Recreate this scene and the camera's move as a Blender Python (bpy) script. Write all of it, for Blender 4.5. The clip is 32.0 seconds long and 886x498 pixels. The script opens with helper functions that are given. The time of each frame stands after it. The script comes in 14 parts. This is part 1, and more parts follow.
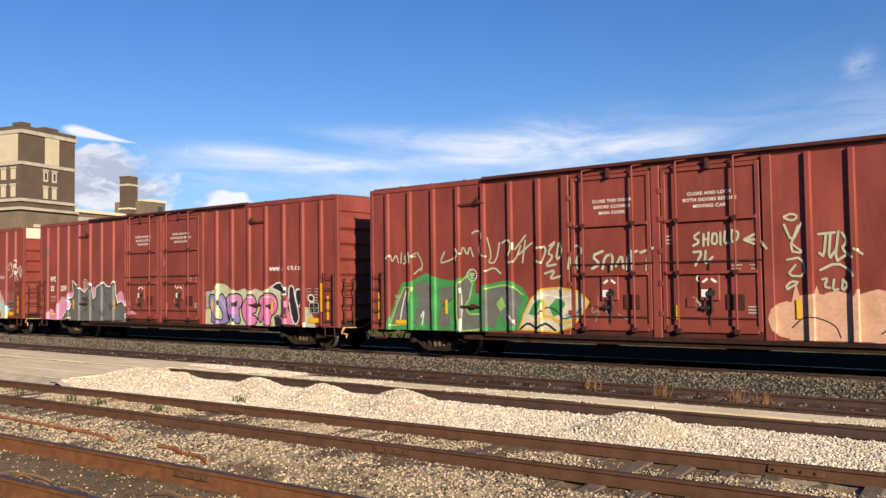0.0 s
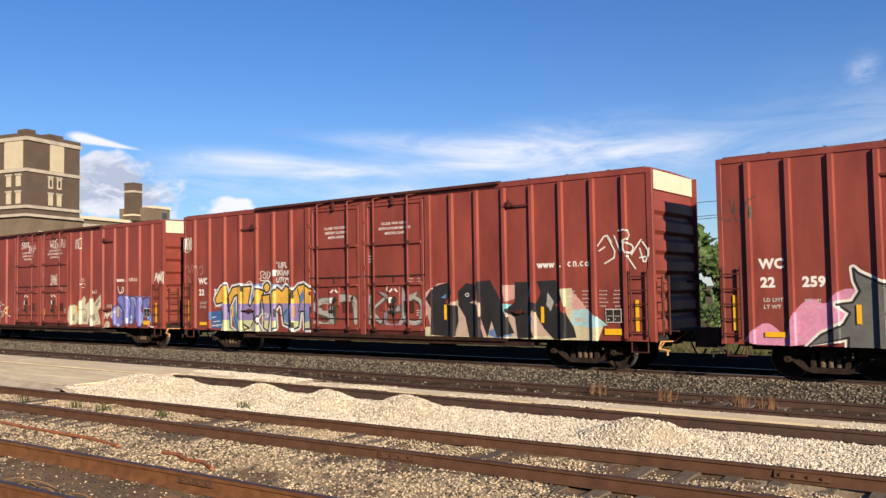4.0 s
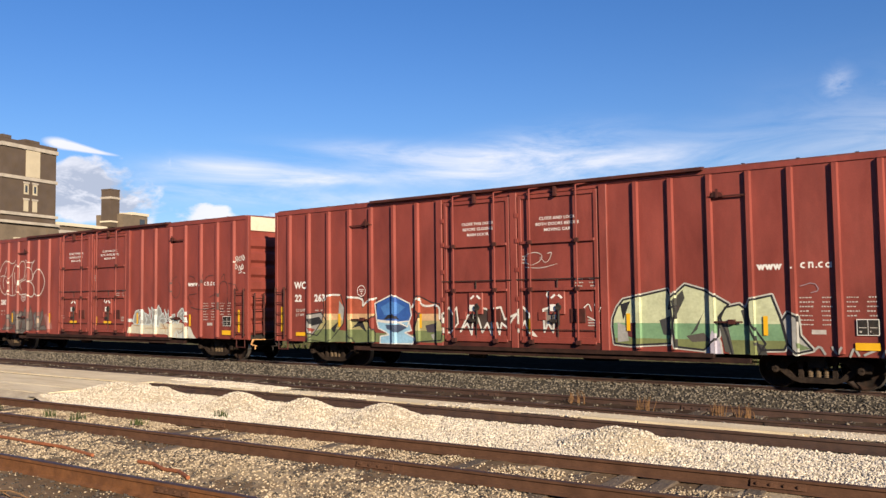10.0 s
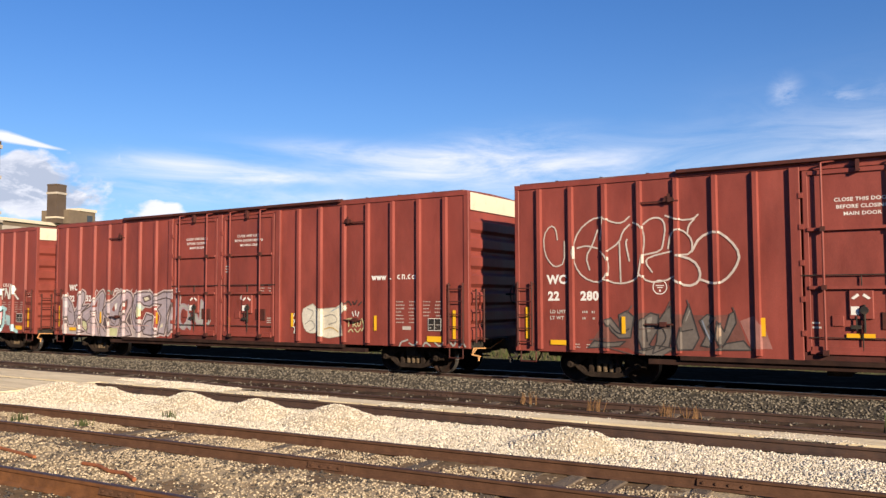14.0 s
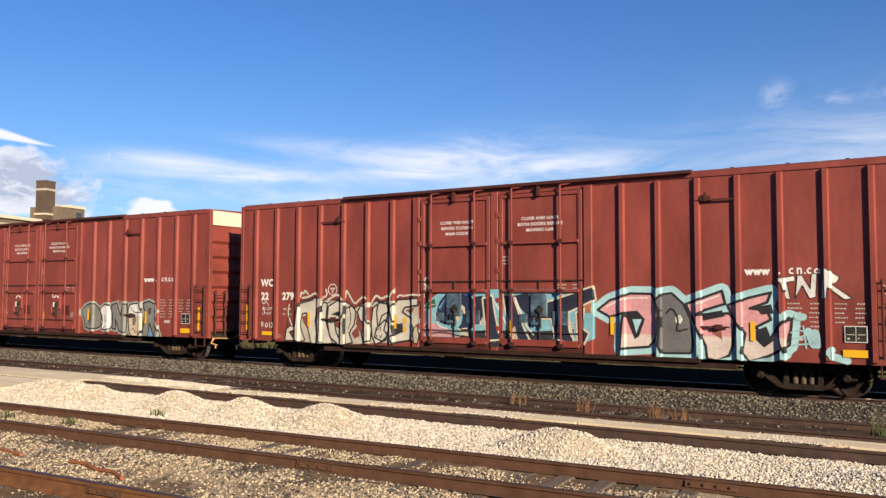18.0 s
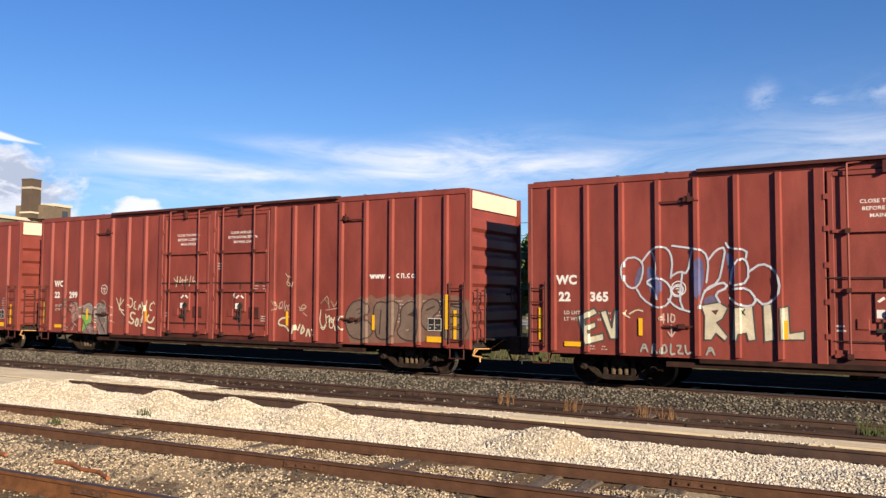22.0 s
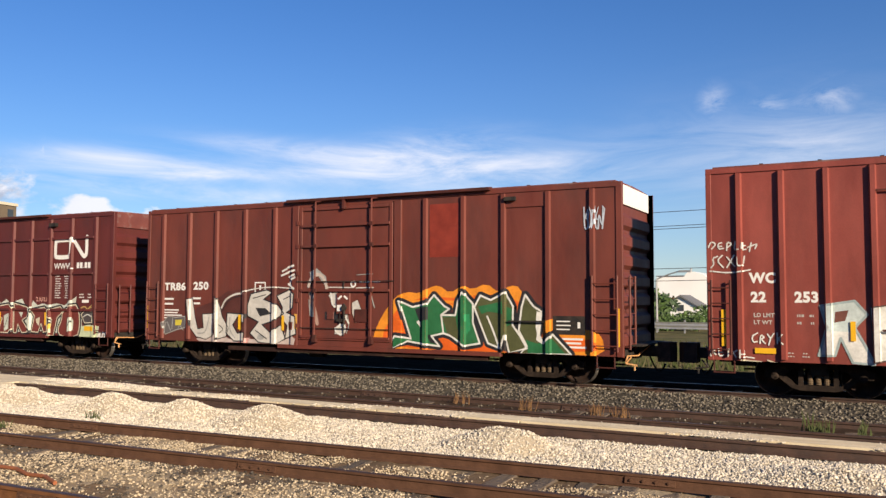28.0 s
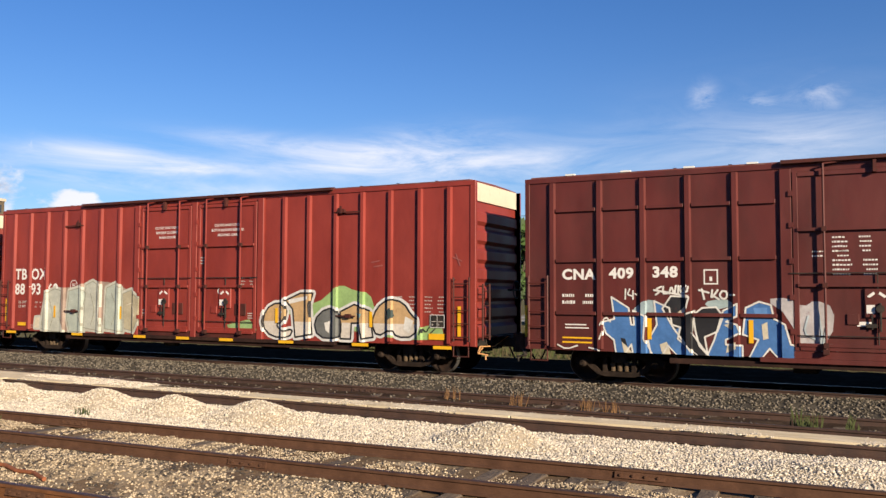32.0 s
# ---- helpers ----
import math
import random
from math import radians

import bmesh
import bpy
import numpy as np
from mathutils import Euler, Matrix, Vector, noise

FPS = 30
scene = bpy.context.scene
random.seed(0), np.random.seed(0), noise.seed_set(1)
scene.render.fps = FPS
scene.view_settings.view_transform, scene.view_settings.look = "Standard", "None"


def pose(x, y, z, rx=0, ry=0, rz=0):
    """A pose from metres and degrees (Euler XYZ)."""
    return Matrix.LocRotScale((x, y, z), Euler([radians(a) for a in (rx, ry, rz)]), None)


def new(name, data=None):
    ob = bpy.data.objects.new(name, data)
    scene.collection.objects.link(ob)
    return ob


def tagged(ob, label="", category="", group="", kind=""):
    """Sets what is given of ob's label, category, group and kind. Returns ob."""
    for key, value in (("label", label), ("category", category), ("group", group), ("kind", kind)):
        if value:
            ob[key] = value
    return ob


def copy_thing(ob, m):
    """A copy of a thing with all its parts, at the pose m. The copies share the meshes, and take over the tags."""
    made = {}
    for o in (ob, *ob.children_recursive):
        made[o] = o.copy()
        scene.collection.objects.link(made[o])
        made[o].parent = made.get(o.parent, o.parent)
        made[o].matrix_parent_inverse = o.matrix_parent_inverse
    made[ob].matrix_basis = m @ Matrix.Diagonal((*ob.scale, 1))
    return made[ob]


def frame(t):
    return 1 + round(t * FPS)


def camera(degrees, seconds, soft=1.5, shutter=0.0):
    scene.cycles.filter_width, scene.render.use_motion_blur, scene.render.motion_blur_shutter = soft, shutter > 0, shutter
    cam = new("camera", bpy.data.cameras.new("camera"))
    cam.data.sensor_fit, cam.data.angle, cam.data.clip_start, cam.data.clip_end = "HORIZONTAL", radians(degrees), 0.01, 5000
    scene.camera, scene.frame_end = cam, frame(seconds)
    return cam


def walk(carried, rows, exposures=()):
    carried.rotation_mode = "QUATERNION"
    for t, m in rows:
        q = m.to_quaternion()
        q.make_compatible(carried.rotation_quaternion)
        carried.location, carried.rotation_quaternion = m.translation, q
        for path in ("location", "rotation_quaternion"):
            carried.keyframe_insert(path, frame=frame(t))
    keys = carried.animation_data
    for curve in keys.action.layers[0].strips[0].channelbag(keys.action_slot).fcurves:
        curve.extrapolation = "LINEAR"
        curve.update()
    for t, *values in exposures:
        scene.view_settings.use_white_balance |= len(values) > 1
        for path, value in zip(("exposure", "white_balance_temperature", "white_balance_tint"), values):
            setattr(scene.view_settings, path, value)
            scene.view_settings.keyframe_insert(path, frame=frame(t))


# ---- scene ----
from mathutils import geometry

cam = camera(57.0, 32.0, soft=1.45)
EYE = (0.0, 0.0, 2.2)
# seconds, tilt, lean and heading of the hand-held camera in degrees
HEAD = [
    (0, 92.44, 0.79, 36.70), (0.5, 92.49, 0.87, 36.64), (1, 92.53, 0.89, 36.55), (1.5, 92.60, 0.87, 36.50), (2, 92.70, 0.91, 36.56),
    (2.5, 92.80, 0.95, 36.73), (3, 92.75, 0.95, 36.87), (3.5, 92.81, 0.95, 36.99), (5.5, 92.88, 0.89, 36.89), (6, 92.94, 0.77, 36.80),
    (6.5, 93.03, 0.71, 36.70), (7, 93.09, 0.66, 36.66), (7.5, 93.14, 0.69, 36.58), (8, 93.24, 0.75, 36.36), (8.5, 93.30, 0.78, 36.10),
    (9, 93.34, 0.70, 35.83), (9.5, 93.39, 0.74, 35.65), (10, 93.40, 0.73, 35.56), (10.5, 93.43, 0.73, 35.47), (11, 93.49, 0.67, 35.39),
    (11.5, 93.53, 0.64, 35.27), (12, 93.39, 0.58, 35.04), (12.5, 93.31, 0.53, 34.67), (13, 93.33, 0.54, 34.06), (13.5, 93.35, 0.38, 33.33),
    (14, 93.43, 0.24, 32.33), (14.5, 93.34, 0.07, 31.33), (16.5, 93.41, 0.27, 31.19), (17, 93.35, 0.16, 31.37), (17.5, 93.39, 0.00, 31.55),
    (18, 93.42, -0.17, 31.65), (18.5, 93.47, -0.32, 31.65), (19, 93.45, -0.40, 31.50), (19.5, 93.48, -0.55, 31.29), (20, 93.46, -0.58, 31.15),
    (20.5, 93.41, -0.44, 31.02), (21, 93.36, -0.34, 30.91), (21.5, 93.37, -0.25, 30.83), (22, 93.40, -0.25, 30.83), (22.5, 93.47, -0.21, 30.71),
    (23, 93.55, -0.27, 30.41), (23.5, 93.58, -0.36, 30.10), (24, 93.64, -0.45, 29.90), (24.5, 93.59, -0.46, 29.81), (25, 93.47, -0.44, 29.69),
    (25.5, 93.50, -0.31, 29.61), (27.5, 93.42, -0.16, 28.03), (28, 93.41, -0.19, 27.75), (28.5, 93.42, -0.20, 27.78), (29, 93.42, -0.20, 27.76),
    (29.5, 93.43, -0.24, 27.73), (30, 93.26, -0.26, 27.72), (30.5, 93.18, -0.18, 27.56), (31, 93.19, -0.19, 27.36), (31.5, 93.12, -0.22, 27.19),
    (32, 93.10, -0.18, 27.10),
]
walk(cam, [(t, pose(*EYE, a, b, c)) for t, a, b, c in HEAD], exposures=[(0.0, 0.84), (3.0, 0.86), (11.5, 0.87), (13.5, 0.94), (17.0, 0.90), (21.0, 0.90), (24.0, 0.99), (25.5, 0.95), (28.0, 0.85), (32.0, 0.86)])

# ---- light: low sun from behind to the right, blue sky with thin cloud ----
SUN_DIR = Vector((0.80, -0.49, 0.345)).normalized()
sun = new("sun", bpy.data.lights.new("sun", "SUN"))
sun.data.energy, sun.data.angle, sun.data.color = 5.0, radians(0.53), (1.0, 0.83, 0.62)
sun.rotation_mode = "QUATERNION"
sun.rotation_quaternion = SUN_DIR.to_track_quat("Z", "Y")


def build_world():
    w = bpy.data.worlds.new("sky")
    scene.world = w
    w.use_nodes = True
    nt = w.node_tree
    nt.nodes.clear()
    N, link = nt.nodes.new, nt.links.new

    def math_node(op, a, b=None, c=None):
        n = N("ShaderNodeMath")
        n.operation = op
        for i, v in enumerate((a, b, c)):
            if v is None:
                continue
            if isinstance(v, (int, float)):
                n.inputs[i].default_value = v
            else:
                link(v, n.inputs[i])
        return n.outputs[0]

    sky = N("ShaderNodeTexSky")
    sky.sky_type, sky.sun_disc = "NISHITA", False
    sky.sun_elevation = math.asin(SUN_DIR.z)
    sky.sun_rotation = math.atan2(SUN_DIR.x, SUN_DIR.y)
    sky.air_density, sky.dust_density, sky.ozone_density, sky.altitude = 1.2, 0.1, 4.0, 200
    co = N("ShaderNodeTexCoord")
    sep = N("ShaderNodeSeparateXYZ")
    link(co.outputs["Generated"], sep.inputs[0])
    X, Y, Z = sep.outputs
    az = math_node("MULTIPLY", math_node("ARCTAN2", math_node("MULTIPLY", X, -1.0), Y), 57.2958)
    el = math_node("MULTIPLY", math_node("ARCSINE", Z), 57.2958)
    dome = N("ShaderNodeCombineXYZ")
    link(az, dome.inputs[0])
    link(el, dome.inputs[1])

    def noise_at(sx, sy, scale, detail, rough, dist=0.0, off=0.0):
        mp = N("ShaderNodeMapping")
        mp.inputs["Scale"].default_value = (sx, sy, 1)
        mp.inputs["Location"].default_value = (off, off * 0.7, off)
        link(dome.outputs[0], mp.inputs[0])
        n = N("ShaderNodeTexNoise")
        n.inputs["Scale"].default_value, n.inputs["Detail"].default_value = scale, detail
        n.inputs["Roughness"].default_value, n.inputs["Distortion"].default_value = rough, dist
        link(mp.outputs[0], n.inputs[0])
        return n.outputs[0]

    wisp = noise_at(0.085, 0.42, 1.0, 9, 0.64, 0.7, 3.1)
    puff = noise_at(0.34, 0.52, 1.0, 9, 0.55, 0.2, 7.7)
    fine = noise_at(0.35, 0.8, 1.0, 7, 0.65, 0.5, 1.3)

    def blob(a0, e0, sa, se, tilt=0.0):
        """A soft patch of the dome round an azimuth and an elevation, in degrees."""
        da = math_node("DIVIDE", math_node("SUBTRACT", az, a0), sa)
        e1 = math_node("ADD", math_node("SUBTRACT", el, e0), math_node("MULTIPLY", math_node("SUBTRACT", az, a0), tilt))
        de = math_node("DIVIDE", e1, se)
        r2 = math_node("ADD", math_node("MULTIPLY", da, da), math_node("MULTIPLY", de, de))
        return math_node("EXPONENT", math_node("MULTIPLY", r2, -1.0))

    def total(items):
        out = items[0]
        for i in items[1:]:
            out = math_node("ADD", out, i)
        return out

    # thin streaks above the roofs, grey heap beside the tower, small bright heaps, faint wisps high up
    streaks = total([blob(50.5, 8.0, 6.0, 0.9, 0.05), blob(50.5, 9.0, 4.5, 0.75, 0.03), blob(45.0, 8.3, 3.2, 0.5), blob(38.5, 10.1, 6.0, 0.65, -0.05), blob(29.5, 10.4, 5.5, 1.0, 0.10),
                     blob(44.5, 6.9, 8.0, 0.6, -0.03), blob(33.0, 9.0, 9.0, 0.9, 0.05), blob(24.0, 8.6, 9.0, 1.5, 0.06), math_node("MULTIPLY", blob(4.0, 9.2, 9.0, 3.2), 0.65)])
    streak_mask = math_node("MULTIPLY", streaks, math_node("MULTIPLY", math_node("SUBTRACT", wisp, 0.34), 2.05))
    lens_form = total([blob(60.9, 10.1, 1.0, 0.40, -0.10), blob(59.6, 9.85, 1.1, 0.24, -0.12), math_node("MULTIPLY", blob(58.2, 9.6, 1.3, 0.14, -0.12), 0.7), math_node("MULTIPLY", blob(54.1, 9.3, 0.18, 0.45, 0.6), 0.6)])
    lens = math_node("MINIMUM", math_node("MAXIMUM", math_node("SUBTRACT", math_node("MULTIPLY", lens_form, math_node("ADD", math_node("MULTIPLY", fine, 1.4), 0.9)), 0.55), 0.0), 0.95)
    heaps = total([blob(59.0, 7.6, 2.5, 1.6), blob(62.0, 7.5, 2.8, 1.9), blob(58.4, 6.0, 2.4, 1.2), math_node("MULTIPLY", blob(55.8, 7.3, 1.4, 0.8), 0.6), blob(51.6, 5.6, 1.5, 1.0), math_node("MULTIPLY", blob(48.0, 5.2, 2.2, 0.9), 0.8), math_node("MULTIPLY", blob(54.0, 5.0, 2.0, 0.6), 0.6)])
    heap_mask = math_node("MULTIPLY", math_node("SUBTRACT", math_node("ADD", math_node("MULTIPLY", heaps, 0.9), math_node("MULTIPLY", math_node("SUBTRACT", puff, 0.5), 2.6)), 0.42), 2.6)
    heap_mask = math_node("MULTIPLY", heap_mask, math_node("MINIMUM", math_node("MULTIPLY", heaps, 3.0), 1.0))
    tufts = total([blob(9.2, 13.0, 0.9, 1.0), blob(5.8, 12.3, 1.6, 0.8), math_node("MULTIPLY", blob(54.1, 9.1, 0.30, 0.55), 2.2), blob(2.0, 12.6, 1.4, 1.0)])
    tuft_mask = math_node("MULTIPLY", tufts, math_node("MULTIPLY", math_node("SUBTRACT", fine, 0.38), 1.35))
    haze = math_node("MULTIPLY", math_node("EXPONENT", math_node("MULTIPLY", math_node("ABSOLUTE", el), -0.17)), 0.34)
    cover = math_node("ADD", math_node("MAXIMUM", math_node("MAXIMUM", math_node("MAXIMUM", streak_mask, lens), 0.0), math_node("MAXIMUM", heap_mask, tuft_mask)), haze)
    greys = total([blob(60.5, 7.2, 3.4, 1.5), blob(58.0, 8.0, 2.4, 1.0), blob(57.0, 6.4, 3.4, 1.0)])
    dark = math_node("MULTIPLY", greys, math_node("MULTIPLY", math_node("SUBTRACT", fine, 0.33), 4.2))
    cmask = math_node("MINIMUM", math_node("MAXIMUM", cover, 0.0), 0.97)
    shade = N("ShaderNodeMix")
    shade.data_type = "RGBA"
    link(math_node("MINIMUM", math_node("MAXIMUM", dark, 0.0), 1.0), shade.inputs["Factor"])
    shade.inputs["A"].default_value = (10.7, 10.75, 11.7, 1)
    shade.inputs["B"].default_value = (5.6, 6.2, 7.8, 1)
    mix = N("ShaderNodeMix")
    mix.data_type = "RGBA"
    link(cmask, mix.inputs["Factor"])
    deep = N("ShaderNodeHueSaturation")
    deep.inputs["Saturation"].default_value, deep.inputs["Value"].default_value = 1.12, 1.0
    link(sky.outputs[0], deep.inputs["Color"])
    tone = N("ShaderNodeMix")
    tone.data_type, tone.blend_type = "RGBA", "MULTIPLY"
    tone.inputs["Factor"].default_value, tone.inputs["B"].default_value = 1.0, (0.70, 0.96, 1.38, 1)
    link(deep.outputs[0], tone.inputs["A"])
    link(tone.outputs["Result"], mix.inputs["A"])
    link(shade.outputs["Result"], mix.inputs["B"])
    bg = N("ShaderNodeBackground")
    bg.inputs["Strength"].default_value = SKY_STRENGTH
    link(mix.outputs["Result"], bg.inputs["Color"])
    out = N("ShaderNodeOutputWorld")
    link(bg.outputs[0], out.inputs["Surface"])


SKY_STRENGTH = 0.05
build_world()


# ---- materials ----
def material(name, base, rough=0.7, metal=0.0, spread=0.15, scale=3.0, bump=0.15, fine=60.0, second=None, second_at=0.55, second_soft=0.12, second_scale=2.0,
             spec=0.4, streak=(1, 1, 1), coords="Object", per_piece=0.0, island=0.0, dent=0.0):
    m = bpy.data.materials.new(name)
    m.use_nodes = True
    nt = m.node_tree
    N, link = nt.nodes.new, nt.links.new
    bsdf = nt.nodes["Principled BSDF"]
    co = N("ShaderNodeTexCoord")
    mp = N("ShaderNodeMapping")
    mp.inputs["Scale"].default_value = streak
    link(co.outputs[coords], mp.inputs[0])

    def tex(sc, detail=6, rough_=0.6):
        n = N("ShaderNodeTexNoise")
        n.inputs["Scale"].default_value, n.inputs["Detail"].default_value, n.inputs["Roughness"].default_value = sc, detail, rough_
        link(mp.outputs[0], n.inputs[0])
        return n.outputs[0]

    def mixer(kind, fac, a, b):
        x = N("ShaderNodeMix")
        x.data_type, x.blend_type = "RGBA", kind
        for s, v in (("Factor", fac), ("A", a), ("B", b)):
            if isinstance(v, (float, int)):
                x.inputs[s].default_value = v
            elif isinstance(v, tuple):
                x.inputs[s].default_value = (*v, 1)
            else:
                link(v, x.inputs[s])
        return x.outputs["Result"]

    def ramp(v, a, b, lo, hi):
        r = N("ShaderNodeMapRange")
        link(v, r.inputs[0])
        for i, k in enumerate((a, b, lo, hi)):
            r.inputs[1 + i].default_value = k
        return r.outputs[0]

    big, small = tex(scale), tex(fine, 3)
    col = base
    if second:
        col = mixer("MIX", ramp(tex(second_scale, 8, 0.7), second_at - second_soft, second_at + second_soft, 0, 1), base, second)
    val = N("ShaderNodeHueSaturation")
    if isinstance(col, tuple):
        val.inputs["Color"].default_value = (*col, 1)
    else:
        link(col, val.inputs["Color"])
    f = N("ShaderNodeMath")
    f.operation = "MULTIPLY"
    link(ramp(big, 0.25, 0.75, 1 - spread, 1 + spread), f.inputs[0])
    link(ramp(small, 0.25, 0.75, 1 - spread * 0.6, 1 + spread * 0.6), f.inputs[1])
    v = f.outputs[0]
    for amount, node, socket in ((per_piece, "ShaderNodeObjectInfo", "Random"), (island, "ShaderNodeNewGeometry", "Random Per Island")):
        if amount:
            g = N("ShaderNodeMath")
            g.operation = "MULTIPLY"
            link(v, g.inputs[0])
            link(ramp(N(node).outputs[socket], 0, 1, 1 - amount, 1 + amount), g.inputs[1])
            v = g.outputs[0]
    link(v, val.inputs["Value"])
    link(val.outputs[0], bsdf.inputs["Base Color"])
    link(ramp(big, 0.3, 0.7, max(0.05, rough - 0.1), min(1, rough + 0.1)), bsdf.inputs["Roughness"])
    bsdf.inputs["Metallic"].default_value = metal
    bsdf.inputs["Specular IOR Level"].default_value = spec
    if bump:
        b = N("ShaderNodeBump")
        b.inputs["Strength"].default_value, b.inputs["Distance"].default_value = bump, 0.02
        link(small, b.inputs["Height"])
        if dent:
            # shallow buckles of a worn steel sheet
            d = N("ShaderNodeBump")
            d.inputs["Strength"].default_value, d.inputs["Distance"].default_value = dent, 0.05
            link(tex(1.6, 2, 0.5), d.inputs["Height"])
            link(d.outputs[0], b.inputs["Normal"])
        link(b.outputs[0], bsdf.inputs["Normal"])
    return m


RED = material("oxide_red_paint", (0.206, 0.044, 0.032), 0.55, spread=0.22, scale=1.1, bump=0.05, fine=45.0, dent=0.35, second=(0.150, 0.034, 0.025), second_scale=0.7, second_at=0.56, streak=(1.3, 1, 0.5), per_piece=0.05)
TBRED = material("bright_red_paint", (0.225, 0.034, 0.024), 0.5, spread=0.12, scale=1.1, bump=0.03, second=(0.168, 0.024, 0.0176), second_scale=0.7, streak=(1.3, 1, 0.5), per_piece=0.05)
BROWN = material("brown_paint", dent=0.35, base=(0.125, 0.0295, 0.0195), rough=0.6, spread=0.15, scale=1.1, bump=0.03, second=(0.088, 0.0272, 0.02), second_scale=0.7, streak=(1.3, 1, 0.5), per_piece=0.05)
MAROON = material("maroon_paint", dent=0.25, base=(0.094, 0.018, 0.0148), rough=0.55, spread=0.15, scale=1.1, bump=0.03, second=(0.064, 0.016, 0.0128), second_scale=0.7, streak=(1.3, 1, 0.5), per_piece=0.05)
GRIMY = material("grimy_maroon_steel", (0.068, 0.0176, 0.0136), 0.7, spread=0.25, scale=2.5, bump=0.08, second=(0.036, 0.016, 0.0128), second_scale=2.0, spec=0.25)
NAVY_GEAR = material("dark_overspray", (0.03, 0.045, 0.075), 0.6, spread=0.5, scale=6, bump=0.05, second=(0.10, 0.17, 0.20), second_scale=1.6, spec=0.3)
# grimy sill steel, with the shade below the body put into its colour
SHADED_SILL = material("sooty_maroon_steel", (0.022, 0.011, 0.009), 0.8, spread=0.35, scale=3, bump=0.1, second=(0.04, 0.02, 0.014), second_scale=2.5, spec=0.15)
FRESH = material("fresh_red_patch", (0.192, 0.0288, 0.016), 0.5, spread=0.3, scale=2.5, bump=0.03)
CREAM = material("cream_paint", (0.56, 0.49, 0.37), 0.6, spread=0.10, scale=2.0, bump=0.03, second=(0.4, 0.336, 0.24), second_at=0.68)
CHALK = material("white_paint", (0.64, 0.632, 0.6), 0.6, spread=0.06, bump=0.0)
STENCIL = material("worn_white_stencil", (0.4, 0.368, 0.336), 0.6, spread=0.3, scale=9.0, bump=0.0)
YELLOW = material("yellow_reflector", (0.664, 0.368, 0.016), 0.4, spread=0.08, bump=0.0)
BLACKISH = material("grimy_black_steel", (0.0104, 0.0096, 0.0088), 0.75, spread=0.3, scale=6, bump=0.2, second=(0.04, 0.028, 0.02), second_scale=5)
# springs coloured paler than the truck frames to paint in sunlight catching them
SPRINGS = material("sandy_spring_steel", (0.13, 0.095, 0.062), 0.85, spread=0.3, scale=9, bump=0.2, spec=0.1)
TRUCK = material("rusty_cast_steel", (0.019, 0.013, 0.010), 0.85, spread=0.35, scale=7, bump=0.2, second=(0.050, 0.035, 0.025), second_at=0.6, second_scale=6, spec=0.15)
WHEEL = material("worn_wheel_steel", (0.0176, 0.0136, 0.0112), 0.7, metal=0.2, spread=0.25, scale=6, bump=0.1, second=(0.048, 0.024, 0.016), spec=0.2)
TREAD = material("polished_wheel_tread", (0.28, 0.264, 0.248), 0.35, metal=0.9, spread=0.1, bump=0.02)
ROOFMAT = material("weathered_roof_steel", (0.136, 0.04, 0.032), 0.6, spread=0.2, scale=1.5, bump=0.1, second=(0.24, 0.208, 0.192), second_at=0.66)
RUST = material("rusty_rail", (0.090, 0.046, 0.028), 0.85, spread=0.25, scale=5, bump=0.25, second=(0.072, 0.036, 0.0224), second_scale=3, spec=0.15)
ORANGERUST = material("orange_rusty_rail", (0.145, 0.064, 0.028), 0.85, spread=0.3, scale=5, bump=0.3, second=(0.096, 0.044, 0.024), second_scale=3, spec=0.15)
RAILDARK = material("dark_rail", (0.06, 0.032, 0.0224), 0.75, spread=0.25, scale=5, bump=0.2, second=(0.04, 0.024, 0.02), second_scale=3)
RAILHEAD = material("worn_rail_head", (0.08, 0.052, 0.044), 0.45, metal=0.5, spread=0.2, scale=5, bump=0.1)
SHINY = material("polished_rail_head", (0.256, 0.224, 0.2), 0.35, metal=0.8, spread=0.2, scale=4, bump=0.05)
TIE = material("weathered_tie_wood", (0.128, 0.096, 0.068), 0.9, spread=0.3, scale=3, bump=0.5, fine=30, streak=(8, 1, 8), second=(0.064, 0.048, 0.036), per_piece=0.25)
WHITESTONE = material("pale_limestone", (0.55, 0.49, 0.395), 0.9, spread=0.12, scale=8, bump=0.3, island=0.36, spec=0.1)
WHITEBED = material("pale_gravel_bed", (0.42, 0.362, 0.272), 0.95, spread=0.22, scale=2, bump=0.9, fine=25, second=(0.352, 0.288, 0.2), second_scale=1.3, spec=0.1)
MIXBED = material("brown_dirt", (0.155, 0.104, 0.062), 0.95, spread=0.4, scale=2, bump=0.9, fine=22, second=(0.16, 0.112, 0.068), second_scale=1.4, spec=0.1)
TANSTONE = material("tan_gravel_stone", (0.40, 0.325, 0.225), 0.9, spread=0.15, scale=8, bump=0.3, island=0.5, spec=0.1)
TANBED = material("tan_gravel_bed", (0.32, 0.252, 0.164), 0.95, spread=0.3, scale=2.5, bump=0.9, fine=24, second=(0.176, 0.12, 0.072), second_scale=1.6, spec=0.1)
BALLAST = material("grey_ballast_bed", (0.0714, 0.0626, 0.0490), 0.95, spread=0.35, scale=3, bump=0.9, fine=22, second=(0.048, 0.0416, 0.0336), second_scale=1.2, spec=0.1)
GREYSTONE = material("grey_ballast_stone", (0.1204, 0.1041, 0.0808), 0.9, spread=0.2, scale=8, bump=0.3, island=0.75, spec=0.2)
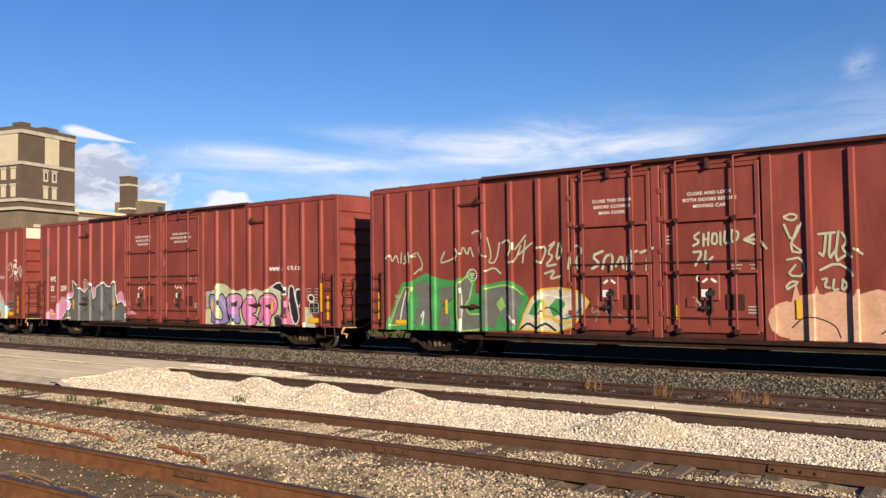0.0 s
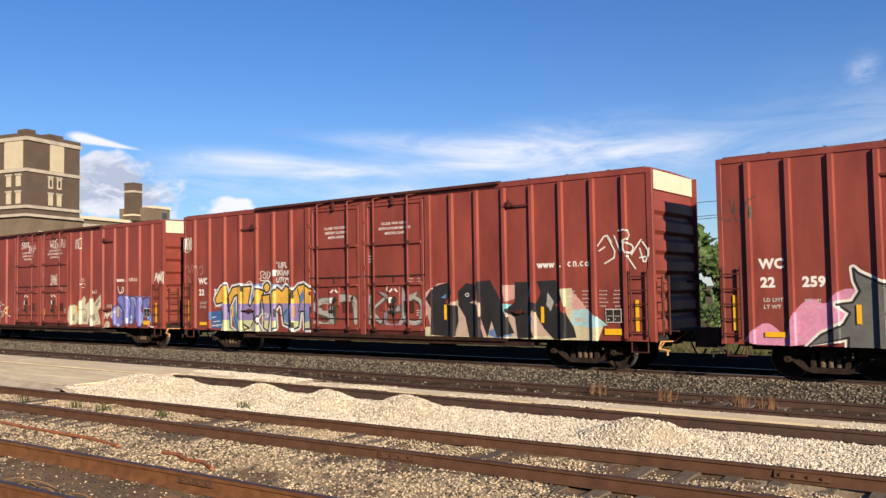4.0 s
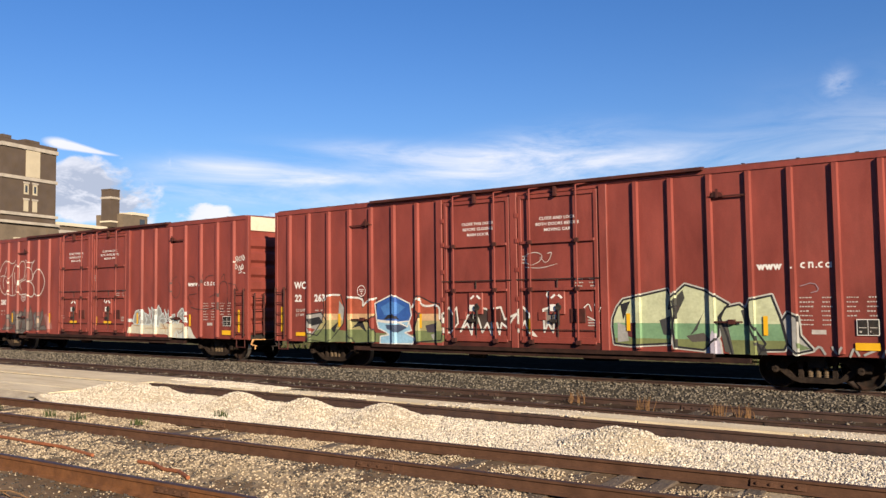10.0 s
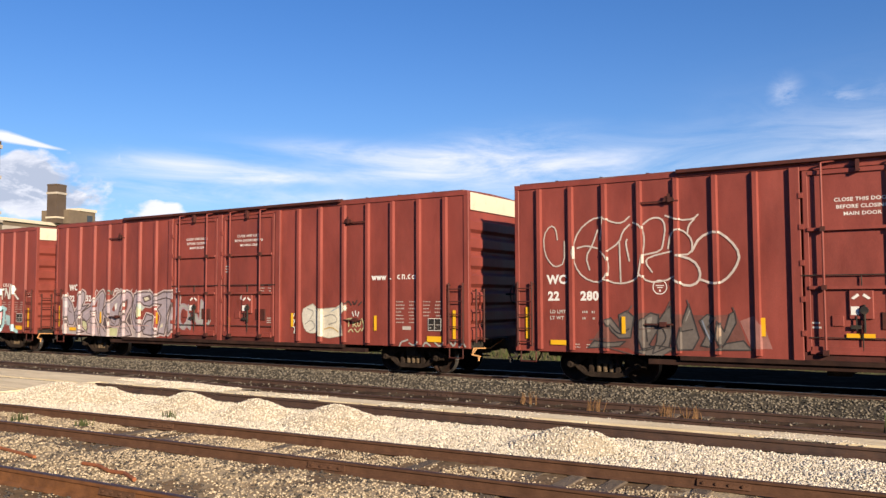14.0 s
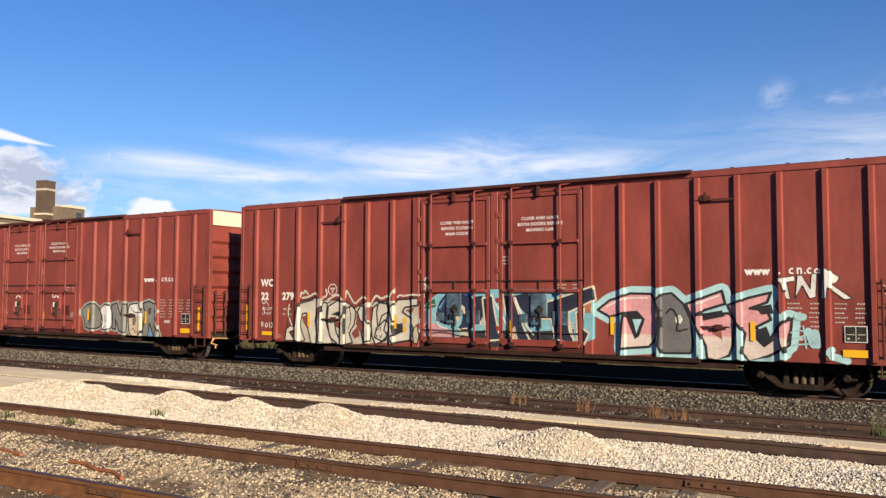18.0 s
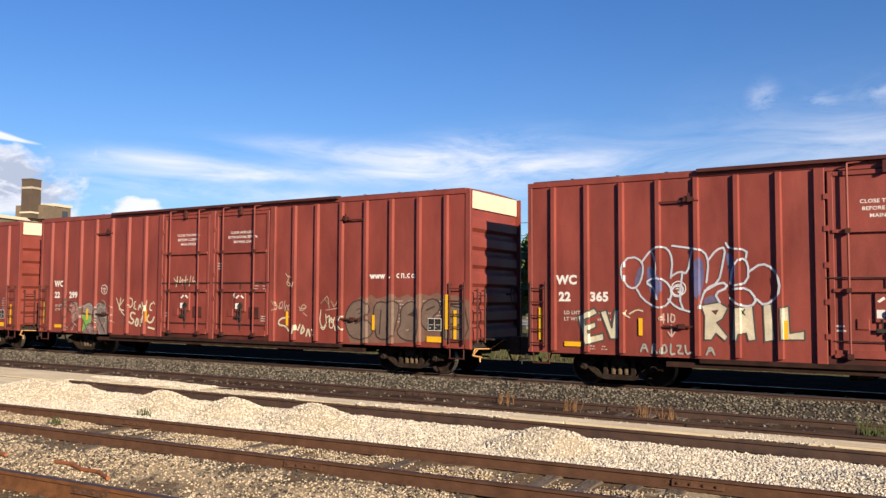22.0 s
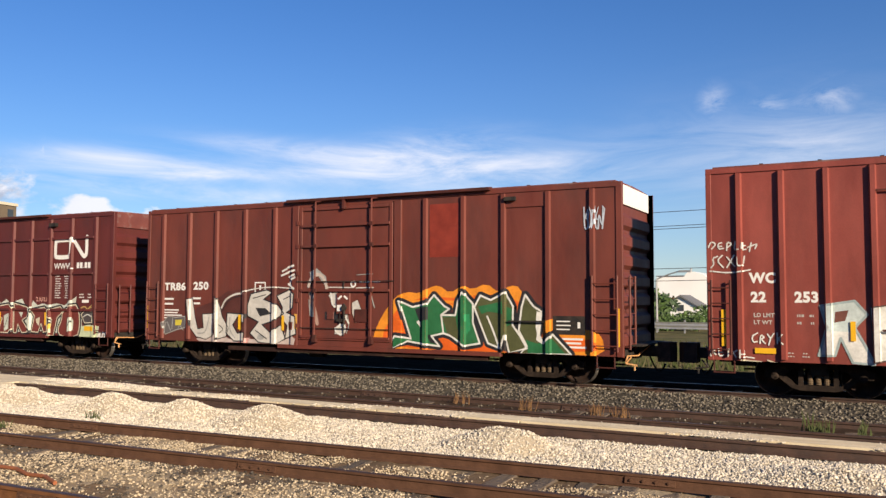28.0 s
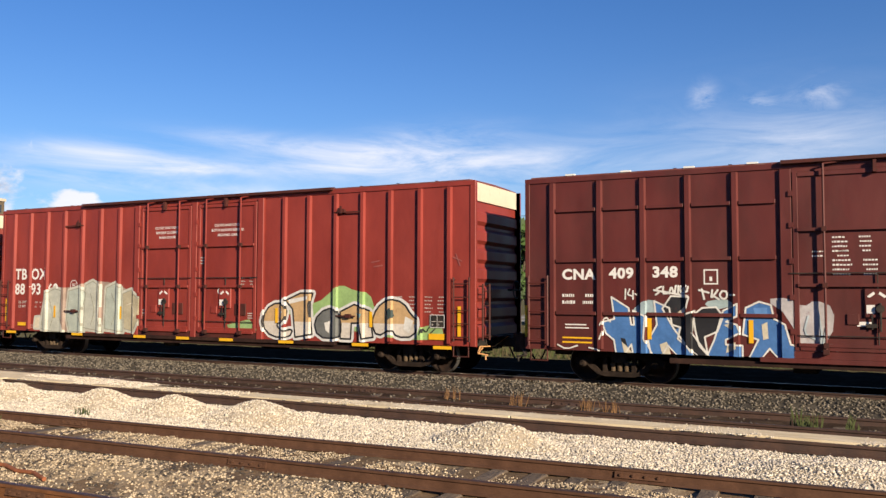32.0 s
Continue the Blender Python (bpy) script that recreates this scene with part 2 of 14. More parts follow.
EARTH = material("dark_brown_track_dirt", (0.0372, 0.0228, 0.0150), 0.95, spread=0.35, scale=2, bump=0.9, fine=20, second=(0.08, 0.056, 0.036), second_scale=1.1, spec=0.1)
# track stone whose near-black colour also carries the train's shade
SHADED_BALLAST = material("oily_dark_ballast", (0.026, 0.017, 0.011), 1.0, spread=0.4, scale=3, bump=0.9, fine=20, second=(0.036, 0.026, 0.018), second_scale=1.2, spec=0.0)
LOWBRICK = material("tan_brick", (0.150, 0.116, 0.082), 0.9, spread=0.16, scale=0.35, bump=0.3, fine=8, second=(0.12, 0.094, 0.068), second_scale=0.5, spec=0.1)
DARKSTONE = material("dark_track_stone", (0.06, 0.0496, 0.04), 0.9, spread=0.2, scale=8, bump=0.3, island=0.4)
CONCRETE = material("sunlit_concrete", (0.64, 0.55, 0.385), 0.9, spread=0.12, scale=1.2, bump=0.25, second=(0.496, 0.4, 0.256), second_scale=0.8, streak=(0.5, 3, 1), per_piece=0.05, spec=0.1)
GRASS = material("rough_grass", (0.105, 0.10, 0.045), 0.95, spread=0.35, scale=1.0, bump=0.5, fine=14, second=(0.135, 0.108, 0.055), second_scale=0.25, spec=0.03)
BRICK = material("brown_brick", (0.088, 0.067, 0.054), 0.9, spread=0.2, scale=0.35, bump=0.3, fine=8, second=(0.088, 0.064, 0.044), second_scale=0.5, spec=0.1)
STONE = material("cream_stone", (0.36, 0.318, 0.262), 0.85, spread=0.25, scale=0.6, bump=0.2, spec=0.1)
BLIND = material("boarded_window", (0.42, 0.36, 0.255), 0.8, spread=0.12, scale=0.5, bump=0.05)
GLASS = material("dark_window_glass", (0.04, 0.048, 0.056), 0.15, spread=0.2, bump=0.0, spec=0.6)
LEAF = material("tree_leaf", (0.044, 0.08, 0.0176), 0.7, spread=0.3, scale=0.8, bump=0.0, island=0.5)
DARKLEAF = material("dark_tree_leaf", (0.024, 0.044, 0.016), 0.7, spread=0.3, scale=0.8, bump=0.0, island=0.4)
BARK = material("tree_bark", (0.08, 0.06, 0.04), 0.9, spread=0.3, scale=3, bump=0.4)
DRYWEED = material("dry_weed", (0.192, 0.104, 0.044), 0.9, spread=0.2, bump=0.0, island=0.3)
GREENWEED = material("green_weed", (0.068, 0.085, 0.026), 0.8, spread=0.2, bump=0.0, island=0.35)
DRYGRASS = material("dry_grass", (0.105, 0.09, 0.045), 0.9, spread=0.2, bump=0.0, island=0.35)
TIMBER = material("reddish_timber", (0.20, 0.075, 0.045), 0.9, spread=0.3, scale=3, bump=0.3, per_piece=0.2)
SIGNBLUE = material("blue_board", (0.024, 0.048, 0.24), 0.6, spread=0.1, bump=0.0)
GALV = material("galvanised_steel", (0.336, 0.336, 0.328), 0.5, metal=0.6, spread=0.1, bump=0.0)
OFFWHITE = material("off_white_cladding", (0.66, 0.66, 0.64), 0.8, spread=0.06, scale=0.3, bump=0.05)
GREYROOF = material("grey_roofing", (0.128, 0.128, 0.132), 0.85, spread=0.15, scale=0.5, bump=0.2)
REDROOF = material("red_fascia", (0.264, 0.048, 0.032), 0.7, spread=0.1, bump=0.0)
SIGNAL = material("signal_yellow", (0.64, 0.272, 0.024), 0.5, spread=0.05, bump=0.0)
CABLE = material("black_cable", (0.024, 0.024, 0.0256), 0.7, spread=0.1, bump=0.0)
LEVER = material("faded_orange_lever", (0.56, 0.30, 0.12), 0.7, spread=0.2, scale=6, bump=0.1)
REDPIPE = material("orange_rust_bar", (0.24, 0.08, 0.032), 0.85, spread=0.25, scale=6, bump=0.3)

PAINTS = {}


def paint(r, g, b):
    """Spray paint of one colour, thin and slightly uneven."""
    key = (r, g, b)
    if key not in PAINTS:
        PAINTS[key] = material("spray_paint", key, 0.5, spread=0.22, scale=2.2, bump=0.0, fine=14, second=tuple(0.55 * c + 0.45 * k for c, k in zip(key, (0.16, 0.032, 0.022))), second_at=0.66, second_soft=0.05, second_scale=4.5)
    return PAINTS[key]


# ---- mesh helpers ----
class Mesh:
    """Gathers vertices and faces of one part."""

    def __init__(self):
        self.v, self.f, self.m = [], [], []

    def add(self, verts, faces, mi=0):
        n = len(self.v)
        self.v += [tuple(p) for p in verts]
        self.f += [tuple(i + n for i in f) for f in faces]
        self.m += [mi] * len(faces)
        return self

    def box(self, x0, x1, y0, y1, z0, z1, mi=0):
        vs = [(x, y, z) for z in (z0, z1) for y in (y0, y1) for x in (x0, x1)]
        return self.add(vs, [(0, 2, 3, 1), (4, 5, 7, 6), (0, 1, 5, 4), (2, 6, 7, 3), (0, 4, 6, 2), (1, 3, 7, 5)], mi)

    def chamfer(self, x0, x1, y0, y1, z0, z1, c, mi=0):
        """A box whose four long edges along z or x are cut, for ribs and frames."""
        px = [(x0 + c, y0), (x1 - c, y0), (x1, y0 + c), (x1, y1), (x0, y1), (x0, y0 + c)]
        return self.prism([(a, b) for a, b in px], z0, z1, "z", mi)

    def prism(self, poly, a, b, axis="z", mi=0):
        """Extrudes a polygon (counter-clockwise) along an axis."""
        def at(p, h):
            return {"z": (p[0], p[1], h), "x": (h, p[0], p[1]), "y": (p[0], h, p[1])}[axis]
        n = len(poly)
        vs = [at(p, a) for p in poly] + [at(p, b) for p in poly]
        fs = [tuple(range(n - 1, -1, -1)), tuple(range(n, 2 * n))] + [(i, (i + 1) % n, (i + 1) % n + n, i + n) for i in range(n)]
        return self.add(vs, fs, mi)

    def tube(self, p, q, r, n=8, mi=0, r2=None):
        p, q = Vector(p), Vector(q)
        d = (q - p).normalized()
        u = d.orthogonal().normalized()
        w = d.cross(u)
        r2 = r if r2 is None else r2
        ring = [(u * math.cos(2 * math.pi * i / n) + w * math.sin(2 * math.pi * i / n)) for i in range(n)]
        vs = [p + k * r for k in ring] + [q + k * r2 for k in ring]
        return self.add(vs, [tuple(range(n - 1, -1, -1)), tuple(range(n, 2 * n))] + [(i, (i + 1) % n, (i + 1) % n + n, i + n) for i in range(n)], mi)

    def pipe(self, pts, r, n=6, mi=0):
        """One bent round bar along a row of points."""
        pts = [Vector(p) for p in pts]
        u = (pts[1] - pts[0]).normalized().orthogonal().normalized()
        vs, m = [], len(pts)
        for i, p in enumerate(pts):
            d = (pts[min(i + 1, m - 1)] - pts[max(i - 1, 0)]).normalized()
            u = (u - d * u.dot(d)).normalized()
            w = d.cross(u)
            vs += [p + (u * math.cos(2 * math.pi * k / n) + w * math.sin(2 * math.pi * k / n)) * r for k in range(n)]
        fs = [tuple(range(n - 1, -1, -1)), tuple(range((m - 1) * n, m * n))]
        fs += [(i * n + k, i * n + (k + 1) % n, (i + 1) * n + (k + 1) % n, (i + 1) * n + k) for i in range(m - 1) for k in range(n)]
        return self.add(vs, fs, mi)

    def lathe(self, profile, n=24, axis="y", centre=(0, 0, 0), mi=0):
        """profile: (radius, height along the axis) pairs."""
        vs, fs, k = [], [], len(profile)
        for i in range(n):
            a = 2 * math.pi * i / n
            for r, h in profile:
                x, z = r * math.cos(a), r * math.sin(a)
                vs.append({"y": (x, h, z), "z": (x, z, h), "x": (h, x, z)}[axis])
        for i in range(n):
            j = (i + 1) % n
            for s in range(k - 1):
                fs.append((i * k + s, i * k + s + 1, j * k + s + 1, j * k + s))
        vs = [(x + centre[0], y + centre[1], z + centre[2]) for x, y, z in vs]
        return self.add(vs, fs, mi)

    def data(self, name, mats, smooth=False):
        me = bpy.data.meshes.new(name)
        me.from_pydata(self.v, [], self.f)
        for m in mats if isinstance(mats, (list, tuple)) else [mats]:
            me.materials.append(m)
        if any(self.m):
            me.polygons.foreach_set("material_index", self.m)
        if smooth:
            me.polygons.foreach_set("use_smooth", [True] * len(me.polygons))
        bm = bmesh.new()
        bm.from_mesh(me)
        bmesh.ops.recalc_face_normals(bm, faces=bm.faces)
        bm.to_mesh(me)
        bm.free()
        me.update()
        return me


def part(name, mesh, mats, parent, label="", at=None, smooth=False):
    """Links a mesh as one object under a thing or a part."""
    me = mesh if isinstance(mesh, bpy.types.Mesh) else mesh.data(name, mats, smooth)
    ob = new(name, me)
    ob.parent = parent
    if at is not None:
        ob.location = at
    return tagged(ob, label, kind="stuff" if name in ("stencil", "paint_drip", "sprayed_tag", "lube_stencil") else "")


def thing(name, label, category, at=(0, 0, 0), group="", kind="", rz=0.0):
    ob = new(name)
    ob.matrix_basis = pose(*at, 0, 0, rz)
    return tagged(ob, label, category, group, kind)


def text_mesh(body, size, bold=0.0, spacing=1.0, align="LEFT", squeeze=1.0):
    """The triangles of a line of text in the built-in font, in x and z."""
    cu = bpy.data.curves.new("lettering", "FONT")
    cu.body, cu.size, cu.offset, cu.space_character, cu.align_x = body, size, bold, spacing, align
    cu.resolution_u = 3
    ob = bpy.data.objects.new("lettering", cu)
    me = bpy.data.meshes.new_from_object(ob)
    me.calc_loop_triangles()
    co = [(v.co.x * squeeze, v.co.y) for v in me.vertices]
    tris = [[co[i] for i in t.vertices] for t in me.loop_triangles]
    bpy.data.objects.remove(ob)
    bpy.data.curves.remove(cu)
    bpy.data.meshes.remove(me)
    return tris


def clip_x(poly, lo, hi):
    """The part of a convex polygon between two upright lines."""
    for k, sgn in ((lo, 1), (hi, -1)):
        out = []
        for i, p in enumerate(poly):
            q = poly[(i + 1) % len(poly)]
            dp, dq = (p[0] - k) * sgn, (q[0] - k) * sgn
            if dp >= 0:
                out.append(p)
            if dp * dq < 0:
                s = dp / (dp - dq)
                out.append((k, p[1] + (q[1] - p[1]) * s))
        poly = out
        if len(poly) < 3:
            return []
    return poly


def height_at(poly, x):
    """Lowest and highest point of a convex polygon on an upright line."""
    zs = []
    for p, q in zip(poly, poly[1:] + poly[:1]):
        if (p[0] - x) * (q[0] - x) <= 0 and abs(p[0] - q[0]) > 1e-9:
            zs.append(p[1] + (q[1] - p[1]) * (x - p[0]) / (q[0] - p[0]))
    return (min(zs), max(zs)) if zs else None


def lay(mesh, polys, bands, lift, mi=0):
    """Lays flat polygons (x, z) on a ribbed wall whose bands are (x0, x1, depth towards the viewer), sides of the ribs included."""
    for poly in polys:
        xs = [p[0] for p in poly]
        lo, hi = min(xs), max(xs)
        for k, (x0, x1, d) in enumerate(bands):
            if x1 <= lo or x0 >= hi:
                continue
            c = clip_x(poly, x0, x1)
            if len(c) >= 3:
                mesh.add([(x, -d - lift, z) for x, z in c], [tuple(range(len(c)))], mi)
            after = bands[k + 1][2] if k + 1 < len(bands) else d
            if after < d and lo < x1 < hi:
                h = height_at(list(poly), x1)
                if h and h[1] - h[0] > 0.002:
                    e = x1 + lift
                    f = e + (0.032 if 0.065 < d and x1 - x0 < 0.15 else 0.0)
                    mesh.add([(e, -d - lift, h[0]), (f, -after - lift, h[0]), (f, -after - lift, h[1]), (e, -d - lift, h[1])], [(0, 1, 2, 3)], mi)


# ---- ground, tracks and gravel ----
RNG = np.random.default_rng(7)
TRAIN_Y = 21.16          # centre line of the train's track; rail tops there are at height 0
SLOPE = 0.042            # the two sidings by the camera run at this small angle to it


def fbm(x, y, s, seed=0.0):
    return noise.fractal(Vector((x * s + seed, y * s - seed, seed * 1.7)), 1.0, 2.0, 4)


MOUNDS = [(-18.3, 12.0, 1.25, 0.6, 0.25), (-17.0, 12.3, 0.7, 0.5, 0.15), (-14.4, 12.25, 0.85, 0.55, 0.24), (-12.25, 12.2, 0.8, 0.55, 0.25),
          (-10.1, 12.15, 0.9, 0.6, 0.28), (-5.45, 12.1, 0.70, 0.5, 0.22), (-4.8, 12.2, 0.5, 0.4, 0.09), (-0.4, 12.1, 0.9, 0.6, 0.10), (3.5, 12.1, 1.0, 0.6, 0.3)]
SPILL = [(-17.3, 14.2, 1.1, 0.34, 0.05), (-15.9, 14.1, 0.9, 0.25, 0.035), (-18.6, 14.35, 0.8, 0.22, 0.03)]


def z_white(x, y):
    z = -0.19 + 0.02 * fbm(x, y, 1.1, 3.0) + 0.012 * fbm(x, y, 5.0, 8.0)
    for mx, my, a, b, h in MOUNDS:
        d = ((x - mx) / a) ** 2 + ((y - my) / b) ** 2
        if d < 4:
            z += 1.55 * h * max(0.0, 1.0 - math.sqrt(d + 0.02) * 0.72)
    z += 0.2 * max(0.0, 1.0 - (x + 19.5) / 1.3) * (0.8 + 0.4 * fbm(x, y, 1.3, 6.0))
    if y < near_y(x, 10.42):
        z -= 0.14
    return z


def z_near(x, y):
    z = -0.235 - 0.05 * (y < near_y(x, 6.4)) + 0.035 * fbm(x, y, 0.55, 1.0) + 0.018 * fbm(x, y, 2.7, 5.0)
    for mx, my, a, h in ((-9.6, 7.95, 1.1, 0.11), (-12.6, 7.75, 0.9, 0.08), (-6.4, 8.0, 1.5, 0.07), (-4.5, 8.1, 0.9, 0.06)):
        z += h * math.exp(-((x - mx) / a) ** 2 - ((y - my) / 0.45) ** 2)
    return z


def z_ballast(x, y):
    d = abs(y - TRAIN_Y)
    z = -0.10 if d < 1.6 else max(-0.34, -0.10 - (d - 1.6) * 0.17)
    if y < 17.3:
        z = -0.13
    return z + 0.03 * fbm(x, y, 1.5, 2.0) + 0.015 * fbm(x, y, 5.0, 4.0)


def gravelly(x, y):
    """How thickly pale gravel covers the dirt between the sidings, about 0 to 1."""
    return 0.55 + 0.75 * fbm(x, y, 0.55, 11.0) + 0.35 * fbm(x, y, 2.1, 4.0) + 0.40 * math.exp(-((y - near_y(x, 7.75)) / 0.6) ** 2) - 0.62 * (y < near_y(x, 6.3)) + 0.17 - 0.42 * min(1.0, max(0.0, (x + 9.5) / 3.0))


def sheet(name, x0, x1, y0, y1, step, height, mat, label, other=None, where=None):
    nx, ny = int((x1 - x0) / step) + 1, int((y1 - y0) / step) + 1
    me = Mesh()
    xs = [x0 + (x1 - x0) * i / (nx - 1) for i in range(nx)]
    ys = [y0 + (y1 - y0) * j / (ny - 1) for j in range(ny)]
    me.v = [(x, y, height(x, y)) for y in ys for x in xs]
    me.f = [(j * nx + i, j * nx + i + 1, (j + 1) * nx + i + 1, (j + 1) * nx + i) for j in range(ny - 1) for i in range(nx - 1)]
    data = bpy.data.meshes.new(name)
    data.from_pydata(me.v, [], me.f)
    data.materials.append(mat)
    if other is not None:
        data.materials.append(other)
        data.polygons.foreach_set("material_index", [int(where(p.center.x, p.center.y) > 0.5) for p in data.polygons])
    data.polygons.foreach_set("use_smooth", [True] * len(data.polygons))
    ob = new(name, data)
    return tagged(ob, label, "ground", "", "structure")


def scatter(name, points, sizes, mat, label, flat=0.7):
    """Many loose stones, each a rough eight-sided chip."""
    n = len(points)
    base = np.array([(1, 0, 0), (0, 1, 0), (-1, 0, 0), (0, -1, 0), (0, 0, 1), (0, 0, -1)], float)
    tri = np.array([(0, 1, 4), (1, 2, 4), (2, 3, 4), (3, 0, 4), (1, 0, 5), (2, 1, 5), (3, 2, 5), (0, 3, 5)])
    v = base[None] * RNG.uniform(0.6, 1.25, (n, 6, 1)) + RNG.uniform(-0.25, 0.25, (n, 6, 3))
    v[:, :, 2] *= flat
    a = RNG.uniform(0, 6.28, n)
    c, s = np.cos(a)[:, None], np.sin(a)[:, None]
    x, y = v[:, :, 0] * c - v[:, :, 1] * s, v[:, :, 0] * s + v[:, :, 1] * c
    v = np.stack([x, y, v[:, :, 2] + 0.35 * x * RNG.uniform(-1, 1, (n, 1))], -1) * np.asarray(sizes)[:, None, None] + np.asarray(points)[:, None, :]
    f = (tri[None] + 6 * np.arange(n)[:, None, None]).reshape(-1)
    me = bpy.data.meshes.new(name)
    me.vertices.add(n * 6)
    me.vertices.foreach_set("co", v.reshape(-1))
    me.loops.add(len(f))
    me.loops.foreach_set("vertex_index", f)
    me.polygons.add(len(f) // 3)
    me.polygons.foreach_set("loop_start", np.arange(0, len(f), 3))
    me.materials.append(mat)
    me.update(calc_edges=True)
    me.validate()
    return tagged(new(name, me), label, "stones", "", "stuff")


def near_y(x, y_at_ten):
    """Height in the plan of a line that runs with the sidings and passes y_at_ten at x = -10."""
    return y_at_ten + SLOPE * (x + 10)


def build_ground():
    me = Mesh()
    R = 2500.0
    # one sheet to the horizon, with a dip under the yard
    xs, ys = [-R, -300, -90, -60, 12, 60, 300, R], [-R, -60, 1.0, 2.9, 26, 40, 120, 400, R]
    for y in ys:
        for x in xs:
            me.v.append((x, y, -0.45 if -80 < x < 40 and 0 < y < 30 else -0.30))
    k = len(xs)
    me.f = [(j * k + i, j * k + i + 1, (j + 1) * k + i + 1, (j + 1) * k + i) for j in range(len(ys) - 1) for i in range(k - 1)]
    ob = new("ground", me.data("ground", GRASS))
    tagged(ob, "rough dry grass and dirt round the rail yard", "ground", "", "structure")
    sheet("track_dirt", -75, 12, 14.1, 16.98, 0.15, z_ballast, EARTH, "dark brown dirt between the rusty rails")
    sheet("ballast_bed", -75, 12, 16.98, 20.0, 0.15, z_ballast, BALLAST, "dark grey crushed stone beside the main track")
    # near-black sheet painting in the shade under and behind the cars
    sheet("oily_ballast_bed", -75, 12, 20.0, 30.2, 0.3, z_ballast, SHADED_BALLAST, "oily blackened stone under the train")
    sheet("white_gravel_bed", -19.6, 8, 10.2, 13.42, 0.07, z_white, WHITEBED, "pale limestone gravel heaped along the buried track")
    sheet("near_gravel_bed", -30, 8, 2.9, 10.6, 0.09, z_near, MIXBED, "dirt with scattered pale gravel between the sidings", TANBED, gravelly)

    # loose stones
    n = 85000
    x, y = RNG.uniform(-19.4, 4, n), RNG.uniform(10.35, 13.40, n)
    keep = y > 10.42 + SLOPE * (x + 10)
    x, y = x[keep], y[keep]
    z = [z_white(a, b) for a, b in zip(x, y)]
    scatter("white_gravel", np.stack([x, y, np.array(z) + 0.007], 1), RNG.uniform(0.009, 0.024, len(x)) * RNG.choice([1.0, 1.0, 1.0, 1.5], len(x)), WHITESTONE, "loose pale limestone gravel")
    sheet("gravel_apron", -45, -19.3, 9.0, 10.6, 0.1, lambda x, y: -0.15 + 0.165 * min(1.0, max(0.0, (y - near_y(x, 10.42)) / (10.56 - near_y(x, 10.42)))) - (0.2 if y < near_y(x, 10.36) else 0.0) + 0.01 * fbm(x, y, 3.0, 2.0), WHITEBED, "pale gravel against the crossing deck")
    def z_spill(x, y):
        return 0.015 + max([h * (1.0 - math.sqrt(((x - mx) / a) ** 2 + ((y - my) / b) ** 2)) for mx, my, a, b, h in SPILL]) + 0.010 * fbm(x, y, 4.0, 9.0)
    sheet("gravel_spill_bed", -20.4, -14.8, 13.45, 15.1, 0.07, z_spill, WHITEBED, "low pale gravel heap over the end of the concrete deck")
    x, y = RNG.uniform(-20.3, -14.9, 9000), RNG.uniform(13.5, 15.05, 9000)
    z = np.array([z_spill(a, b) for a, b in zip(x, y)])
    keep = z > 0.0
    scatter("heaped_gravel", np.stack([x, y, z + 0.008], 1)[keep], RNG.uniform(0.010, 0.028, int(keep.sum())), WHITESTONE, "loose pale gravel heaped at the end of the deck")
    n = 14000
    x, y = RNG.uniform(-19, 3, n), 13.5 + 0.66 * RNG.uniform(0, 1, n) ** 1.5
    keep = np.array([fbm(a, b, 0.8, 21.0) + 0.5 * fbm(a, b, 3.0, 2.0) + RNG.uniform(-0.25, 0.25) > 0.22 for a, b in zip(x, y)])
    x, y = x[keep], y[keep]
    n = len(x)
    scatter("spilt_gravel", np.stack([x, y, 0.02 + 0 * x], 1), RNG.uniform(0.008, 0.024, n), WHITESTONE, "pale gravel spilt over the concrete strip")
    n = 90000
    x, y = RNG.uniform(-24, 3, n), RNG.uniform(4.2, 10.3, n)
    dens = np.array([max(0.06, 1.5 * (gravelly(a, b) - 0.32)) for a, b in zip(x, y)])
    keep = RNG.uniform(0, 1, n) < dens
    x, y = x[keep], y[keep]
    z = [z_near(a, b) for a, b in zip(x, y)]
    scatter("pale_stones", np.stack([x, y, np.array(z) + 0.006], 1), RNG.uniform(0.009, 0.026, len(x)), TANSTONE, "pale gravel strewn over dirt between the sidings")
    n = 30000
    x = RNG.uniform(-22, 3, n)
    y = near_y(x, 9.56) + RNG.uniform(-0.66, 0.66, n)
    keep = np.array([fbm(a, b, 1.3, 31.0) + RNG.uniform(-0.2, 0.2) > 0.08 for a, b in zip(x, y)])
    x, y = x[keep], y[keep]
    scatter("tie_gravel", np.stack([x, y, np.array([z_near(a, b) for a, b in zip(x, y)]) + RNG.uniform(0.0, 0.03, len(x))], 1), RNG.uniform(0.009, 0.024, len(x)), TANSTONE, "pale gravel lying in patches between the ties")
    n = 9000
    x, y = RNG.uniform(-22, 3, n), RNG.uniform(4.2, 9.0, n)
    z = [z_near(a, b) for a, b in zip(x, y)]
    scatter("dark_stones", np.stack([x, y, np.array(z) + 0.006], 1), RNG.uniform(0.012, 0.04, n), DARKSTONE, "dark oily stones between the sidings")
    n = 42000
    x, y = RNG.uniform(-62, 4, n), np.concatenate([RNG.uniform(16.75, 20.3, n * 19 // 20), RNG.uniform(14.4, 16.75, n - n * 19 // 20)])
    z = [z_ballast(a, b) for a, b in zip(x, y)]
    scatter("ballast_stones", np.stack([x, y, np.array(z) + 0.01], 1), RNG.uniform(0.02, 0.05, n), GREYSTONE, "grey crushed stone ballast beside the main track")


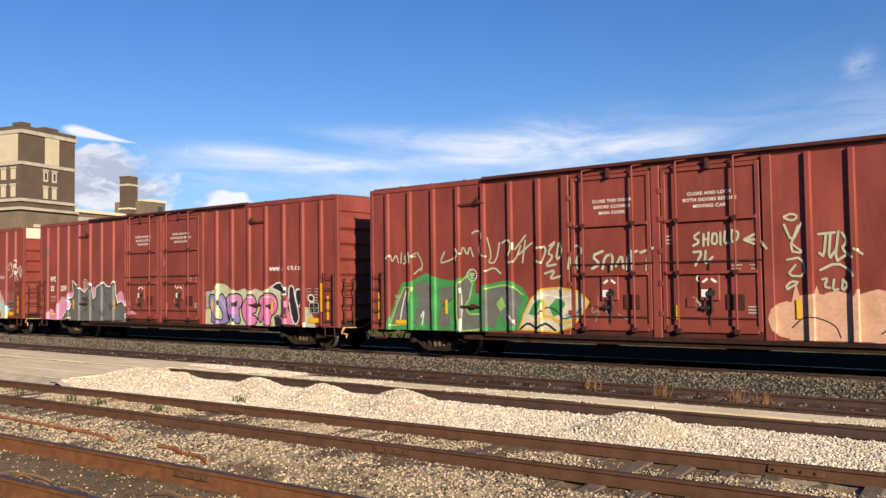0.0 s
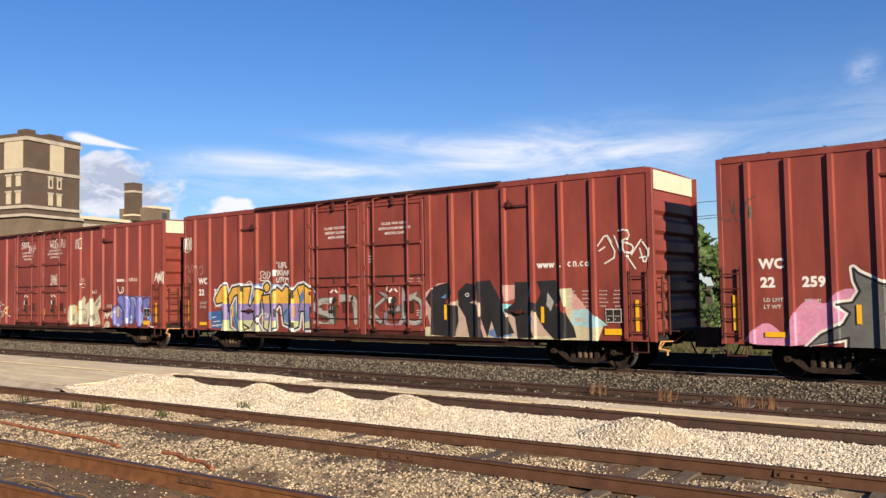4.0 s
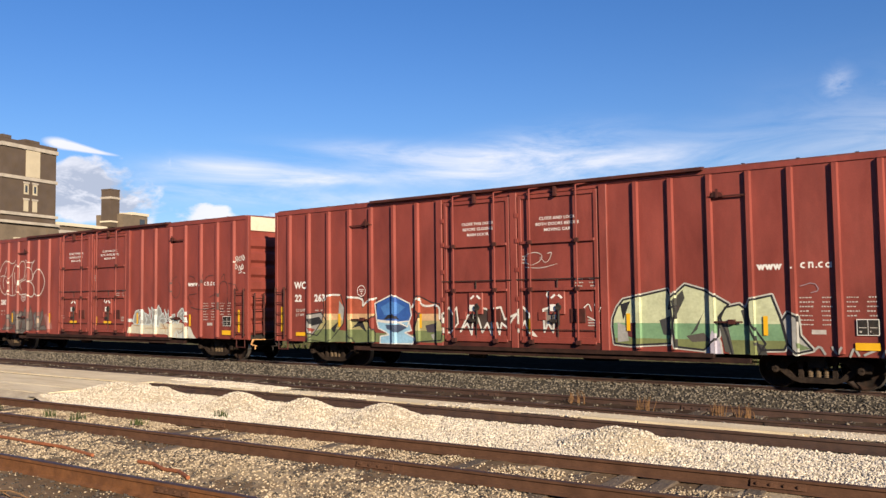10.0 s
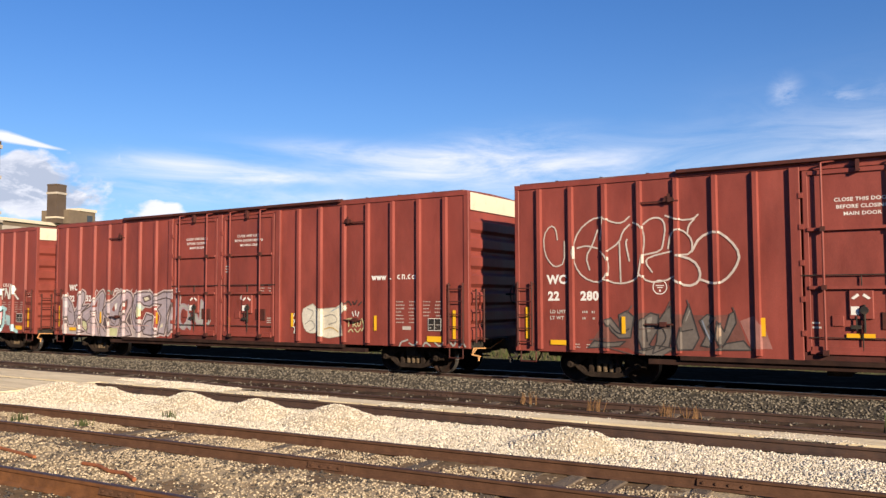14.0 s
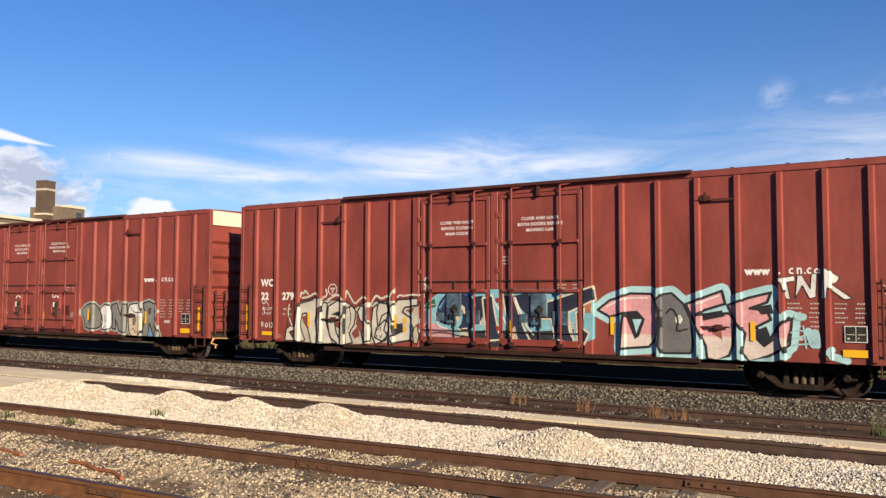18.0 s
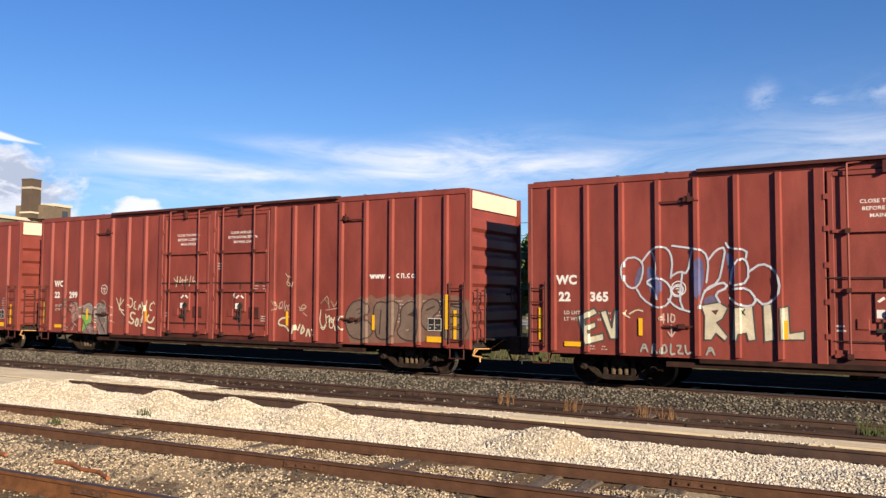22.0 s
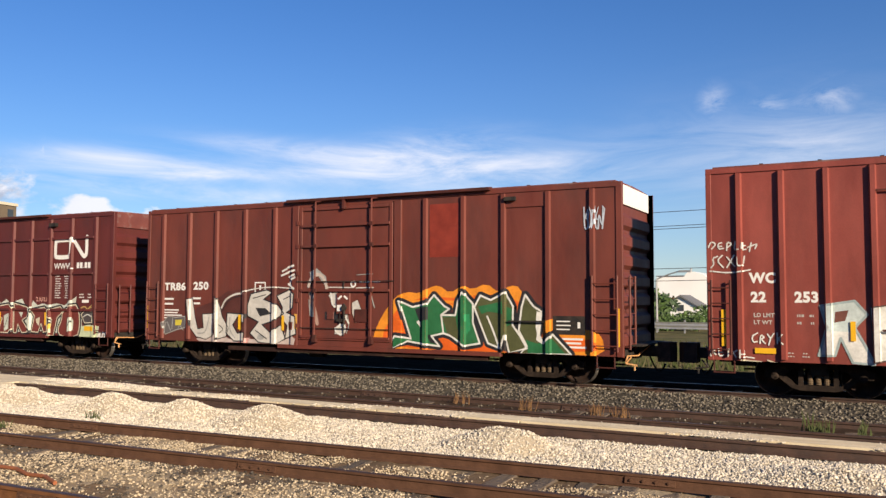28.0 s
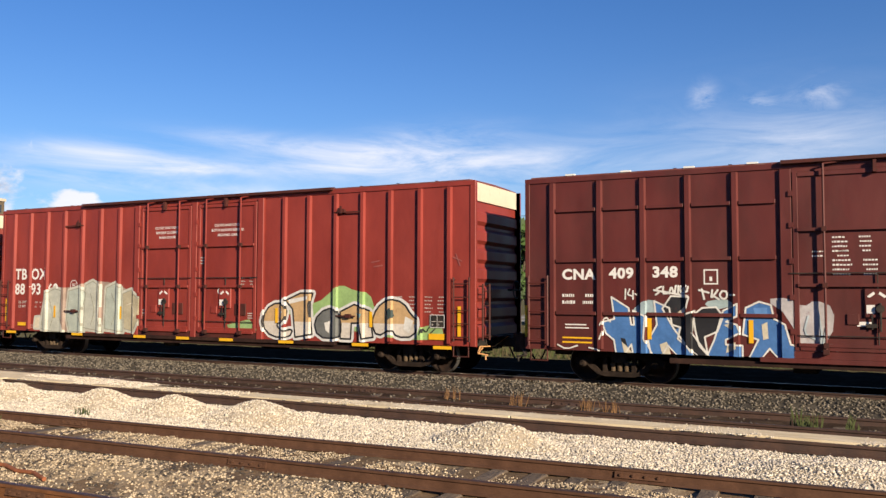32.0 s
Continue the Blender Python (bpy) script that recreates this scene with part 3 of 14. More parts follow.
def rail_mesh(length, name, mats, tall=1.0):
    """Flat-bottomed rail with web and rounded head, its top at height 0, from x = 0."""
    prof = [(-0.07, -0.17), (0.07, -0.17), (0.07, -0.158), (0.012, -0.135), (0.009, -0.05), (0.034, -0.038), (0.036, -0.008), (0.026, 0.0),
            (-0.026, 0.0), (-0.036, -0.008), (-0.034, -0.038), (-0.009, -0.05), (-0.012, -0.135), (-0.07, -0.158)]
    me = Mesh().prism([(y, z * tall) for y, z in prof], 0, length, "x")
    data = me.data(name, mats)
    for p in data.polygons:
        if p.normal.z > 0.3 and p.center.z > -0.012:
            p.material_index = 1
    return data


def track(label, x0, x1, y, slope, z, mats, tie_from=None, tie_to=None, only=(0, 1), plates=False, tie_z=-0.175, group="sidings", tall=1.0):
    ang = math.atan(slope)
    t = thing("railway_track", label, "railway track", (x0, y + slope * (x0 + 10), z), group, "structure", math.degrees(ang))
    L = (x1 - x0) / math.cos(ang)
    for i in only:
        part("rail", rail_mesh(L, "rail", mats, tall), mats, t, at=(0, (-0.7525, 0.7525)[i], 0))
    if tie_from is not None:
        tie = Mesh().prism([(-0.11, -0.16), (0.11, -0.16), (0.11, -0.012), (0.10, 0.0), (-0.10, 0.0), (-0.11, -0.012)], -1.28, 1.28, "y").data("tie", TIE)
        rnd = random.Random(int(abs(y) * 10))
        u = tie_from
        while u < tie_to:
            o = part("tie", tie, TIE, t, at=(u - x0 + rnd.uniform(-0.04, 0.04), rnd.uniform(-0.05, 0.05), tie_z + rnd.uniform(-0.012, 0.012)))
            o.rotation_euler = (0, 0, rnd.uniform(-0.03, 0.03))
            u += 0.56
    return t


def joint_bar(t, u, side, z=-0.09, face=-1):
    """A pair of bolted bars over a rail joint."""
    me = Mesh()
    y = (-0.7525, 0.7525)[side]
    for s in (-1, 1):
        me.prism([(y + s * 0.012, -0.135), (y + s * 0.05, -0.130), (y + s * 0.034, -0.09), (y + s * 0.034, -0.06), (y + s * 0.012, -0.045)], u - 0.32, u + 0.32, "x")
        for k in (-0.24, -0.08, 0.08, 0.24):
            me.tube((u + k, y + s * 0.034, -0.088), (u + k, y + s * 0.062, -0.088), 0.018, 6)
    part("joint_bar", me, RAILDARK if z > -0.05 else RUST, t, "bolted rusty joint bar")


def build_tracks():
    a = track("rusty siding rails nearly buried in dirt and gravel", -60, 12, 5.57, SLOPE, -0.05, [ORANGERUST, RAILHEAD], tall=1.35)
    b = track("rusty siding on weathered ties in pale gravel", -60, 12, 9.56, SLOPE, -0.05, [RUST, RAILHEAD], -24.0, 3.0)
    joint_bar(a, 60 - 8.62, 1)
    joint_bar(b, 60 - 7.55, 0)
    joint_bar(b, 60 - 2.50, 1)
    joint_bar(b, 60 - 12.6, 1)
    c = track("dark siding rail beside the concrete strip, half buried in pale gravel", -19.4, 12, 12.72, 0.0, 0.0, [RAILDARK, RAILDARK], only=(1,))
    d = track("dark rusty rails set in grey ballast", -140, 14, 15.70, 0.0, 0.0, [RAILDARK, RAILHEAD], -62, 2, tie_z=-0.14, group="main tracks")
    for u in (131.5, 136.5, 121.0):
        joint_bar(d, u, 0, 0.0)
        joint_bar(d, u - 2.0, 1, 0.0)
    track("main line rails with polished heads carrying the boxcars", -300, 120, TRAIN_Y, 0.0, 0.0, [RAILDARK, SHINY], -40, 3, tie_z=-0.10, group="main tracks")


def build_concrete():
    strip = thing("pavement", "narrow sunlit concrete strip between the rails", "pavement", kind="structure")
    x = -19.4
    rnd = random.Random(4)
    while x < 12:
        w = rnd.choice((2.4, 3.0, 3.6))
        me = Mesh().chamfer(x + 0.006, x + w - 0.006, 13.56, 14.10 + rnd.uniform(-0.03, 0.03), -0.3, 0.02 + rnd.uniform(-0.008, 0.008), 0.02)
        part("slab", me, CONCRETE, strip)
        x += w
    deck = thing("pavement", "wide sunlit concrete crossing deck in long panels", "pavement", kind="structure")
    for (y0, y1) in ((10.55, 11.5), (11.56, 12.98), (13.24, 14.70)):
        x = -19.45
        while x > -62:
            w = 3.05
            shift = (y0 - 10.55) * 0.0
            me = Mesh().chamfer(x - w + 0.012 + shift, x - 0.012 + shift, y0, y1, -0.3, 0.015 + rnd.uniform(-0.006, 0.006), 0.015)
            part("slab", me, CONCRETE, deck)
            x -= w
    me = Mesh().box(-62, -19.5, 10.5, 14.75, -0.4, -0.02)
    part("bedding", me, BALLAST, deck)


def build_shade_wall():
    """Long unseen brick wall at the viewer's back, added to block low sky light."""
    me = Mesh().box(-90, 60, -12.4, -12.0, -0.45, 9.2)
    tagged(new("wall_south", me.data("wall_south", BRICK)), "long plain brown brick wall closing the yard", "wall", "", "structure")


build_ground()
build_shade_wall()
build_tracks()
build_concrete()


# ---- boxcars ----
HALF = 1.6
WHEEL_R = 0.457
MESHES = {}


def once(key, make):
    if key not in MESHES:
        MESHES[key] = make()
    return MESHES[key]


def wheel_mesh():
    r = WHEEL_R
    prof = [(0.0, -0.05), (0.10, -0.06), (0.12, -0.03), (0.20, 0.01), (0.34, 0.0), (0.385, -0.05), (0.40, -0.06), (r - 0.012, -0.06), (r, -0.045), (r + 0.003, 0.045),
            (r + 0.028, 0.055), (r + 0.028, 0.075), (r - 0.05, 0.08), (0.385, 0.075), (0.34, 0.04), (0.20, 0.05), (0.12, 0.09), (0.0, 0.10)]
    me = Mesh().lathe(prof, 32)
    data = me.data("wheel", [WHEEL, TREAD], True)
    for p in data.polygons:
        if (p.center.x ** 2 + p.center.z ** 2) ** 0.5 > r - 0.01 and p.center.y < 0.06:
            p.material_index = 1
    # casting marks so that a turning wheel shows
    return data


def cap_mesh():
    me = Mesh().lathe([(0.0, -0.13), (0.06, -0.13), (0.085, -0.11), (0.09, 0.0), (0.0, 0.0)], 14)
    for k in range(3):
        a = k * 2.094
        me.tube((0.055 * math.cos(a), -0.125, 0.055 * math.sin(a)), (0.055 * math.cos(a), -0.15, 0.055 * math.sin(a)), 0.016, 6)
    return me.data("bearing_cap", TRUCK)


def side_frame_mesh():
    me = Mesh()
    top = [(-1.10, 0.40), (-0.74, 0.42), (-0.62, 0.56), (-0.46, 0.63), (0.46, 0.63), (0.62, 0.56), (0.74, 0.42), (1.10, 0.40), (1.12, 0.58), (0.95, 0.66), (0.5, 0.80), (-0.5, 0.80), (-0.95, 0.66), (-1.12, 0.58)]
    me.prism(top, -0.09, 0.09, "y")
    me.prism([(-0.80, 0.40), (-0.55, 0.20), (-0.36, 0.15), (0.36, 0.15), (0.55, 0.20), (0.80, 0.40), (0.66, 0.46), (0.46, 0.27), (-0.46, 0.27), (-0.66, 0.46)], -0.085, 0.085, "y")
    for s in (-1, 1):
        me.box(s * 0.36 - 0.05, s * 0.36 + 0.05, -0.08, 0.08, 0.26, 0.64)
    return me.data("side_frame", TRUCK)


def spring_mesh():
    prof = [(0.052, -0.13)]
    for i in range(7):
        prof += [(0.066, -0.12 + i * 0.036), (0.05, -0.102 + i * 0.036)]
    return Mesh().lathe(prof + [(0.052, 0.14)], 10, "z").data("spring", SPRINGS)


def rib_mesh(z0, z1, w=0.06, d=0.06):
    """Hat-section side post."""
    return Mesh().prism([(-w, 0.0), (-w * 0.6, -d), (w * 0.6, -d), (w, 0.0)], z0, z1, "z")


def add_truck(root, x, steel=True):
    for s in (-1, 1):
        part("side_frame", once("side_frame", side_frame_mesh), TRUCK, root, "cast steel truck side frame", at=(x, s * 1.02, 0))
        for k in (-0.17, 0.0, 0.17):
            part("spring", once("spring", spring_mesh), TRUCK, root, at=(x + k, s * 1.02, 0.41))
    part("bolster", once("bolster", lambda: Mesh().chamfer(-0.2, 0.2, -1.15, 1.15, 0.50, 0.74, 0.05).data("bolster", BLACKISH)), BLACKISH, root, at=(x, 0, 0))
    part("brake_beam", once("beam", lambda: Mesh().tube((-0.42, -0.8, 0.36), (-0.42, 0.8, 0.36), 0.04, 6).tube((0.42, -0.8, 0.36), (0.42, 0.8, 0.36), 0.04, 6).data("brake_beam", BLACKISH)), BLACKISH, root, at=(x, 0, 0))
    for k in (-0.9, 0.9):
        ax = part("wheelset", once("axle", lambda: Mesh().lathe([(0.0, -1.16), (0.07, -1.16), (0.07, -0.95), (0.085, -0.8), (0.08, 0.0), (0.085, 0.8), (0.07, 0.95), (0.07, 1.16), (0.0, 1.16)], 12).data("wheelset", WHEEL, True)),
                  WHEEL, root, "steel axle with two wheels", at=(x + k, 0, WHEEL_R))
        for s in (-1, 1):
            o = part("wheel", once("wheel", wheel_mesh), WHEEL, ax, at=(0, s * 0.755, 0))
            if s > 0:
                o.rotation_euler = (0, 0, math.pi)
            o = part("bearing_cap", once("cap", cap_mesh), TRUCK, ax, at=(0, s * 1.11, 0))
            if s > 0:
                o.rotation_euler = (0, 0, math.pi)


def add_coupler(root, x, s):
    """Knuckle coupler, draft box, uncoupling lever and hose at one end; s: +1 at the high-x end."""
    me = Mesh().box(x - s * 0.9, x - s * 0.02, -0.22, 0.22, 0.66, 1.02)
    part("draft_box", me, BLACKISH, root)
    me = Mesh()
    me.box(min(x - s * 0.1, x + s * 0.80), max(x - s * 0.1, x + s * 0.80), -0.11, 0.11, 0.72, 0.98)
    me.prism([(x + s * 0.50, -0.24), (x + s * 0.82, -0.26), (x + s * 0.96, -0.10), (x + s * 0.92, 0.06), (x + s * 0.78, 0.03), (x + s * 0.78, 0.20), (x + s * 0.50, 0.22)][::s], 0.60, 1.10, "z")
    part("coupler", me, BLACKISH, root, "black cast knuckle coupler")
    me = Mesh().tube((x + s * 0.06, -1.45, 0.80), (x + s * 0.10, -0.6, 0.76), 0.016, 6).tube((x + s * 0.10, -0.6, 0.76), (x + s * 0.30, -0.1, 1.02), 0.016, 6)
    me.tube((x + s * 0.06, -1.45, 0.80), (x + s * 0.02, -1.50, 0.62), 0.022, 6).tube((x + s * 0.02, -1.50, 0.62), (x + s * 0.30, -1.50, 0.58), 0.022, 6)
    me.tube((x + s * 0.02, -1.50, 0.62), (x + s * 0.16, -1.50, 0.78), 0.022, 6).tube((x + s * 0.24, -1.50, 0.58), (x + s * 0.24, -1.50, 0.46), 0.022, 6)
    part("cut_lever", me, LEVER if s > 0 else BLACKISH, root, "bent uncoupling lever")
    me = Mesh()
    pts = [Vector((x + s * (0.15 + 0.06 * i), 0.35, 0.72 - 0.40 * math.sin(i / 7 * 2.6))) for i in range(8)]
    me.pipe(pts, 0.026)
    part("brake_hose", me, CABLE, root)


def ladder(root, kind, x0, x1, z0, z1, n, paint_mat, y=-HALF - 0.1, end_x=None):
    """Rungs between two stiles, standing off a side, or off an end wall where end_x is given (x0, x1 are then across the car)."""
    def at(u, d, z):
        return (u, y - d, z) if end_x is None else (end_x + 0.12 + d, u, z)
    l = part(kind, Mesh().tube(at(x0, 0, z0), at(x0, 0, z1), 0.028, 6).tube(at(x1, 0, z0), at(x1, 0, z1), 0.028, 6), paint_mat, root, "steel ladder with round rungs")
    for i in range(n):
        z = z0 + (z1 - z0) * (i + 0.35) / (n - 0.15)
        part("rung", Mesh().tube(at(x0, 0.01, z), at(x1, 0.01, z), 0.016, 6), paint_mat, l)
    for z in (z0 + 0.06, z1 - 0.06):
        for u in (x0, x1):
            a = (u, -HALF, z) if end_x is None else (end_x, u, z)
            part("bracket", Mesh().tube(a, at(u, 0, z), 0.018, 5), paint_mat, l)
    return l


def plug_door(root, x0, x1, z0, z1, pipes, mat, dark, bars=(3.67, 2.39, 0.98)):
    d = part("plug_door", Mesh().chamfer(x0, x1, -HALF - 0.03, -HALF + 0.06, z0, z1, 0.01), mat, root, "flush steel plug door with locking bars")
    y = -HALF - 0.03
    f = Mesh()
    for (a, b, c, e) in ((x0 + 0.02, x0 + 0.13, z0, z1), (x1 - 0.13, x1 - 0.02, z0, z1)):
        f.chamfer(a, b, y - 0.035, y - 0.001, c, e, 0.01)
    f.box(x0 + 0.135, x1 - 0.135, y - 0.04, y - 0.001, z1 - 0.10, z1 - 0.01)
    f.box(x0 + 0.135, x1 - 0.135, y - 0.05, y - 0.001, z0 + 0.01, z0 + 0.13)
    part("door_frame", f, mat, d)
    for z in bars:
        part("cross_bar", Mesh().chamfer(x0 + 0.10, x1 - 0.10, y - 0.07, y - 0.036, z - 0.035, z + 0.035, 0.01), mat, d)
    part("cross_rod", Mesh().tube((x0 - 0.05, y - 0.05, 2.66), (x1 + 0.05, y - 0.05, 2.66), 0.014, 6), dark, d)
    part("cross_rod", Mesh().tube((x0 + 0.1, y - 0.05, 1.30), (x1 - 0.1, y - 0.05, 1.30), 0.012, 6), dark, d)
    for px in pipes:
        p = part("locking_bar", Mesh().tube((px, y - 0.12, z0 - 0.05), (px, y - 0.12, z1 + 0.14), 0.026, 8), mat, d, "upright steel locking pipe")
        part("crank", Mesh().tube((px, y - 0.12, z1 + 0.14), (px + 0.28, y - 0.06, z1 + 0.17), 0.02, 6), mat, p)
        for z in bars:
            part("keeper", Mesh().box(px - 0.05, px + 0.05, y - 0.15, y - 0.065, z - 0.055, z + 0.055), GRIMY, p)
        part("foot", Mesh().box(px - 0.06, px + 0.06, y - 0.16, y - 0.02, z0 - 0.06, z0 + 0.05), GRIMY, p)
    c = (x0 + x1) / 2
    h = part("roller_hook", Mesh().box(c - 0.035, c + 0.035, y - 0.13, y - 0.01, z1 - 0.10, z1 + 0.16), GRIMY, d)
    part("pin", Mesh().tube((c - 0.05, y - 0.07, z1 - 0.06), (c + 0.05, y - 0.07, z1 - 0.06), 0.02, 6), dark, h)
    # gear box with hand lever
    g = part("gear_box", Mesh().chamfer(c - 0.26, c + 0.22, y - 0.05, y - 0.001, 1.72, 2.32, 0.02), mat, d, "door gear box with hand lever")
    part("lever", Mesh().chamfer(c + 0.02, c + 0.065, y - 0.10, y - 0.055, 1.42, 2.02, 0.01), dark, g)
    part("lever_hub", Mesh().tube((c + 0.04, y - 0.11, 1.90), (c + 0.04, y - 0.05, 1.90), 0.085, 10), dark, g)
    part("chain", Mesh().box(c - 0.13, c - 0.10, y - 0.066, y - 0.052, 1.46, 1.78), dark, g)
    part("latch", Mesh().chamfer(c - 0.24, c - 0.02, y - 0.075, y - 0.051, 1.50, 1.58, 0.012), dark, g)
    part("stencil", Mesh().box(c - 0.22, c - 0.06, y - 0.056, y - 0.0505, 1.80, 1.98), CHALK, g, "white rectangle")
    for s in (-1, 1):
        part("arrow", Mesh().prism([(c - 0.02 + s * 0.06, 2.26), (c - 0.02 + s * 0.19, 2.16), (c - 0.02 + s * 0.14, 2.13), (c - 0.02 + s * 0.03, 2.21)][::s], y - 0.056, y - 0.0505, "y"), CHALK, g)
    part("rod", Mesh().tube((c, y - 0.04, z0 + 0.05), (c, y - 0.04, 1.72), 0.014, 6), dark, d)
    part("rod", Mesh().tube((c, y - 0.04, 2.32), (c, y - 0.04, 2.66), 0.014, 6), dark, d)
    part("plate", Mesh().chamfer(c + 0.36, c + 0.80, y - 0.03, y - 0.001, 1.50, 1.86, 0.012), GRIMY, d)
    part("plate", Mesh().chamfer(c - 0.60, c - 0.36, y - 0.03, y - 0.001, 1.56, 1.78, 0.012), mat, d)
    for k in (0.35, 1.1, 1.9, 2.7, 3.4):
        part("hinge", Mesh().box(x0 - 0.06, x0 + 0.03, y - 0.07, y, z0 + k, z0 + k + 0.12), mat, d)
    return d


def body_shell(root, L, mat, zb, zt, ribs, roofs, rib_w=0.06, rib_d=0.06, skip=(), cream=None, extra=()):
    """Side sheets between posts, ends, roof, underframe and running gear of a boxcar. skip: the stretch taken by doors."""
    edges = [0.0] + sorted(list(ribs) + list(extra)) + [L]
    gaps = [(a, b) for a, b in zip(edges[:-1], edges[1:])]
    for a, b in gaps:
        if skip and a >= skip[0] - 0.01 and b <= skip[1] + 0.01:
            continue
        part("panel", Mesh().box(a + 0.002, b - 0.002, -HALF, -HALF + 0.05, zb, zt), mat, root)
    part("far_wall", Mesh().box(0, L, HALF - 0.05, HALF, zb, zt), mat, root)
    rib = once(("rib", zb, zt, rib_w, rib_d), lambda: rib_mesh(zb + 0.06, zt - 0.14, rib_w, rib_d).data("post", mat))
    if rib.materials[0] != mat:
        rib = rib_mesh(zb + 0.06, zt - 0.14, rib_w, rib_d).data("post", mat)
    for x in ribs:
        part("post", rib, mat, root, at=(x, -HALF, 0))
        o = part("post", rib, mat, root, at=(x, HALF, 0))
        o.rotation_euler = (0, 0, math.pi)
    part("floor", Mesh().box(0.05, L - 0.05, -HALF + 0.06, HALF - 0.06, zb, zb + 0.15), BLACKISH, root)
    part("top_chord", Mesh().chamfer(0.0, L, -HALF - 0.03, -HALF - 0.001, zt - 0.12, zt, 0.008), mat, root)
    part("corner_post", Mesh().chamfer(L - 0.16, L, -HALF - 0.025, -HALF - 0.001, zb, zt - 0.122, 0.008), mat, root)
    part("corner_post", Mesh().chamfer(0, 0.12, -HALF - 0.025, -HALF - 0.001, zb, zt - 0.122, 0.008), mat, root)
    # roof
    r = Mesh()
    prof = [(-HALF - 0.02, zt + 0.002), (-HALF - 0.02, zt + 0.035), (-0.9, zt + 0.06), (0, zt + 0.075), (0.9, zt + 0.06), (HALF + 0.02, zt + 0.035), (HALF + 0.02, zt + 0.002)]
    r.prism(prof, 0.165, L - 0.165, "x")
    for i in range(1, int(L / 1.2)):
        x = i * L / int(L / 1.2)
        r.prism([(p[0] * 0.985, p[1] + 0.022) for p in prof[1:6]] + [(0, zt + 0.03)], x - 0.04, x + 0.04, "x")
    part("roof", r, ROOFMAT, root, "weathered steel roof with raised seams")
    for a, b in roofs:
        part("door_track_hood", Mesh().prism([(-HALF - 0.15, zt - 0.03), (-HALF - 0.15, zt + 0.05), (-HALF + 0.06, zt + 0.075), (-HALF + 0.06, zt - 0.03)], a, b, "x"), GRIMY, root, "dark hood over the door track")
    # ends set back behind the corner posts, with a cap panel and deep pressed ribs
    for end, s in ((L, 1), (0.0, -1)):
        x = end - s * 0.17
        part("end_wall", Mesh().box(min(x, x - s * 0.05), max(x, x - s * 0.05), -HALF + 0.052, HALF - 0.052, zb, zt), mat, root)
        top = 0.50
        part("end_cap", Mesh().box(min(x + s * 0.002, x + s * 0.05), max(x + s * 0.002, x + s * 0.05), -HALF + 0.06, HALF - 0.06, zt - top, zt - 0.002), cream if (cream and s > 0) else mat, root,
             "cream painted panel across the top of the end" if cream and s > 0 else "")
        n, z0, z1 = 7, zb + 0.12, zt - top - 0.16
        pitch = (z1 - z0) / n
        for i in range(n):
            z = z0 + pitch * i
            me = Mesh().prism([(x, z + 0.02), (x + s * 0.09, z + 0.12), (x + s * 0.09, z + pitch - 0.16), (x, z + pitch - 0.06)][::s], -HALF + 0.12, HALF - 0.12, "y")
            part("end_rib", me, mat, root)
        for sy in (-1, 1):
            part("end_post", Mesh().box(min(end - s * 0.166, end - s * 0.002), max(end - s * 0.166, end - s * 0.002), sy * HALF - (0.05 if sy > 0 else -0.052), sy * HALF + (-0.002 if sy > 0 else 0.10), zb - 0.02, zt - 0.004), mat, root)
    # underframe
    part("side_sill", Mesh().chamfer(3.6, L - 3.6, -HALF - 0.02, -HALF + 0.12, zb - 0.22, zb - 0.105, 0.01), SHADED_SILL, root, "grimy side sill")
    part("side_sill", Mesh().box(3.6, L - 3.6, HALF - 0.16, HALF - 0.05, zb - 0.24, zb - 0.002), BLACKISH, root)
    part("centre_sill", Mesh().box(0.3, L - 0.3, -0.2, 0.2, zb - 0.22, zb - 0.003), BLACKISH, root)
    for i in range(5):
        x = 4.6 + (L - 9.2) * i / 4
        part("cross_bearer", Mesh().prism([(-1.4, zb - 0.1), (-0.3, zb - 0.32), (0.3, zb - 0.32), (1.4, zb - 0.1), (1.4, zb - 0.004), (-1.4, zb - 0.004)], x - 0.05, x + 0.05, "x"), BLACKISH, root)
    part("air_reservoir", Mesh().lathe([(0.0, -0.55), (0.14, -0.53), (0.17, -0.45), (0.17, 0.45), (0.14, 0.53), (0.0, 0.55)], 14, "x", (L * 0.57, 0.6, zb - 0.30)), BLACKISH, root)
    part("brake_cylinder", Mesh().lathe([(0.0, -0.3), (0.13, -0.3), (0.13, 0.2), (0.05, 0.25), (0.0, 0.35)], 12, "x", (L * 0.40, -0.7, zb - 0.28)), BLACKISH, root)
    part("train_line", Mesh().tube((0.5, 0.45, zb - 0.34), (L - 0.5, 0.45, zb - 0.34), 0.025, 6), BLACKISH, root)
    add_truck(root, 2.27)
    add_truck(root, L - 2.27)
    add_coupler(root, L, 1)
    add_coupler(root, 0.0, -1)
    for x in (0.35, L - 0.45):
        part("sill_step", Mesh().tube((x - 0.22, -HALF + 0.03, zb), (x - 0.22, -HALF + 0.03, zb - 0.28), 0.018, 6).tube((x + 0.22, -HALF + 0.03, zb), (x + 0.22, -HALF + 0.03, zb - 0.28), 0.018, 6)
             .tube((x - 0.24, -HALF + 0.03, zb - 0.28), (x + 0.24, -HALF + 0.03, zb - 0.28), 0.018, 6), GRIMY, root, "bent steel corner step")


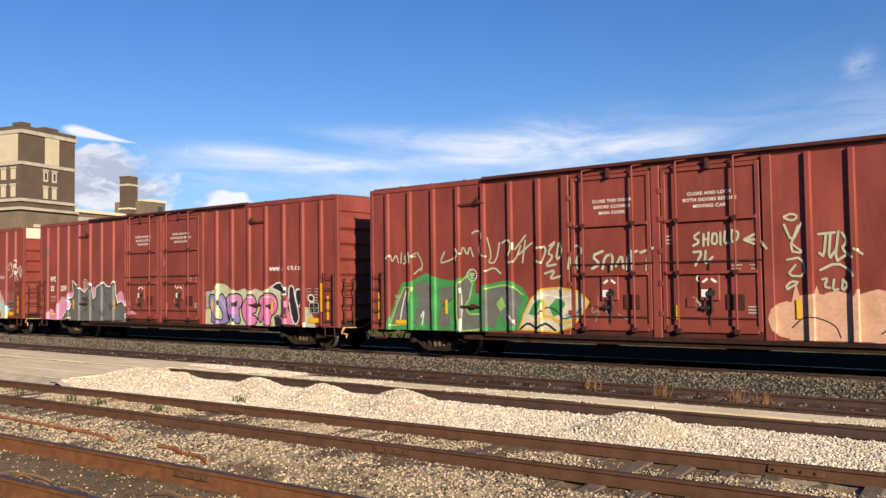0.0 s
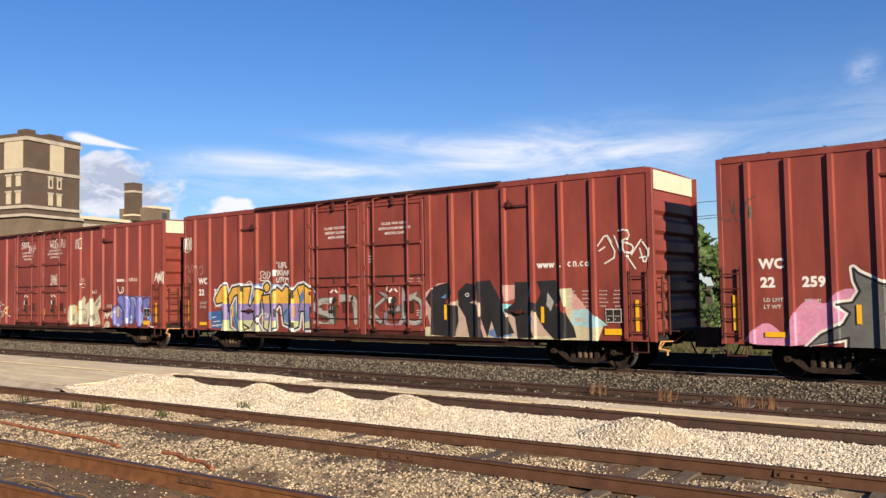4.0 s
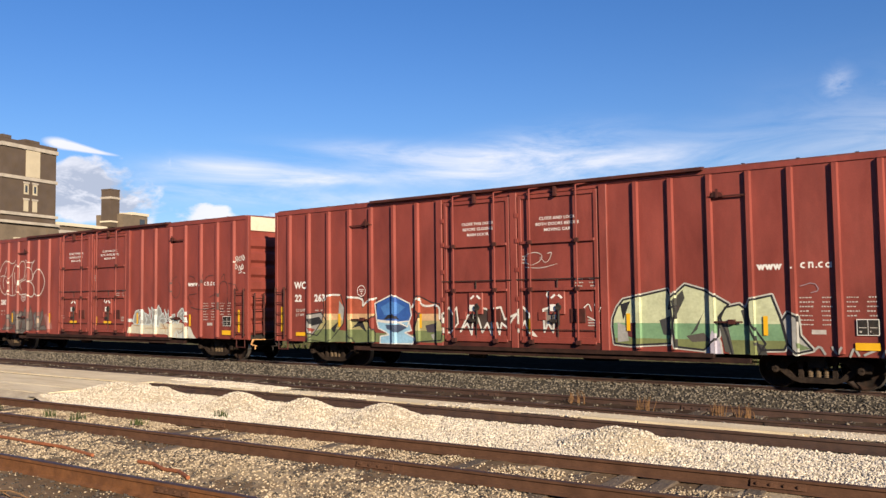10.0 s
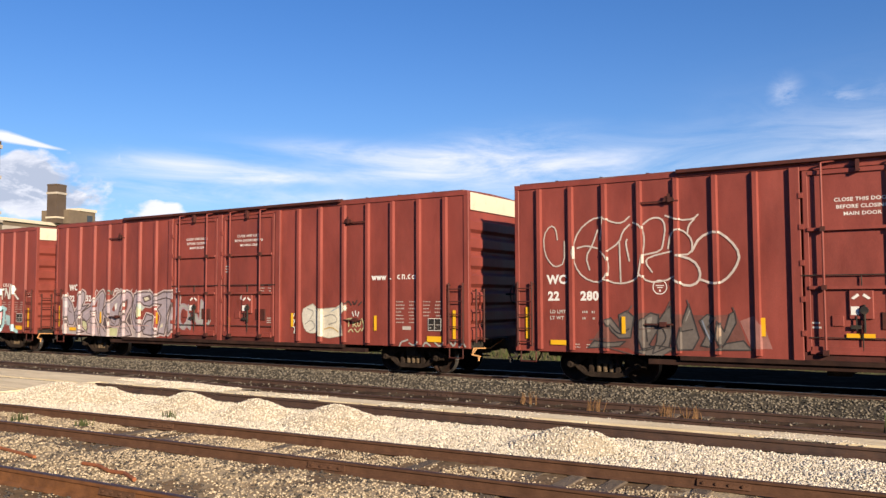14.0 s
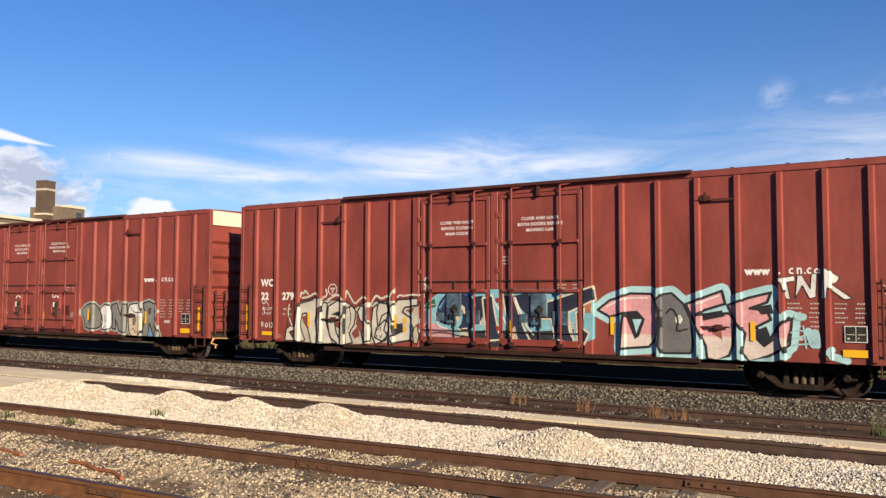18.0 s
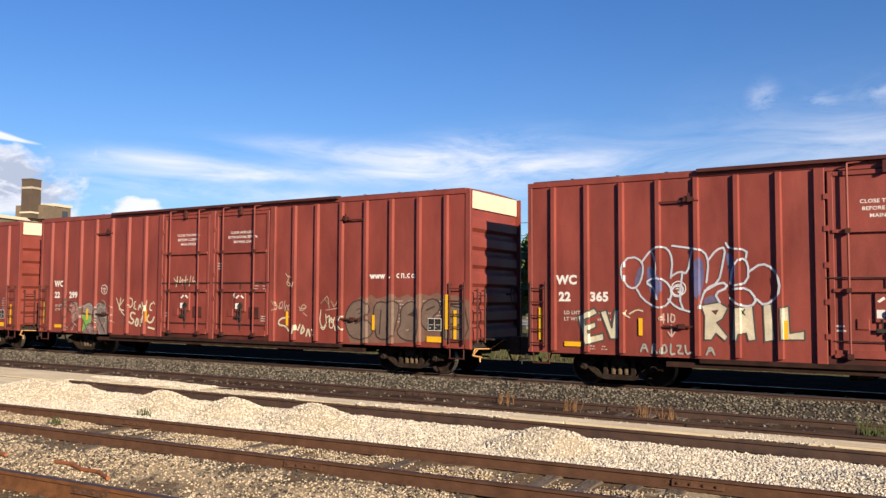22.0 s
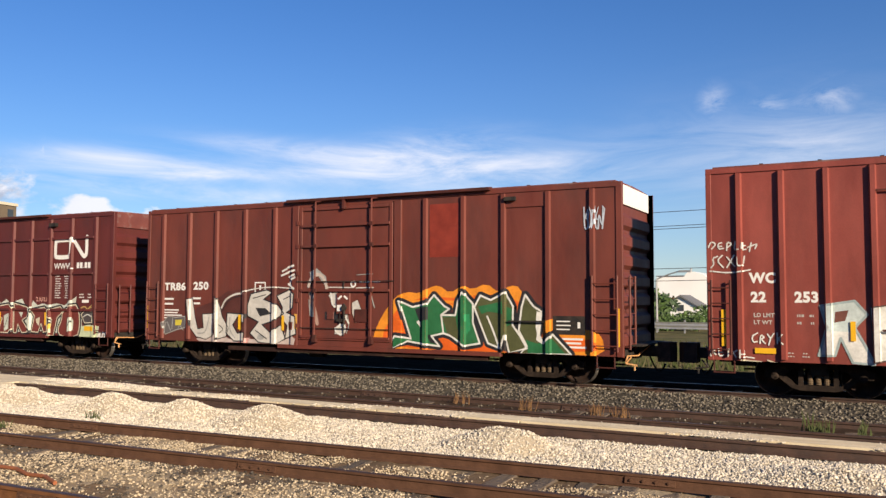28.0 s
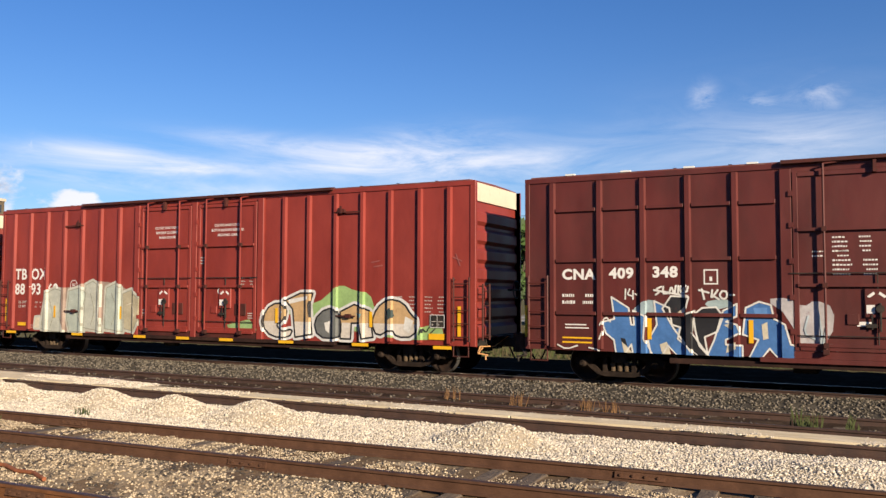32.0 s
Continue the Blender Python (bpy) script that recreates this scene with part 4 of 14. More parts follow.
def bands_for(L, ribs, rib_w, rib_d, doors, posts=(), post_d=0.08):
    """Depth of the wall towards the viewer along its length."""
    cuts = [(x - rib_w * 0.6, x + rib_w * 0.6, rib_d) for x in ribs] + [(a, b, 0.03) for a, b in doors] + [(x - 0.12, x + 0.12, post_d) for x in posts] + [(0.0, 0.12, 0.025), (L - 0.16, L, 0.025)]
    cuts.sort()
    out, x = [], 0.0
    for a, b, d in cuts:
        if a > x:
            out.append((x, a, 0.0))
        if b > max(a, x):
            out.append((max(a, x), b, d))
        x = max(x, b)
    out.append((x, L, 0.0))
    return out


def marks(root, polys, bands, mat, name, label="", lift=0.004, rise=0.0):
    me = Mesh()
    for i, p in enumerate(polys):
        lay(me, [p], bands, lift + rise * (i % 7))
    return part(name, me, mat, root, label, at=(0, -HALF, 0))


def shift(tris, x, z, sx=1.0, sz=1.0):
    return [[(p[0] * sx + x, p[1] * sz + z) for p in t] for t in tris]


def rect(x0, x1, z0, z1):
    return [(x0, z0), (x1, z0), (x1, z1), (x0, z1)]


def ring(cx, cz, r, w, n=20):
    out = []
    for i in range(n):
        a, b = 2 * math.pi * i / n, 2 * math.pi * (i + 1) / n
        out.append([(cx + r * math.cos(a), cz + r * math.sin(a)), (cx + r * math.cos(b), cz + r * math.sin(b)), (cx + (r - w) * math.cos(b), cz + (r - w) * math.sin(b)), (cx + (r - w) * math.cos(a), cz + (r - w) * math.sin(a))])
    return out


def rows_of_bars(x0, x1, z_top, n, pitch, h, rnd, split=None):
    """Small stencilled data lines, too small to read."""
    out = []
    for i in range(n):
        z = z_top - i * pitch
        if split:
            x = x0
            while x < x0 + (x1 - x0) * rnd.uniform(0.28, 0.45):
                w = rnd.uniform(0.02, 0.06)
                out.append(rect(x, x + w, z, z + h * rnd.uniform(0.8, 1.2)))
                x += w + 0.018
            x = x1 - (x1 - x0) * rnd.uniform(0.2, 0.32)
            while x < x1:
                w = rnd.uniform(0.02, 0.05)
                out.append(rect(x, x + w, z, z + h))
                x += w + 0.016
        else:
            out.append(rect(x0, x1 - rnd.uniform(0, 0.25) * (x1 - x0), z, z + h))
    return out


WC_L, WC_ZB, WC_ZT = 19.41, 0.80, 5.20
WC_RIBS = [0.72, 1.62, 2.53, 3.44, 4.35, 5.26, 6.17, 13.12, 14.02, 14.97, 15.88, 16.80, 17.74, 18.64]
WC_POSTS = [7.02, 9.56, 12.24]
WC_DOORS = [(7.16, 9.44), (9.68, 12.10)]
WC_BANDS = bands_for(WC_L, WC_RIBS, 0.078, 0.085, WC_DOORS, WC_POSTS)


def build_wide_door_boxcar(mat, cream, web=True):
    root = new("boxcar")
    body_shell(root, WC_L, mat, WC_ZB, WC_ZT, WC_RIBS, [(4.40, 14.86)], rib_w=0.078, rib_d=0.085, skip=(7.02, 12.24), cream=cream, extra=WC_POSTS)
    for x in WC_POSTS:
        part("door_post", Mesh().chamfer(x - 0.11, x + 0.11, -HALF - 0.08, -HALF + 0.05, WC_ZB, WC_ZT - 0.13, 0.012), mat, root)
    plug_door(root, 7.16, 9.44, 0.98, 4.98, (7.58, 8.98), mat, BLACKISH)
    plug_door(root, 9.68, 12.10, 0.98, 4.98, (10.12, 11.52), mat, BLACKISH)
    part("door_header", Mesh().box(7.135, 12.125, -HALF - 0.02, -HALF + 0.05, 5.0, WC_ZT - 0.122), mat, root)
    part("door_sill", Mesh().chamfer(4.4, 15.0, -HALF - 0.10, -HALF + 0.04, 0.70, 0.80, 0.012), SHADED_SILL, root, "long lower door track")
    part("door_sill", Mesh().box(7.135, 12.125, -HALF - 0.05, -HALF + 0.04, 0.803, 0.97), GRIMY, root)
    ladder(root, "ladder", 0.10, 0.52, 0.92, 2.62, 5, GRIMY)
    ladder(root, "ladder", 18.80, 19.26, 0.92, 2.62, 5, GRIMY)
    ladder(root, "ladder", -1.42, -0.98, 0.95, 2.45, 4, GRIMY, end_x=WC_L)
    part("crossover_platform", Mesh().box(WC_L + 0.02, WC_L + 0.34, -0.9, 0.9, 1.02, 1.06), BLACKISH, root)
    part("brake_wheel", Mesh().lathe([(0.24, -0.015), (0.27, 0.0), (0.24, 0.015), (0.23, 0.0)], 20, "x", (WC_L + 0.28, 0.55, 2.3)).tube((WC_L + 0.02, 0.55, 2.3), (WC_L + 0.28, 0.55, 2.3), 0.03, 8)
         .tube((WC_L + 0.28, 0.31, 2.3), (WC_L + 0.28, 0.79, 2.3), 0.014, 5).tube((WC_L + 0.28, 0.55, 2.06), (WC_L + 0.28, 0.55, 2.54), 0.014, 5), BLACKISH, root)
    for x in (3.50, 14.93):
        me = Mesh().box(x, x + 0.92, -HALF - 0.085, -HALF - 0.062, 4.49, 4.53)
        part("stop_bar", me, GRIMY, root)
    for x in (4.05, 15.03):
        me = Mesh().prism([(x, 4.50), (x + 0.30, 4.50), (x + 0.26, 4.60), (x + 0.06, 4.64)], -HALF - 0.11, -HALF - 0.02, "y").box(x + 0.12, x + 0.19, -HALF - 0.13, -HALF - 0.115, 4.48, 4.69)
        part("door_stop", me, GRIMY, root, "dark door stop bracket")
    for x in (3.50, 14.93):
        part("door_stop", Mesh().box(x + 0.05, x + 0.75, -HALF - 0.09, -HALF - 0.065, 1.52, 1.56).box(x + 0.42, x + 0.58, -HALF - 0.11, -HALF - 0.02, 1.49, 1.60), GRIMY, root)
    rnd = random.Random(3)
    # reflective strips
    for x, z0, z1 in ((0.36, 1.12, 1.95), (3.0, 1.30, 1.72), (6.28, 1.30, 1.72), (10.02, 1.25, 1.60), (12.86, 1.30, 1.74), (16.18, 1.24, 1.68), (18.94, 1.05, 1.85)):
        marks(root, [rect(x - 0.05, x + 0.05, z0, z1)], WC_BANDS, YELLOW, "reflective_strip", "upright yellow reflective strip", 0.034)
    marks(root, [rect(1.02, 1.46, 0.98, 1.10)], WC_BANDS, YELLOW, "notice_plate", "yellow notice label", 0.032)
    marks(root, [rect(18.02, 18.50, 0.95, 1.11)], WC_BANDS, YELLOW, "notice_plate", "yellow notice label", 0.032)
    # stencils common to the series
    lines = []
    for (cx, z, rows) in ((8.36, 4.26, ("CLOSE THIS DOOR", "BEFORE CLOSING", "MAIN DOOR")), (10.90, 4.27, ("CLOSE AND LOCK", "BOTH DOORS BEFORE", "MOVING CAR"))):
        for i, r in enumerate(rows):
            lines += shift(text_mesh(r, 0.112, 0.002, 1.05, align="CENTER", squeeze=1.1), cx, z - 0.155 * i)
    marks(root, lines, WC_BANDS, CHALK, "stencil", "white door instructions", 0.004)
    if web:
        for letter in islands(shift(text_mesh("www", 0.23, 0.014, 1.12), 16.03, 2.75)):
            marks(root, letter, WC_BANDS, CHALK, "letter", "white web address letter", 0.004)
        for shape in ([rect(16.76, 16.80, 2.75, 2.79)], ring(17.03, 2.82, 0.07, 0.036, 12)[2:-2], [rect(17.13, 17.163, 2.75, 2.89), rect(17.205, 17.238, 2.75, 2.868), rect(17.163, 17.225, 2.855, 2.89)],
                      [rect(17.28, 17.313, 2.75, 2.783)], ring(17.40, 2.82, 0.07, 0.036, 12)[2:-2], ring(17.54, 2.81, 0.062, 0.033, 12) + [rect(17.578, 17.611, 2.75, 2.875)]):
            marks(root, shape, WC_BANDS, CHALK, "letter", "white web address shape", 0.004)
    b = rows_of_bars(16.92, 17.55, 2.08, 7, 0.10, 0.028, rnd, True) + rows_of_bars(17.88, 18.45, 2.08, 5, 0.10, 0.028, rnd, True)
    b += shift(text_mesh("LD LMT", 0.125, 0.004, 1.05), 1.0, 1.79) + shift(text_mesh("LT WT", 0.125, 0.004, 1.05), 1.0, 1.63) + rows_of_bars(1.9, 2.25, 1.80, 2, 0.16, 0.05, rnd, True) + rows_of_bars(1.7, 2.1, 0.99, 2, 0.07, 0.025, rnd, True)
    b += rows_of_bars(11.4, 11.95, 2.62, 3, 0.09, 0.03, rnd, True) + rows_of_bars(11.75, 12.02, 1.55, 3, 0.07, 0.03, rnd) + rows_of_bars(9.78, 9.98, 3.28, 3, 0.09, 0.035, rnd)
    b += [rect(17.15, 17.45, 1.28, 1.38)] + rows_of_bars(7.3, 7.5, 1.6, 2, 0.1, 0.04, rnd)
    marks(root, b, WC_BANDS, STENCIL, "stencil", "small white stencilled data lines", 0.004)
    marks(root, [rect(18.06, 18.50, 1.27, 1.62)], WC_BANDS, CHALK, "lube_stencil", "white framed lubrication stencil", 0.030)
    marks(root, [rect(18.075, 18.272, 1.285, 1.605), rect(18.284, 18.485, 1.285, 1.605)], WC_BANDS, BLACKISH, "lube_stencil", "", 0.032)
    marks(root, [rect(18.10, 18.25, 1.43, 1.445), rect(18.31, 18.46, 1.43, 1.445), rect(18.11, 18.16, 1.33, 1.37), rect(18.31, 18.34, 1.34, 1.37)], WC_BANDS, STENCIL, "lube_stencil", "", 0.034)
    marks(root, ring(3.92, 2.44, 0.18, 0.022) + [rect(3.82, 4.02, 2.47, 2.49), rect(3.85, 3.99, 2.42, 2.44), rect(3.90, 3.94, 2.33, 2.38)], WC_BANDS, CHALK, "plate_mark", "white circular clearance mark", 0.004)
    marks(root, ring(10.62, 2.24, 0.09, 0.05, 14), WC_BANDS, CHALK, "stencil", "", 0.004)
    return root


def islands(tris):
    """Sorts triangles into groups that hang together."""
    groups = []
    for t in tris:
        keys = {(round(p[0], 4), round(p[1], 4)) for p in t}
        touch = [g for g in groups if g[0] & keys]
        rest = [g for g in groups if not g[0] & keys]
        merged = (set(keys).union(*[g[0] for g in touch]), [q for g in touch for q in g[1]] + [t])
        groups = rest + [merged]
    return [g[1] for g in groups]


def number(root, bands, lines, size=0.36, squeeze=0.98):
    for s, x, z in lines:
        for letter in islands(shift(text_mesh(s, size * 0.87, 0.014, 1.08, squeeze=squeeze), x, z)):
            marks(root, letter, bands, CHALK, "letter", "white reporting letter")


# ---- spray-painted pieces ----
SHAPES = [
    [(0, 0), (0, 0.9), (0.5, 1), (1, 0.85), (1, 0)],
    [(0, 1), (0.25, 0), (0.5, 0.75), (0.78, 0), (1, 1)],
    [(0.5, 0), (0, 0.25), (0, 0.78), (0.5, 1), (1, 0.75), (1, 0.25), (0.5, 0)],
    [(1, 0.85), (0.5, 1), (0, 0.75), (0.95, 0.32), (0.6, 0), (0, 0.1)],
    [(0, 0), (0.45, 1), (0.62, 1), (1, 0), (0.8, 0.38), (0.22, 0.38)],
    [(0, 0), (0, 1), (0.05, 0.5), (0.95, 1), (0.1, 0.52), (1, 0)],
    [(1, 0.95), (0, 1), (0, 0), (1, 0.05), (0.05, 0.03), (0.03, 0.52), (0.8, 0.5)],
    [(0, 0), (0, 1), (1, 0), (1, 1)],
    [(0, 0), (0, 1), (0.9, 0.95), (0.9, 0.5), (0.05, 0.5), (1, 0)],
]


GLYPHS = {}
GLYPHS["A"] = [[(0, 0), (0.38, 1), (0.62, 1), (1, 0)], [(0.15, 0.34), (0.88, 0.3)]]
GLYPHS["B"] = [[(0.05, 0), (0, 1), (0.8, 0.92), (0.78, 0.58), (0.1, 0.5), (0.95, 0.42), (0.9, 0.05), (0, 0.02)]]
GLYPHS["C"] = [[(1, 0.74), (0.72, 1), (0.1, 0.86), (0, 0.45), (0.15, 0.06), (0.7, 0), (1, 0.24)]]
GLYPHS["D"] = [[(0.05, 0), (0, 1), (0.66, 0.95), (1, 0.55), (0.72, 0.06), (0, 0)]]
GLYPHS["E"] = [[(1, 1), (0.08, 0.94), (0, 0.5), (0.06, 0.03), (1, 0)], [(0.06, 0.5), (0.82, 0.54)]]
GLYPHS["F"] = [[(1, 0.96), (0.05, 1), (0.1, 0)], [(0.08, 0.52), (0.8, 0.5)]]
GLYPHS["G"] = [[(1, 0.82), (0.6, 1), (0.06, 0.8), (0, 0.3), (0.4, 0), (0.96, 0.1), (0.95, 0.46), (0.55, 0.44)]]
GLYPHS["H"] = [[(0.05, 0), (0, 1)], [(0.95, 1), (1, 0)], [(0.02, 0.48), (0.98, 0.54)]]
GLYPHS["I"] = [[(0.45, 0), (0.55, 1)], [(0.15, 0.96), (0.9, 1)], [(0.1, 0.02), (0.85, 0)]]
GLYPHS["K"] = [[(0.05, 0), (0, 1)], [(0.95, 1), (0.08, 0.5), (1, 0)]]
GLYPHS["L"] = [[(0.05, 1), (0, 0.04), (1, 0)]]
GLYPHS["M"] = [[(0, 0), (0.12, 1), (0.5, 0.36), (0.88, 1), (1, 0)]]
GLYPHS["N"] = [[(0, 0), (0.06, 1), (0.94, 0), (1, 1)]]
GLYPHS["O"] = [[(0.5, 0), (0.04, 0.2), (0, 0.75), (0.5, 1), (0.98, 0.78), (1, 0.22), (0.5, 0)]]
GLYPHS["P"] = [[(0.08, 0), (0, 1), (0.88, 0.94), (0.9, 0.52), (0.08, 0.44)]]
GLYPHS["R"] = [[(0.05, 0), (0, 1), (0.86, 0.94), (0.86, 0.56), (0.1, 0.48), (1, 0)]]
GLYPHS["S"] = [[(1, 0.86), (0.5, 1), (0.04, 0.78), (0.2, 0.55), (0.86, 0.44), (0.96, 0.16), (0.5, 0), (0, 0.12)]]
GLYPHS["T"] = [[(0, 0.92), (1, 1)], [(0.52, 0.95), (0.46, 0)]]
GLYPHS["U"] = [[(0, 1), (0.04, 0.16), (0.5, 0), (0.94, 0.16), (1, 1)]]
GLYPHS["V"] = [[(0, 1), (0.5, 0), (1, 1)]]
GLYPHS["W"] = [[(0, 1), (0.2, 0), (0.5, 0.66), (0.78, 0), (1, 1)]]
GLYPHS["Y"] = [[(0, 1), (0.5, 0.48), (1, 1)], [(0.5, 0.48), (0.42, 0)]]


def stroke(pts, w):
    """Quads and round joints along a polyline."""
    out = []
    for p, q in zip(pts[:-1], pts[1:]):
        dx, dz = q[0] - p[0], q[1] - p[1]
        n = math.hypot(dx, dz) or 1e-6
        ox, oz = -dz / n * w / 2, dx / n * w / 2
        out.append([(p[0] + ox, p[1] + oz), (p[0] - ox, p[1] - oz), (q[0] - ox, q[1] - oz), (q[0] + ox, q[1] + oz)])
    if w > 0.02:
        for p in pts:
            out.append(disc(p[0], p[1], w / 2, 9))
    return out


def disc(x, z, r, n=12, rz=None):
    return [(x + r * math.cos(2 * math.pi * i / n), z + (rz or r) * math.sin(2 * math.pi * i / n)) for i in range(n)]


def soften(pts, n=2):
    """Rounds the corners of a polyline."""
    for _ in range(n):
        new_pts = [pts[0]]
        for p, q in zip(pts[:-1], pts[1:]):
            new_pts += [(p[0] * 0.75 + q[0] * 0.25, p[1] * 0.75 + q[1] * 0.25), (p[0] * 0.25 + q[0] * 0.75, p[1] * 0.25 + q[1] * 0.75)]
        pts = new_pts + [pts[-1]]
    return pts


def taper(pts, w0, w1, lead=0.0):
    """A band along a polyline whose width runs from w0 to w1, with pointed ends where lead is given."""
    out, n = [], len(pts) - 1
    for i, (p, q) in enumerate(zip(pts[:-1], pts[1:])):
        dx, dz = q[0] - p[0], q[1] - p[1]
        d = math.hypot(dx, dz) or 1e-6
        ux, uz = dx / d, dz / d
        a, b = (w0 + (w1 - w0) * i / n) / 2, (w0 + (w1 - w0) * (i + 1) / n) / 2
        out.append([(p[0] - uz * a, p[1] + ux * a), (p[0] + uz * a, p[1] - ux * a), (q[0] + uz * b, q[1] - ux * b), (q[0] - uz * b, q[1] + ux * b)])
        if i:
            out.append(disc(p[0], p[1], a, 8))
        if lead and i == 0:
            out.append([(p[0] - uz * a, p[1] + ux * a), (p[0] - ux * lead + uz * a * 0.6, p[1] - uz * lead - ux * a * 0.6), (p[0] + uz * a, p[1] - ux * a)])
        if lead and i == n - 1:
            out.append([(q[0] + uz * b, q[1] - ux * b), (q[0] + ux * lead - uz * b * 0.7, q[1] + uz * lead + ux * b * 0.7), (q[0] - uz * b, q[1] + ux * b)])
    return out


class Piece:
    """One sprayed work on a wall: layers of colour from the wall outwards, each letter a part of its own."""

    def __init__(self, bands, seed):
        self.bands, self.rnd, self.slots, self.level = bands, random.Random(seed), {}, 0.0030
        self.count, self.slot, self.step = 0, None, 0.0

    def layer(self, polys, colour, slot="backdrop"):
        mesh, mats = self.slots.setdefault(slot, (Mesh(), []))
        if colour not in mats:
            mats.append(colour)
        for p in polys:
            lay(mesh, [[(x, max(0.79, z)) for x, z in p]], self.bands, self.level + self.rnd.uniform(0, 0.0005), mats.index(colour))
        self.level += 0.0006

    def fill(self, polys, colour, slot):
        """Paints polygons in one colour, or in (top height, colour) bands from the bottom up."""
        if not isinstance(colour, list):
            return self.layer(polys, colour, slot)
        base, lo = self.level, -9.0
        for hi, c in colour:
            self.level = base
            cut = []
            for p in polys:
                q = clip_x([(z, x) for x, z in p], lo, hi)
                if len(q) >= 3:
                    cut.append([(x, z) for z, x in q])
            self.layer(cut, c, slot)
            lo = hi

    def cloud(self, x0, x1, z0, z1, colour, r=0.35):
        r0 = self.rnd
        n = max(5, int((x1 - x0) / (r * 0.45)))
        out = [rect(x0 + r * 0.3, x1 - r * 0.3, z0, z1 - r * 0.8)]
        for i in range(n):
            x = x0 + (x1 - x0) * (i + 0.5) / n
            out.append(disc(x, z1 - r + r0.uniform(-0.18, 0.12), r * r0.uniform(0.6, 1.15), 12))
            out.append(disc(x, z0 + r * 0.9 + r0.uniform(-0.05, 0.1), r * r0.uniform(0.6, 1.0), 12))
            if r0.random() < 0.5:
                h = r0.uniform(0.05, 0.25)
                out.append([(x - 0.12, z1 - r * 0.5), (x + 0.12, z1 - r * 0.5), (x + r0.uniform(-0.1, 0.1), z1 + h)])
        self.layer(out, colour, ("cloud", x0, colour.name))

    def letters(self, x0, x1, z0, z1, n, fills, edge=None, glow=None, thick=0.30, edge_w=0.07, glow_w=0.2, slant=0.0, jag=0.08, soft=1, gleam=None, drop=None, flame=0.0, halo=None):
        """Interlocking wild letters: n random ones, or those of a given row; fills go round in turn. drop: colour of a block shadow."""
        r = self.rnd
        row = n if isinstance(n, str) else None
        count = len(row) if row else n
        cell, tall = (x1 - x0) / count, z1 - z0
        edge_w *= 1.6
        thick *= 0.88
        glow_w = max(glow_w, edge_w + 0.10)
        glyphs = []
        for i in range(count):
            if row:
                strokes = GLYPHS[row[i]]
            else:
                s = list(r.choice(SHAPES))
                fx, fz = r.random() < 0.5, r.random() < 0.4
                strokes = [[(1 - u if fx else u, 1 - v if fz else v) for u, v in s]]
            w = min(cell * thick * r.uniform(0.85, 1.10), tall * 0.34)
            over = 0.10 if row else 0.0
            a, b = x0 + i * cell + w * 0.3 - r.uniform(0, 0.12 + over) * cell, x0 + (i + 1) * cell - w * 0.2 + r.uniform(0, 0.10 + over) * cell
            lo, hi = z0 + w / 2 + r.uniform(-0.3, 1) * jag, z1 - w / 2 - r.uniform(-0.3, 2) * jag
            k = 0.055 if row else 0.10
            tilt = slant + r.uniform(-0.07, 0.07) * cell
            bands = []
            for s in strokes:
                pts = [(a + (b - a) * u + tilt * (v - 0.5) + r.uniform(-1, 1) * (k * cell), lo + (hi - lo) * v + r.uniform(-1, 1) * k * 0.7 * tall) for u, v in s]
                bands.append((soften(pts, soft), w * r.uniform(0.8, 1.3), w * r.uniform(0.65, 1.25), r.choice((0.0, 0.12, 0.22, 0.36)) if soft < 2 else 0.0))
            if soft < 2 and row:
                # a hooked flare that runs off one side
                m = r.choice((-1, 1))
                cx, cz = (a if m < 0 else b), z0 + tall * r.uniform(0.1, 0.95)
                bands.append(([(cx, cz), (cx + m * 0.16 * cell, cz + r.uniform(-0.1, 0.14)), (cx + m * 0.34 * cell, cz + r.uniform(-0.22, 0.26))], w * 0.6, w * 0.12, 0.08))
            glyphs.append(bands)
        base = self.level
        if halo is not None:
            self.layer([q for g in glyphs for p, w, v, l in g for q in taper(p, w + halo[1] * r.uniform(0.8, 1.15), v + halo[1], l * 1.5)], halo[0], ("cloud", x0, z0))
        if glow is not None:
            self.layer([q for g in glyphs for p, w, v, l in g for q in taper(p, w + glow_w, v + glow_w, l * 1.2)], glow, ("glow", x0, z0))
            if flame:
                out = []
                for i in range(count * 4):
                    x = x0 + (x1 - x0) * (i + r.random()) / (count * 4)
                    h = 0.5 * flame * r.uniform(0.2, 1.0)
                    out.append([(x - 0.15, z1 - 0.25), (x + 0.15, z1 - 0.25), (x + r.uniform(-0.2, 0.2), z1 + h)])
                self.layer(out, glow, ("glow", x0, z0))
        for i, g in enumerate(glyphs):
            slot = ("letter", x0, z0, i)
            colour = fills[i % len(fills)]
            if drop is not None:
                self.layer([q for p, w, v, l in g for q in taper([(x + 0.09, z - 0.06) for x, z in p], w + edge_w, v + edge_w, l)], drop, slot)
            if edge is not None:
                self.layer([q for p, w, v, l in g for q in taper([(x + 0.015, z - 0.015) for x, z in p], w + edge_w, v + edge_w, l)], edge, slot)
            self.fill([q for p, w, v, l in g for q in taper(p, w, v, l * 0.7)], colour, slot)
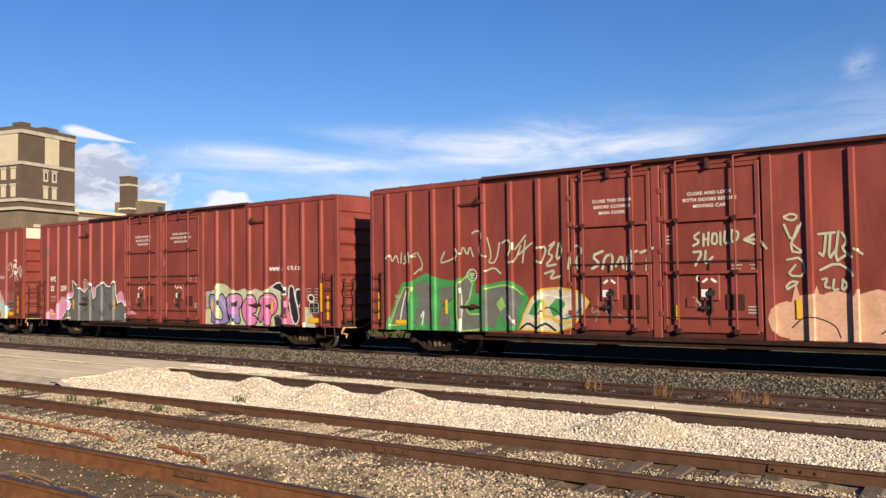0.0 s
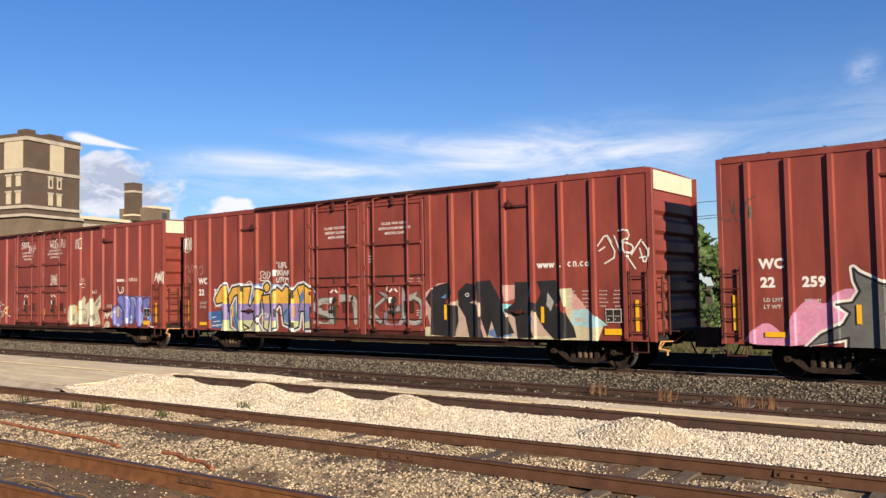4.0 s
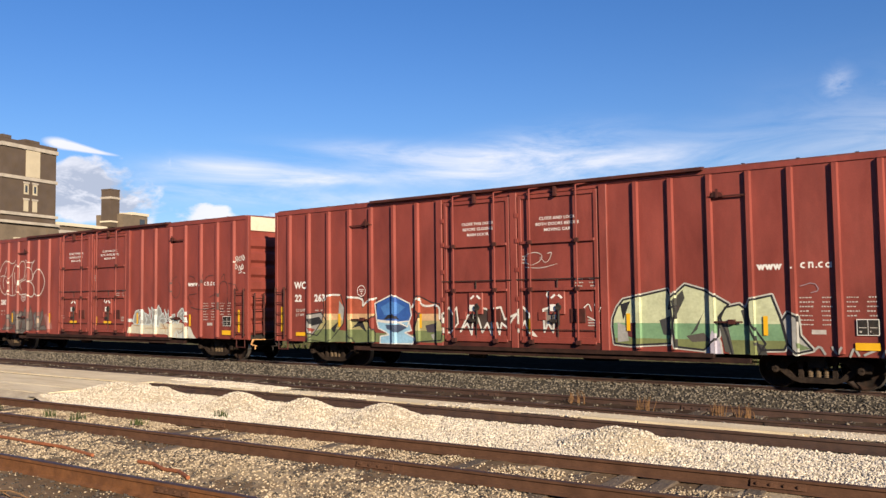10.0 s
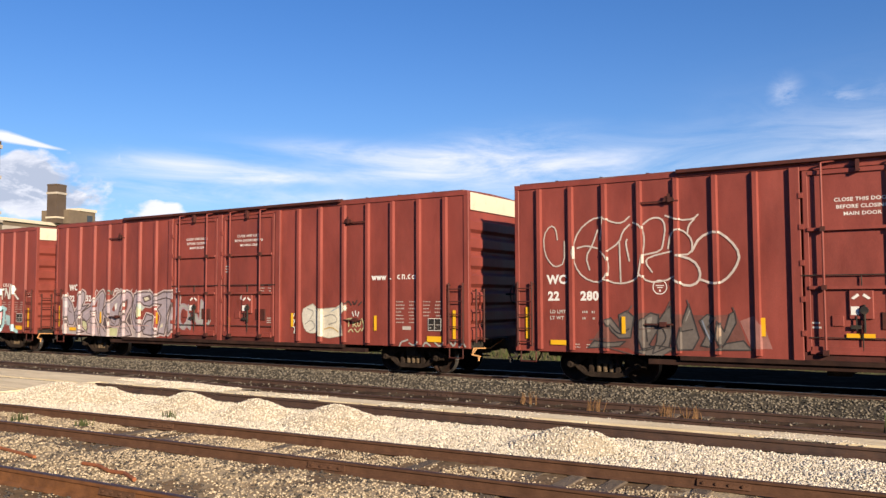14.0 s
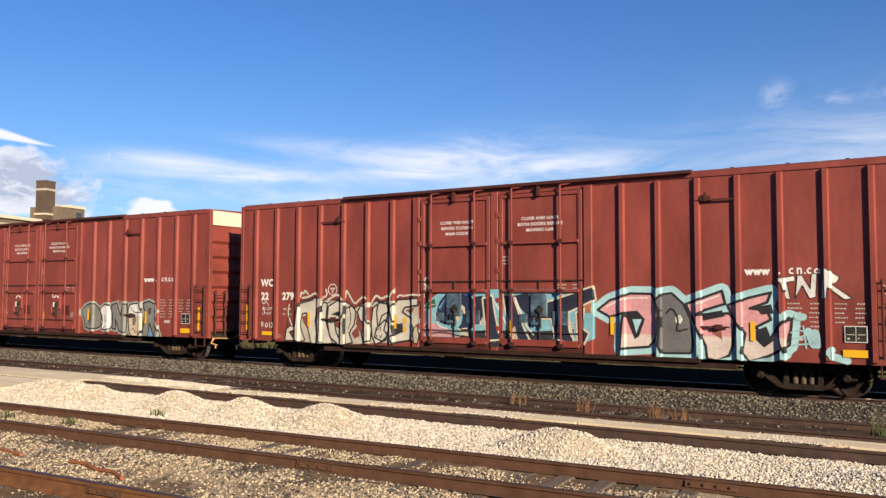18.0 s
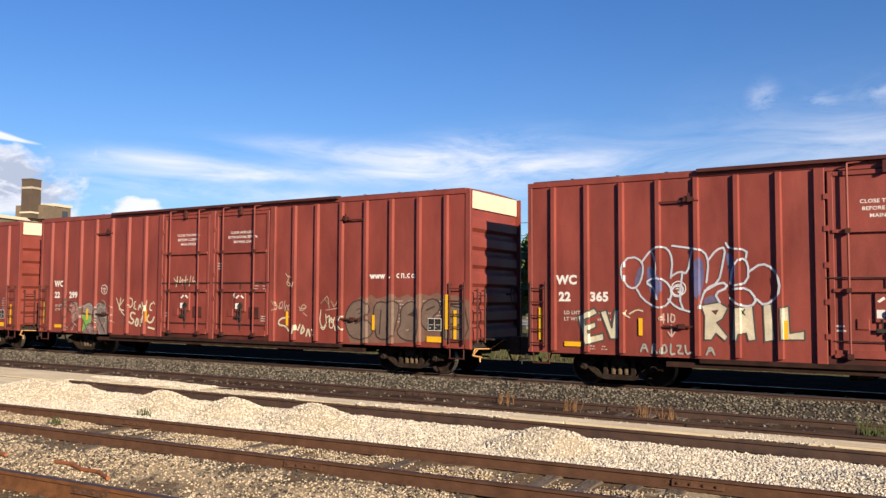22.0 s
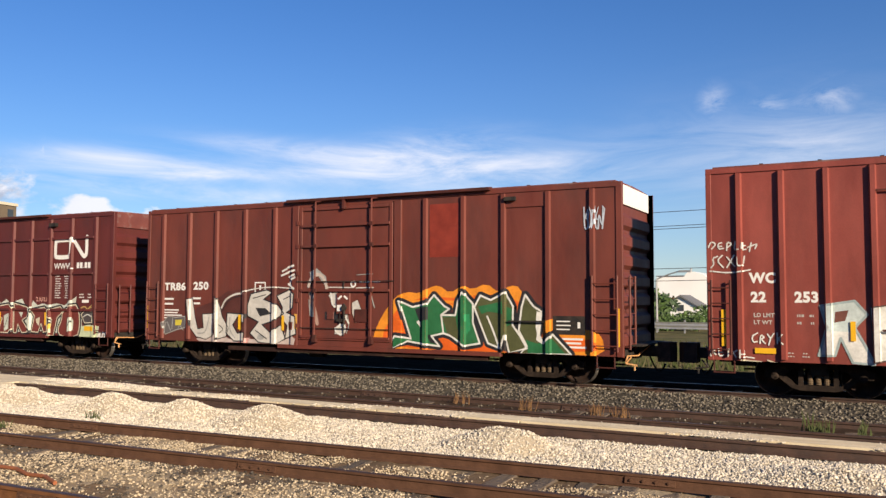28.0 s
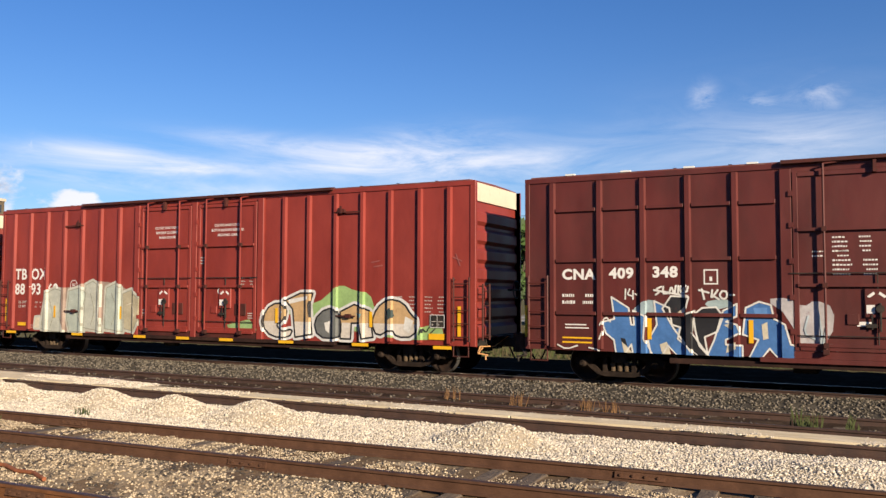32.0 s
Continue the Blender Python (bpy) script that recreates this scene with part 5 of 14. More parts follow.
            if len(fills) > 1 and not any(isinstance(k, list) for k in fills):
                c = fills[(i + 1) % len(fills)]
                out = []
                for p, w, v, l in g:
                    for x, z in p[1::3]:
                        out.append(disc(x, z - w * 0.12, w * r.uniform(0.16, 0.34), 7, w * r.uniform(0.14, 0.3)))
                    if len(p) > 3 and r.random() < 0.6:
                        m = r.randint(0, len(p) - 3)
                        out += taper([(x, z - w * 0.2) for x, z in p[m:m + 3]], w * 0.42, w * 0.25)
                self.layer(out, c, slot)
            for p, w, v, l in g:
                if edge is not None and len(p) > 3:
                    for _ in range(2):
                        m = r.randint(0, len(p) - 3)
                        o = r.choice((-0.3, 0.0, 0.3)) * w
                        self.layer(taper([(x + o, z - o * 0.5) for x, z in p[m:m + 3]], 0.035, 0.012), edge, slot)
            if row and edge is not None:
                chips = []
                for _ in range(r.choice((3, 4, 5))):
                    p, w, v, l = r.choice(g)
                    x, z = r.choice(p)
                    x, z, k, h = x + r.uniform(-0.4, 0.4) * w, z + r.uniform(-0.4, 0.4) * w, r.uniform(0.03, 0.07), r.uniform(0.07, 0.2)
                    chips.append([(x - k, z), (x + k * 0.6, z - k * r.uniform(-1, 1)), (x + r.uniform(-k, k), z + h * r.choice((-1, 1)))])
                self.layer(chips, edge, slot)
            if gleam is not None:
                p, w, v, l = g[0]
                self.layer(taper([(x - w * 0.3, z + w * 0.22) for x, z in p[:max(2, len(p) // 2)]], 0.045, 0.012), gleam, slot)
        self.level = base + 0.006

    def tag(self, x0, x1, z0, z1, colour, loops=5, w=0.035):
        """A quick handstyle scrawl of hooked and looped strokes."""
        r = self.rnd
        n = max(2, round(loops * 1.4))
        cell = (x1 - x0) / n
        w *= 0.62
        polys = []
        for i in range(n):
            s = [(1 - u, v) if r.random() < 0.5 else (u, v) for u, v in [r.choice(SHAPES)[k] for k in range(4)]] if r.random() < 0.3 else list(r.choice(SHAPES))
            fz = r.random() < 0.35
            a = x0 + i * cell - 0.12 * cell
            pts = [(a + cell * 1.1 * u + r.uniform(-0.1, 0.1) * cell + 0.15 * cell * v, z0 + (z1 - z0) * (1 - v if fz else v) * r.uniform(0.8, 1.05)) for u, v in s]
            polys += taper(soften(pts, 2), w * r.uniform(0.9, 1.3), w * r.uniform(0.6, 1.0))
        if r.random() < 0.5:
            polys += taper(soften([(x0, z0 - 0.05), ((x0 + x1) / 2, z0 - 0.10), (x1, z0 + 0.02)]), w, w * 0.4)
        self.layer(polys, colour, ("tag", x0, z0))

    def flat(self, pts, colour, slot, level, closed_soft=0):
        """One outline of any shape, cut into triangles."""
        pts = list(pts)
        for _ in range(closed_soft):
            ring_pts = []
            for p, q in zip(pts, pts[1:] + pts[:1]):
                ring_pts += [(p[0] * 0.75 + q[0] * 0.25, p[1] * 0.75 + q[1] * 0.25), (p[0] * 0.25 + q[0] * 0.75, p[1] * 0.25 + q[1] * 0.75)]
            pts = ring_pts
        tris = geometry.tessellate_polygon([[Vector((x, z, 0)) for x, z in pts]])
        self.level = level
        self.fill([[pts[i] for i in t] for t in tris], colour, slot)
        return pts

    def ground(self, colour, pts, soft=0):
        """A sprayed patch that lies under the letters."""
        self.count += 1
        self.flat(pts, colour, ("cloud", self.count), 0.0024 + 0.0001 * self.count, soft)

    def form(self, colour, edge, w, pts, soft=0, glow=None, glow_w=0.0):
        """One letter: outer glow, body and outline."""
        self.count += 1
        self.slot, self.step = ("letter", self.count), 0.0001 * self.count
        pts = self.flat(pts, colour, self.slot, 0.0055 + self.step, soft)
        loop = pts + pts[:1]
        if glow is not None:
            self.level = 0.0035 + self.step
            self.layer(stroke(loop, w + glow_w), glow, self.slot)
        if edge is not None and w:
            self.level = 0.0105 + self.step
            self.layer(stroke(loop, w), edge, self.slot)

    def patch(self, colour, pts):
        """A field of another colour inside the last letter."""
        self.flat(pts, colour, self.slot, 0.0080 + self.step)

    def line(self, colour, w, pts):
        """A brush line inside the last letter."""
        self.level = 0.0130 + self.step
        self.layer(stroke(soften(pts), w), colour, self.slot)

    def scrawl(self, colour, w, pts):
        """One stroke of a hand-written tag."""
        self.level = 0.0150
        self.layer(stroke(soften(pts, 1), w), colour, ("tag", 0))

    def done(self, root, label):
        names = {"cloud": "sprayed_cloud", "letter": "sprayed_letter", "tag": "sprayed_tag", "drips": "paint_drip", "glow": "sprayed_outline"}
        for slot, (mesh, mats) in self.slots.items():
            if mesh.f:
                part(names.get(slot[0], "graffiti"), mesh, mats, root, label, at=(0, -HALF, 0))


BODY_P = paint(0.19, 0.035, 0.024)
WHITE_P, CREAM_P, BLACK_P = paint(0.576, 0.568, 0.528), paint(0.496, 0.448, 0.336), paint(0.02, 0.02, 0.0224)
GREY_P, DGREY_P, LGREY_P = paint(0.128, 0.132, 0.12), paint(0.06, 0.064, 0.06), paint(0.288, 0.288, 0.272)
GREEN_P, DGREEN_P, PGREEN_P = paint(0.08, 0.304, 0.08), paint(0.02, 0.104, 0.04), paint(0.272, 0.384, 0.208)
PINK_P, LILAC_P, PURPLE_P = paint(0.48, 0.176, 0.288), paint(0.288, 0.208, 0.384), paint(0.112, 0.088, 0.264)
YELLOW_P, ORANGE_P, PEACH_P = paint(0.544, 0.352, 0.048), paint(0.6, 0.16, 0.012), paint(0.528, 0.32, 0.216)
BLUE_P, DBLUE_P, CYAN_P, TEAL_P = paint(0.048, 0.136, 0.336), paint(0.016, 0.048, 0.16), paint(0.176, 0.416, 0.48), paint(0.2, 0.336, 0.32)
TAN_P, WINE_P, MAUVE_P, PALE_P = paint(0.368, 0.216, 0.112), paint(0.128, 0.0224, 0.02), paint(0.288, 0.216, 0.24), paint(0.44, 0.464, 0.4)


def graffiti_a(r, B):
    p = Piece(B, 1)
    p.ground(paint(0.05, 0.24, 0.07), [(0.58, 0.79), (0.92, 1.52), (1.27, 2.26), (1.59, 2.26), (2.22, 2.53), (2.75, 2.35), (3.17, 2.28), (3.64, 2.39), (3.88, 2.64), (4.03, 2.34), (4.02, 1.93), (4.23, 1.87), (4.23, 2.12), (4.63, 2.20), (5.20, 2.28), (5.61, 2.06), (5.82, 1.78), (5.63, 1.33), (5.50, 0.88), (3.96, 0.81), (3.50, 0.76), (2.97, 0.82)])
    p.form(paint(0.125, 0.128, 0.115), paint(0.30, 0.42, 0.12), 0.05, [(0.77, 0.92), (1.07, 1.60), (1.36, 2.10), (1.67, 2.10), (1.53, 1.52), (1.45, 0.97)], 0)
    p.line(WHITE_P, 0.05, [(1.47, 2.04), (1.29, 1.52), (1.19, 1.04)])
    p.form(paint(0.125, 0.128, 0.115), paint(0.05, 0.24, 0.07), 0.05, [(1.67, 2.15), (2.13, 2.34), (2.57, 2.14), (2.50, 1.68), (2.54, 0.96), (2.19, 0.98), (2.07, 1.29), (1.88, 0.94), (1.70, 0.97), (1.90, 1.75)], 0)
    p.line(WHITE_P, 0.05, [(2.02, 1.21), (2.15, 1.44), (2.06, 0.98)])
    p.form(paint(0.125, 0.128, 0.115), paint(0.05, 0.24, 0.07), 0.05, [(2.74, 2.13), (3.25, 2.13), (3.19, 1.68), (2.81, 1.53), (3.15, 1.30), (3.10, 0.85), (2.62, 0.91), (2.73, 1.52)], 0)
    p.line(BLACK_P, 0.03, [(2.81, 1.53), (3.19, 1.75)])
    p.form(paint(0.125, 0.128, 0.115), paint(0.30, 0.42, 0.12), 0.05, [(3.42, 2.20), (3.76, 2.42), (3.93, 2.19), (3.82, 1.75), (3.65, 1.53), (3.81, 1.31), (4.21, 1.31), (4.20, 0.87), (3.50, 0.80), (3.40, 1.30)], 0)
    p.line(WHITE_P, 0.06, [(3.50, 2.05), (3.57, 1.53), (3.47, 0.86)])
    p.form(paint(0.125, 0.128, 0.115), paint(0.05, 0.24, 0.07), 0.06, [(4.34, 2.01), (5.16, 2.14), (5.53, 1.92), (5.64, 1.68), (5.44, 1.40), (5.47, 0.97), (5.13, 0.92), (4.88, 1.32), (4.67, 0.89), (4.28, 0.91)], 0)
    p.patch(paint(0.20, 0.40, 0.11), [(4.74, 1.61), (4.93, 1.82), (5.07, 1.54), (4.88, 1.39)])
    p.line(WHITE_P, 0.05, [(5.14, 1.39), (5.36, 1.04)])
    p.line(paint(0.30, 0.42, 0.12), 0.05, [(4.39, 2.04), (5.19, 2.18), (5.64, 1.86)])
    p.form(CREAM_P, YELLOW_P, 0.05, [(5.66, 1.33), (5.89, 1.75), (6.25, 2.02), (6.81, 2.05), (7.35, 1.95), (7.67, 1.68), (7.46, 1.35), (7.18, 1.01), (6.64, 0.86), (6.08, 0.89), (5.50, 0.90)], 0)
    p.patch(paint(0.05, 0.24, 0.07), [(5.80, 1.33), (5.96, 1.61), (6.25, 1.75), (6.09, 1.26)])
    p.patch(paint(0.05, 0.24, 0.07), [(6.45, 1.54), (6.81, 1.88), (7.00, 1.61), (6.79, 1.34), (6.58, 1.27)])
    p.patch(TEAL_P, [(6.99, 1.34), (7.33, 1.48), (7.46, 1.28), (7.05, 1.07)])
    p.line(BLACK_P, 0.06, [(5.53, 0.91), (5.80, 1.12), (6.08, 0.89), (6.30, 1.13), (6.64, 0.90)])
    p.line(WHITE_P, 0.07, [(5.96, 1.68), (6.32, 1.89), (6.80, 1.75), (7.28, 1.88)])
    p.line(YELLOW_P, 0.07, [(6.09, 1.13), (6.44, 1.34), (6.78, 1.07), (7.26, 1.21)])
    p.line(BLACK_P, 0.03, [(6.02, 1.19), (6.31, 1.54), (6.66, 1.48), (6.92, 1.14), (7.46, 1.48)])
    p.done(r, "grey and green spray-painted lettering edged in yellow-green")
    p = Piece(B, 2)
    p.scrawl(paint(0.40, 0.40, 0.29), 0.045, [(0.70, 3.01), (0.82, 3.16), (0.89, 2.86), (1.05, 3.16), (1.15, 2.87)])
    p.scrawl(paint(0.40, 0.40, 0.29), 0.045, [(1.27, 3.17), (1.25, 2.85)])
    p.scrawl(paint(0.40, 0.40, 0.29), 0.045, [(1.51, 3.13), (1.38, 3.02), (1.49, 2.89), (1.34, 2.83)])
    p.scrawl(paint(0.40, 0.40, 0.29), 0.045, [(1.61, 3.17), (1.64, 2.86)])
    p.scrawl(paint(0.40, 0.40, 0.29), 0.045, [(1.83, 3.15), (1.60, 3.03), (1.84, 3.05)])
    p.scrawl(paint(0.40, 0.40, 0.29), 0.045, [(1.90, 3.16), (2.11, 2.84), (2.05, 2.61)])
    p.scrawl(paint(0.40, 0.40, 0.29), 0.045, [(1.77, 2.51), (2.05, 2.69)])
    p.scrawl(paint(0.40, 0.40, 0.29), 0.05, [(2.94, 3.15), (2.76, 2.82), (3.01, 2.85), (3.44, 3.01)])
    p.scrawl(paint(0.40, 0.40, 0.29), 0.05, [(3.39, 2.88), (3.33, 3.33), (3.52, 2.99), (3.61, 3.32), (3.77, 2.99), (3.86, 3.31), (3.98, 2.98)])
    p.scrawl(paint(0.40, 0.40, 0.29), 0.05, [(3.95, 3.65), (4.11, 3.74), (4.35, 3.63), (4.14, 3.08), (4.41, 2.96)])
    p.scrawl(paint(0.40, 0.40, 0.29), 0.05, [(4.47, 3.50), (4.62, 2.98), (4.49, 2.77), (4.77, 2.79), (4.89, 3.34)])
    p.scrawl(paint(0.40, 0.40, 0.29), 0.05, [(4.97, 3.33), (5.20, 3.45), (5.34, 3.24), (5.10, 2.75), (5.40, 2.81), (5.59, 3.23)])
    p.scrawl(paint(0.40, 0.40, 0.29), 0.05, [(5.41, 3.14), (5.75, 3.51)])
    p.scrawl(paint(0.40, 0.40, 0.29), 0.05, [(5.53, 2.99), (5.95, 3.29)])
    p.scrawl(paint(0.40, 0.40, 0.29), 0.05, [(5.64, 2.76), (5.74, 3.37)])
    p.scrawl(paint(0.40, 0.40, 0.29), 0.05, [(4.40, 2.55), (4.72, 2.65), (4.91, 2.47)])
    p.scrawl(paint(0.40, 0.40, 0.29), 0.06, [(6.11, 3.14), (6.43, 3.19), (6.25, 2.72), (6.13, 2.79)])
    p.scrawl(paint(0.40, 0.40, 0.29), 0.06, [(6.50, 3.19), (6.71, 3.32), (6.42, 2.99), (6.63, 2.91), (6.34, 2.63), (6.69, 2.68)])
    p.scrawl(paint(0.40, 0.40, 0.29), 0.06, [(6.78, 3.25), (6.69, 2.77), (6.92, 2.97), (6.85, 3.31)])
    p.scrawl(paint(0.40, 0.40, 0.29), 0.06, [(7.10, 2.56), (7.18, 3.09), (7.38, 3.19), (7.51, 3.01), (7.31, 2.82), (7.36, 2.55)])
    p.scrawl(paint(0.40, 0.40, 0.29), 0.06, [(6.34, 2.44), (6.69, 2.54), (6.47, 2.27), (6.82, 2.36)])
    p.scrawl(paint(0.40, 0.40, 0.29), 0.07, [(8.09, 2.99), (7.77, 2.87), (8.02, 2.66), (7.78, 2.54)])
    p.scrawl(paint(0.40, 0.40, 0.29), 0.07, [(8.08, 2.53), (8.15, 2.86), (8.38, 2.91), (8.33, 2.52)])
    p.scrawl(paint(0.40, 0.40, 0.29), 0.07, [(8.45, 2.59), (8.62, 2.90), (8.66, 2.54)])
    p.scrawl(paint(0.40, 0.40, 0.29), 0.07, [(8.76, 2.51), (8.79, 2.90), (9.04, 2.96)])
    p.scrawl(paint(0.40, 0.40, 0.29), 0.07, [(8.89, 2.97), (8.90, 2.51)])
    p.scrawl(paint(0.40, 0.40, 0.29), 0.07, [(9.13, 2.92), (9.48, 3.02)])
    p.scrawl(paint(0.40, 0.40, 0.29), 0.07, [(9.33, 2.98), (9.28, 2.47)])
    p.scrawl(paint(0.25, 0.15, 0.12), 0.05, [(7.79, 1.61), (7.72, 1.35), (7.98, 1.48), (7.84, 1.16)])
    p.scrawl(paint(0.25, 0.15, 0.12), 0.05, [(8.05, 1.75), (8.22, 1.23), (8.36, 1.68)])
    p.scrawl(paint(0.25, 0.15, 0.12), 0.05, [(8.48, 1.36), (8.72, 1.23)])
    p.done(r, "pale scrawled tags")
    p = Piece(B, 45)
    p.scrawl(paint(0.40, 0.40, 0.29), 0.05, [(12.59, 3.62), (12.75, 3.69), (12.90, 3.61), (12.77, 3.51), (12.60, 3.59)])
    p.scrawl(paint(0.40, 0.40, 0.29), 0.05, [(12.59, 3.44), (12.75, 3.02), (12.96, 3.46)])
    p.scrawl(paint(0.40, 0.40, 0.29), 0.05, [(12.89, 3.40), (12.67, 2.84), (13.01, 2.77), (12.75, 2.99)])
    p.scrawl(paint(0.40, 0.40, 0.29), 0.05, [(12.63, 2.64), (12.96, 2.69), (13.02, 2.25), (12.62, 2.28), (12.81, 2.51)])
    p.scrawl(paint(0.40, 0.40, 0.29), 0.05, [(12.60, 2.02), (12.70, 2.15), (12.89, 2.12), (12.62, 1.97)])
    p.scrawl(paint(0.40, 0.40, 0.29), 0.055, [(13.31, 3.19), (13.65, 3.21)])
    p.scrawl(paint(0.40, 0.40, 0.29), 0.055, [(13.47, 3.19), (13.41, 2.68), (13.32, 2.77)])
    p.scrawl(paint(0.40, 0.40, 0.29), 0.055, [(13.56, 3.21), (13.50, 2.59), (13.67, 2.86)])
    p.scrawl(paint(0.40, 0.40, 0.29), 0.055, [(13.72, 3.23), (13.63, 2.55), (13.84, 2.70)])
    p.scrawl(paint(0.40, 0.40, 0.29), 0.055, [(13.79, 3.20), (13.90, 3.00), (13.76, 2.85), (13.98, 2.66)])
    p.scrawl(paint(0.40, 0.40, 0.29), 0.055, [(13.33, 2.39), (13.66, 2.55), (13.93, 2.38), (13.99, 2.26)])
    p.scrawl(paint(0.40, 0.40, 0.29), 0.055, [(14.03, 2.84), (14.18, 2.72)])
    p.scrawl(paint(0.40, 0.40, 0.29), 0.05, [(13.36, 2.18), (13.48, 2.21), (13.39, 2.02), (13.52, 1.99)])
    p.scrawl(paint(0.40, 0.40, 0.29), 0.05, [(13.60, 2.17), (13.57, 1.94), (13.68, 1.96)])
    p.scrawl(paint(0.40, 0.40, 0.29), 0.05, [(13.78, 2.17), (13.75, 1.91), (13.89, 2.05), (13.78, 2.17)])
    p.scrawl(paint(0.40, 0.40, 0.29), 0.055, [(10.64, 3.35), (10.48, 3.25), (10.66, 3.13), (10.49, 3.04)])
    p.scrawl(paint(0.40, 0.40, 0.29), 0.055, [(10.75, 3.31), (10.74, 3.03)])
    p.scrawl(paint(0.40, 0.40, 0.29), 0.055, [(10.87, 3.34), (10.85, 3.04)])
    p.scrawl(paint(0.40, 0.40, 0.29), 0.055, [(10.74, 3.18), (10.87, 3.19)])
    p.scrawl(paint(0.40, 0.40, 0.29), 0.055, [(10.97, 3.31), (10.93, 3.07), (11.07, 3.06), (11.07, 3.31), (10.97, 3.31)])
    p.scrawl(paint(0.40, 0.40, 0.29), 0.055, [(11.15, 3.33), (11.15, 3.04)])
    p.scrawl(paint(0.40, 0.40, 0.29), 0.055, [(11.26, 3.35), (11.23, 3.06), (11.36, 3.08)])
    p.scrawl(paint(0.40, 0.40, 0.29), 0.055, [(11.42, 3.37), (11.39, 3.08), (11.55, 3.14), (11.58, 3.33), (11.42, 3.37)])
    p.scrawl(paint(0.40, 0.40, 0.29), 0.06, [(11.70, 3.13), (11.93, 3.25)])
    p.scrawl(paint(0.40, 0.40, 0.29), 0.06, [(11.70, 3.13), (11.92, 3.03)])
    p.scrawl(paint(0.40, 0.40, 0.29), 0.06, [(11.70, 3.13), (12.05, 3.13), (12.21, 2.91)])
    p.scrawl(paint(0.40, 0.40, 0.29), 0.06, [(10.49, 2.88), (10.72, 2.90), (10.53, 2.56)])
    p.scrawl(paint(0.40, 0.40, 0.29), 0.06, [(10.79, 2.90), (10.75, 2.56), (10.95, 2.75)])
    p.scrawl(LGREY_P, 0.05, [(10.37, 1.67), (10.48, 1.81), (10.62, 1.60)])
    p.scrawl(LGREY_P, 0.05, [(10.69, 1.74), (10.90, 1.81)])
    p.done(r, "pale scrawled tags on door and end panels")
    q = Piece(B, 3)
    q.cloud(12.5, 19.1, 0.82, 1.85, PEACH_P, 0.45)
    q.layer(stroke(soften([(12.7, 1.1), (13.0, 1.4), (13.6, 1.2), (13.7, 0.9)]), 0.03) + stroke(soften([(14.5, 1.0), (15.2, 1.6), (15.6, 1.1)]), 0.03), BLACK_P)
    q.done(r, "peach sprayed cloud")


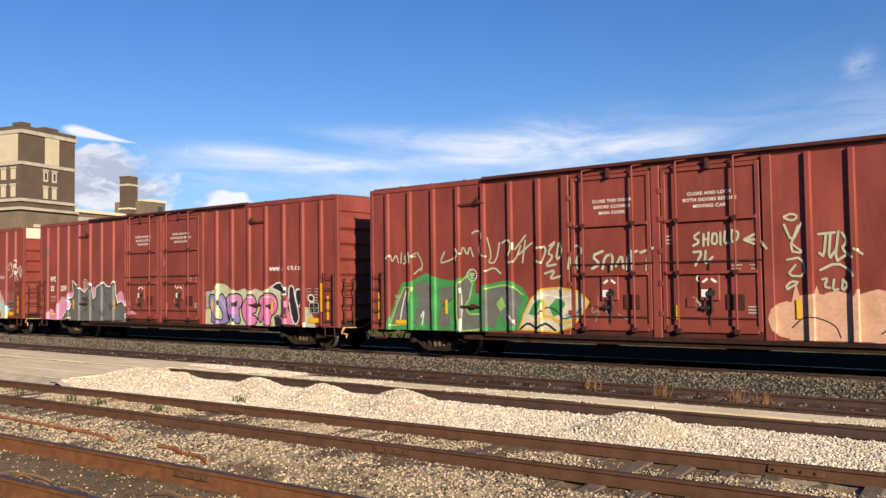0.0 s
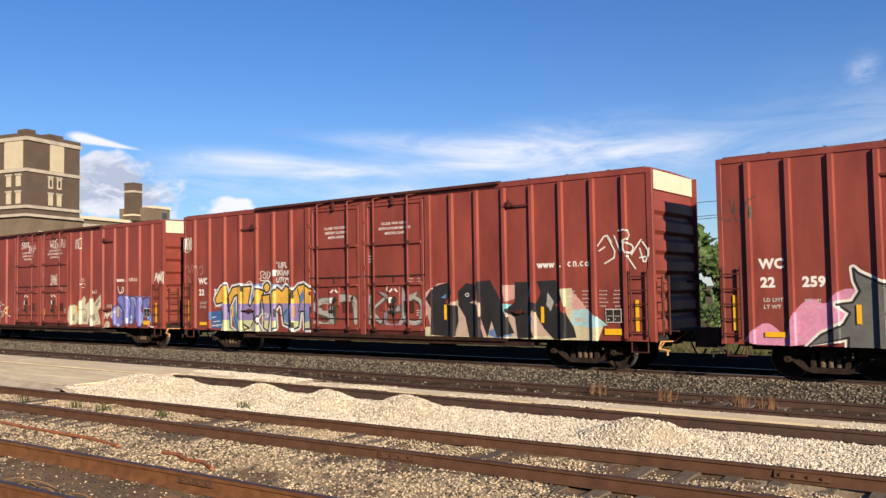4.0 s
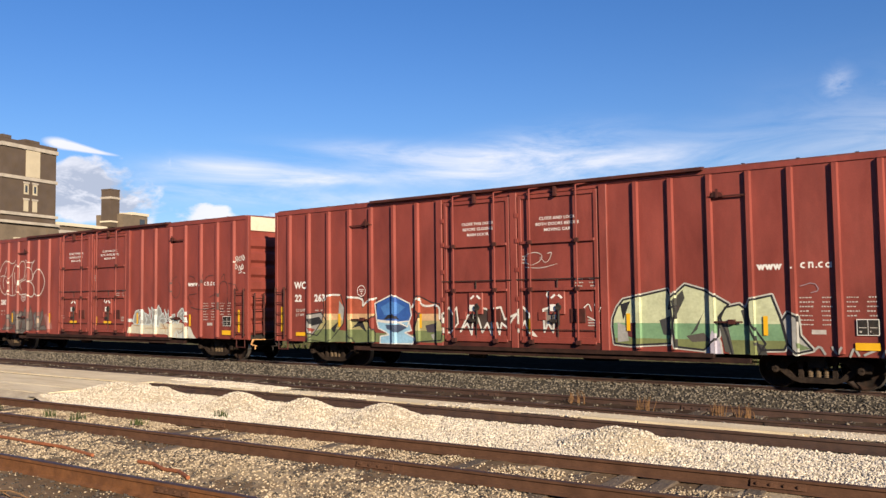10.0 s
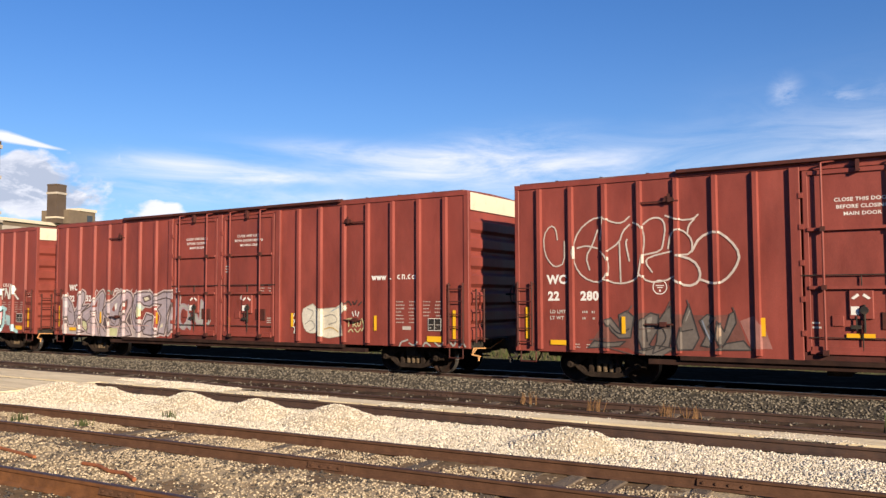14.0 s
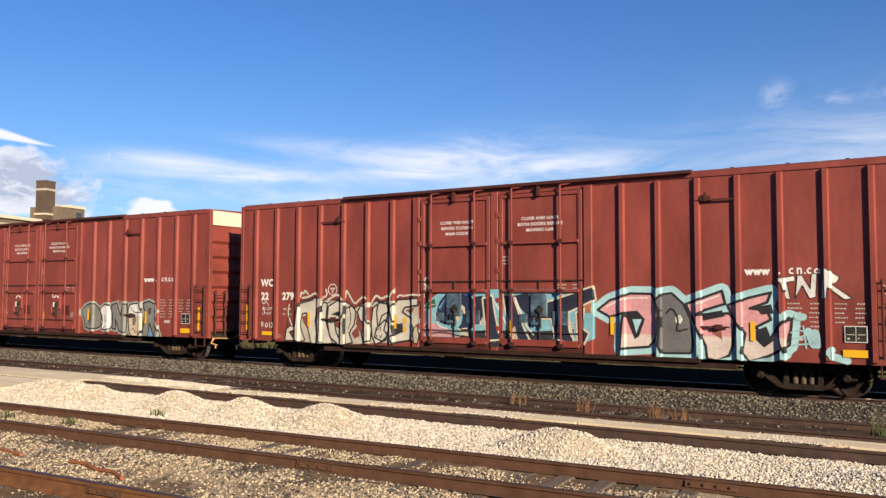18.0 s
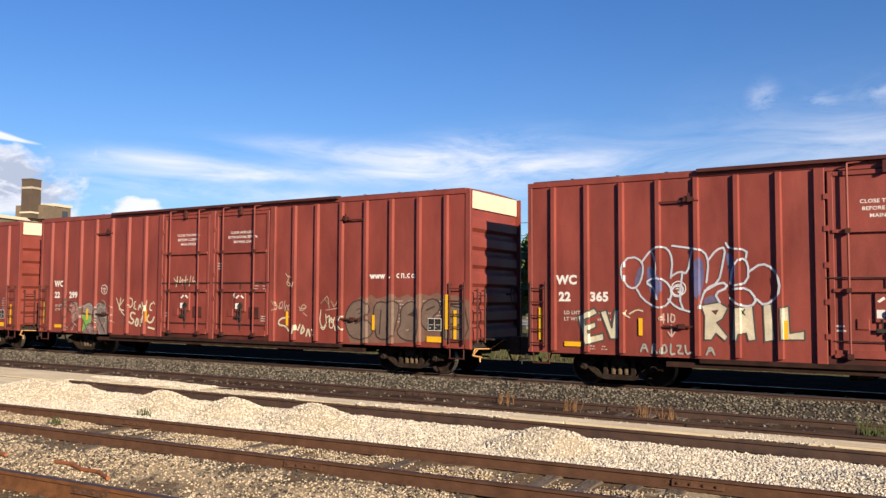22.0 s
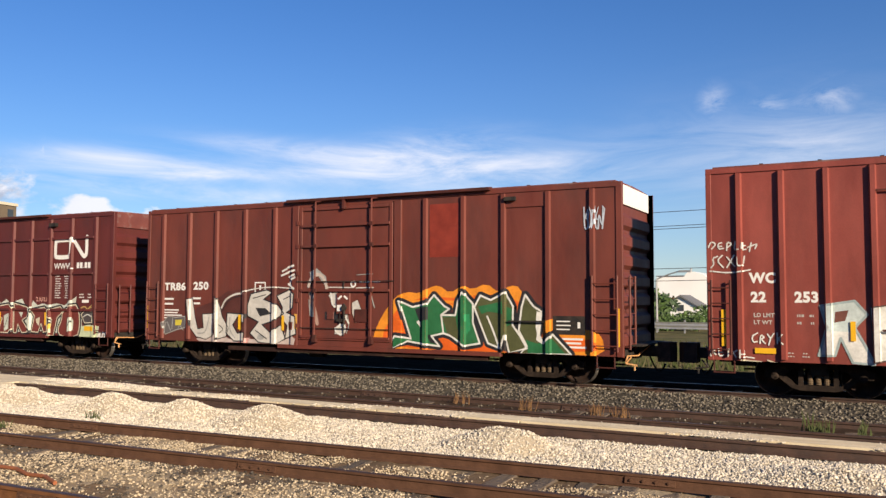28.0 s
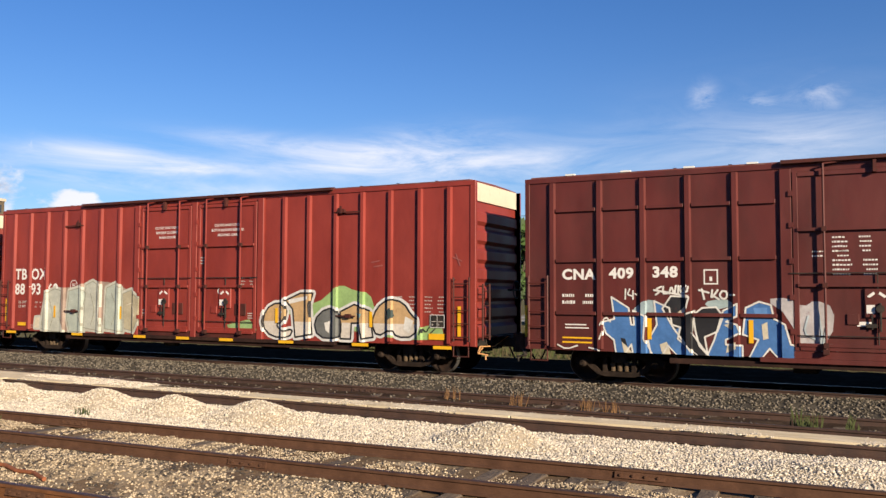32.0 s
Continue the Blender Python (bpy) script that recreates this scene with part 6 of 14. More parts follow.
def graffiti_b(r, B):
    p = Piece(B, 4)
    p.ground(paint(0.50, 0.22, 0.34), [(0.46, 0.81), (0.71, 1.12), (1.04, 1.34), (1.31, 1.16), (1.46, 0.92), (1.56, 1.38), (1.76, 1.70), (2.05, 1.89), (2.33, 1.70), (2.52, 1.98), (2.79, 2.09), (3.10, 2.01), (3.08, 1.36), (2.59, 1.15), (1.93, 0.76)], 1)
    p.ground(paint(0.50, 0.22, 0.34), [(3.59, 2.09), (3.77, 2.27), (4.19, 2.15), (3.90, 1.94)], 1)
    p.ground(paint(0.50, 0.22, 0.34), [(4.44, 2.22), (4.69, 2.29), (4.88, 2.14), (4.79, 1.74), (4.56, 1.67)], 1)
    p.ground(paint(0.50, 0.22, 0.34), [(6.23, 1.62), (6.47, 1.97), (6.69, 2.11), (6.98, 2.04), (7.14, 1.69), (7.24, 1.39), (7.58, 1.28), (7.85, 1.19), (8.33, 0.80), (7.29, 0.79)], 1)
    p.form(paint(0.105, 0.108, 0.105), BLACK_P, 0.05, [(2.91, 2.51), (3.02, 2.40), (3.42, 2.19), (3.90, 1.97), (4.36, 2.37), (4.56, 1.67), (4.79, 1.81), (4.85, 2.21), (4.98, 2.28), (5.25, 2.28), (5.37, 2.42), (5.64, 2.23), (6.06, 2.22), (6.23, 2.43), (6.27, 1.98), (6.45, 1.52), (6.82, 1.62), (6.96, 1.58), (7.10, 1.42), (7.26, 1.07), (7.33, 0.84), (3.81, 0.76), (2.76, 0.76), (2.77, 1.00), (1.93, 0.76), (2.22, 1.06), (2.68, 1.29), (2.82, 1.54), (2.57, 1.73), (2.88, 1.77), (3.03, 2.01), (2.94, 2.24)], 0, WHITE_P, 0.12)
    p.patch(paint(0.045, 0.045, 0.045), [(3.67, 1.83), (4.15, 1.85), (4.14, 1.62), (3.67, 1.67)])
    p.patch(paint(0.03, 0.03, 0.03), [(4.43, 1.62), (4.63, 1.40), (4.85, 1.16), (4.58, 1.31)])
    p.patch(paint(0.03, 0.03, 0.03), [(3.83, 1.17), (4.04, 1.42), (4.08, 1.24)])
    p.patch(paint(0.03, 0.03, 0.03), [(5.75, 1.55), (6.00, 1.41), (6.02, 1.12), (5.89, 1.32)])
    p.patch(paint(0.05, 0.05, 0.05), [(5.23, 1.33), (5.42, 1.04), (5.33, 0.97), (5.14, 1.18)])
    p.line(BLACK_P, 0.035, [(6.45, 1.52), (6.23, 1.41), (5.93, 1.58)])
    p.line(BLACK_P, 0.03, [(5.37, 2.35), (5.56, 1.91), (5.66, 1.62)])
    p.line(WHITE_P, 0.03, [(7.16, 1.14), (7.09, 1.00), (7.25, 0.94)])
    p.done(r, "grey spray-painted lettering on pink clouds")
    p = Piece(B, 5)
    p.ground(paint(0.42, 0.44, 0.30), [(12.41, 2.01), (12.94, 2.09), (13.18, 2.34), (13.58, 2.29), (13.80, 2.18), (14.25, 2.03), (14.63, 2.13), (14.98, 2.03), (15.27, 2.12), (15.62, 2.02), (15.92, 2.09), (16.10, 2.22), (16.43, 2.21), (16.74, 1.68), (16.66, 1.42), (16.52, 1.02), (16.51, 0.76), (12.41, 0.79), (12.43, 1.38)])
    p.ground(paint(0.42, 0.44, 0.30), [(17.81, 1.49), (18.02, 1.43), (18.19, 1.18), (18.33, 0.78), (17.78, 0.77)])
    p.form(LGREY_P, BLACK_P, 0.03, [(12.45, 2.05), (12.78, 2.08), (12.63, 1.38), (12.43, 1.41)], 0)
    p.form([(1.25, paint(0.22, 0.17, 0.36)), (9, paint(0.25, 0.22, 0.42))], BLACK_P, 0.05, [(12.64, 1.93), (13.03, 1.90), (12.99, 1.24), (13.15, 0.95), (13.46, 0.99), (13.39, 1.36), (13.13, 1.53), (13.33, 2.04), (13.71, 1.68), (13.70, 1.18), (13.87, 0.82), (12.74, 0.79), (12.83, 1.24), (12.63, 1.53)], 1)
    p.line(WHITE_P, 0.03, [(13.25, 1.83), (13.48, 1.61), (13.58, 1.39)])
    p.form([(1.2, paint(0.25, 0.20, 0.40)), (1.55, paint(0.40, 0.20, 0.40)), (9, paint(0.46, 0.22, 0.38))], BLACK_P, 0.05, [(13.64, 1.90), (14.33, 1.96), (14.59, 1.82), (14.53, 1.47), (14.34, 1.37), (14.51, 0.84), (14.07, 0.86), (14.01, 1.25), (13.92, 0.82), (13.67, 1.39)], 1)
    p.patch(BLACK_P, [(14.02, 1.61), (14.29, 1.68), (14.24, 1.47), (14.04, 1.47)])
    p.form(paint(0.50, 0.16, 0.32), BLACK_P, 0.05, [(14.64, 1.68), (15.05, 1.96), (15.33, 1.75), (15.40, 1.27), (15.03, 1.20), (15.39, 1.11), (15.37, 0.83), (14.87, 0.76), (14.59, 1.05), (14.50, 1.40)], 1)
    p.patch(paint(0.25, 0.10, 0.15), [(14.97, 1.54), (15.21, 1.57), (15.15, 1.38)])
    p.line(WHITE_P, 0.025, [(14.76, 1.68), (15.05, 1.85), (15.26, 1.68)])
    p.form(paint(0.52, 0.15, 0.30), BLACK_P, 0.05, [(15.40, 1.75), (15.89, 1.98), (16.31, 1.91), (16.50, 1.61), (16.40, 1.28), (16.10, 1.12), (16.09, 0.76), (15.78, 0.87), (15.80, 1.27), (15.58, 0.84), (15.38, 1.11), (15.60, 1.41)], 1)
    p.patch(BLACK_P, [(15.90, 1.55), (16.17, 1.57), (16.11, 1.39), (15.94, 1.38)])
    p.line(WHITE_P, 0.03, [(15.81, 1.82), (16.22, 1.81), (16.38, 1.61)])
    p.form(paint(0.48, 0.15, 0.26), BLACK_P, 0.04, [(16.80, 1.65), (17.01, 2.01), (17.08, 1.61), (16.98, 1.42), (17.24, 1.16), (17.30, 0.82), (16.77, 0.87), (16.39, 1.18), (16.91, 1.09), (16.85, 1.29)], 0)
    p.form(BLACK_P, WHITE_P, 0.05, [(16.09, 2.14), (16.43, 2.33), (16.72, 2.29), (16.89, 2.07), (16.88, 1.86), (16.55, 2.01)], 1)
    p.form(BLACK_P, WHITE_P, 0.05, [(17.02, 2.20), (17.27, 2.20), (17.33, 1.81), (17.48, 1.42), (17.55, 1.04), (17.34, 0.82), (17.16, 1.10), (17.05, 1.61)], 1)
    p.form(BLACK_P, WHITE_P, 0.05, [(17.37, 2.07), (17.65, 2.09), (17.67, 1.68), (17.50, 1.42), (17.36, 1.81)], 1)
    p.form(BLACK_P, WHITE_P, 0.05, [(17.96, 1.83), (18.16, 1.91), (18.28, 1.78), (18.24, 1.64), (18.05, 1.67)], 1)
    p.form(BLACK_P, None, 0, [(16.26, 1.15), (16.59, 1.09), (16.64, 0.76), (16.32, 0.76)], 0)
    p.tag(0.05, 0.9, 3.7, 4.3, DGREY_P, 5, 0.03)
    p.done(r, "lilac, pink and black spray-painted lettering on pale cream")


def graffiti_c(r, B):
    p = Piece(B, 7)
    p.ground(paint(0.04, 0.10, 0.26), [(1.63, 1.48), (2.42, 1.56), (2.61, 0.88), (1.71, 0.86)])
    p.ground(paint(0.10, 0.17, 0.33), [(2.75, 2.36), (3.14, 2.49), (4.03, 2.47), (4.60, 2.53), (6.19, 2.43), (5.53, 2.04), (3.43, 2.06)])
    p.form([(1.19, paint(0.46, 0.48, 0.27)), (1.80, paint(0.21, 0.17, 0.34)), (9, paint(0.58, 0.34, 0.06))], BLACK_P, 0.06, [(1.92, 1.97), (2.28, 2.41), (2.60, 2.50), (2.72, 2.07), (2.81, 1.49), (2.82, 0.92), (3.09, 0.76), (2.40, 0.76), (2.49, 1.34), (2.43, 1.85), (2.03, 1.78)], 0, paint(0.50, 0.52, 0.54), 0.15)
    p.form([(1.19, paint(0.46, 0.48, 0.27)), (1.80, paint(0.21, 0.17, 0.34)), (9, paint(0.58, 0.34, 0.06))], BLACK_P, 0.06, [(2.67, 2.00), (2.96, 2.40), (3.44, 2.46), (3.56, 2.34), (3.52, 1.07), (3.91, 0.91), (3.39, 0.76), (3.37, 0.93), (3.26, 1.35), (3.25, 2.13), (3.05, 2.06), (2.84, 1.71), (2.73, 1.49)], 0, paint(0.50, 0.52, 0.54), 0.15)
    p.patch(paint(0.10, 0.17, 0.33), [(2.84, 1.56), (3.10, 1.92), (3.19, 1.49), (3.32, 0.93), (3.21, 0.76), (2.95, 1.20)])
    p.line(BLACK_P, 0.035, [(2.94, 1.71), (3.11, 1.21), (3.28, 0.86)])
    p.form([(1.19, paint(0.46, 0.48, 0.27)), (1.80, paint(0.21, 0.17, 0.34)), (9, paint(0.58, 0.34, 0.06))], BLACK_P, 0.06, [(3.51, 2.41), (4.03, 2.43), (3.86, 1.78), (3.96, 1.71), (4.23, 2.05), (4.24, 2.33), (4.41, 2.33), (4.73, 2.25), (4.51, 1.78), (4.57, 1.50), (4.28, 1.23), (4.61, 0.76), (3.69, 0.77), (3.55, 0.93), (3.54, 1.64)], 0, paint(0.50, 0.52, 0.54), 0.15)
    p.patch(paint(0.10, 0.17, 0.33), [(4.02, 2.13), (4.22, 1.99), (4.01, 1.78)])
    p.line(BLACK_P, 0.04, [(3.56, 1.50), (4.00, 1.61), (4.21, 1.29), (3.99, 0.94)])
    p.patch(LGREY_P, [(3.99, 1.01), (4.25, 1.23), (4.34, 0.79), (4.05, 0.76)])
    p.form([(9, paint(0.58, 0.34, 0.06))], BLACK_P, 0.06, [(4.88, 2.57), (5.04, 2.45), (5.03, 2.29), (4.86, 2.16), (4.70, 2.30), (4.71, 2.46)], 1, paint(0.50, 0.52, 0.54), 0.15)
    p.form([(1.19, paint(0.46, 0.48, 0.27)), (1.80, paint(0.21, 0.17, 0.34)), (9, paint(0.58, 0.34, 0.06))], BLACK_P, 0.06, [(4.61, 2.09), (5.03, 2.13), (5.06, 1.51), (4.92, 0.80), (4.69, 0.93), (4.71, 1.50)], 0, paint(0.50, 0.52, 0.54), 0.15)
    p.patch(paint(0.10, 0.17, 0.33), [(4.46, 1.78), (4.66, 1.85), (4.71, 1.64), (4.50, 1.61)])
    p.line(LGREY_P, 0.03, [(4.50, 1.43), (4.77, 1.30), (4.62, 1.10)])
    p.form([(1.19, paint(0.46, 0.48, 0.27)), (1.80, paint(0.21, 0.17, 0.34)), (9, paint(0.58, 0.34, 0.06))], BLACK_P, 0.06, [(5.16, 2.15), (5.41, 2.38), (5.67, 2.23), (5.87, 2.42), (6.21, 2.23), (6.17, 1.78), (6.04, 1.65), (6.17, 0.97), (5.76, 1.09), (5.65, 1.71), (5.52, 1.78), (5.32, 1.58), (5.36, 0.95), (5.12, 0.84)], 0, paint(0.50, 0.52, 0.54), 0.15)
    p.patch(paint(0.10, 0.17, 0.33), [(5.75, 1.51), (5.97, 1.71), (6.08, 1.12), (5.83, 1.12)])
    p.line(BLACK_P, 0.035, [(5.32, 1.58), (5.64, 1.31), (5.91, 1.58)])
    p.form([(1.19, paint(0.46, 0.48, 0.27)), (1.80, paint(0.21, 0.17, 0.34)), (9, paint(0.58, 0.34, 0.06))], BLACK_P, 0.06, [(6.18, 2.17), (6.50, 2.42), (6.81, 2.47), (7.16, 2.28), (7.36, 2.09), (7.29, 1.78), (7.14, 1.65), (7.16, 0.93), (6.82, 0.92), (6.78, 1.52), (6.59, 1.52), (6.51, 0.98), (6.26, 0.91), (6.15, 1.26), (6.10, 1.78)], 0, paint(0.50, 0.52, 0.54), 0.15)
    p.patch(paint(0.10, 0.17, 0.33), [(6.55, 2.03), (6.74, 2.29), (6.79, 1.97), (6.64, 1.71)])
    p.patch(paint(0.10, 0.17, 0.33), [(6.84, 1.59), (7.02, 1.52), (7.07, 1.21), (6.88, 1.14)])
    p.line(BLACK_P, 0.04, [(6.46, 2.29), (6.61, 1.90), (6.51, 1.52)])
    p.line(LGREY_P, 0.03, [(6.72, 1.71), (6.84, 1.59), (6.75, 1.46)])
    p.done(r, "yellow, purple and pale green spray-painted lettering edged in white")
    p = Piece(B, 8)
    p.scrawl(WHITE_P, 0.03, [(4.70, 1.40), (4.84, 1.48), (4.78, 1.30)])
    p.scrawl(WHITE_P, 0.03, [(4.91, 1.44), (4.86, 1.24), (5.00, 1.44)])
    p.scrawl(WHITE_P, 0.03, [(1.77, 1.26), (2.01, 1.31)])
    p.scrawl(WHITE_P, 0.03, [(1.85, 1.11), (2.25, 1.15)])
    p.scrawl(WHITE_P, 0.03, [(1.76, 0.96), (2.33, 1.01)])
    p.scrawl(WHITE_P, 0.035, [(4.75, 2.94), (4.50, 2.95), (4.60, 2.74), (4.49, 2.67)])
    p.scrawl(WHITE_P, 0.035, [(4.68, 2.80), (4.82, 2.94), (4.85, 2.66), (4.67, 2.74)])
    p.scrawl(WHITE_P, 0.035, [(4.91, 2.93), (4.90, 2.62), (5.09, 2.83), (5.00, 2.93)])
    p.scrawl(WHITE_P, 0.035, [(4.53, 2.63), (5.01, 2.59)])
    p.scrawl(WHITE_P, 0.045, [(5.40, 3.22), (5.44, 3.25)])
    p.scrawl(WHITE_P, 0.045, [(5.53, 3.25), (5.51, 3.06), (5.60, 3.07)])
    p.scrawl(WHITE_P, 0.045, [(5.66, 3.24), (5.64, 3.05)])
    p.scrawl(WHITE_P, 0.045, [(5.72, 3.22), (5.72, 3.05)])
    p.scrawl(WHITE_P, 0.045, [(5.72, 3.22), (5.80, 3.23)])
    p.scrawl(WHITE_P, 0.045, [(5.72, 3.14), (5.79, 3.14)])
    p.scrawl(WHITE_P, 0.045, [(5.86, 3.23), (5.84, 3.06), (5.93, 3.07)])
    p.scrawl(WHITE_P, 0.045, [(5.29, 2.78), (5.29, 2.99), (5.37, 2.90), (5.43, 2.99), (5.45, 2.79)])
    p.scrawl(WHITE_P, 0.045, [(5.52, 2.98), (5.50, 2.79)])
    p.scrawl(WHITE_P, 0.045, [(5.63, 2.97), (5.54, 2.91), (5.61, 2.80)])
    p.scrawl(WHITE_P, 0.045, [(5.69, 2.98), (5.69, 2.79)])
    p.scrawl(WHITE_P, 0.045, [(5.76, 2.78), (5.82, 2.98), (5.87, 2.81)])
    p.scrawl(WHITE_P, 0.045, [(5.94, 2.78), (5.96, 2.97), (6.03, 2.80), (6.07, 2.98)])
    p.scrawl(WHITE_P, 0.045, [(6.12, 2.96), (6.11, 2.80)])
    p.scrawl(WHITE_P, 0.045, [(5.42, 2.71), (5.39, 2.55), (5.49, 2.56)])
    p.scrawl(WHITE_P, 0.045, [(5.55, 2.71), (5.52, 2.55)])
    p.scrawl(WHITE_P, 0.045, [(5.60, 2.71), (5.70, 2.72)])
    p.scrawl(WHITE_P, 0.045, [(5.64, 2.71), (5.63, 2.55)])
    p.scrawl(WHITE_P, 0.045, [(5.79, 2.70), (5.71, 2.64), (5.77, 2.56)])
    p.scrawl(WHITE_P, 0.045, [(5.85, 2.54), (5.88, 2.71), (5.94, 2.62), (6.01, 2.71), (6.01, 2.54)])
    p.scrawl(WHITE_P, 0.045, [(6.07, 2.59), (6.11, 2.54)])
    p.scrawl(paint(0.27, 0.13, 0.10), 0.06, [(0.10, 3.18), (0.28, 3.33), (0.36, 2.94), (0.55, 3.32)])
    p.scrawl(paint(0.27, 0.13, 0.10), 0.06, [(0.62, 2.85), (0.81, 3.39), (0.88, 2.85)])
    p.scrawl(paint(0.27, 0.13, 0.10), 0.06, [(0.98, 3.15), (1.15, 3.29), (1.23, 2.99), (1.02, 2.92)])
    p.scrawl(paint(0.27, 0.13, 0.10), 0.06, [(0.27, 2.87), (0.44, 2.63)])
    p.tag(0.05, 0.5, 3.9, 4.4, WHITE_P, 4, 0.05)
    p.done(r, "white and grey scrawled tags")
    p = Piece(B, 10)
    p.ground(paint(0.46, 0.42, 0.28), [(11.39, 0.76), (12.19, 1.08), (14.85, 1.06), (17.82, 1.03), (17.82, 0.79), (11.39, 0.76)])
    p.ground(paint(0.46, 0.42, 0.28), [(16.73, 2.16), (17.07, 2.18), (17.19, 1.81), (17.98, 1.20), (17.82, 0.79), (17.04, 0.89)])
    p.ground(paint(0.40, 0.30, 0.24), [(12.20, 1.54), (13.43, 1.91), (14.86, 1.73), (16.21, 1.64), (16.84, 1.39), (16.41, 0.88), (12.40, 0.80)])
    p.ground(paint(0.47, 0.27, 0.24), [(12.15, 2.11), (12.57, 2.38), (13.06, 2.41), (12.41, 1.64), (12.14, 1.36)])
    p.ground(paint(0.47, 0.27, 0.24), [(14.87, 2.29), (15.33, 2.29), (15.28, 1.90), (14.98, 1.82)])
    p.ground(paint(0.47, 0.27, 0.24), [(17.07, 2.09), (17.37, 1.81), (17.51, 1.59), (17.06, 1.59)])
    p.ground(paint(0.47, 0.27, 0.24), [(14.03, 1.37), (14.38, 1.01), (14.19, 0.83), (13.90, 1.10)])
    p.ground(paint(0.30, 0.48, 0.50), [(17.06, 1.56), (17.47, 1.64), (18.10, 1.20), (17.66, 1.11), (17.05, 1.19)])
    p.ground(CYAN_P, [(14.86, 1.78), (15.23, 1.73), (15.13, 1.45), (14.90, 1.55)])
    p.ground(CYAN_P, [(15.73, 2.21), (15.82, 2.33), (15.73, 1.90)])
    p.ground(paint(0.10, 0.17, 0.33), [(15.72, 1.47), (15.87, 1.38), (15.80, 0.86), (15.65, 1.21)])
    p.ground(paint(0.10, 0.17, 0.33), [(14.26, 0.92), (14.85, 1.20), (15.19, 0.85), (14.61, 0.79)])
    p.form(BLACK_P, None, 0, [(12.15, 1.92), (12.42, 2.29), (13.06, 2.43), (13.13, 2.06), (12.82, 1.82), (12.97, 1.73), (13.30, 1.71), (13.32, 1.25), (13.16, 0.78), (12.32, 0.83), (12.36, 1.64)], 0)
    p.patch(paint(0.10, 0.17, 0.33), [(12.67, 1.95), (12.88, 2.06), (12.87, 1.92)])
    p.form(BLACK_P, None, 0, [(13.31, 2.13), (13.63, 2.38), (14.02, 2.31), (14.01, 1.91), (13.72, 1.80), (14.03, 1.73), (14.10, 1.10), (14.19, 0.76), (13.70, 0.76), (13.57, 1.37), (13.32, 1.73)], 0)
    p.line(WHITE_P, 0.025, [(13.58, 2.04), (13.68, 2.09), (13.72, 2.00), (13.62, 1.97), (13.58, 2.04)])
    p.form(BLACK_P, None, 0, [(14.02, 2.41), (14.45, 2.44), (14.68, 2.08), (15.24, 0.94), (14.66, 0.81), (14.48, 1.28), (14.33, 0.80), (14.10, 1.37)], 0)
    p.form(BLACK_P, None, 0, [(15.29, 2.37), (15.80, 2.37), (15.68, 1.90), (16.03, 1.73), (15.70, 1.38), (15.91, 0.83), (15.35, 0.76), (15.27, 1.38), (14.95, 1.59), (15.28, 1.81)], 0)
    p.form(BLACK_P, None, 0, [(16.00, 2.38), (16.59, 2.40), (16.79, 1.89), (16.55, 1.72), (16.89, 1.47), (17.11, 1.14), (17.19, 0.86), (16.51, 0.76), (16.20, 1.09), (15.88, 1.61), (16.13, 2.07)], 0)
    p.patch(LGREY_P, [(16.34, 2.07), (16.53, 1.81), (16.42, 1.55), (16.29, 1.73)])
    p.scrawl(WHITE_P, 0.04, [(17.87, 3.27), (18.12, 3.59), (18.27, 3.35)])
    p.scrawl(WHITE_P, 0.04, [(17.91, 3.14), (18.07, 3.23)])
    p.scrawl(WHITE_P, 0.04, [(18.16, 3.49), (18.42, 2.99), (18.06, 2.80)])
    p.scrawl(WHITE_P, 0.04, [(18.35, 3.51), (18.50, 3.10)])
    p.scrawl(WHITE_P, 0.04, [(18.47, 3.64), (18.71, 3.66), (18.78, 3.46), (18.54, 3.34)])
    p.scrawl(WHITE_P, 0.04, [(18.62, 3.34), (18.89, 3.23), (18.81, 3.04), (18.62, 3.08), (18.62, 3.34)])
    p.scrawl(WHITE_P, 0.04, [(18.69, 2.98), (18.91, 2.65)])
    p.scrawl(WHITE_P, 0.04, [(18.81, 3.01), (19.08, 3.38)])
    p.scrawl(WHITE_P, 0.04, [(19.04, 3.16), (19.16, 2.71), (19.30, 3.15)])
    p.scrawl(WHITE_P, 0.04, [(19.12, 3.32), (19.35, 2.96), (19.03, 2.92)])
    p.letters(7.3, 9.2, 0.98, 2.1, 2, [LGREY_P], DGREY_P, None, 0.25, 0.05)
    p.letters(9.8, 12.0, 0.98, 2.2, 3, [LGREY_P, MAUVE_P], DGREY_P, None, 0.2, 0.04)
    p.done(r, "black spray-painted lettering over cyan, pink and cream")


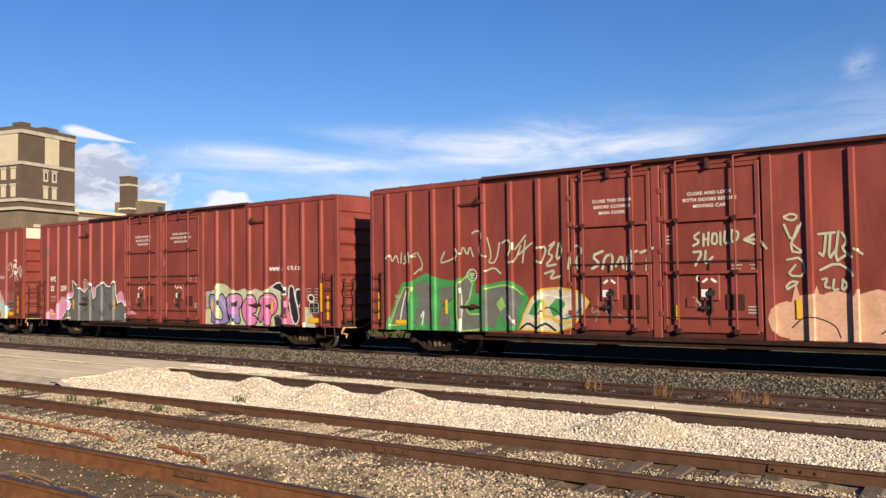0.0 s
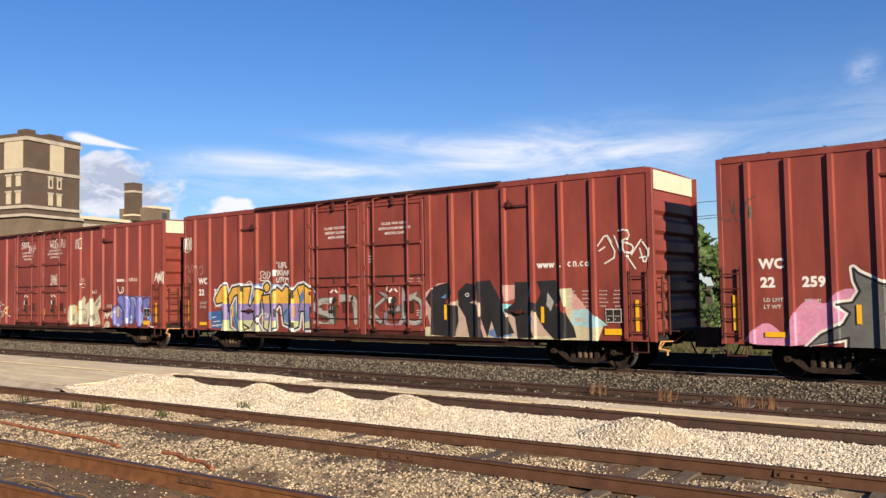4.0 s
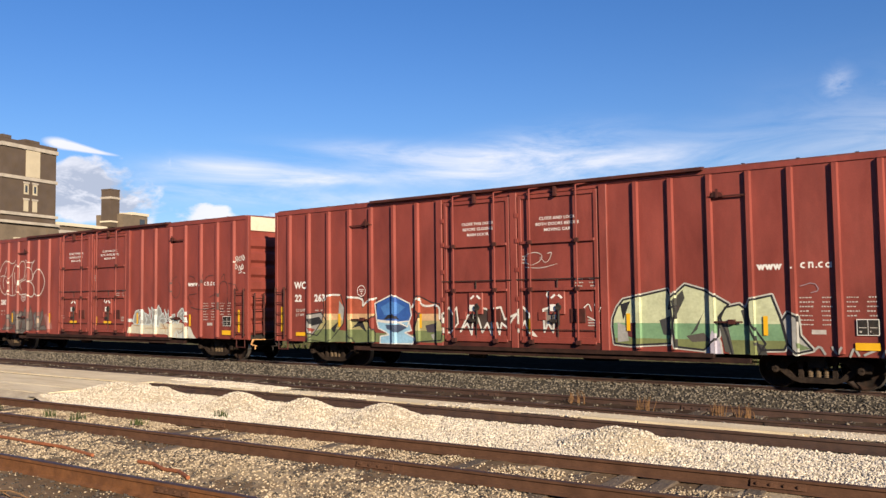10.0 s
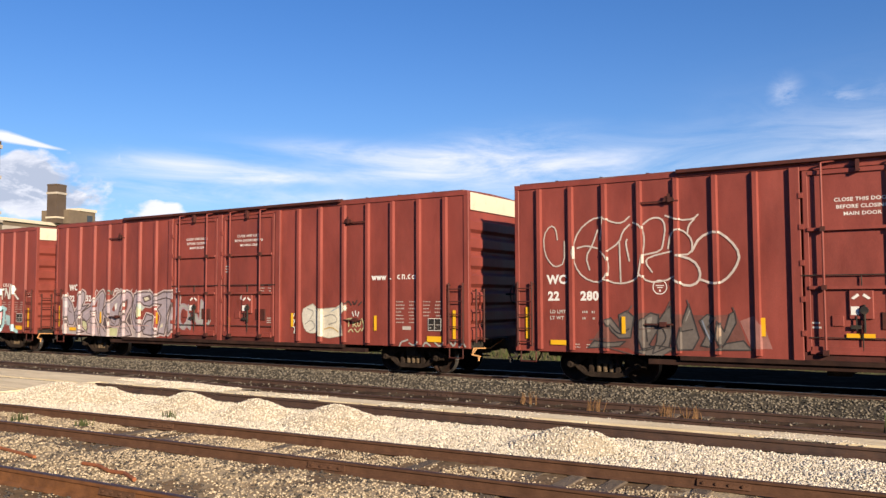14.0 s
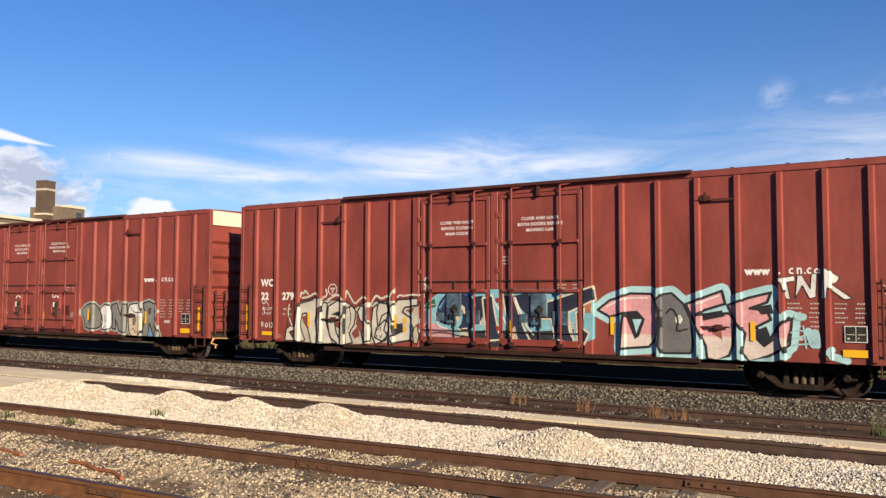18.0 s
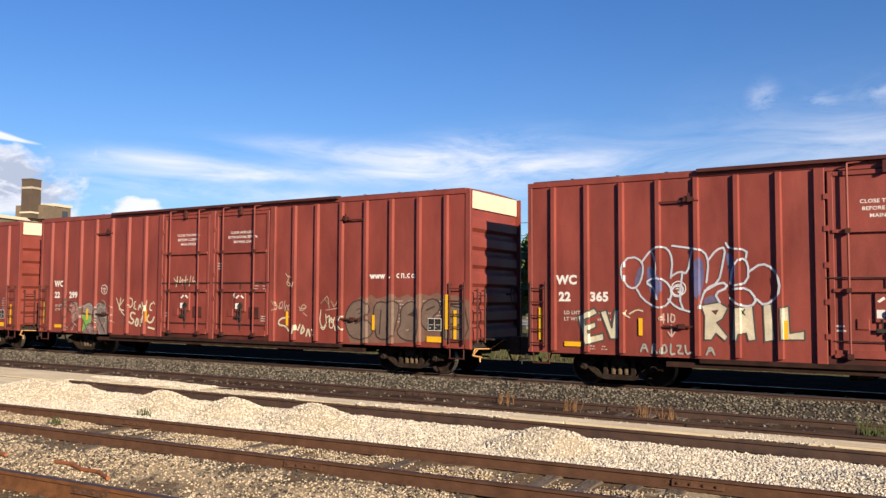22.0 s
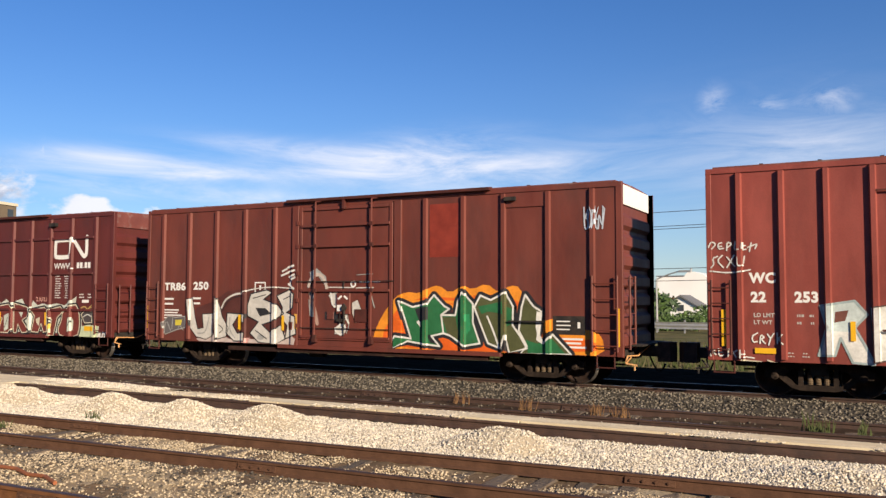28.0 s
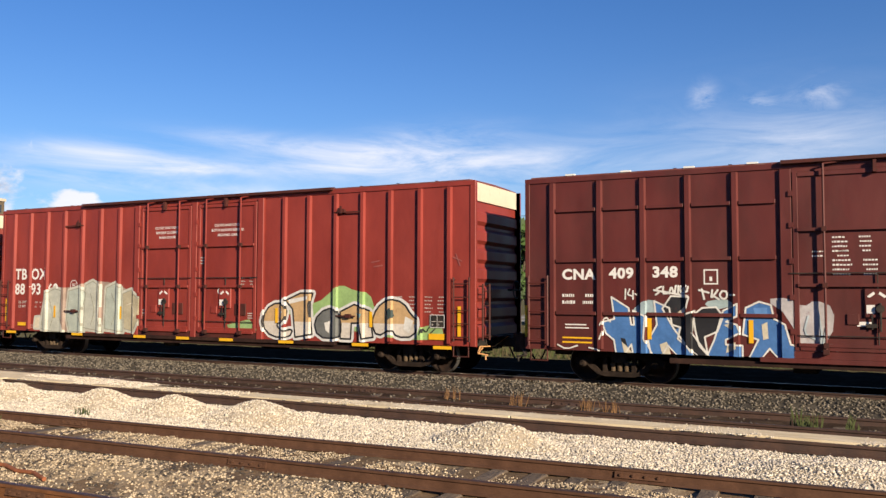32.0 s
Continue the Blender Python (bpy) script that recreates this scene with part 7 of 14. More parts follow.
def graffiti_d(r, B):
    p = Piece(B, 11)
    p.form(paint(0.47, 0.42, 0.33), BLACK_P, 0.04, [(2.47, 1.92), (2.63, 2.02), (3.04, 1.91), (3.20, 1.84), (3.19, 1.47), (3.41, 0.87), (3.09, 0.83), (2.99, 1.40), (2.88, 0.85), (2.52, 0.92), (2.67, 1.40)], 0, paint(0.30, 0.28, 0.25), 0.1)
    p.line(paint(0.26, 0.18, 0.12), 0.03, [(2.74, 1.84), (2.83, 1.40), (2.72, 1.03)])
    p.form(paint(0.47, 0.42, 0.33), BLACK_P, 0.05, [(3.39, 1.84), (3.75, 1.91), (3.58, 1.62), (3.50, 1.33), (3.72, 1.02), (4.08, 1.17), (4.05, 1.70), (4.28, 1.91), (4.58, 1.91), (4.42, 1.63), (4.41, 1.06), (4.25, 0.76), (3.48, 0.76), (3.30, 1.04), (3.34, 1.48)], 0, paint(0.30, 0.28, 0.25), 0.1)
    p.line(paint(0.26, 0.18, 0.12), 0.04, [(3.74, 1.55), (3.97, 1.62), (3.99, 1.34), (3.78, 1.26)])
    p.patch(GREY_P, [(3.79, 1.80), (4.01, 1.84), (3.94, 1.68)])
    p.line(paint(0.30, 0.18, 0.08), 0.04, [(4.11, 1.05), (4.07, 0.76)])
    p.form(paint(0.47, 0.42, 0.33), BLACK_P, 0.04, [(4.47, 1.32), (4.66, 1.51), (4.73, 1.07), (4.55, 0.76), (4.43, 1.00)], 0, paint(0.30, 0.28, 0.25), 0.1)
    p.scrawl(WHITE_P, 0.04, [(5.38, 2.00), (5.69, 1.83), (5.41, 1.68), (5.51, 1.52)])
    p.scrawl(WHITE_P, 0.04, [(5.54, 1.42), (5.68, 1.49), (5.73, 1.22), (5.56, 1.15)])
    p.scrawl(WHITE_P, 0.04, [(5.79, 1.43), (5.98, 1.50), (5.81, 1.20)])
    p.scrawl(WHITE_P, 0.04, [(5.74, 1.79), (5.92, 1.79)])
    p.scrawl(WHITE_P, 0.04, [(6.02, 1.74), (5.93, 1.47), (6.14, 1.50)])
    p.scrawl(WHITE_P, 0.04, [(6.17, 1.60), (6.39, 1.69)])
    p.scrawl(WHITE_P, 0.04, [(6.22, 1.39), (6.40, 1.23), (6.58, 1.21)])
    p.scrawl(WHITE_P, 0.04, [(5.44, 1.08), (5.50, 0.92)])
    p.scrawl(paint(0.20, 0.10, 0.08), 0.04, [(6.40, 1.90), (6.51, 2.10), (6.59, 1.83), (6.73, 2.10)])
    p.scrawl(paint(0.20, 0.10, 0.08), 0.04, [(6.66, 1.83), (6.92, 1.90)])
    p.scrawl(WHITE_P, 0.045, [(7.92, 4.84), (7.75, 4.75), (7.92, 4.65), (7.76, 4.51)])
    p.scrawl(WHITE_P, 0.045, [(8.00, 4.85), (7.98, 4.52)])
    p.scrawl(WHITE_P, 0.045, [(8.16, 4.81), (8.01, 4.67), (8.15, 4.53)])
    p.scrawl(WHITE_P, 0.045, [(8.21, 4.81), (8.22, 4.58), (8.32, 4.57), (8.36, 4.82)])
    p.scrawl(WHITE_P, 0.045, [(8.43, 4.84), (8.42, 4.56), (8.56, 4.61)])
    p.scrawl(WHITE_P, 0.045, [(8.58, 4.57), (8.44, 4.48), (8.58, 4.42), (8.43, 4.30)])
    p.scrawl(WHITE_P, 0.045, [(8.65, 4.59), (8.64, 4.33)])
    p.scrawl(WHITE_P, 0.045, [(8.79, 4.55), (8.66, 4.45), (8.78, 4.35)])
    p.scrawl(WHITE_P, 0.045, [(8.88, 4.59), (8.83, 4.34), (8.97, 4.38)])
    p.scrawl(WHITE_P, 0.045, [(8.83, 4.47), (8.95, 4.48)])
    p.scrawl(WHITE_P, 0.045, [(9.05, 4.65), (9.04, 4.45), (9.13, 4.49)])
    p.scrawl(WHITE_P, 0.05, [(0.02, 4.82), (0.14, 4.94), (0.25, 4.77)])
    p.scrawl(WHITE_P, 0.05, [(-0.02, 4.63), (0.43, 4.69)])
    p.scrawl(WHITE_P, 0.05, [(0.05, 4.49), (0.21, 4.61), (0.32, 4.41)])
    p.scrawl(WHITE_P, 0.05, [(0.38, 4.63), (0.46, 4.31)])
    p.tag(1.1, 1.6, 1.05, 1.5, WHITE_P, 4, 0.045)
    p.tag(10.5, 11.8, 4.4, 4.85, WHITE_P, 6, 0.05)
    p.tag(12.7, 13.3, 4.3, 4.8, WHITE_P, 5, 0.045)
    p.tag(10.5, 11.2, 2.7, 3.2, WHITE_P, 5, 0.045)
    p.done(r, "cream spray-painted letters with dark edges")
    p = Piece(B, 13)
    p.form(CREAM_P, paint(0.24, 0.21, 0.16), 0.03, [(12.21, 1.69), (12.49, 1.80), (12.89, 1.72), (12.96, 0.91), (12.16, 0.86)], 1)
    p.patch(paint(0.22, 0.19, 0.15), [(12.44, 1.29), (12.63, 1.37), (12.62, 1.06), (12.44, 1.06)])
    p.form(CREAM_P, paint(0.24, 0.21, 0.16), 0.03, [(13.03, 1.84), (13.43, 2.18), (13.60, 2.00), (13.49, 1.77), (13.91, 1.95), (13.90, 1.54), (13.75, 0.90), (13.02, 0.92)], 0)
    p.line(paint(0.22, 0.19, 0.15), 0.04, [(13.12, 1.54), (13.47, 1.61), (13.72, 1.39), (13.29, 1.23)])
    p.patch(paint(0.25, 0.22, 0.18), [(13.30, 1.15), (13.64, 1.31), (13.68, 1.05), (13.37, 1.00)])
    p.form(CREAM_P, paint(0.24, 0.21, 0.16), 0.03, [(13.94, 1.99), (14.16, 2.10), (14.24, 1.84), (14.78, 2.24), (14.83, 1.70), (14.57, 1.52), (14.81, 0.93), (14.05, 0.84), (13.95, 1.39)], 0)
    p.patch(paint(0.22, 0.20, 0.17), [(14.32, 1.77), (14.66, 2.07), (14.71, 1.92), (14.41, 1.66)])
    p.patch(paint(0.22, 0.20, 0.17), [(14.03, 1.32), (14.32, 1.39), (14.39, 1.10), (14.09, 1.06)])
    p.line(paint(0.22, 0.19, 0.15), 0.04, [(14.48, 1.40), (14.64, 1.10), (14.39, 0.95)])
    p.form(CREAM_P, paint(0.24, 0.21, 0.16), 0.03, [(15.00, 0.79), (15.28, 1.12), (15.54, 0.98), (15.46, 0.76), (15.08, 0.76)], 1)
    p.patch(paint(0.22, 0.20, 0.17), [(15.13, 0.82), (15.32, 1.00), (15.35, 0.89), (15.19, 0.77)])
    p.form(paint(0.15, 0.16, 0.40), paint(0.03, 0.04, 0.17), 0.045, [(16.00, 2.04), (16.30, 2.20), (16.57, 2.12), (16.61, 1.77), (16.57, 1.21), (16.42, 1.11), (16.51, 1.53), (16.22, 1.74)], 1)
    p.form(paint(0.15, 0.16, 0.40), paint(0.03, 0.04, 0.17), 0.045, [(15.80, 1.53), (15.99, 1.77), (16.29, 1.77), (16.48, 1.56), (16.60, 1.28), (16.49, 0.93), (16.15, 0.79), (15.82, 0.96)], 1)
    p.line(paint(0.38, 0.42, 0.60), 0.035, [(15.89, 1.41), (16.06, 1.67), (16.32, 1.62), (16.40, 1.49)])
    p.patch(paint(0.35, 0.50, 0.48), [(16.06, 0.99), (16.27, 0.92), (16.19, 0.82), (16.04, 0.88)])
    p.form(paint(0.15, 0.16, 0.40), paint(0.03, 0.04, 0.17), 0.045, [(16.63, 2.19), (16.96, 2.16), (17.10, 1.77), (17.04, 0.99), (16.71, 0.91), (16.60, 1.28)], 1)
    p.line(paint(0.38, 0.42, 0.60), 0.035, [(16.74, 2.12), (16.95, 2.01), (17.02, 1.70)])
    p.line(paint(0.38, 0.42, 0.60), 0.03, [(16.80, 1.56), (16.85, 1.01)])
    p.form(paint(0.15, 0.16, 0.40), paint(0.03, 0.04, 0.17), 0.045, [(16.99, 2.12), (17.45, 2.12), (17.50, 1.77), (17.34, 1.06), (17.07, 0.90), (16.98, 1.29), (17.11, 1.84)], 1)
    p.patch(paint(0.25, 0.55, 0.50), [(17.05, 1.32), (17.19, 1.32), (17.19, 1.18), (17.04, 1.18)])
    p.patch(paint(0.35, 0.55, 0.52), [(17.00, 1.07), (17.20, 1.11), (17.17, 0.99), (17.00, 0.97)])
    p.line(paint(0.38, 0.42, 0.60), 0.035, [(17.17, 2.06), (17.42, 1.98), (17.44, 1.70)])
    p.form(paint(0.15, 0.16, 0.40), paint(0.03, 0.04, 0.17), 0.045, [(17.45, 2.03), (17.89, 2.15), (17.99, 1.84), (17.82, 1.57), (18.07, 1.37), (17.99, 1.01), (17.66, 0.80), (17.45, 1.06), (17.36, 1.54)], 1)
    p.line(paint(0.38, 0.42, 0.60), 0.03, [(17.83, 2.08), (17.94, 1.84), (17.82, 1.68)])
    p.line(paint(0.38, 0.42, 0.60), 0.03, [(17.82, 1.49), (17.97, 1.30), (17.89, 1.03)])
    p.patch(CREAM_P, [(17.86, 1.14), (17.97, 1.12), (17.91, 1.01)])
    p.form(paint(0.15, 0.16, 0.40), paint(0.03, 0.04, 0.17), 0.045, [(17.95, 1.98), (18.40, 2.13), (18.52, 1.84), (18.34, 1.58), (18.66, 1.54), (18.72, 0.96), (18.30, 1.02), (18.18, 1.41), (18.02, 1.55)], 1)
    p.line(paint(0.03, 0.04, 0.17), 0.03, [(18.20, 2.04), (18.19, 1.77), (18.45, 1.60)])
    p.patch(paint(0.40, 0.50, 0.56), [(18.24, 1.37), (18.38, 1.44), (18.45, 1.31), (18.34, 1.18)])
    p.line(paint(0.38, 0.42, 0.60), 0.03, [(18.38, 1.50), (18.61, 1.42), (18.65, 1.05)])
    p.scrawl(WHITE_P, 0.045, [(16.12, 2.55), (16.24, 2.24), (16.39, 2.29)])
    p.scrawl(WHITE_P, 0.045, [(16.46, 2.48), (16.39, 2.29), (16.54, 2.29), (16.58, 2.49), (16.46, 2.52)])
    p.scrawl(WHITE_P, 0.035, [(13.20, 2.96), (13.27, 2.80)])
    p.scrawl(WHITE_P, 0.035, [(13.32, 2.95), (13.44, 2.83)])
    p.scrawl(WHITE_P, 0.035, [(13.18, 2.69), (13.37, 2.74)])
    p.scrawl(WHITE_P, 0.035, [(13.44, 2.73), (13.54, 2.61)])
    p.scrawl(WHITE_P, 0.035, [(13.28, 2.55), (13.44, 2.55)])
    p.scrawl(WHITE_P, 0.035, [(14.12, 2.40), (14.13, 2.23), (14.22, 2.32)])
    p.scrawl(WHITE_P, 0.035, [(14.25, 2.37), (14.34, 2.26)])
    p.scrawl(WHITE_P, 0.035, [(14.39, 2.41), (14.45, 2.29)])
    p.scrawl(WHITE_P, 0.055, [(15.08, 1.18), (15.18, 1.48), (15.28, 1.20)])
    p.scrawl(WHITE_P, 0.055, [(15.11, 1.30), (15.27, 1.32)])
    p.scrawl(WHITE_P, 0.055, [(15.33, 1.20), (15.35, 1.49), (15.45, 1.23), (15.49, 1.52)])
    p.scrawl(WHITE_P, 0.055, [(15.65, 1.47), (15.54, 1.38), (15.61, 1.24)])
    p.scrawl(WHITE_P, 0.055, [(15.67, 1.21), (15.68, 1.51), (15.77, 1.44), (15.67, 1.37), (15.78, 1.23)])
    p.scrawl(WHITE_P, 0.03, [(15.30, 1.77), (15.37, 1.62)])
    p.scrawl(WHITE_P, 0.03, [(15.44, 1.78), (15.46, 1.63), (15.56, 1.77)])
    p.scrawl(WHITE_P, 0.03, [(15.61, 1.77), (15.65, 1.63)])
    p.scrawl(WHITE_P, 0.06, [(18.83, 2.76), (18.94, 3.13), (19.03, 2.73)])
    p.scrawl(WHITE_P, 0.06, [(18.86, 2.88), (19.01, 2.90)])
    p.scrawl(WHITE_P, 0.06, [(19.06, 2.65), (19.11, 3.14), (19.18, 2.65), (19.25, 3.11)])
    p.scrawl(WHITE_P, 0.06, [(19.40, 3.08), (19.27, 2.90), (19.36, 2.72)])
    p.scrawl(WHITE_P, 0.06, [(19.41, 2.64), (19.42, 3.13), (19.54, 3.05), (19.41, 2.90), (19.58, 2.71)])
    p.scrawl(WHITE_P, 0.035, [(18.33, 0.89), (18.49, 0.94)])
    p.scrawl(WHITE_P, 0.035, [(18.55, 0.89), (18.75, 0.86)])
    p.done(r, "cream letters beside blue-violet rounded lettering")


def graffiti_e(r, B):
    p = Piece(B, 14)
    p.ground(paint(0.14, 0.17, 0.08), [(1.59, 1.07), (2.33, 1.24), (3.18, 1.18), (4.46, 1.13), (6.08, 1.09), (7.07, 1.11), (7.44, 1.05), (7.07, 0.88), (1.61, 0.76)])
    p.form(paint(0.26, 0.25, 0.23), BLACK_P, 0.04, [(1.51, 1.69), (2.17, 1.76), (2.42, 1.47), (2.24, 1.24), (1.98, 1.00), (1.57, 1.07)], 0)
    p.patch(BLACK_P, [(1.54, 1.54), (2.08, 1.62), (2.25, 1.42), (1.72, 1.31)])
    p.patch(BODY_P, [(1.59, 1.26), (1.89, 1.20), (1.71, 1.08)])
    p.form([(1.22, paint(0.13, 0.16, 0.07)), (1.52, paint(0.30, 0.27, 0.13)), (1.72, paint(0.50, 0.32, 0.17)), (9, paint(0.30, 0.075, 0.04))], BLACK_P, 0.035, [(2.26, 2.16), (2.53, 2.34), (3.04, 2.32), (3.20, 1.92), (3.15, 1.40), (2.81, 1.07), (2.49, 0.76), (1.56, 0.86), (1.84, 1.08), (2.20, 1.47), (2.31, 1.85)], 0)
    p.patch(LGREY_P, [(2.97, 2.15), (3.18, 1.92), (3.15, 1.48), (2.94, 1.73)])
    p.line(WHITE_P, 0.06, [(2.32, 2.16), (2.53, 2.34), (3.00, 2.32)])
    p.patch(BLACK_P, [(2.59, 1.24), (2.94, 1.47), (2.76, 1.10)])
    p.form([(1.22, paint(0.13, 0.16, 0.07)), (1.52, paint(0.30, 0.27, 0.13)), (1.72, paint(0.50, 0.32, 0.17)), (9, paint(0.30, 0.075, 0.04))], BLACK_P, 0.035, [(3.29, 2.22), (4.02, 2.24), (3.96, 1.92), (4.13, 2.10), (4.57, 2.21), (4.51, 1.70), (4.16, 1.48), (4.49, 1.13), (4.48, 0.84), (3.66, 0.79), (3.34, 1.08), (3.27, 1.55)], 0)
    p.line(WHITE_P, 0.06, [(3.34, 2.25), (4.02, 2.21), (3.96, 1.92), (4.14, 2.11), (4.55, 2.21)])
    p.patch(BLACK_P, [(3.51, 1.26), (3.92, 1.56), (4.15, 1.12), (3.84, 1.33)])
    p.form([(1.22, paint(0.13, 0.16, 0.07)), (1.52, paint(0.30, 0.27, 0.13)), (1.72, paint(0.50, 0.32, 0.17)), (9, paint(0.30, 0.075, 0.04))], BLACK_P, 0.035, [(5.97, 1.98), (6.19, 2.26), (6.70, 2.05), (7.03, 2.01), (7.02, 1.58), (7.15, 1.38), (7.07, 0.95), (6.15, 0.88), (6.09, 1.29), (6.24, 1.71)], 0)
    p.line(WHITE_P, 0.06, [(5.94, 1.92), (6.20, 2.26), (6.32, 1.91), (7.03, 2.02), (7.03, 1.58)])
    p.patch(paint(0.06, 0.05, 0.06), [(6.44, 1.37), (6.92, 1.47), (6.85, 1.17), (6.51, 1.17)])
    p.patch(LGREY_P, [(6.64, 1.10), (6.78, 1.14), (6.74, 0.93)])
    p.form(paint(0.03, 0.09, 0.30), WHITE_P, 0.04, [(4.48, 2.04), (5.18, 2.31), (5.86, 2.03), (5.92, 1.68), (5.76, 1.33), (5.30, 1.49), (4.93, 1.49), (4.55, 1.53)], 0)
    p.patch(paint(0.06, 0.17, 0.42), [(4.71, 1.92), (5.17, 2.13), (5.68, 1.92), (5.38, 1.71), (4.86, 1.68)])
    p.patch(BLACK_P, [(4.82, 1.53), (5.12, 1.80), (5.45, 1.54), (5.16, 1.59)])
    p.form(paint(0.24, 0.42, 0.56), WHITE_P, 0.04, [(4.55, 1.49), (4.93, 1.45), (5.30, 1.45), (5.81, 1.50), (5.92, 1.22), (5.66, 1.15), (6.05, 0.99), (5.96, 0.82), (4.68, 0.79), (4.69, 1.02), (5.04, 1.08), (4.92, 1.16), (4.62, 1.27)], 0)
    p.patch(paint(0.05, 0.07, 0.12), [(4.90, 1.38), (5.67, 1.40), (5.73, 1.29), (5.37, 1.14), (4.95, 1.25)])
    p.form(paint(0.06, 0.045, 0.04), WHITE_P, 0.045, [(7.11, 1.71), (7.34, 1.91), (7.46, 1.71), (7.60, 1.91), (7.65, 1.45), (7.38, 1.18), (7.15, 1.18)], 0)
    p.tag(9.9, 10.9, 3.05, 3.4, WHITE_P, 1, 0.03)
    p.done(r, "banded orange, blue and green spray-painted lettering edged in white")
    p = Piece(B, 15)
    p.form(paint(0.06, 0.03, 0.025), WHITE_P, 0.055, [(7.73, 1.21), (8.00, 1.69), (8.18, 1.77), (8.12, 1.13), (7.97, 1.45)], 0)
    p.form(paint(0.055, 0.04, 0.035), WHITE_P, 0.055, [(8.20, 1.74), (8.36, 1.89), (8.58, 1.87), (8.79, 1.77), (8.79, 1.14), (8.65, 1.46), (8.48, 1.20), (8.35, 1.59)], 0)
    p.form(paint(0.06, 0.03, 0.025), WHITE_P, 0.055, [(8.87, 1.87), (9.10, 1.91), (9.23, 1.57), (9.63, 1.72), (9.30, 1.34), (9.12, 1.47), (9.05, 1.15)], 0)
    p.form(paint(0.08, 0.05, 0.04), WHITE_P, 0.055, [(9.68, 1.82), (9.80, 1.92), (10.01, 1.72), (9.98, 1.35), (10.24, 1.09), (9.97, 1.23), (9.87, 1.53), (9.69, 1.23)], 0)
    p.form(paint(0.20, 0.17, 0.15), WHITE_P, 0.055, [(10.44, 1.84), (10.65, 1.90), (10.80, 1.70), (10.73, 1.24), (10.58, 1.48), (10.47, 1.24)], 0)
    p.done(r, "white outlined letters across the doors")
    p = Piece(B, 16)
    p.form([(1.12, paint(0.15, 0.17, 0.07)), (1.50, paint(0.15, 0.27, 0.15)), (9, paint(0.44, 0.47, 0.30))], BLACK_P, 0.045, [(12.44, 1.62), (12.56, 1.89), (12.72, 2.08), (13.88, 2.32), (13.96, 2.16), (13.90, 1.85), (14.10, 1.93), (13.94, 1.01), (12.88, 0.94), (12.47, 0.98), (12.42, 1.41)], 0, paint(0.40, 0.40, 0.36), 0.07)
    p.patch(LGREY_P, [(12.56, 1.52), (12.80, 1.41), (12.85, 1.05), (12.55, 1.01)])
    p.patch(BLACK_P, [(12.64, 1.97), (12.91, 2.05), (12.71, 1.57)])
    p.patch(paint(0.05, 0.05, 0.05), [(13.66, 1.57), (13.95, 1.68), (13.98, 1.19), (13.76, 1.22)])
    p.patch(paint(0.10, 0.03, 0.03), [(12.86, 1.49), (13.08, 1.52), (13.04, 1.10), (12.80, 1.17)])
    p.form([(1.12, paint(0.15, 0.17, 0.07)), (1.50, paint(0.15, 0.27, 0.15)), (9, paint(0.44, 0.47, 0.30))], BLACK_P, 0.045, [(13.96, 2.12), (14.32, 2.43), (14.78, 2.29), (15.35, 1.95), (15.11, 1.66), (15.10, 1.21), (14.74, 0.87), (14.06, 0.93), (14.00, 1.65)], 0, paint(0.40, 0.40, 0.36), 0.07)
    p.patch(paint(0.05, 0.05, 0.045), [(13.99, 2.04), (14.26, 2.31), (14.31, 2.11), (14.07, 1.65)])
    p.patch(paint(0.05, 0.05, 0.045), [(14.77, 1.81), (14.59, 1.35), (14.41, 1.20), (14.68, 1.63)])
    p.patch(paint(0.08, 0.07, 0.06), [(14.32, 1.20), (14.75, 1.28), (14.92, 1.09), (14.46, 1.05)])
    p.form([(1.12, paint(0.15, 0.17, 0.07)), (1.50, paint(0.15, 0.27, 0.15)), (9, paint(0.44, 0.47, 0.30))], BLACK_P, 0.045, [(15.15, 1.63), (15.27, 1.88), (15.60, 1.95), (15.77, 1.81), (15.86, 1.48), (16.16, 1.05), (16.00, 0.76), (15.40, 0.76), (15.30, 1.21)], 0, paint(0.40, 0.40, 0.36), 0.07)
    p.patch(paint(0.07, 0.07, 0.06), [(15.10, 1.58), (15.31, 1.51), (15.45, 0.76), (15.24, 0.84)])
    p.form(paint(0.34, 0.32, 0.38), None, 0, [(14.97, 1.36), (15.13, 1.06), (15.16, 0.76), (14.79, 0.76)], 0, paint(0.40, 0.40, 0.36), 0.07)
    p.form([(1.12, paint(0.15, 0.17, 0.07)), (1.50, paint(0.15, 0.27, 0.15)), (9, paint(0.44, 0.47, 0.30))], BLACK_P, 0.045, [(15.76, 1.85), (15.84, 2.05), (16.32, 2.15), (16.49, 1.66), (16.63, 1.06), (16.56, 0.92), (16.05, 0.90), (15.82, 1.41)], 0, paint(0.40, 0.40, 0.36), 0.07)
    p.patch(paint(0.05, 0.05, 0.045), [(15.63, 1.81), (15.81, 1.88), (15.86, 1.51), (15.73, 1.44)])
    p.patch(paint(0.05, 0.05, 0.045), [(15.90, 1.08), (16.13, 1.01), (16.20, 0.76), (16.00, 0.76)])
    p.form(LGREY_P, BLACK_P, 0.045, [(16.53, 1.57), (16.65, 1.75), (16.86, 1.66), (16.90, 1.24), (17.16, 0.93), (16.82, 0.85), (16.63, 1.06)], 0, paint(0.40, 0.40, 0.36), 0.07)
    p.patch(paint(0.12, 0.16, 0.08), [(16.82, 1.09), (17.12, 0.96), (16.86, 0.90)])
    p.scrawl(WHITE_P, 0.03, [(11.65, 1.89), (11.79, 2.01), (11.85, 1.81)])
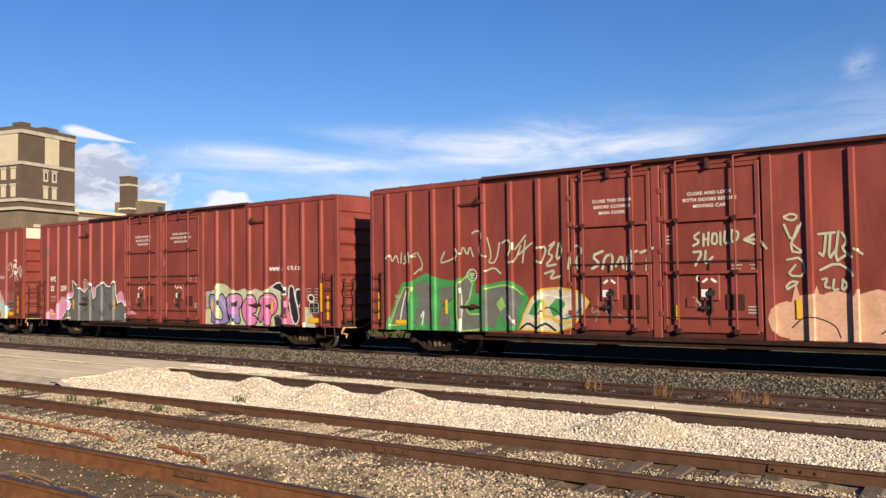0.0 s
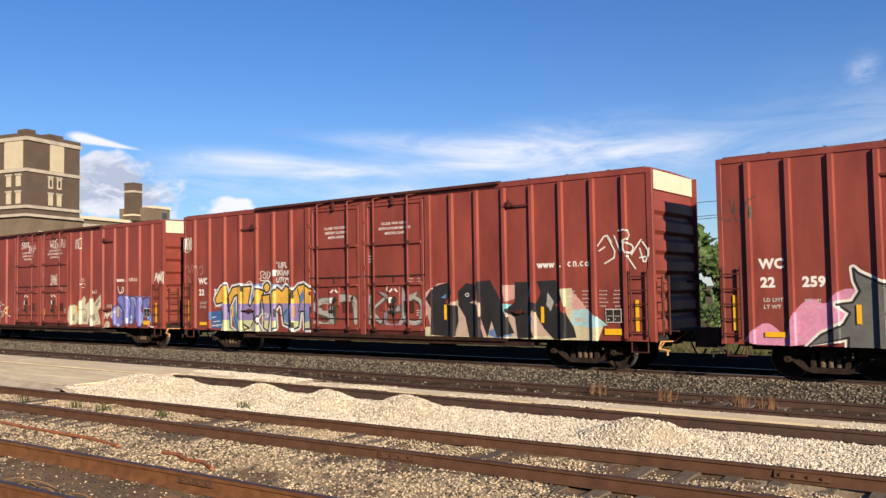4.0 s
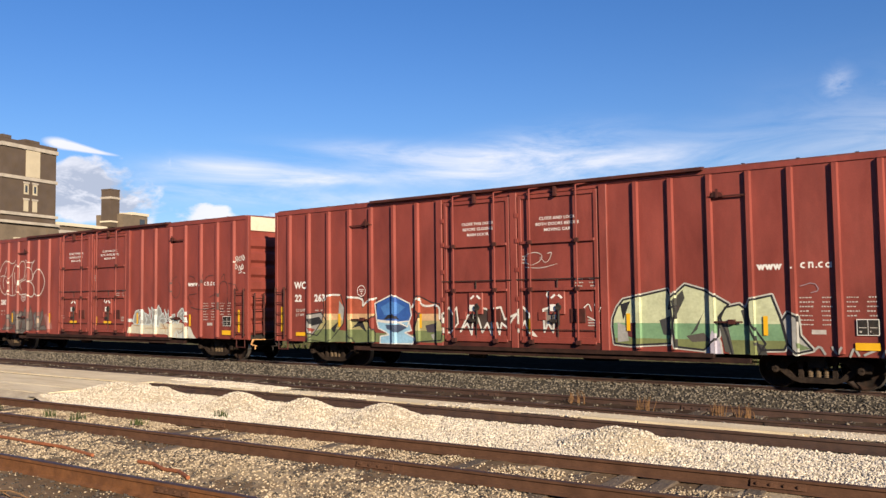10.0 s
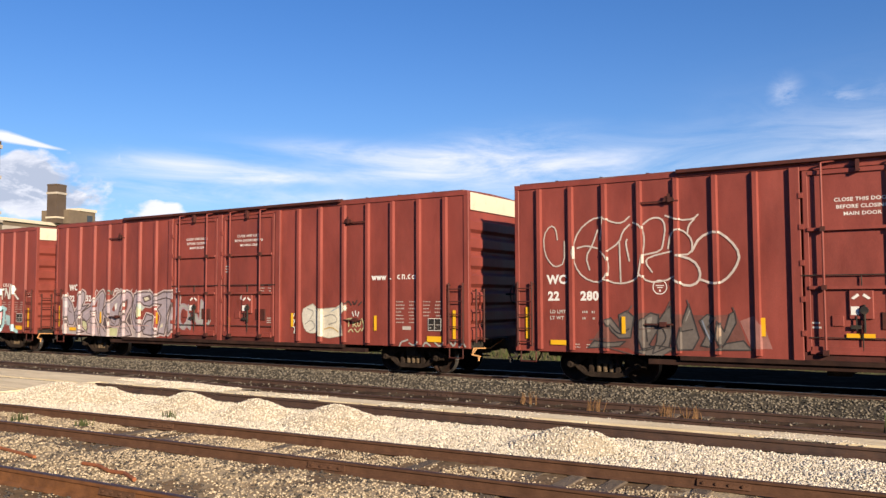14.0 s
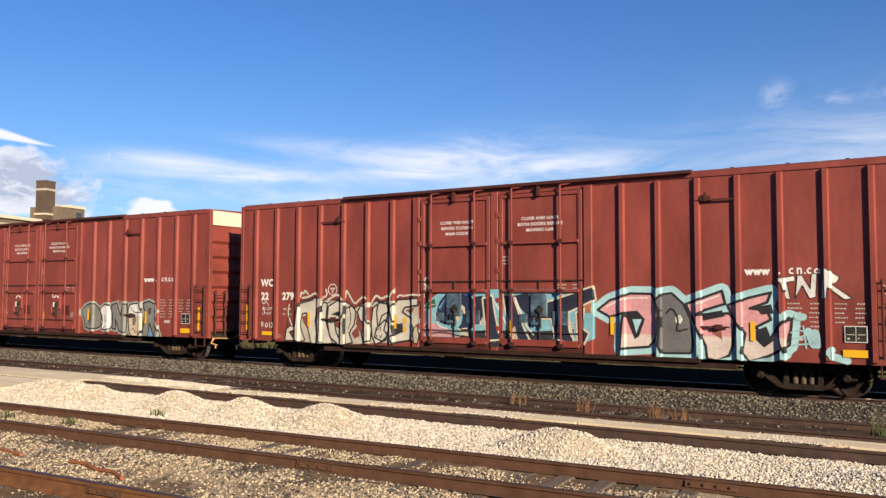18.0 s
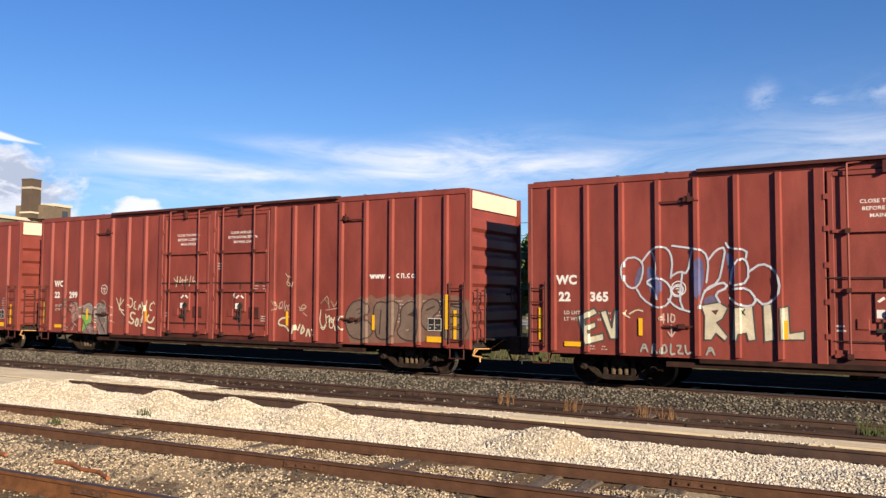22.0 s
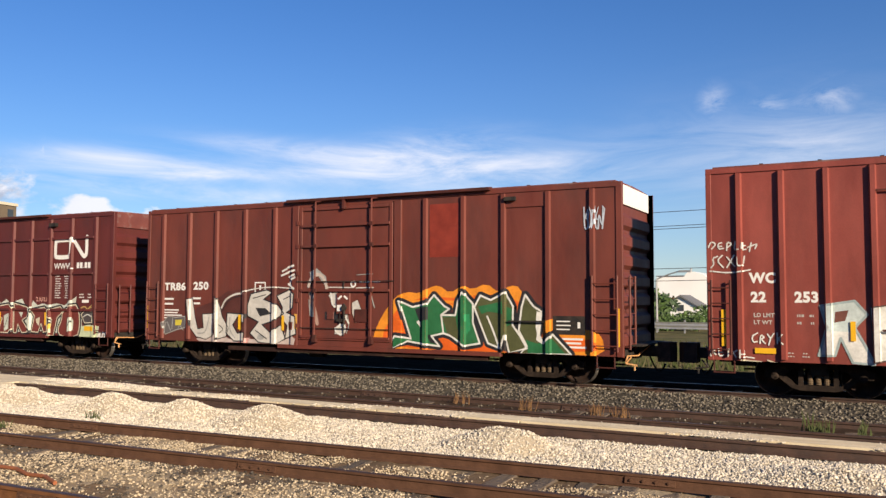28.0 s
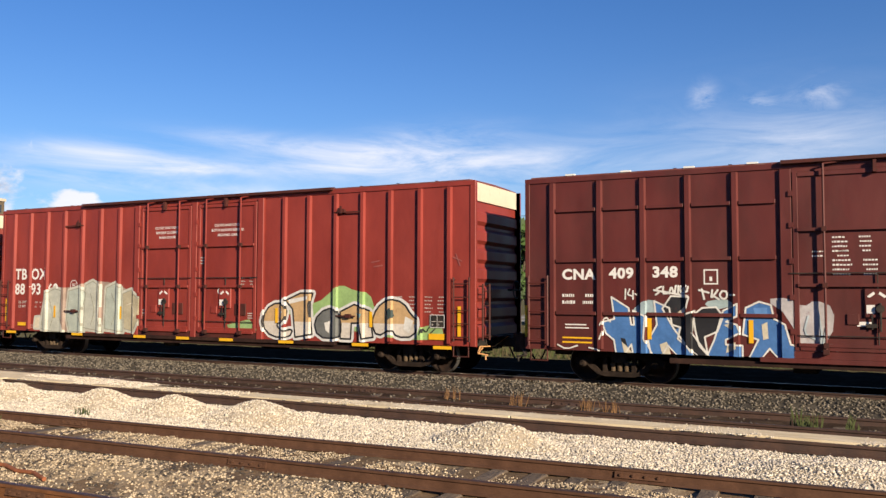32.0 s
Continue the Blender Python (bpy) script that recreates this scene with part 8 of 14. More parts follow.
    p.scrawl(WHITE_P, 0.03, [(11.95, 1.97), (12.04, 1.73)])
    p.scrawl(WHITE_P, 0.03, [(12.14, 1.89), (11.98, 1.65)])
    p.scrawl(WHITE_P, 0.03, [(11.75, 1.65), (12.10, 1.49)])
    p.scrawl(LGREY_P, 0.05, [(17.19, 0.93), (17.31, 1.03), (17.41, 0.85)])
    p.scrawl(LGREY_P, 0.05, [(17.56, 1.00), (17.66, 0.83), (17.75, 1.00)])
    p.scrawl(LGREY_P, 0.05, [(17.91, 0.81), (17.99, 1.01), (18.08, 0.84)])
    p.scrawl(LGREY_P, 0.05, [(18.19, 0.85), (18.41, 0.96)])
    p.scrawl(LGREY_P, 0.05, [(18.54, 0.83), (18.61, 0.99), (18.72, 0.86)])
    p.scrawl(LGREY_P, 0.05, [(18.91, 0.97), (18.82, 0.84), (18.98, 0.84)])
    p.scrawl(LGREY_P, 0.05, [(19.08, 0.98), (19.08, 0.82)])
    p.scrawl(MAUVE_P, 0.02, [(16.94, 2.35), (17.24, 2.44), (17.35, 2.25), (17.16, 2.20)])
    p.done(r, "pale green angular spray-painted lettering with dark edges")


def graffiti_f(r, B):
    p = Piece(B, 18)
    p.scrawl(paint(0.42, 0.36, 0.32), 0.035, [(1.24, 3.70), (1.20, 4.00), (1.04, 4.09), (0.84, 3.82), (0.87, 3.34), (1.07, 3.04), (1.23, 2.99), (1.43, 3.09), (1.43, 3.65)])
    p.scrawl(paint(0.46, 0.40, 0.36), 0.04, [(2.42, 4.22), (2.19, 4.19), (1.83, 3.92), (1.65, 3.46), (1.71, 3.02), (1.94, 2.70), (2.32, 2.56), (2.51, 2.65), (2.64, 2.89), (2.58, 3.21), (2.41, 3.36)])
    p.scrawl(paint(0.46, 0.40, 0.36), 0.04, [(1.79, 3.46), (2.03, 3.52), (2.33, 3.44)])
    p.scrawl(paint(0.46, 0.40, 0.36), 0.04, [(2.12, 2.90), (2.02, 3.23), (2.20, 3.51), (2.35, 3.90)])
    p.scrawl(paint(0.46, 0.40, 0.36), 0.04, [(2.50, 4.22), (2.41, 3.65)])
    p.scrawl(paint(0.46, 0.40, 0.36), 0.04, [(2.47, 4.21), (2.79, 4.06), (3.01, 4.05), (3.19, 4.20)])
    p.scrawl(paint(0.46, 0.40, 0.36), 0.04, [(3.19, 4.00), (3.01, 3.84), (2.92, 3.56), (2.59, 3.36)])
    p.scrawl(paint(0.46, 0.40, 0.36), 0.04, [(2.92, 3.56), (2.94, 2.57)])
    p.scrawl(paint(0.46, 0.40, 0.36), 0.04, [(3.17, 3.10), (3.08, 3.55), (3.12, 3.63)])
    p.scrawl(paint(0.46, 0.40, 0.36), 0.04, [(2.51, 2.65), (2.84, 2.53), (3.20, 2.57), (3.42, 2.73)])
    p.scrawl(paint(0.46, 0.40, 0.36), 0.04, [(3.28, 4.04), (3.50, 3.95), (3.57, 3.60), (3.51, 3.26), (3.42, 2.77)])
    p.scrawl(paint(0.46, 0.40, 0.36), 0.04, [(3.53, 3.98), (3.74, 4.14), (3.99, 4.12), (4.09, 3.92), (4.03, 3.51), (3.97, 3.31), (3.52, 3.23)])
    p.scrawl(paint(0.46, 0.40, 0.36), 0.04, [(4.09, 4.17), (4.43, 4.04), (4.76, 4.05), (4.87, 4.15)])
    p.scrawl(paint(0.46, 0.40, 0.36), 0.04, [(4.78, 4.05), (4.64, 3.90), (4.61, 3.69)])
    p.scrawl(paint(0.46, 0.40, 0.36), 0.04, [(4.14, 3.37), (4.20, 3.71), (4.35, 3.84), (4.56, 3.76), (4.73, 3.55), (4.71, 3.22), (4.34, 3.20)])
    p.scrawl(paint(0.46, 0.40, 0.36), 0.04, [(3.74, 2.81), (3.57, 3.05), (3.66, 3.18), (4.22, 3.30)])
    p.scrawl(paint(0.46, 0.40, 0.36), 0.04, [(3.42, 2.77), (3.63, 2.56), (4.05, 2.58), (4.26, 2.69)])
    p.scrawl(paint(0.46, 0.40, 0.36), 0.055, [(4.26, 2.61), (4.59, 2.44), (4.86, 2.54), (4.91, 2.81), (4.74, 3.08), (4.35, 3.20)])
    p.scrawl(paint(0.46, 0.40, 0.36), 0.055, [(4.71, 3.28), (4.89, 3.61), (5.28, 3.76), (5.60, 3.52), (5.82, 3.18), (5.71, 2.86), (5.45, 2.56), (5.19, 2.50), (4.90, 2.61)])
    p.done(r, "white rounded outline lettering")
    p = Piece(B, 19)
    p.ground(paint(0.125, 0.052, 0.042), [(2.04, 0.92), (2.39, 1.45), (2.87, 1.69), (3.51, 1.82), (4.23, 1.79), (5.12, 1.76), (5.69, 1.80), (5.91, 1.16), (5.96, 0.97), (4.32, 0.91), (3.91, 0.77), (3.40, 0.79), (3.08, 0.95)])
    p.ground(paint(0.24, 0.11, 0.095), [(5.77, 1.64), (6.07, 1.76), (6.34, 1.40), (6.46, 1.02), (6.02, 1.01)])
    p.form(paint(0.115, 0.098, 0.088), paint(0.035, 0.032, 0.032), 0.03, [(2.04, 0.92), (2.22, 1.10), (2.65, 1.07), (3.04, 1.11), (2.87, 0.98)], 0)
    p.form(paint(0.115, 0.098, 0.088), paint(0.035, 0.032, 0.032), 0.03, [(2.48, 1.62), (2.66, 1.69), (2.91, 1.37), (2.87, 1.76), (3.09, 1.87), (3.26, 1.71), (3.17, 1.20), (2.87, 1.18), (2.66, 1.36)], 0)
    p.line(paint(0.035, 0.032, 0.032), 0.03, [(2.61, 1.53), (2.87, 1.25), (3.13, 1.42)])
    p.form(paint(0.115, 0.098, 0.088), paint(0.035, 0.032, 0.032), 0.03, [(3.40, 1.62), (3.68, 1.82), (3.88, 1.76), (3.84, 1.38), (3.63, 1.04), (3.75, 0.96), (3.50, 0.89), (3.38, 1.20)], 0)
    p.line(paint(0.035, 0.032, 0.032), 0.03, [(3.55, 1.62), (3.59, 1.12)])
    p.patch(paint(0.20, 0.18, 0.16), [(3.59, 1.69), (3.72, 1.72), (3.67, 1.37), (3.55, 1.32)])
    p.form(paint(0.115, 0.098, 0.088), paint(0.035, 0.032, 0.032), 0.03, [(3.88, 1.63), (4.05, 1.87), (4.17, 1.99), (4.21, 1.38), (4.12, 1.00), (3.71, 0.83), (3.82, 1.13)], 0)
    p.line(paint(0.035, 0.032, 0.032), 0.03, [(3.96, 1.46), (4.08, 1.21), (3.88, 0.96)])
    p.form(paint(0.115, 0.098, 0.088), paint(0.035, 0.032, 0.032), 0.03, [(3.34, 0.88), (3.81, 1.03), (4.24, 0.97), (3.96, 0.76), (3.54, 0.76)], 0)
    p.form(paint(0.115, 0.098, 0.088), paint(0.035, 0.032, 0.032), 0.03, [(4.32, 1.14), (4.45, 1.63), (4.61, 2.04), (4.73, 1.63), (4.84, 1.23), (4.68, 0.95), (4.36, 0.94)], 0)
    p.line(paint(0.035, 0.032, 0.032), 0.03, [(4.45, 1.38), (4.69, 1.43)])
    p.line(paint(0.22, 0.20, 0.18), 0.03, [(4.53, 1.63), (4.63, 1.87)])
    p.form(paint(0.115, 0.098, 0.088), paint(0.035, 0.032, 0.032), 0.03, [(4.85, 1.63), (5.04, 1.79), (5.24, 1.71), (5.04, 1.50), (5.19, 1.28), (5.07, 1.02), (4.88, 1.05), (5.00, 1.28)], 0)
    p.line(paint(0.17, 0.19, 0.23), 0.04, [(4.92, 1.63), (5.00, 1.39), (5.11, 1.15)])
    p.form(paint(0.115, 0.098, 0.088), paint(0.035, 0.032, 0.032), 0.03, [(5.27, 1.63), (5.42, 1.39), (5.54, 1.79), (5.66, 1.87), (5.69, 1.60), (5.50, 1.24), (5.34, 0.99), (5.23, 1.23)], 0)
    p.patch(paint(0.26, 0.19, 0.14), [(5.23, 1.55), (5.35, 1.44), (5.27, 1.15)])
    p.form(paint(0.115, 0.098, 0.088), paint(0.035, 0.032, 0.032), 0.03, [(5.23, 0.96), (5.46, 1.12), (5.84, 1.19), (6.02, 0.98)], 0)
    p.scrawl(paint(0.09, 0.06, 0.055), 0.03, [(2.10, 1.13), (2.55, 1.17)])
    p.scrawl(paint(0.09, 0.06, 0.055), 0.03, [(3.09, 1.82), (3.22, 1.99)])
    p.scrawl(paint(0.09, 0.06, 0.055), 0.03, [(4.05, 1.86), (4.17, 2.09)])
    p.scrawl(paint(0.09, 0.06, 0.055), 0.03, [(4.61, 1.99), (4.57, 2.12)])
    p.scrawl(paint(0.09, 0.06, 0.055), 0.03, [(5.66, 1.83), (5.62, 1.95)])
    p.scrawl(paint(0.09, 0.06, 0.055), 0.03, [(3.40, 1.42), (4.17, 1.46)])
    p.scrawl(paint(0.09, 0.06, 0.055), 0.03, [(2.35, 1.00), (2.87, 0.87), (3.33, 0.76)])
    p.done(r, "worn black and grey spray-painted lettering")
    p = Piece(B, 20)
    p.ground(paint(0.47, 0.44, 0.34), [(12.25, 0.98), (12.32, 1.14), (12.48, 1.28), (12.97, 1.31), (13.54, 1.27), (14.21, 1.37), (14.90, 1.32), (15.35, 1.39), (15.87, 1.33), (16.01, 1.08), (16.04, 0.76), (15.10, 0.76), (14.66, 0.92), (13.47, 0.91), (12.25, 0.93)])
    p.ground(paint(0.46, 0.36, 0.24), [(14.35, 1.31), (14.85, 1.34), (14.92, 1.17), (14.49, 1.14)])
    p.ground(paint(0.44, 0.47, 0.43), [(15.11, 0.76), (15.28, 1.06), (15.83, 1.07), (15.93, 0.76)])
    p.ground(paint(0.42, 0.46, 0.45), [(12.29, 1.51), (12.49, 1.49), (12.54, 1.38), (12.30, 1.37)])
    p.form(paint(0.25, 0.25, 0.235), paint(0.42, 0.46, 0.45), 0.06, [(12.56, 1.38), (12.60, 1.62), (12.73, 1.81), (12.96, 1.86), (13.12, 1.78), (13.06, 1.60), (13.08, 1.35), (12.85, 1.28), (12.61, 1.30)], 0)
    p.patch(paint(0.42, 0.46, 0.45), [(12.78, 1.68), (12.93, 1.70), (12.91, 1.60), (12.78, 1.57)])
    p.form(paint(0.25, 0.25, 0.235), paint(0.42, 0.46, 0.45), 0.05, [(13.10, 1.29), (13.19, 1.68), (13.17, 1.86), (13.32, 1.73), (13.36, 1.60), (13.48, 1.49), (13.35, 1.29)], 0)
    p.form(paint(0.25, 0.25, 0.235), paint(0.42, 0.46, 0.45), 0.05, [(13.38, 1.29), (13.43, 1.45), (13.34, 1.73), (13.59, 1.63), (13.64, 1.78), (13.56, 1.94), (13.71, 1.81), (13.68, 1.49), (13.80, 1.36), (13.60, 1.27)], 0)
    p.form(paint(0.25, 0.25, 0.235), paint(0.42, 0.46, 0.45), 0.055, [(13.75, 1.32), (13.81, 1.62), (13.77, 1.96), (13.91, 1.84), (14.13, 1.87), (14.12, 1.49), (14.02, 1.28), (13.89, 1.30)], 0)
    p.line(paint(0.42, 0.46, 0.45), 0.04, [(13.86, 1.68), (13.95, 1.43)])
    p.form(paint(0.25, 0.25, 0.235), paint(0.42, 0.46, 0.45), 0.055, [(14.08, 1.23), (14.10, 1.84), (14.20, 2.03), (14.36, 1.87), (14.43, 1.69), (14.26, 1.56), (14.25, 1.23)], 0)
    p.form(paint(0.25, 0.25, 0.235), paint(0.42, 0.46, 0.45), 0.045, [(14.28, 1.38), (14.40, 1.66), (14.50, 1.74), (14.63, 1.56), (14.77, 1.41), (14.56, 1.34)], 0)
    p.line(paint(0.42, 0.46, 0.45), 0.04, [(14.35, 1.50), (14.56, 1.56), (14.70, 1.41)])
    p.form(paint(0.25, 0.25, 0.235), paint(0.42, 0.46, 0.45), 0.045, [(14.60, 1.87), (14.75, 1.66), (14.87, 1.75), (14.83, 1.91), (14.94, 1.84), (14.95, 1.54), (14.77, 1.49), (14.66, 1.66)], 0)
    p.form(paint(0.25, 0.25, 0.235), paint(0.42, 0.46, 0.45), 0.05, [(14.97, 1.44), (15.07, 1.66), (15.23, 1.69), (15.26, 1.39), (15.10, 1.32)], 0)
    p.form(paint(0.25, 0.25, 0.235), paint(0.42, 0.46, 0.45), 0.06, [(15.31, 1.39), (15.45, 1.74), (15.65, 1.90), (15.85, 1.89), (15.93, 1.69), (15.80, 1.62), (15.92, 1.55), (16.00, 1.40), (15.79, 1.45), (15.58, 1.55), (15.42, 1.33)], 0)
    p.line(paint(0.42, 0.46, 0.45), 0.04, [(15.60, 1.67), (15.76, 1.79), (15.84, 1.74)])
    p.line(paint(0.40, 0.25, 0.12), 0.025, [(12.56, 1.25), (12.97, 1.23), (13.07, 1.16)])
    p.line(paint(0.40, 0.25, 0.12), 0.022, [(13.35, 1.14), (13.96, 1.15)])
    p.line(paint(0.40, 0.25, 0.12), 0.022, [(14.32, 1.13), (14.90, 1.15)])
    p.line(paint(0.36, 0.24, 0.14), 0.025, [(15.23, 1.13), (15.84, 1.14)])
    p.line(paint(0.20, 0.13, 0.09), 0.03, [(14.49, 1.36), (14.62, 1.14)])
    p.line(paint(0.20, 0.13, 0.09), 0.03, [(15.43, 1.06), (15.47, 0.94), (15.75, 1.07)])
    p.line(paint(0.40, 0.27, 0.15), 0.03, [(15.36, 0.94), (15.33, 0.76)])
    p.line(paint(0.40, 0.27, 0.15), 0.03, [(14.67, 1.12), (14.64, 0.97)])
    p.done(r, "pale grey and cream spray-painted lettering")
    p = Piece(B, 43)
    p.ground(paint(0.45, 0.46, 0.40), [(16.00, 1.23), (16.17, 1.20), (16.33, 0.96), (16.50, 0.76), (16.07, 0.76), (16.02, 0.95)])
    p.done(r, "pale grey and cream sprayed ground")
    p = Piece(B, 42)
    p.scrawl(WHITE_P, 0.035, [(18.80, 3.77), (18.71, 3.71), (18.80, 3.64), (18.69, 3.57)])
    p.scrawl(WHITE_P, 0.035, [(18.85, 3.76), (18.84, 3.57)])
    p.scrawl(WHITE_P, 0.035, [(18.98, 3.76), (18.89, 3.69), (18.97, 3.58), (18.89, 3.66)])
    p.scrawl(WHITE_P, 0.035, [(19.05, 3.78), (19.02, 3.59)])
    p.scrawl(WHITE_P, 0.035, [(19.14, 3.80), (19.11, 3.59), (19.24, 3.69), (19.14, 3.80)])
    p.scrawl(WHITE_P, 0.035, [(18.72, 3.48), (18.72, 3.30), (18.86, 3.37), (18.75, 3.50)])
    p.scrawl(WHITE_P, 0.035, [(18.90, 3.26), (18.95, 3.47), (19.01, 3.26)])
    p.scrawl(WHITE_P, 0.035, [(19.06, 3.45), (19.03, 3.28), (19.17, 3.35), (19.09, 3.48)])
    p.scrawl(WHITE_P, 0.035, [(18.92, 3.16), (19.05, 3.21)])
    p.scrawl(WHITE_P, 0.035, [(19.16, 3.18), (19.23, 3.15)])
    p.scrawl(paint(0.06, 0.03, 0.028), 0.025, [(15.36, 3.13), (15.15, 3.08), (14.97, 2.84), (15.02, 2.49), (15.27, 2.27), (15.51, 2.41), (15.58, 2.75), (15.49, 2.92)])
    p.scrawl(paint(0.06, 0.03, 0.028), 0.025, [(16.11, 3.14), (16.44, 3.07), (16.47, 2.73)])
    p.scrawl(paint(0.06, 0.03, 0.028), 0.025, [(16.24, 2.07), (15.96, 2.41), (16.55, 2.46)])
    p.scrawl(paint(0.06, 0.03, 0.028), 0.025, [(16.90, 3.18), (16.78, 2.59)])
    p.scrawl(paint(0.06, 0.03, 0.028), 0.025, [(16.89, 2.85), (17.15, 3.11), (17.52, 3.13)])
    p.scrawl(paint(0.06, 0.03, 0.028), 0.025, [(17.95, 3.01), (18.13, 3.20), (18.15, 2.94)])
    p.scrawl(paint(0.06, 0.03, 0.028), 0.025, [(16.21, 1.96), (16.60, 1.87), (17.11, 1.87), (17.61, 1.93)])
    p.scrawl(paint(0.06, 0.03, 0.028), 0.025, [(17.31, 2.32), (17.69, 2.47), (17.81, 2.44), (17.79, 1.87)])
    p.scrawl(paint(0.06, 0.03, 0.028), 0.025, [(17.87, 2.44), (17.82, 2.76), (18.06, 2.92), (18.30, 2.81), (18.28, 2.43)])
    p.scrawl(paint(0.06, 0.03, 0.028), 0.025, [(18.35, 2.81), (18.64, 2.83), (18.86, 2.55)])
    p.scrawl(paint(0.06, 0.03, 0.028), 0.025, [(17.79, 1.87), (18.09, 1.81), (18.33, 1.99), (18.28, 2.31)])
    p.done(r, "dark and white tags")


def graffiti_g(r, B):
    p = Piece(B, 21)
    p.ground(paint(0.36, 0.30, 0.29), [(0.46, 1.15), (0.81, 1.44), (3.06, 1.50), (4.73, 1.50), (6.04, 1.41), (6.02, 0.76), (3.05, 0.76), (0.52, 0.85)])
    p.ground(paint(0.42, 0.43, 0.24), [(3.49, 1.16), (3.97, 1.24), (4.02, 0.76), (3.54, 0.76)])
    p.ground(paint(0.36, 0.40, 0.36), [(5.08, 1.94), (5.36, 2.12), (5.63, 1.94), (5.41, 1.76)])
    p.ground(paint(0.085, 0.06, 0.058), [(0.67, 1.71), (1.51, 1.92), (2.18, 1.86), (3.07, 1.73), (4.04, 1.74), (4.85, 1.75), (4.84, 1.26), (4.03, 1.18), (3.05, 1.02), (1.76, 1.12), (0.80, 1.09)])
    p.form(paint(0.29, 0.245, 0.27), paint(0.085, 0.06, 0.058), 0.045, [(0.57, 2.32), (0.82, 2.29), (1.10, 2.06), (1.27, 1.72), (1.34, 1.38), (1.22, 1.20), (0.95, 1.21), (0.81, 1.51), (0.58, 1.41)], 0, paint(0.42, 0.34, 0.33), 0.11)
    p.line(paint(0.085, 0.06, 0.058), 0.035, [(0.99, 1.99), (0.87, 1.77), (1.12, 1.69)])
    p.line(paint(0.085, 0.06, 0.058), 0.03, [(0.60, 1.50), (0.87, 1.55)])
    p.patch(paint(0.38, 0.34, 0.36), [(0.62, 2.19), (0.82, 2.12), (0.93, 1.92), (0.70, 1.88)])
    p.form(paint(0.29, 0.245, 0.27), paint(0.085, 0.06, 0.058), 0.045, [(1.30, 1.65), (1.54, 1.96), (1.63, 2.37), (1.79, 2.55), (1.96, 2.46), (1.93, 2.15), (1.78, 1.92), (2.21, 1.99), (1.75, 1.69), (1.54, 1.42), (1.63, 1.02), (1.97, 0.95), (1.60, 0.89), (1.41, 1.18)], 0, paint(0.42, 0.34, 0.33), 0.11)
    p.line(paint(0.40, 0.36, 0.37), 0.03, [(1.68, 2.29), (1.79, 2.45), (1.87, 2.37), (1.81, 2.06)])
    p.line(paint(0.085, 0.06, 0.058), 0.03, [(1.39, 1.55), (1.78, 1.86)])
    p.form(paint(0.29, 0.245, 0.27), paint(0.085, 0.06, 0.058), 0.045, [(1.83, 1.72), (2.31, 1.93), (2.90, 2.46), (3.09, 2.54), (3.22, 2.36), (3.14, 1.93), (3.07, 1.35), (2.93, 1.21), (2.75, 1.47), (2.69, 1.77), (2.43, 1.70), (2.28, 1.78), (2.37, 1.53), (2.10, 1.33), (1.81, 1.48)], 0, paint(0.42, 0.34, 0.33), 0.11)
    p.patch(paint(0.20, 0.055, 0.042), [(2.50, 1.89), (2.78, 2.18), (2.73, 1.91)])
    p.line(paint(0.41, 0.36, 0.36), 0.035, [(2.55, 2.12), (2.93, 2.41), (3.09, 2.46)])
    p.line(paint(0.085, 0.06, 0.058), 0.03, [(2.88, 2.25), (2.84, 1.73), (2.94, 1.34)])
    p.line(paint(0.38, 0.31, 0.33), 0.04, [(1.97, 1.62), (2.31, 1.78)])
    p.form(paint(0.42, 0.42, 0.25), paint(0.085, 0.06, 0.058), 0.04, [(1.81, 1.40), (2.03, 1.36), (2.20, 1.12), (2.09, 0.95), (1.84, 1.11)], 0, paint(0.42, 0.34, 0.33), 0.11)
    p.form(paint(0.34, 0.27, 0.28), paint(0.085, 0.06, 0.058), 0.035, [(2.16, 1.27), (2.56, 1.57), (2.76, 1.21), (2.88, 0.76), (2.09, 0.90)], 0, paint(0.42, 0.34, 0.33), 0.11)
    p.line(paint(0.085, 0.06, 0.058), 0.03, [(2.30, 1.30), (2.74, 1.26)])
    p.form(paint(0.34, 0.28, 0.29), paint(0.085, 0.06, 0.058), 0.045, [(2.95, 1.21), (3.11, 1.14), (3.43, 0.76), (3.00, 0.76), (2.90, 0.99)], 0, paint(0.42, 0.34, 0.33), 0.11)
    p.form(paint(0.29, 0.245, 0.27), paint(0.085, 0.06, 0.058), 0.045, [(3.07, 1.79), (3.33, 2.03), (3.70, 2.19), (4.06, 2.41), (4.34, 2.50), (4.31, 2.25), (4.12, 1.87), (4.06, 1.56), (4.20, 1.59), (4.09, 1.24), (3.86, 1.17), (3.55, 1.23), (3.46, 1.52), (3.19, 1.58)], 0, paint(0.42, 0.34, 0.33), 0.11)
    p.patch(paint(0.20, 0.055, 0.042), [(3.65, 1.80), (3.84, 2.07), (3.90, 1.92), (3.80, 1.72)])
    p.patch(WHITE_P, [(3.81, 2.00), (3.96, 2.08), (3.95, 1.87), (3.85, 1.77)])
    p.line(paint(0.085, 0.06, 0.058), 0.035, [(3.44, 1.74), (3.61, 1.36), (3.82, 1.26)])
    p.line(paint(0.41, 0.36, 0.36), 0.035, [(3.22, 1.84), (3.69, 2.10), (4.18, 2.40)])
    p.line(paint(0.085, 0.06, 0.058), 0.03, [(3.92, 1.55), (3.87, 1.30)])
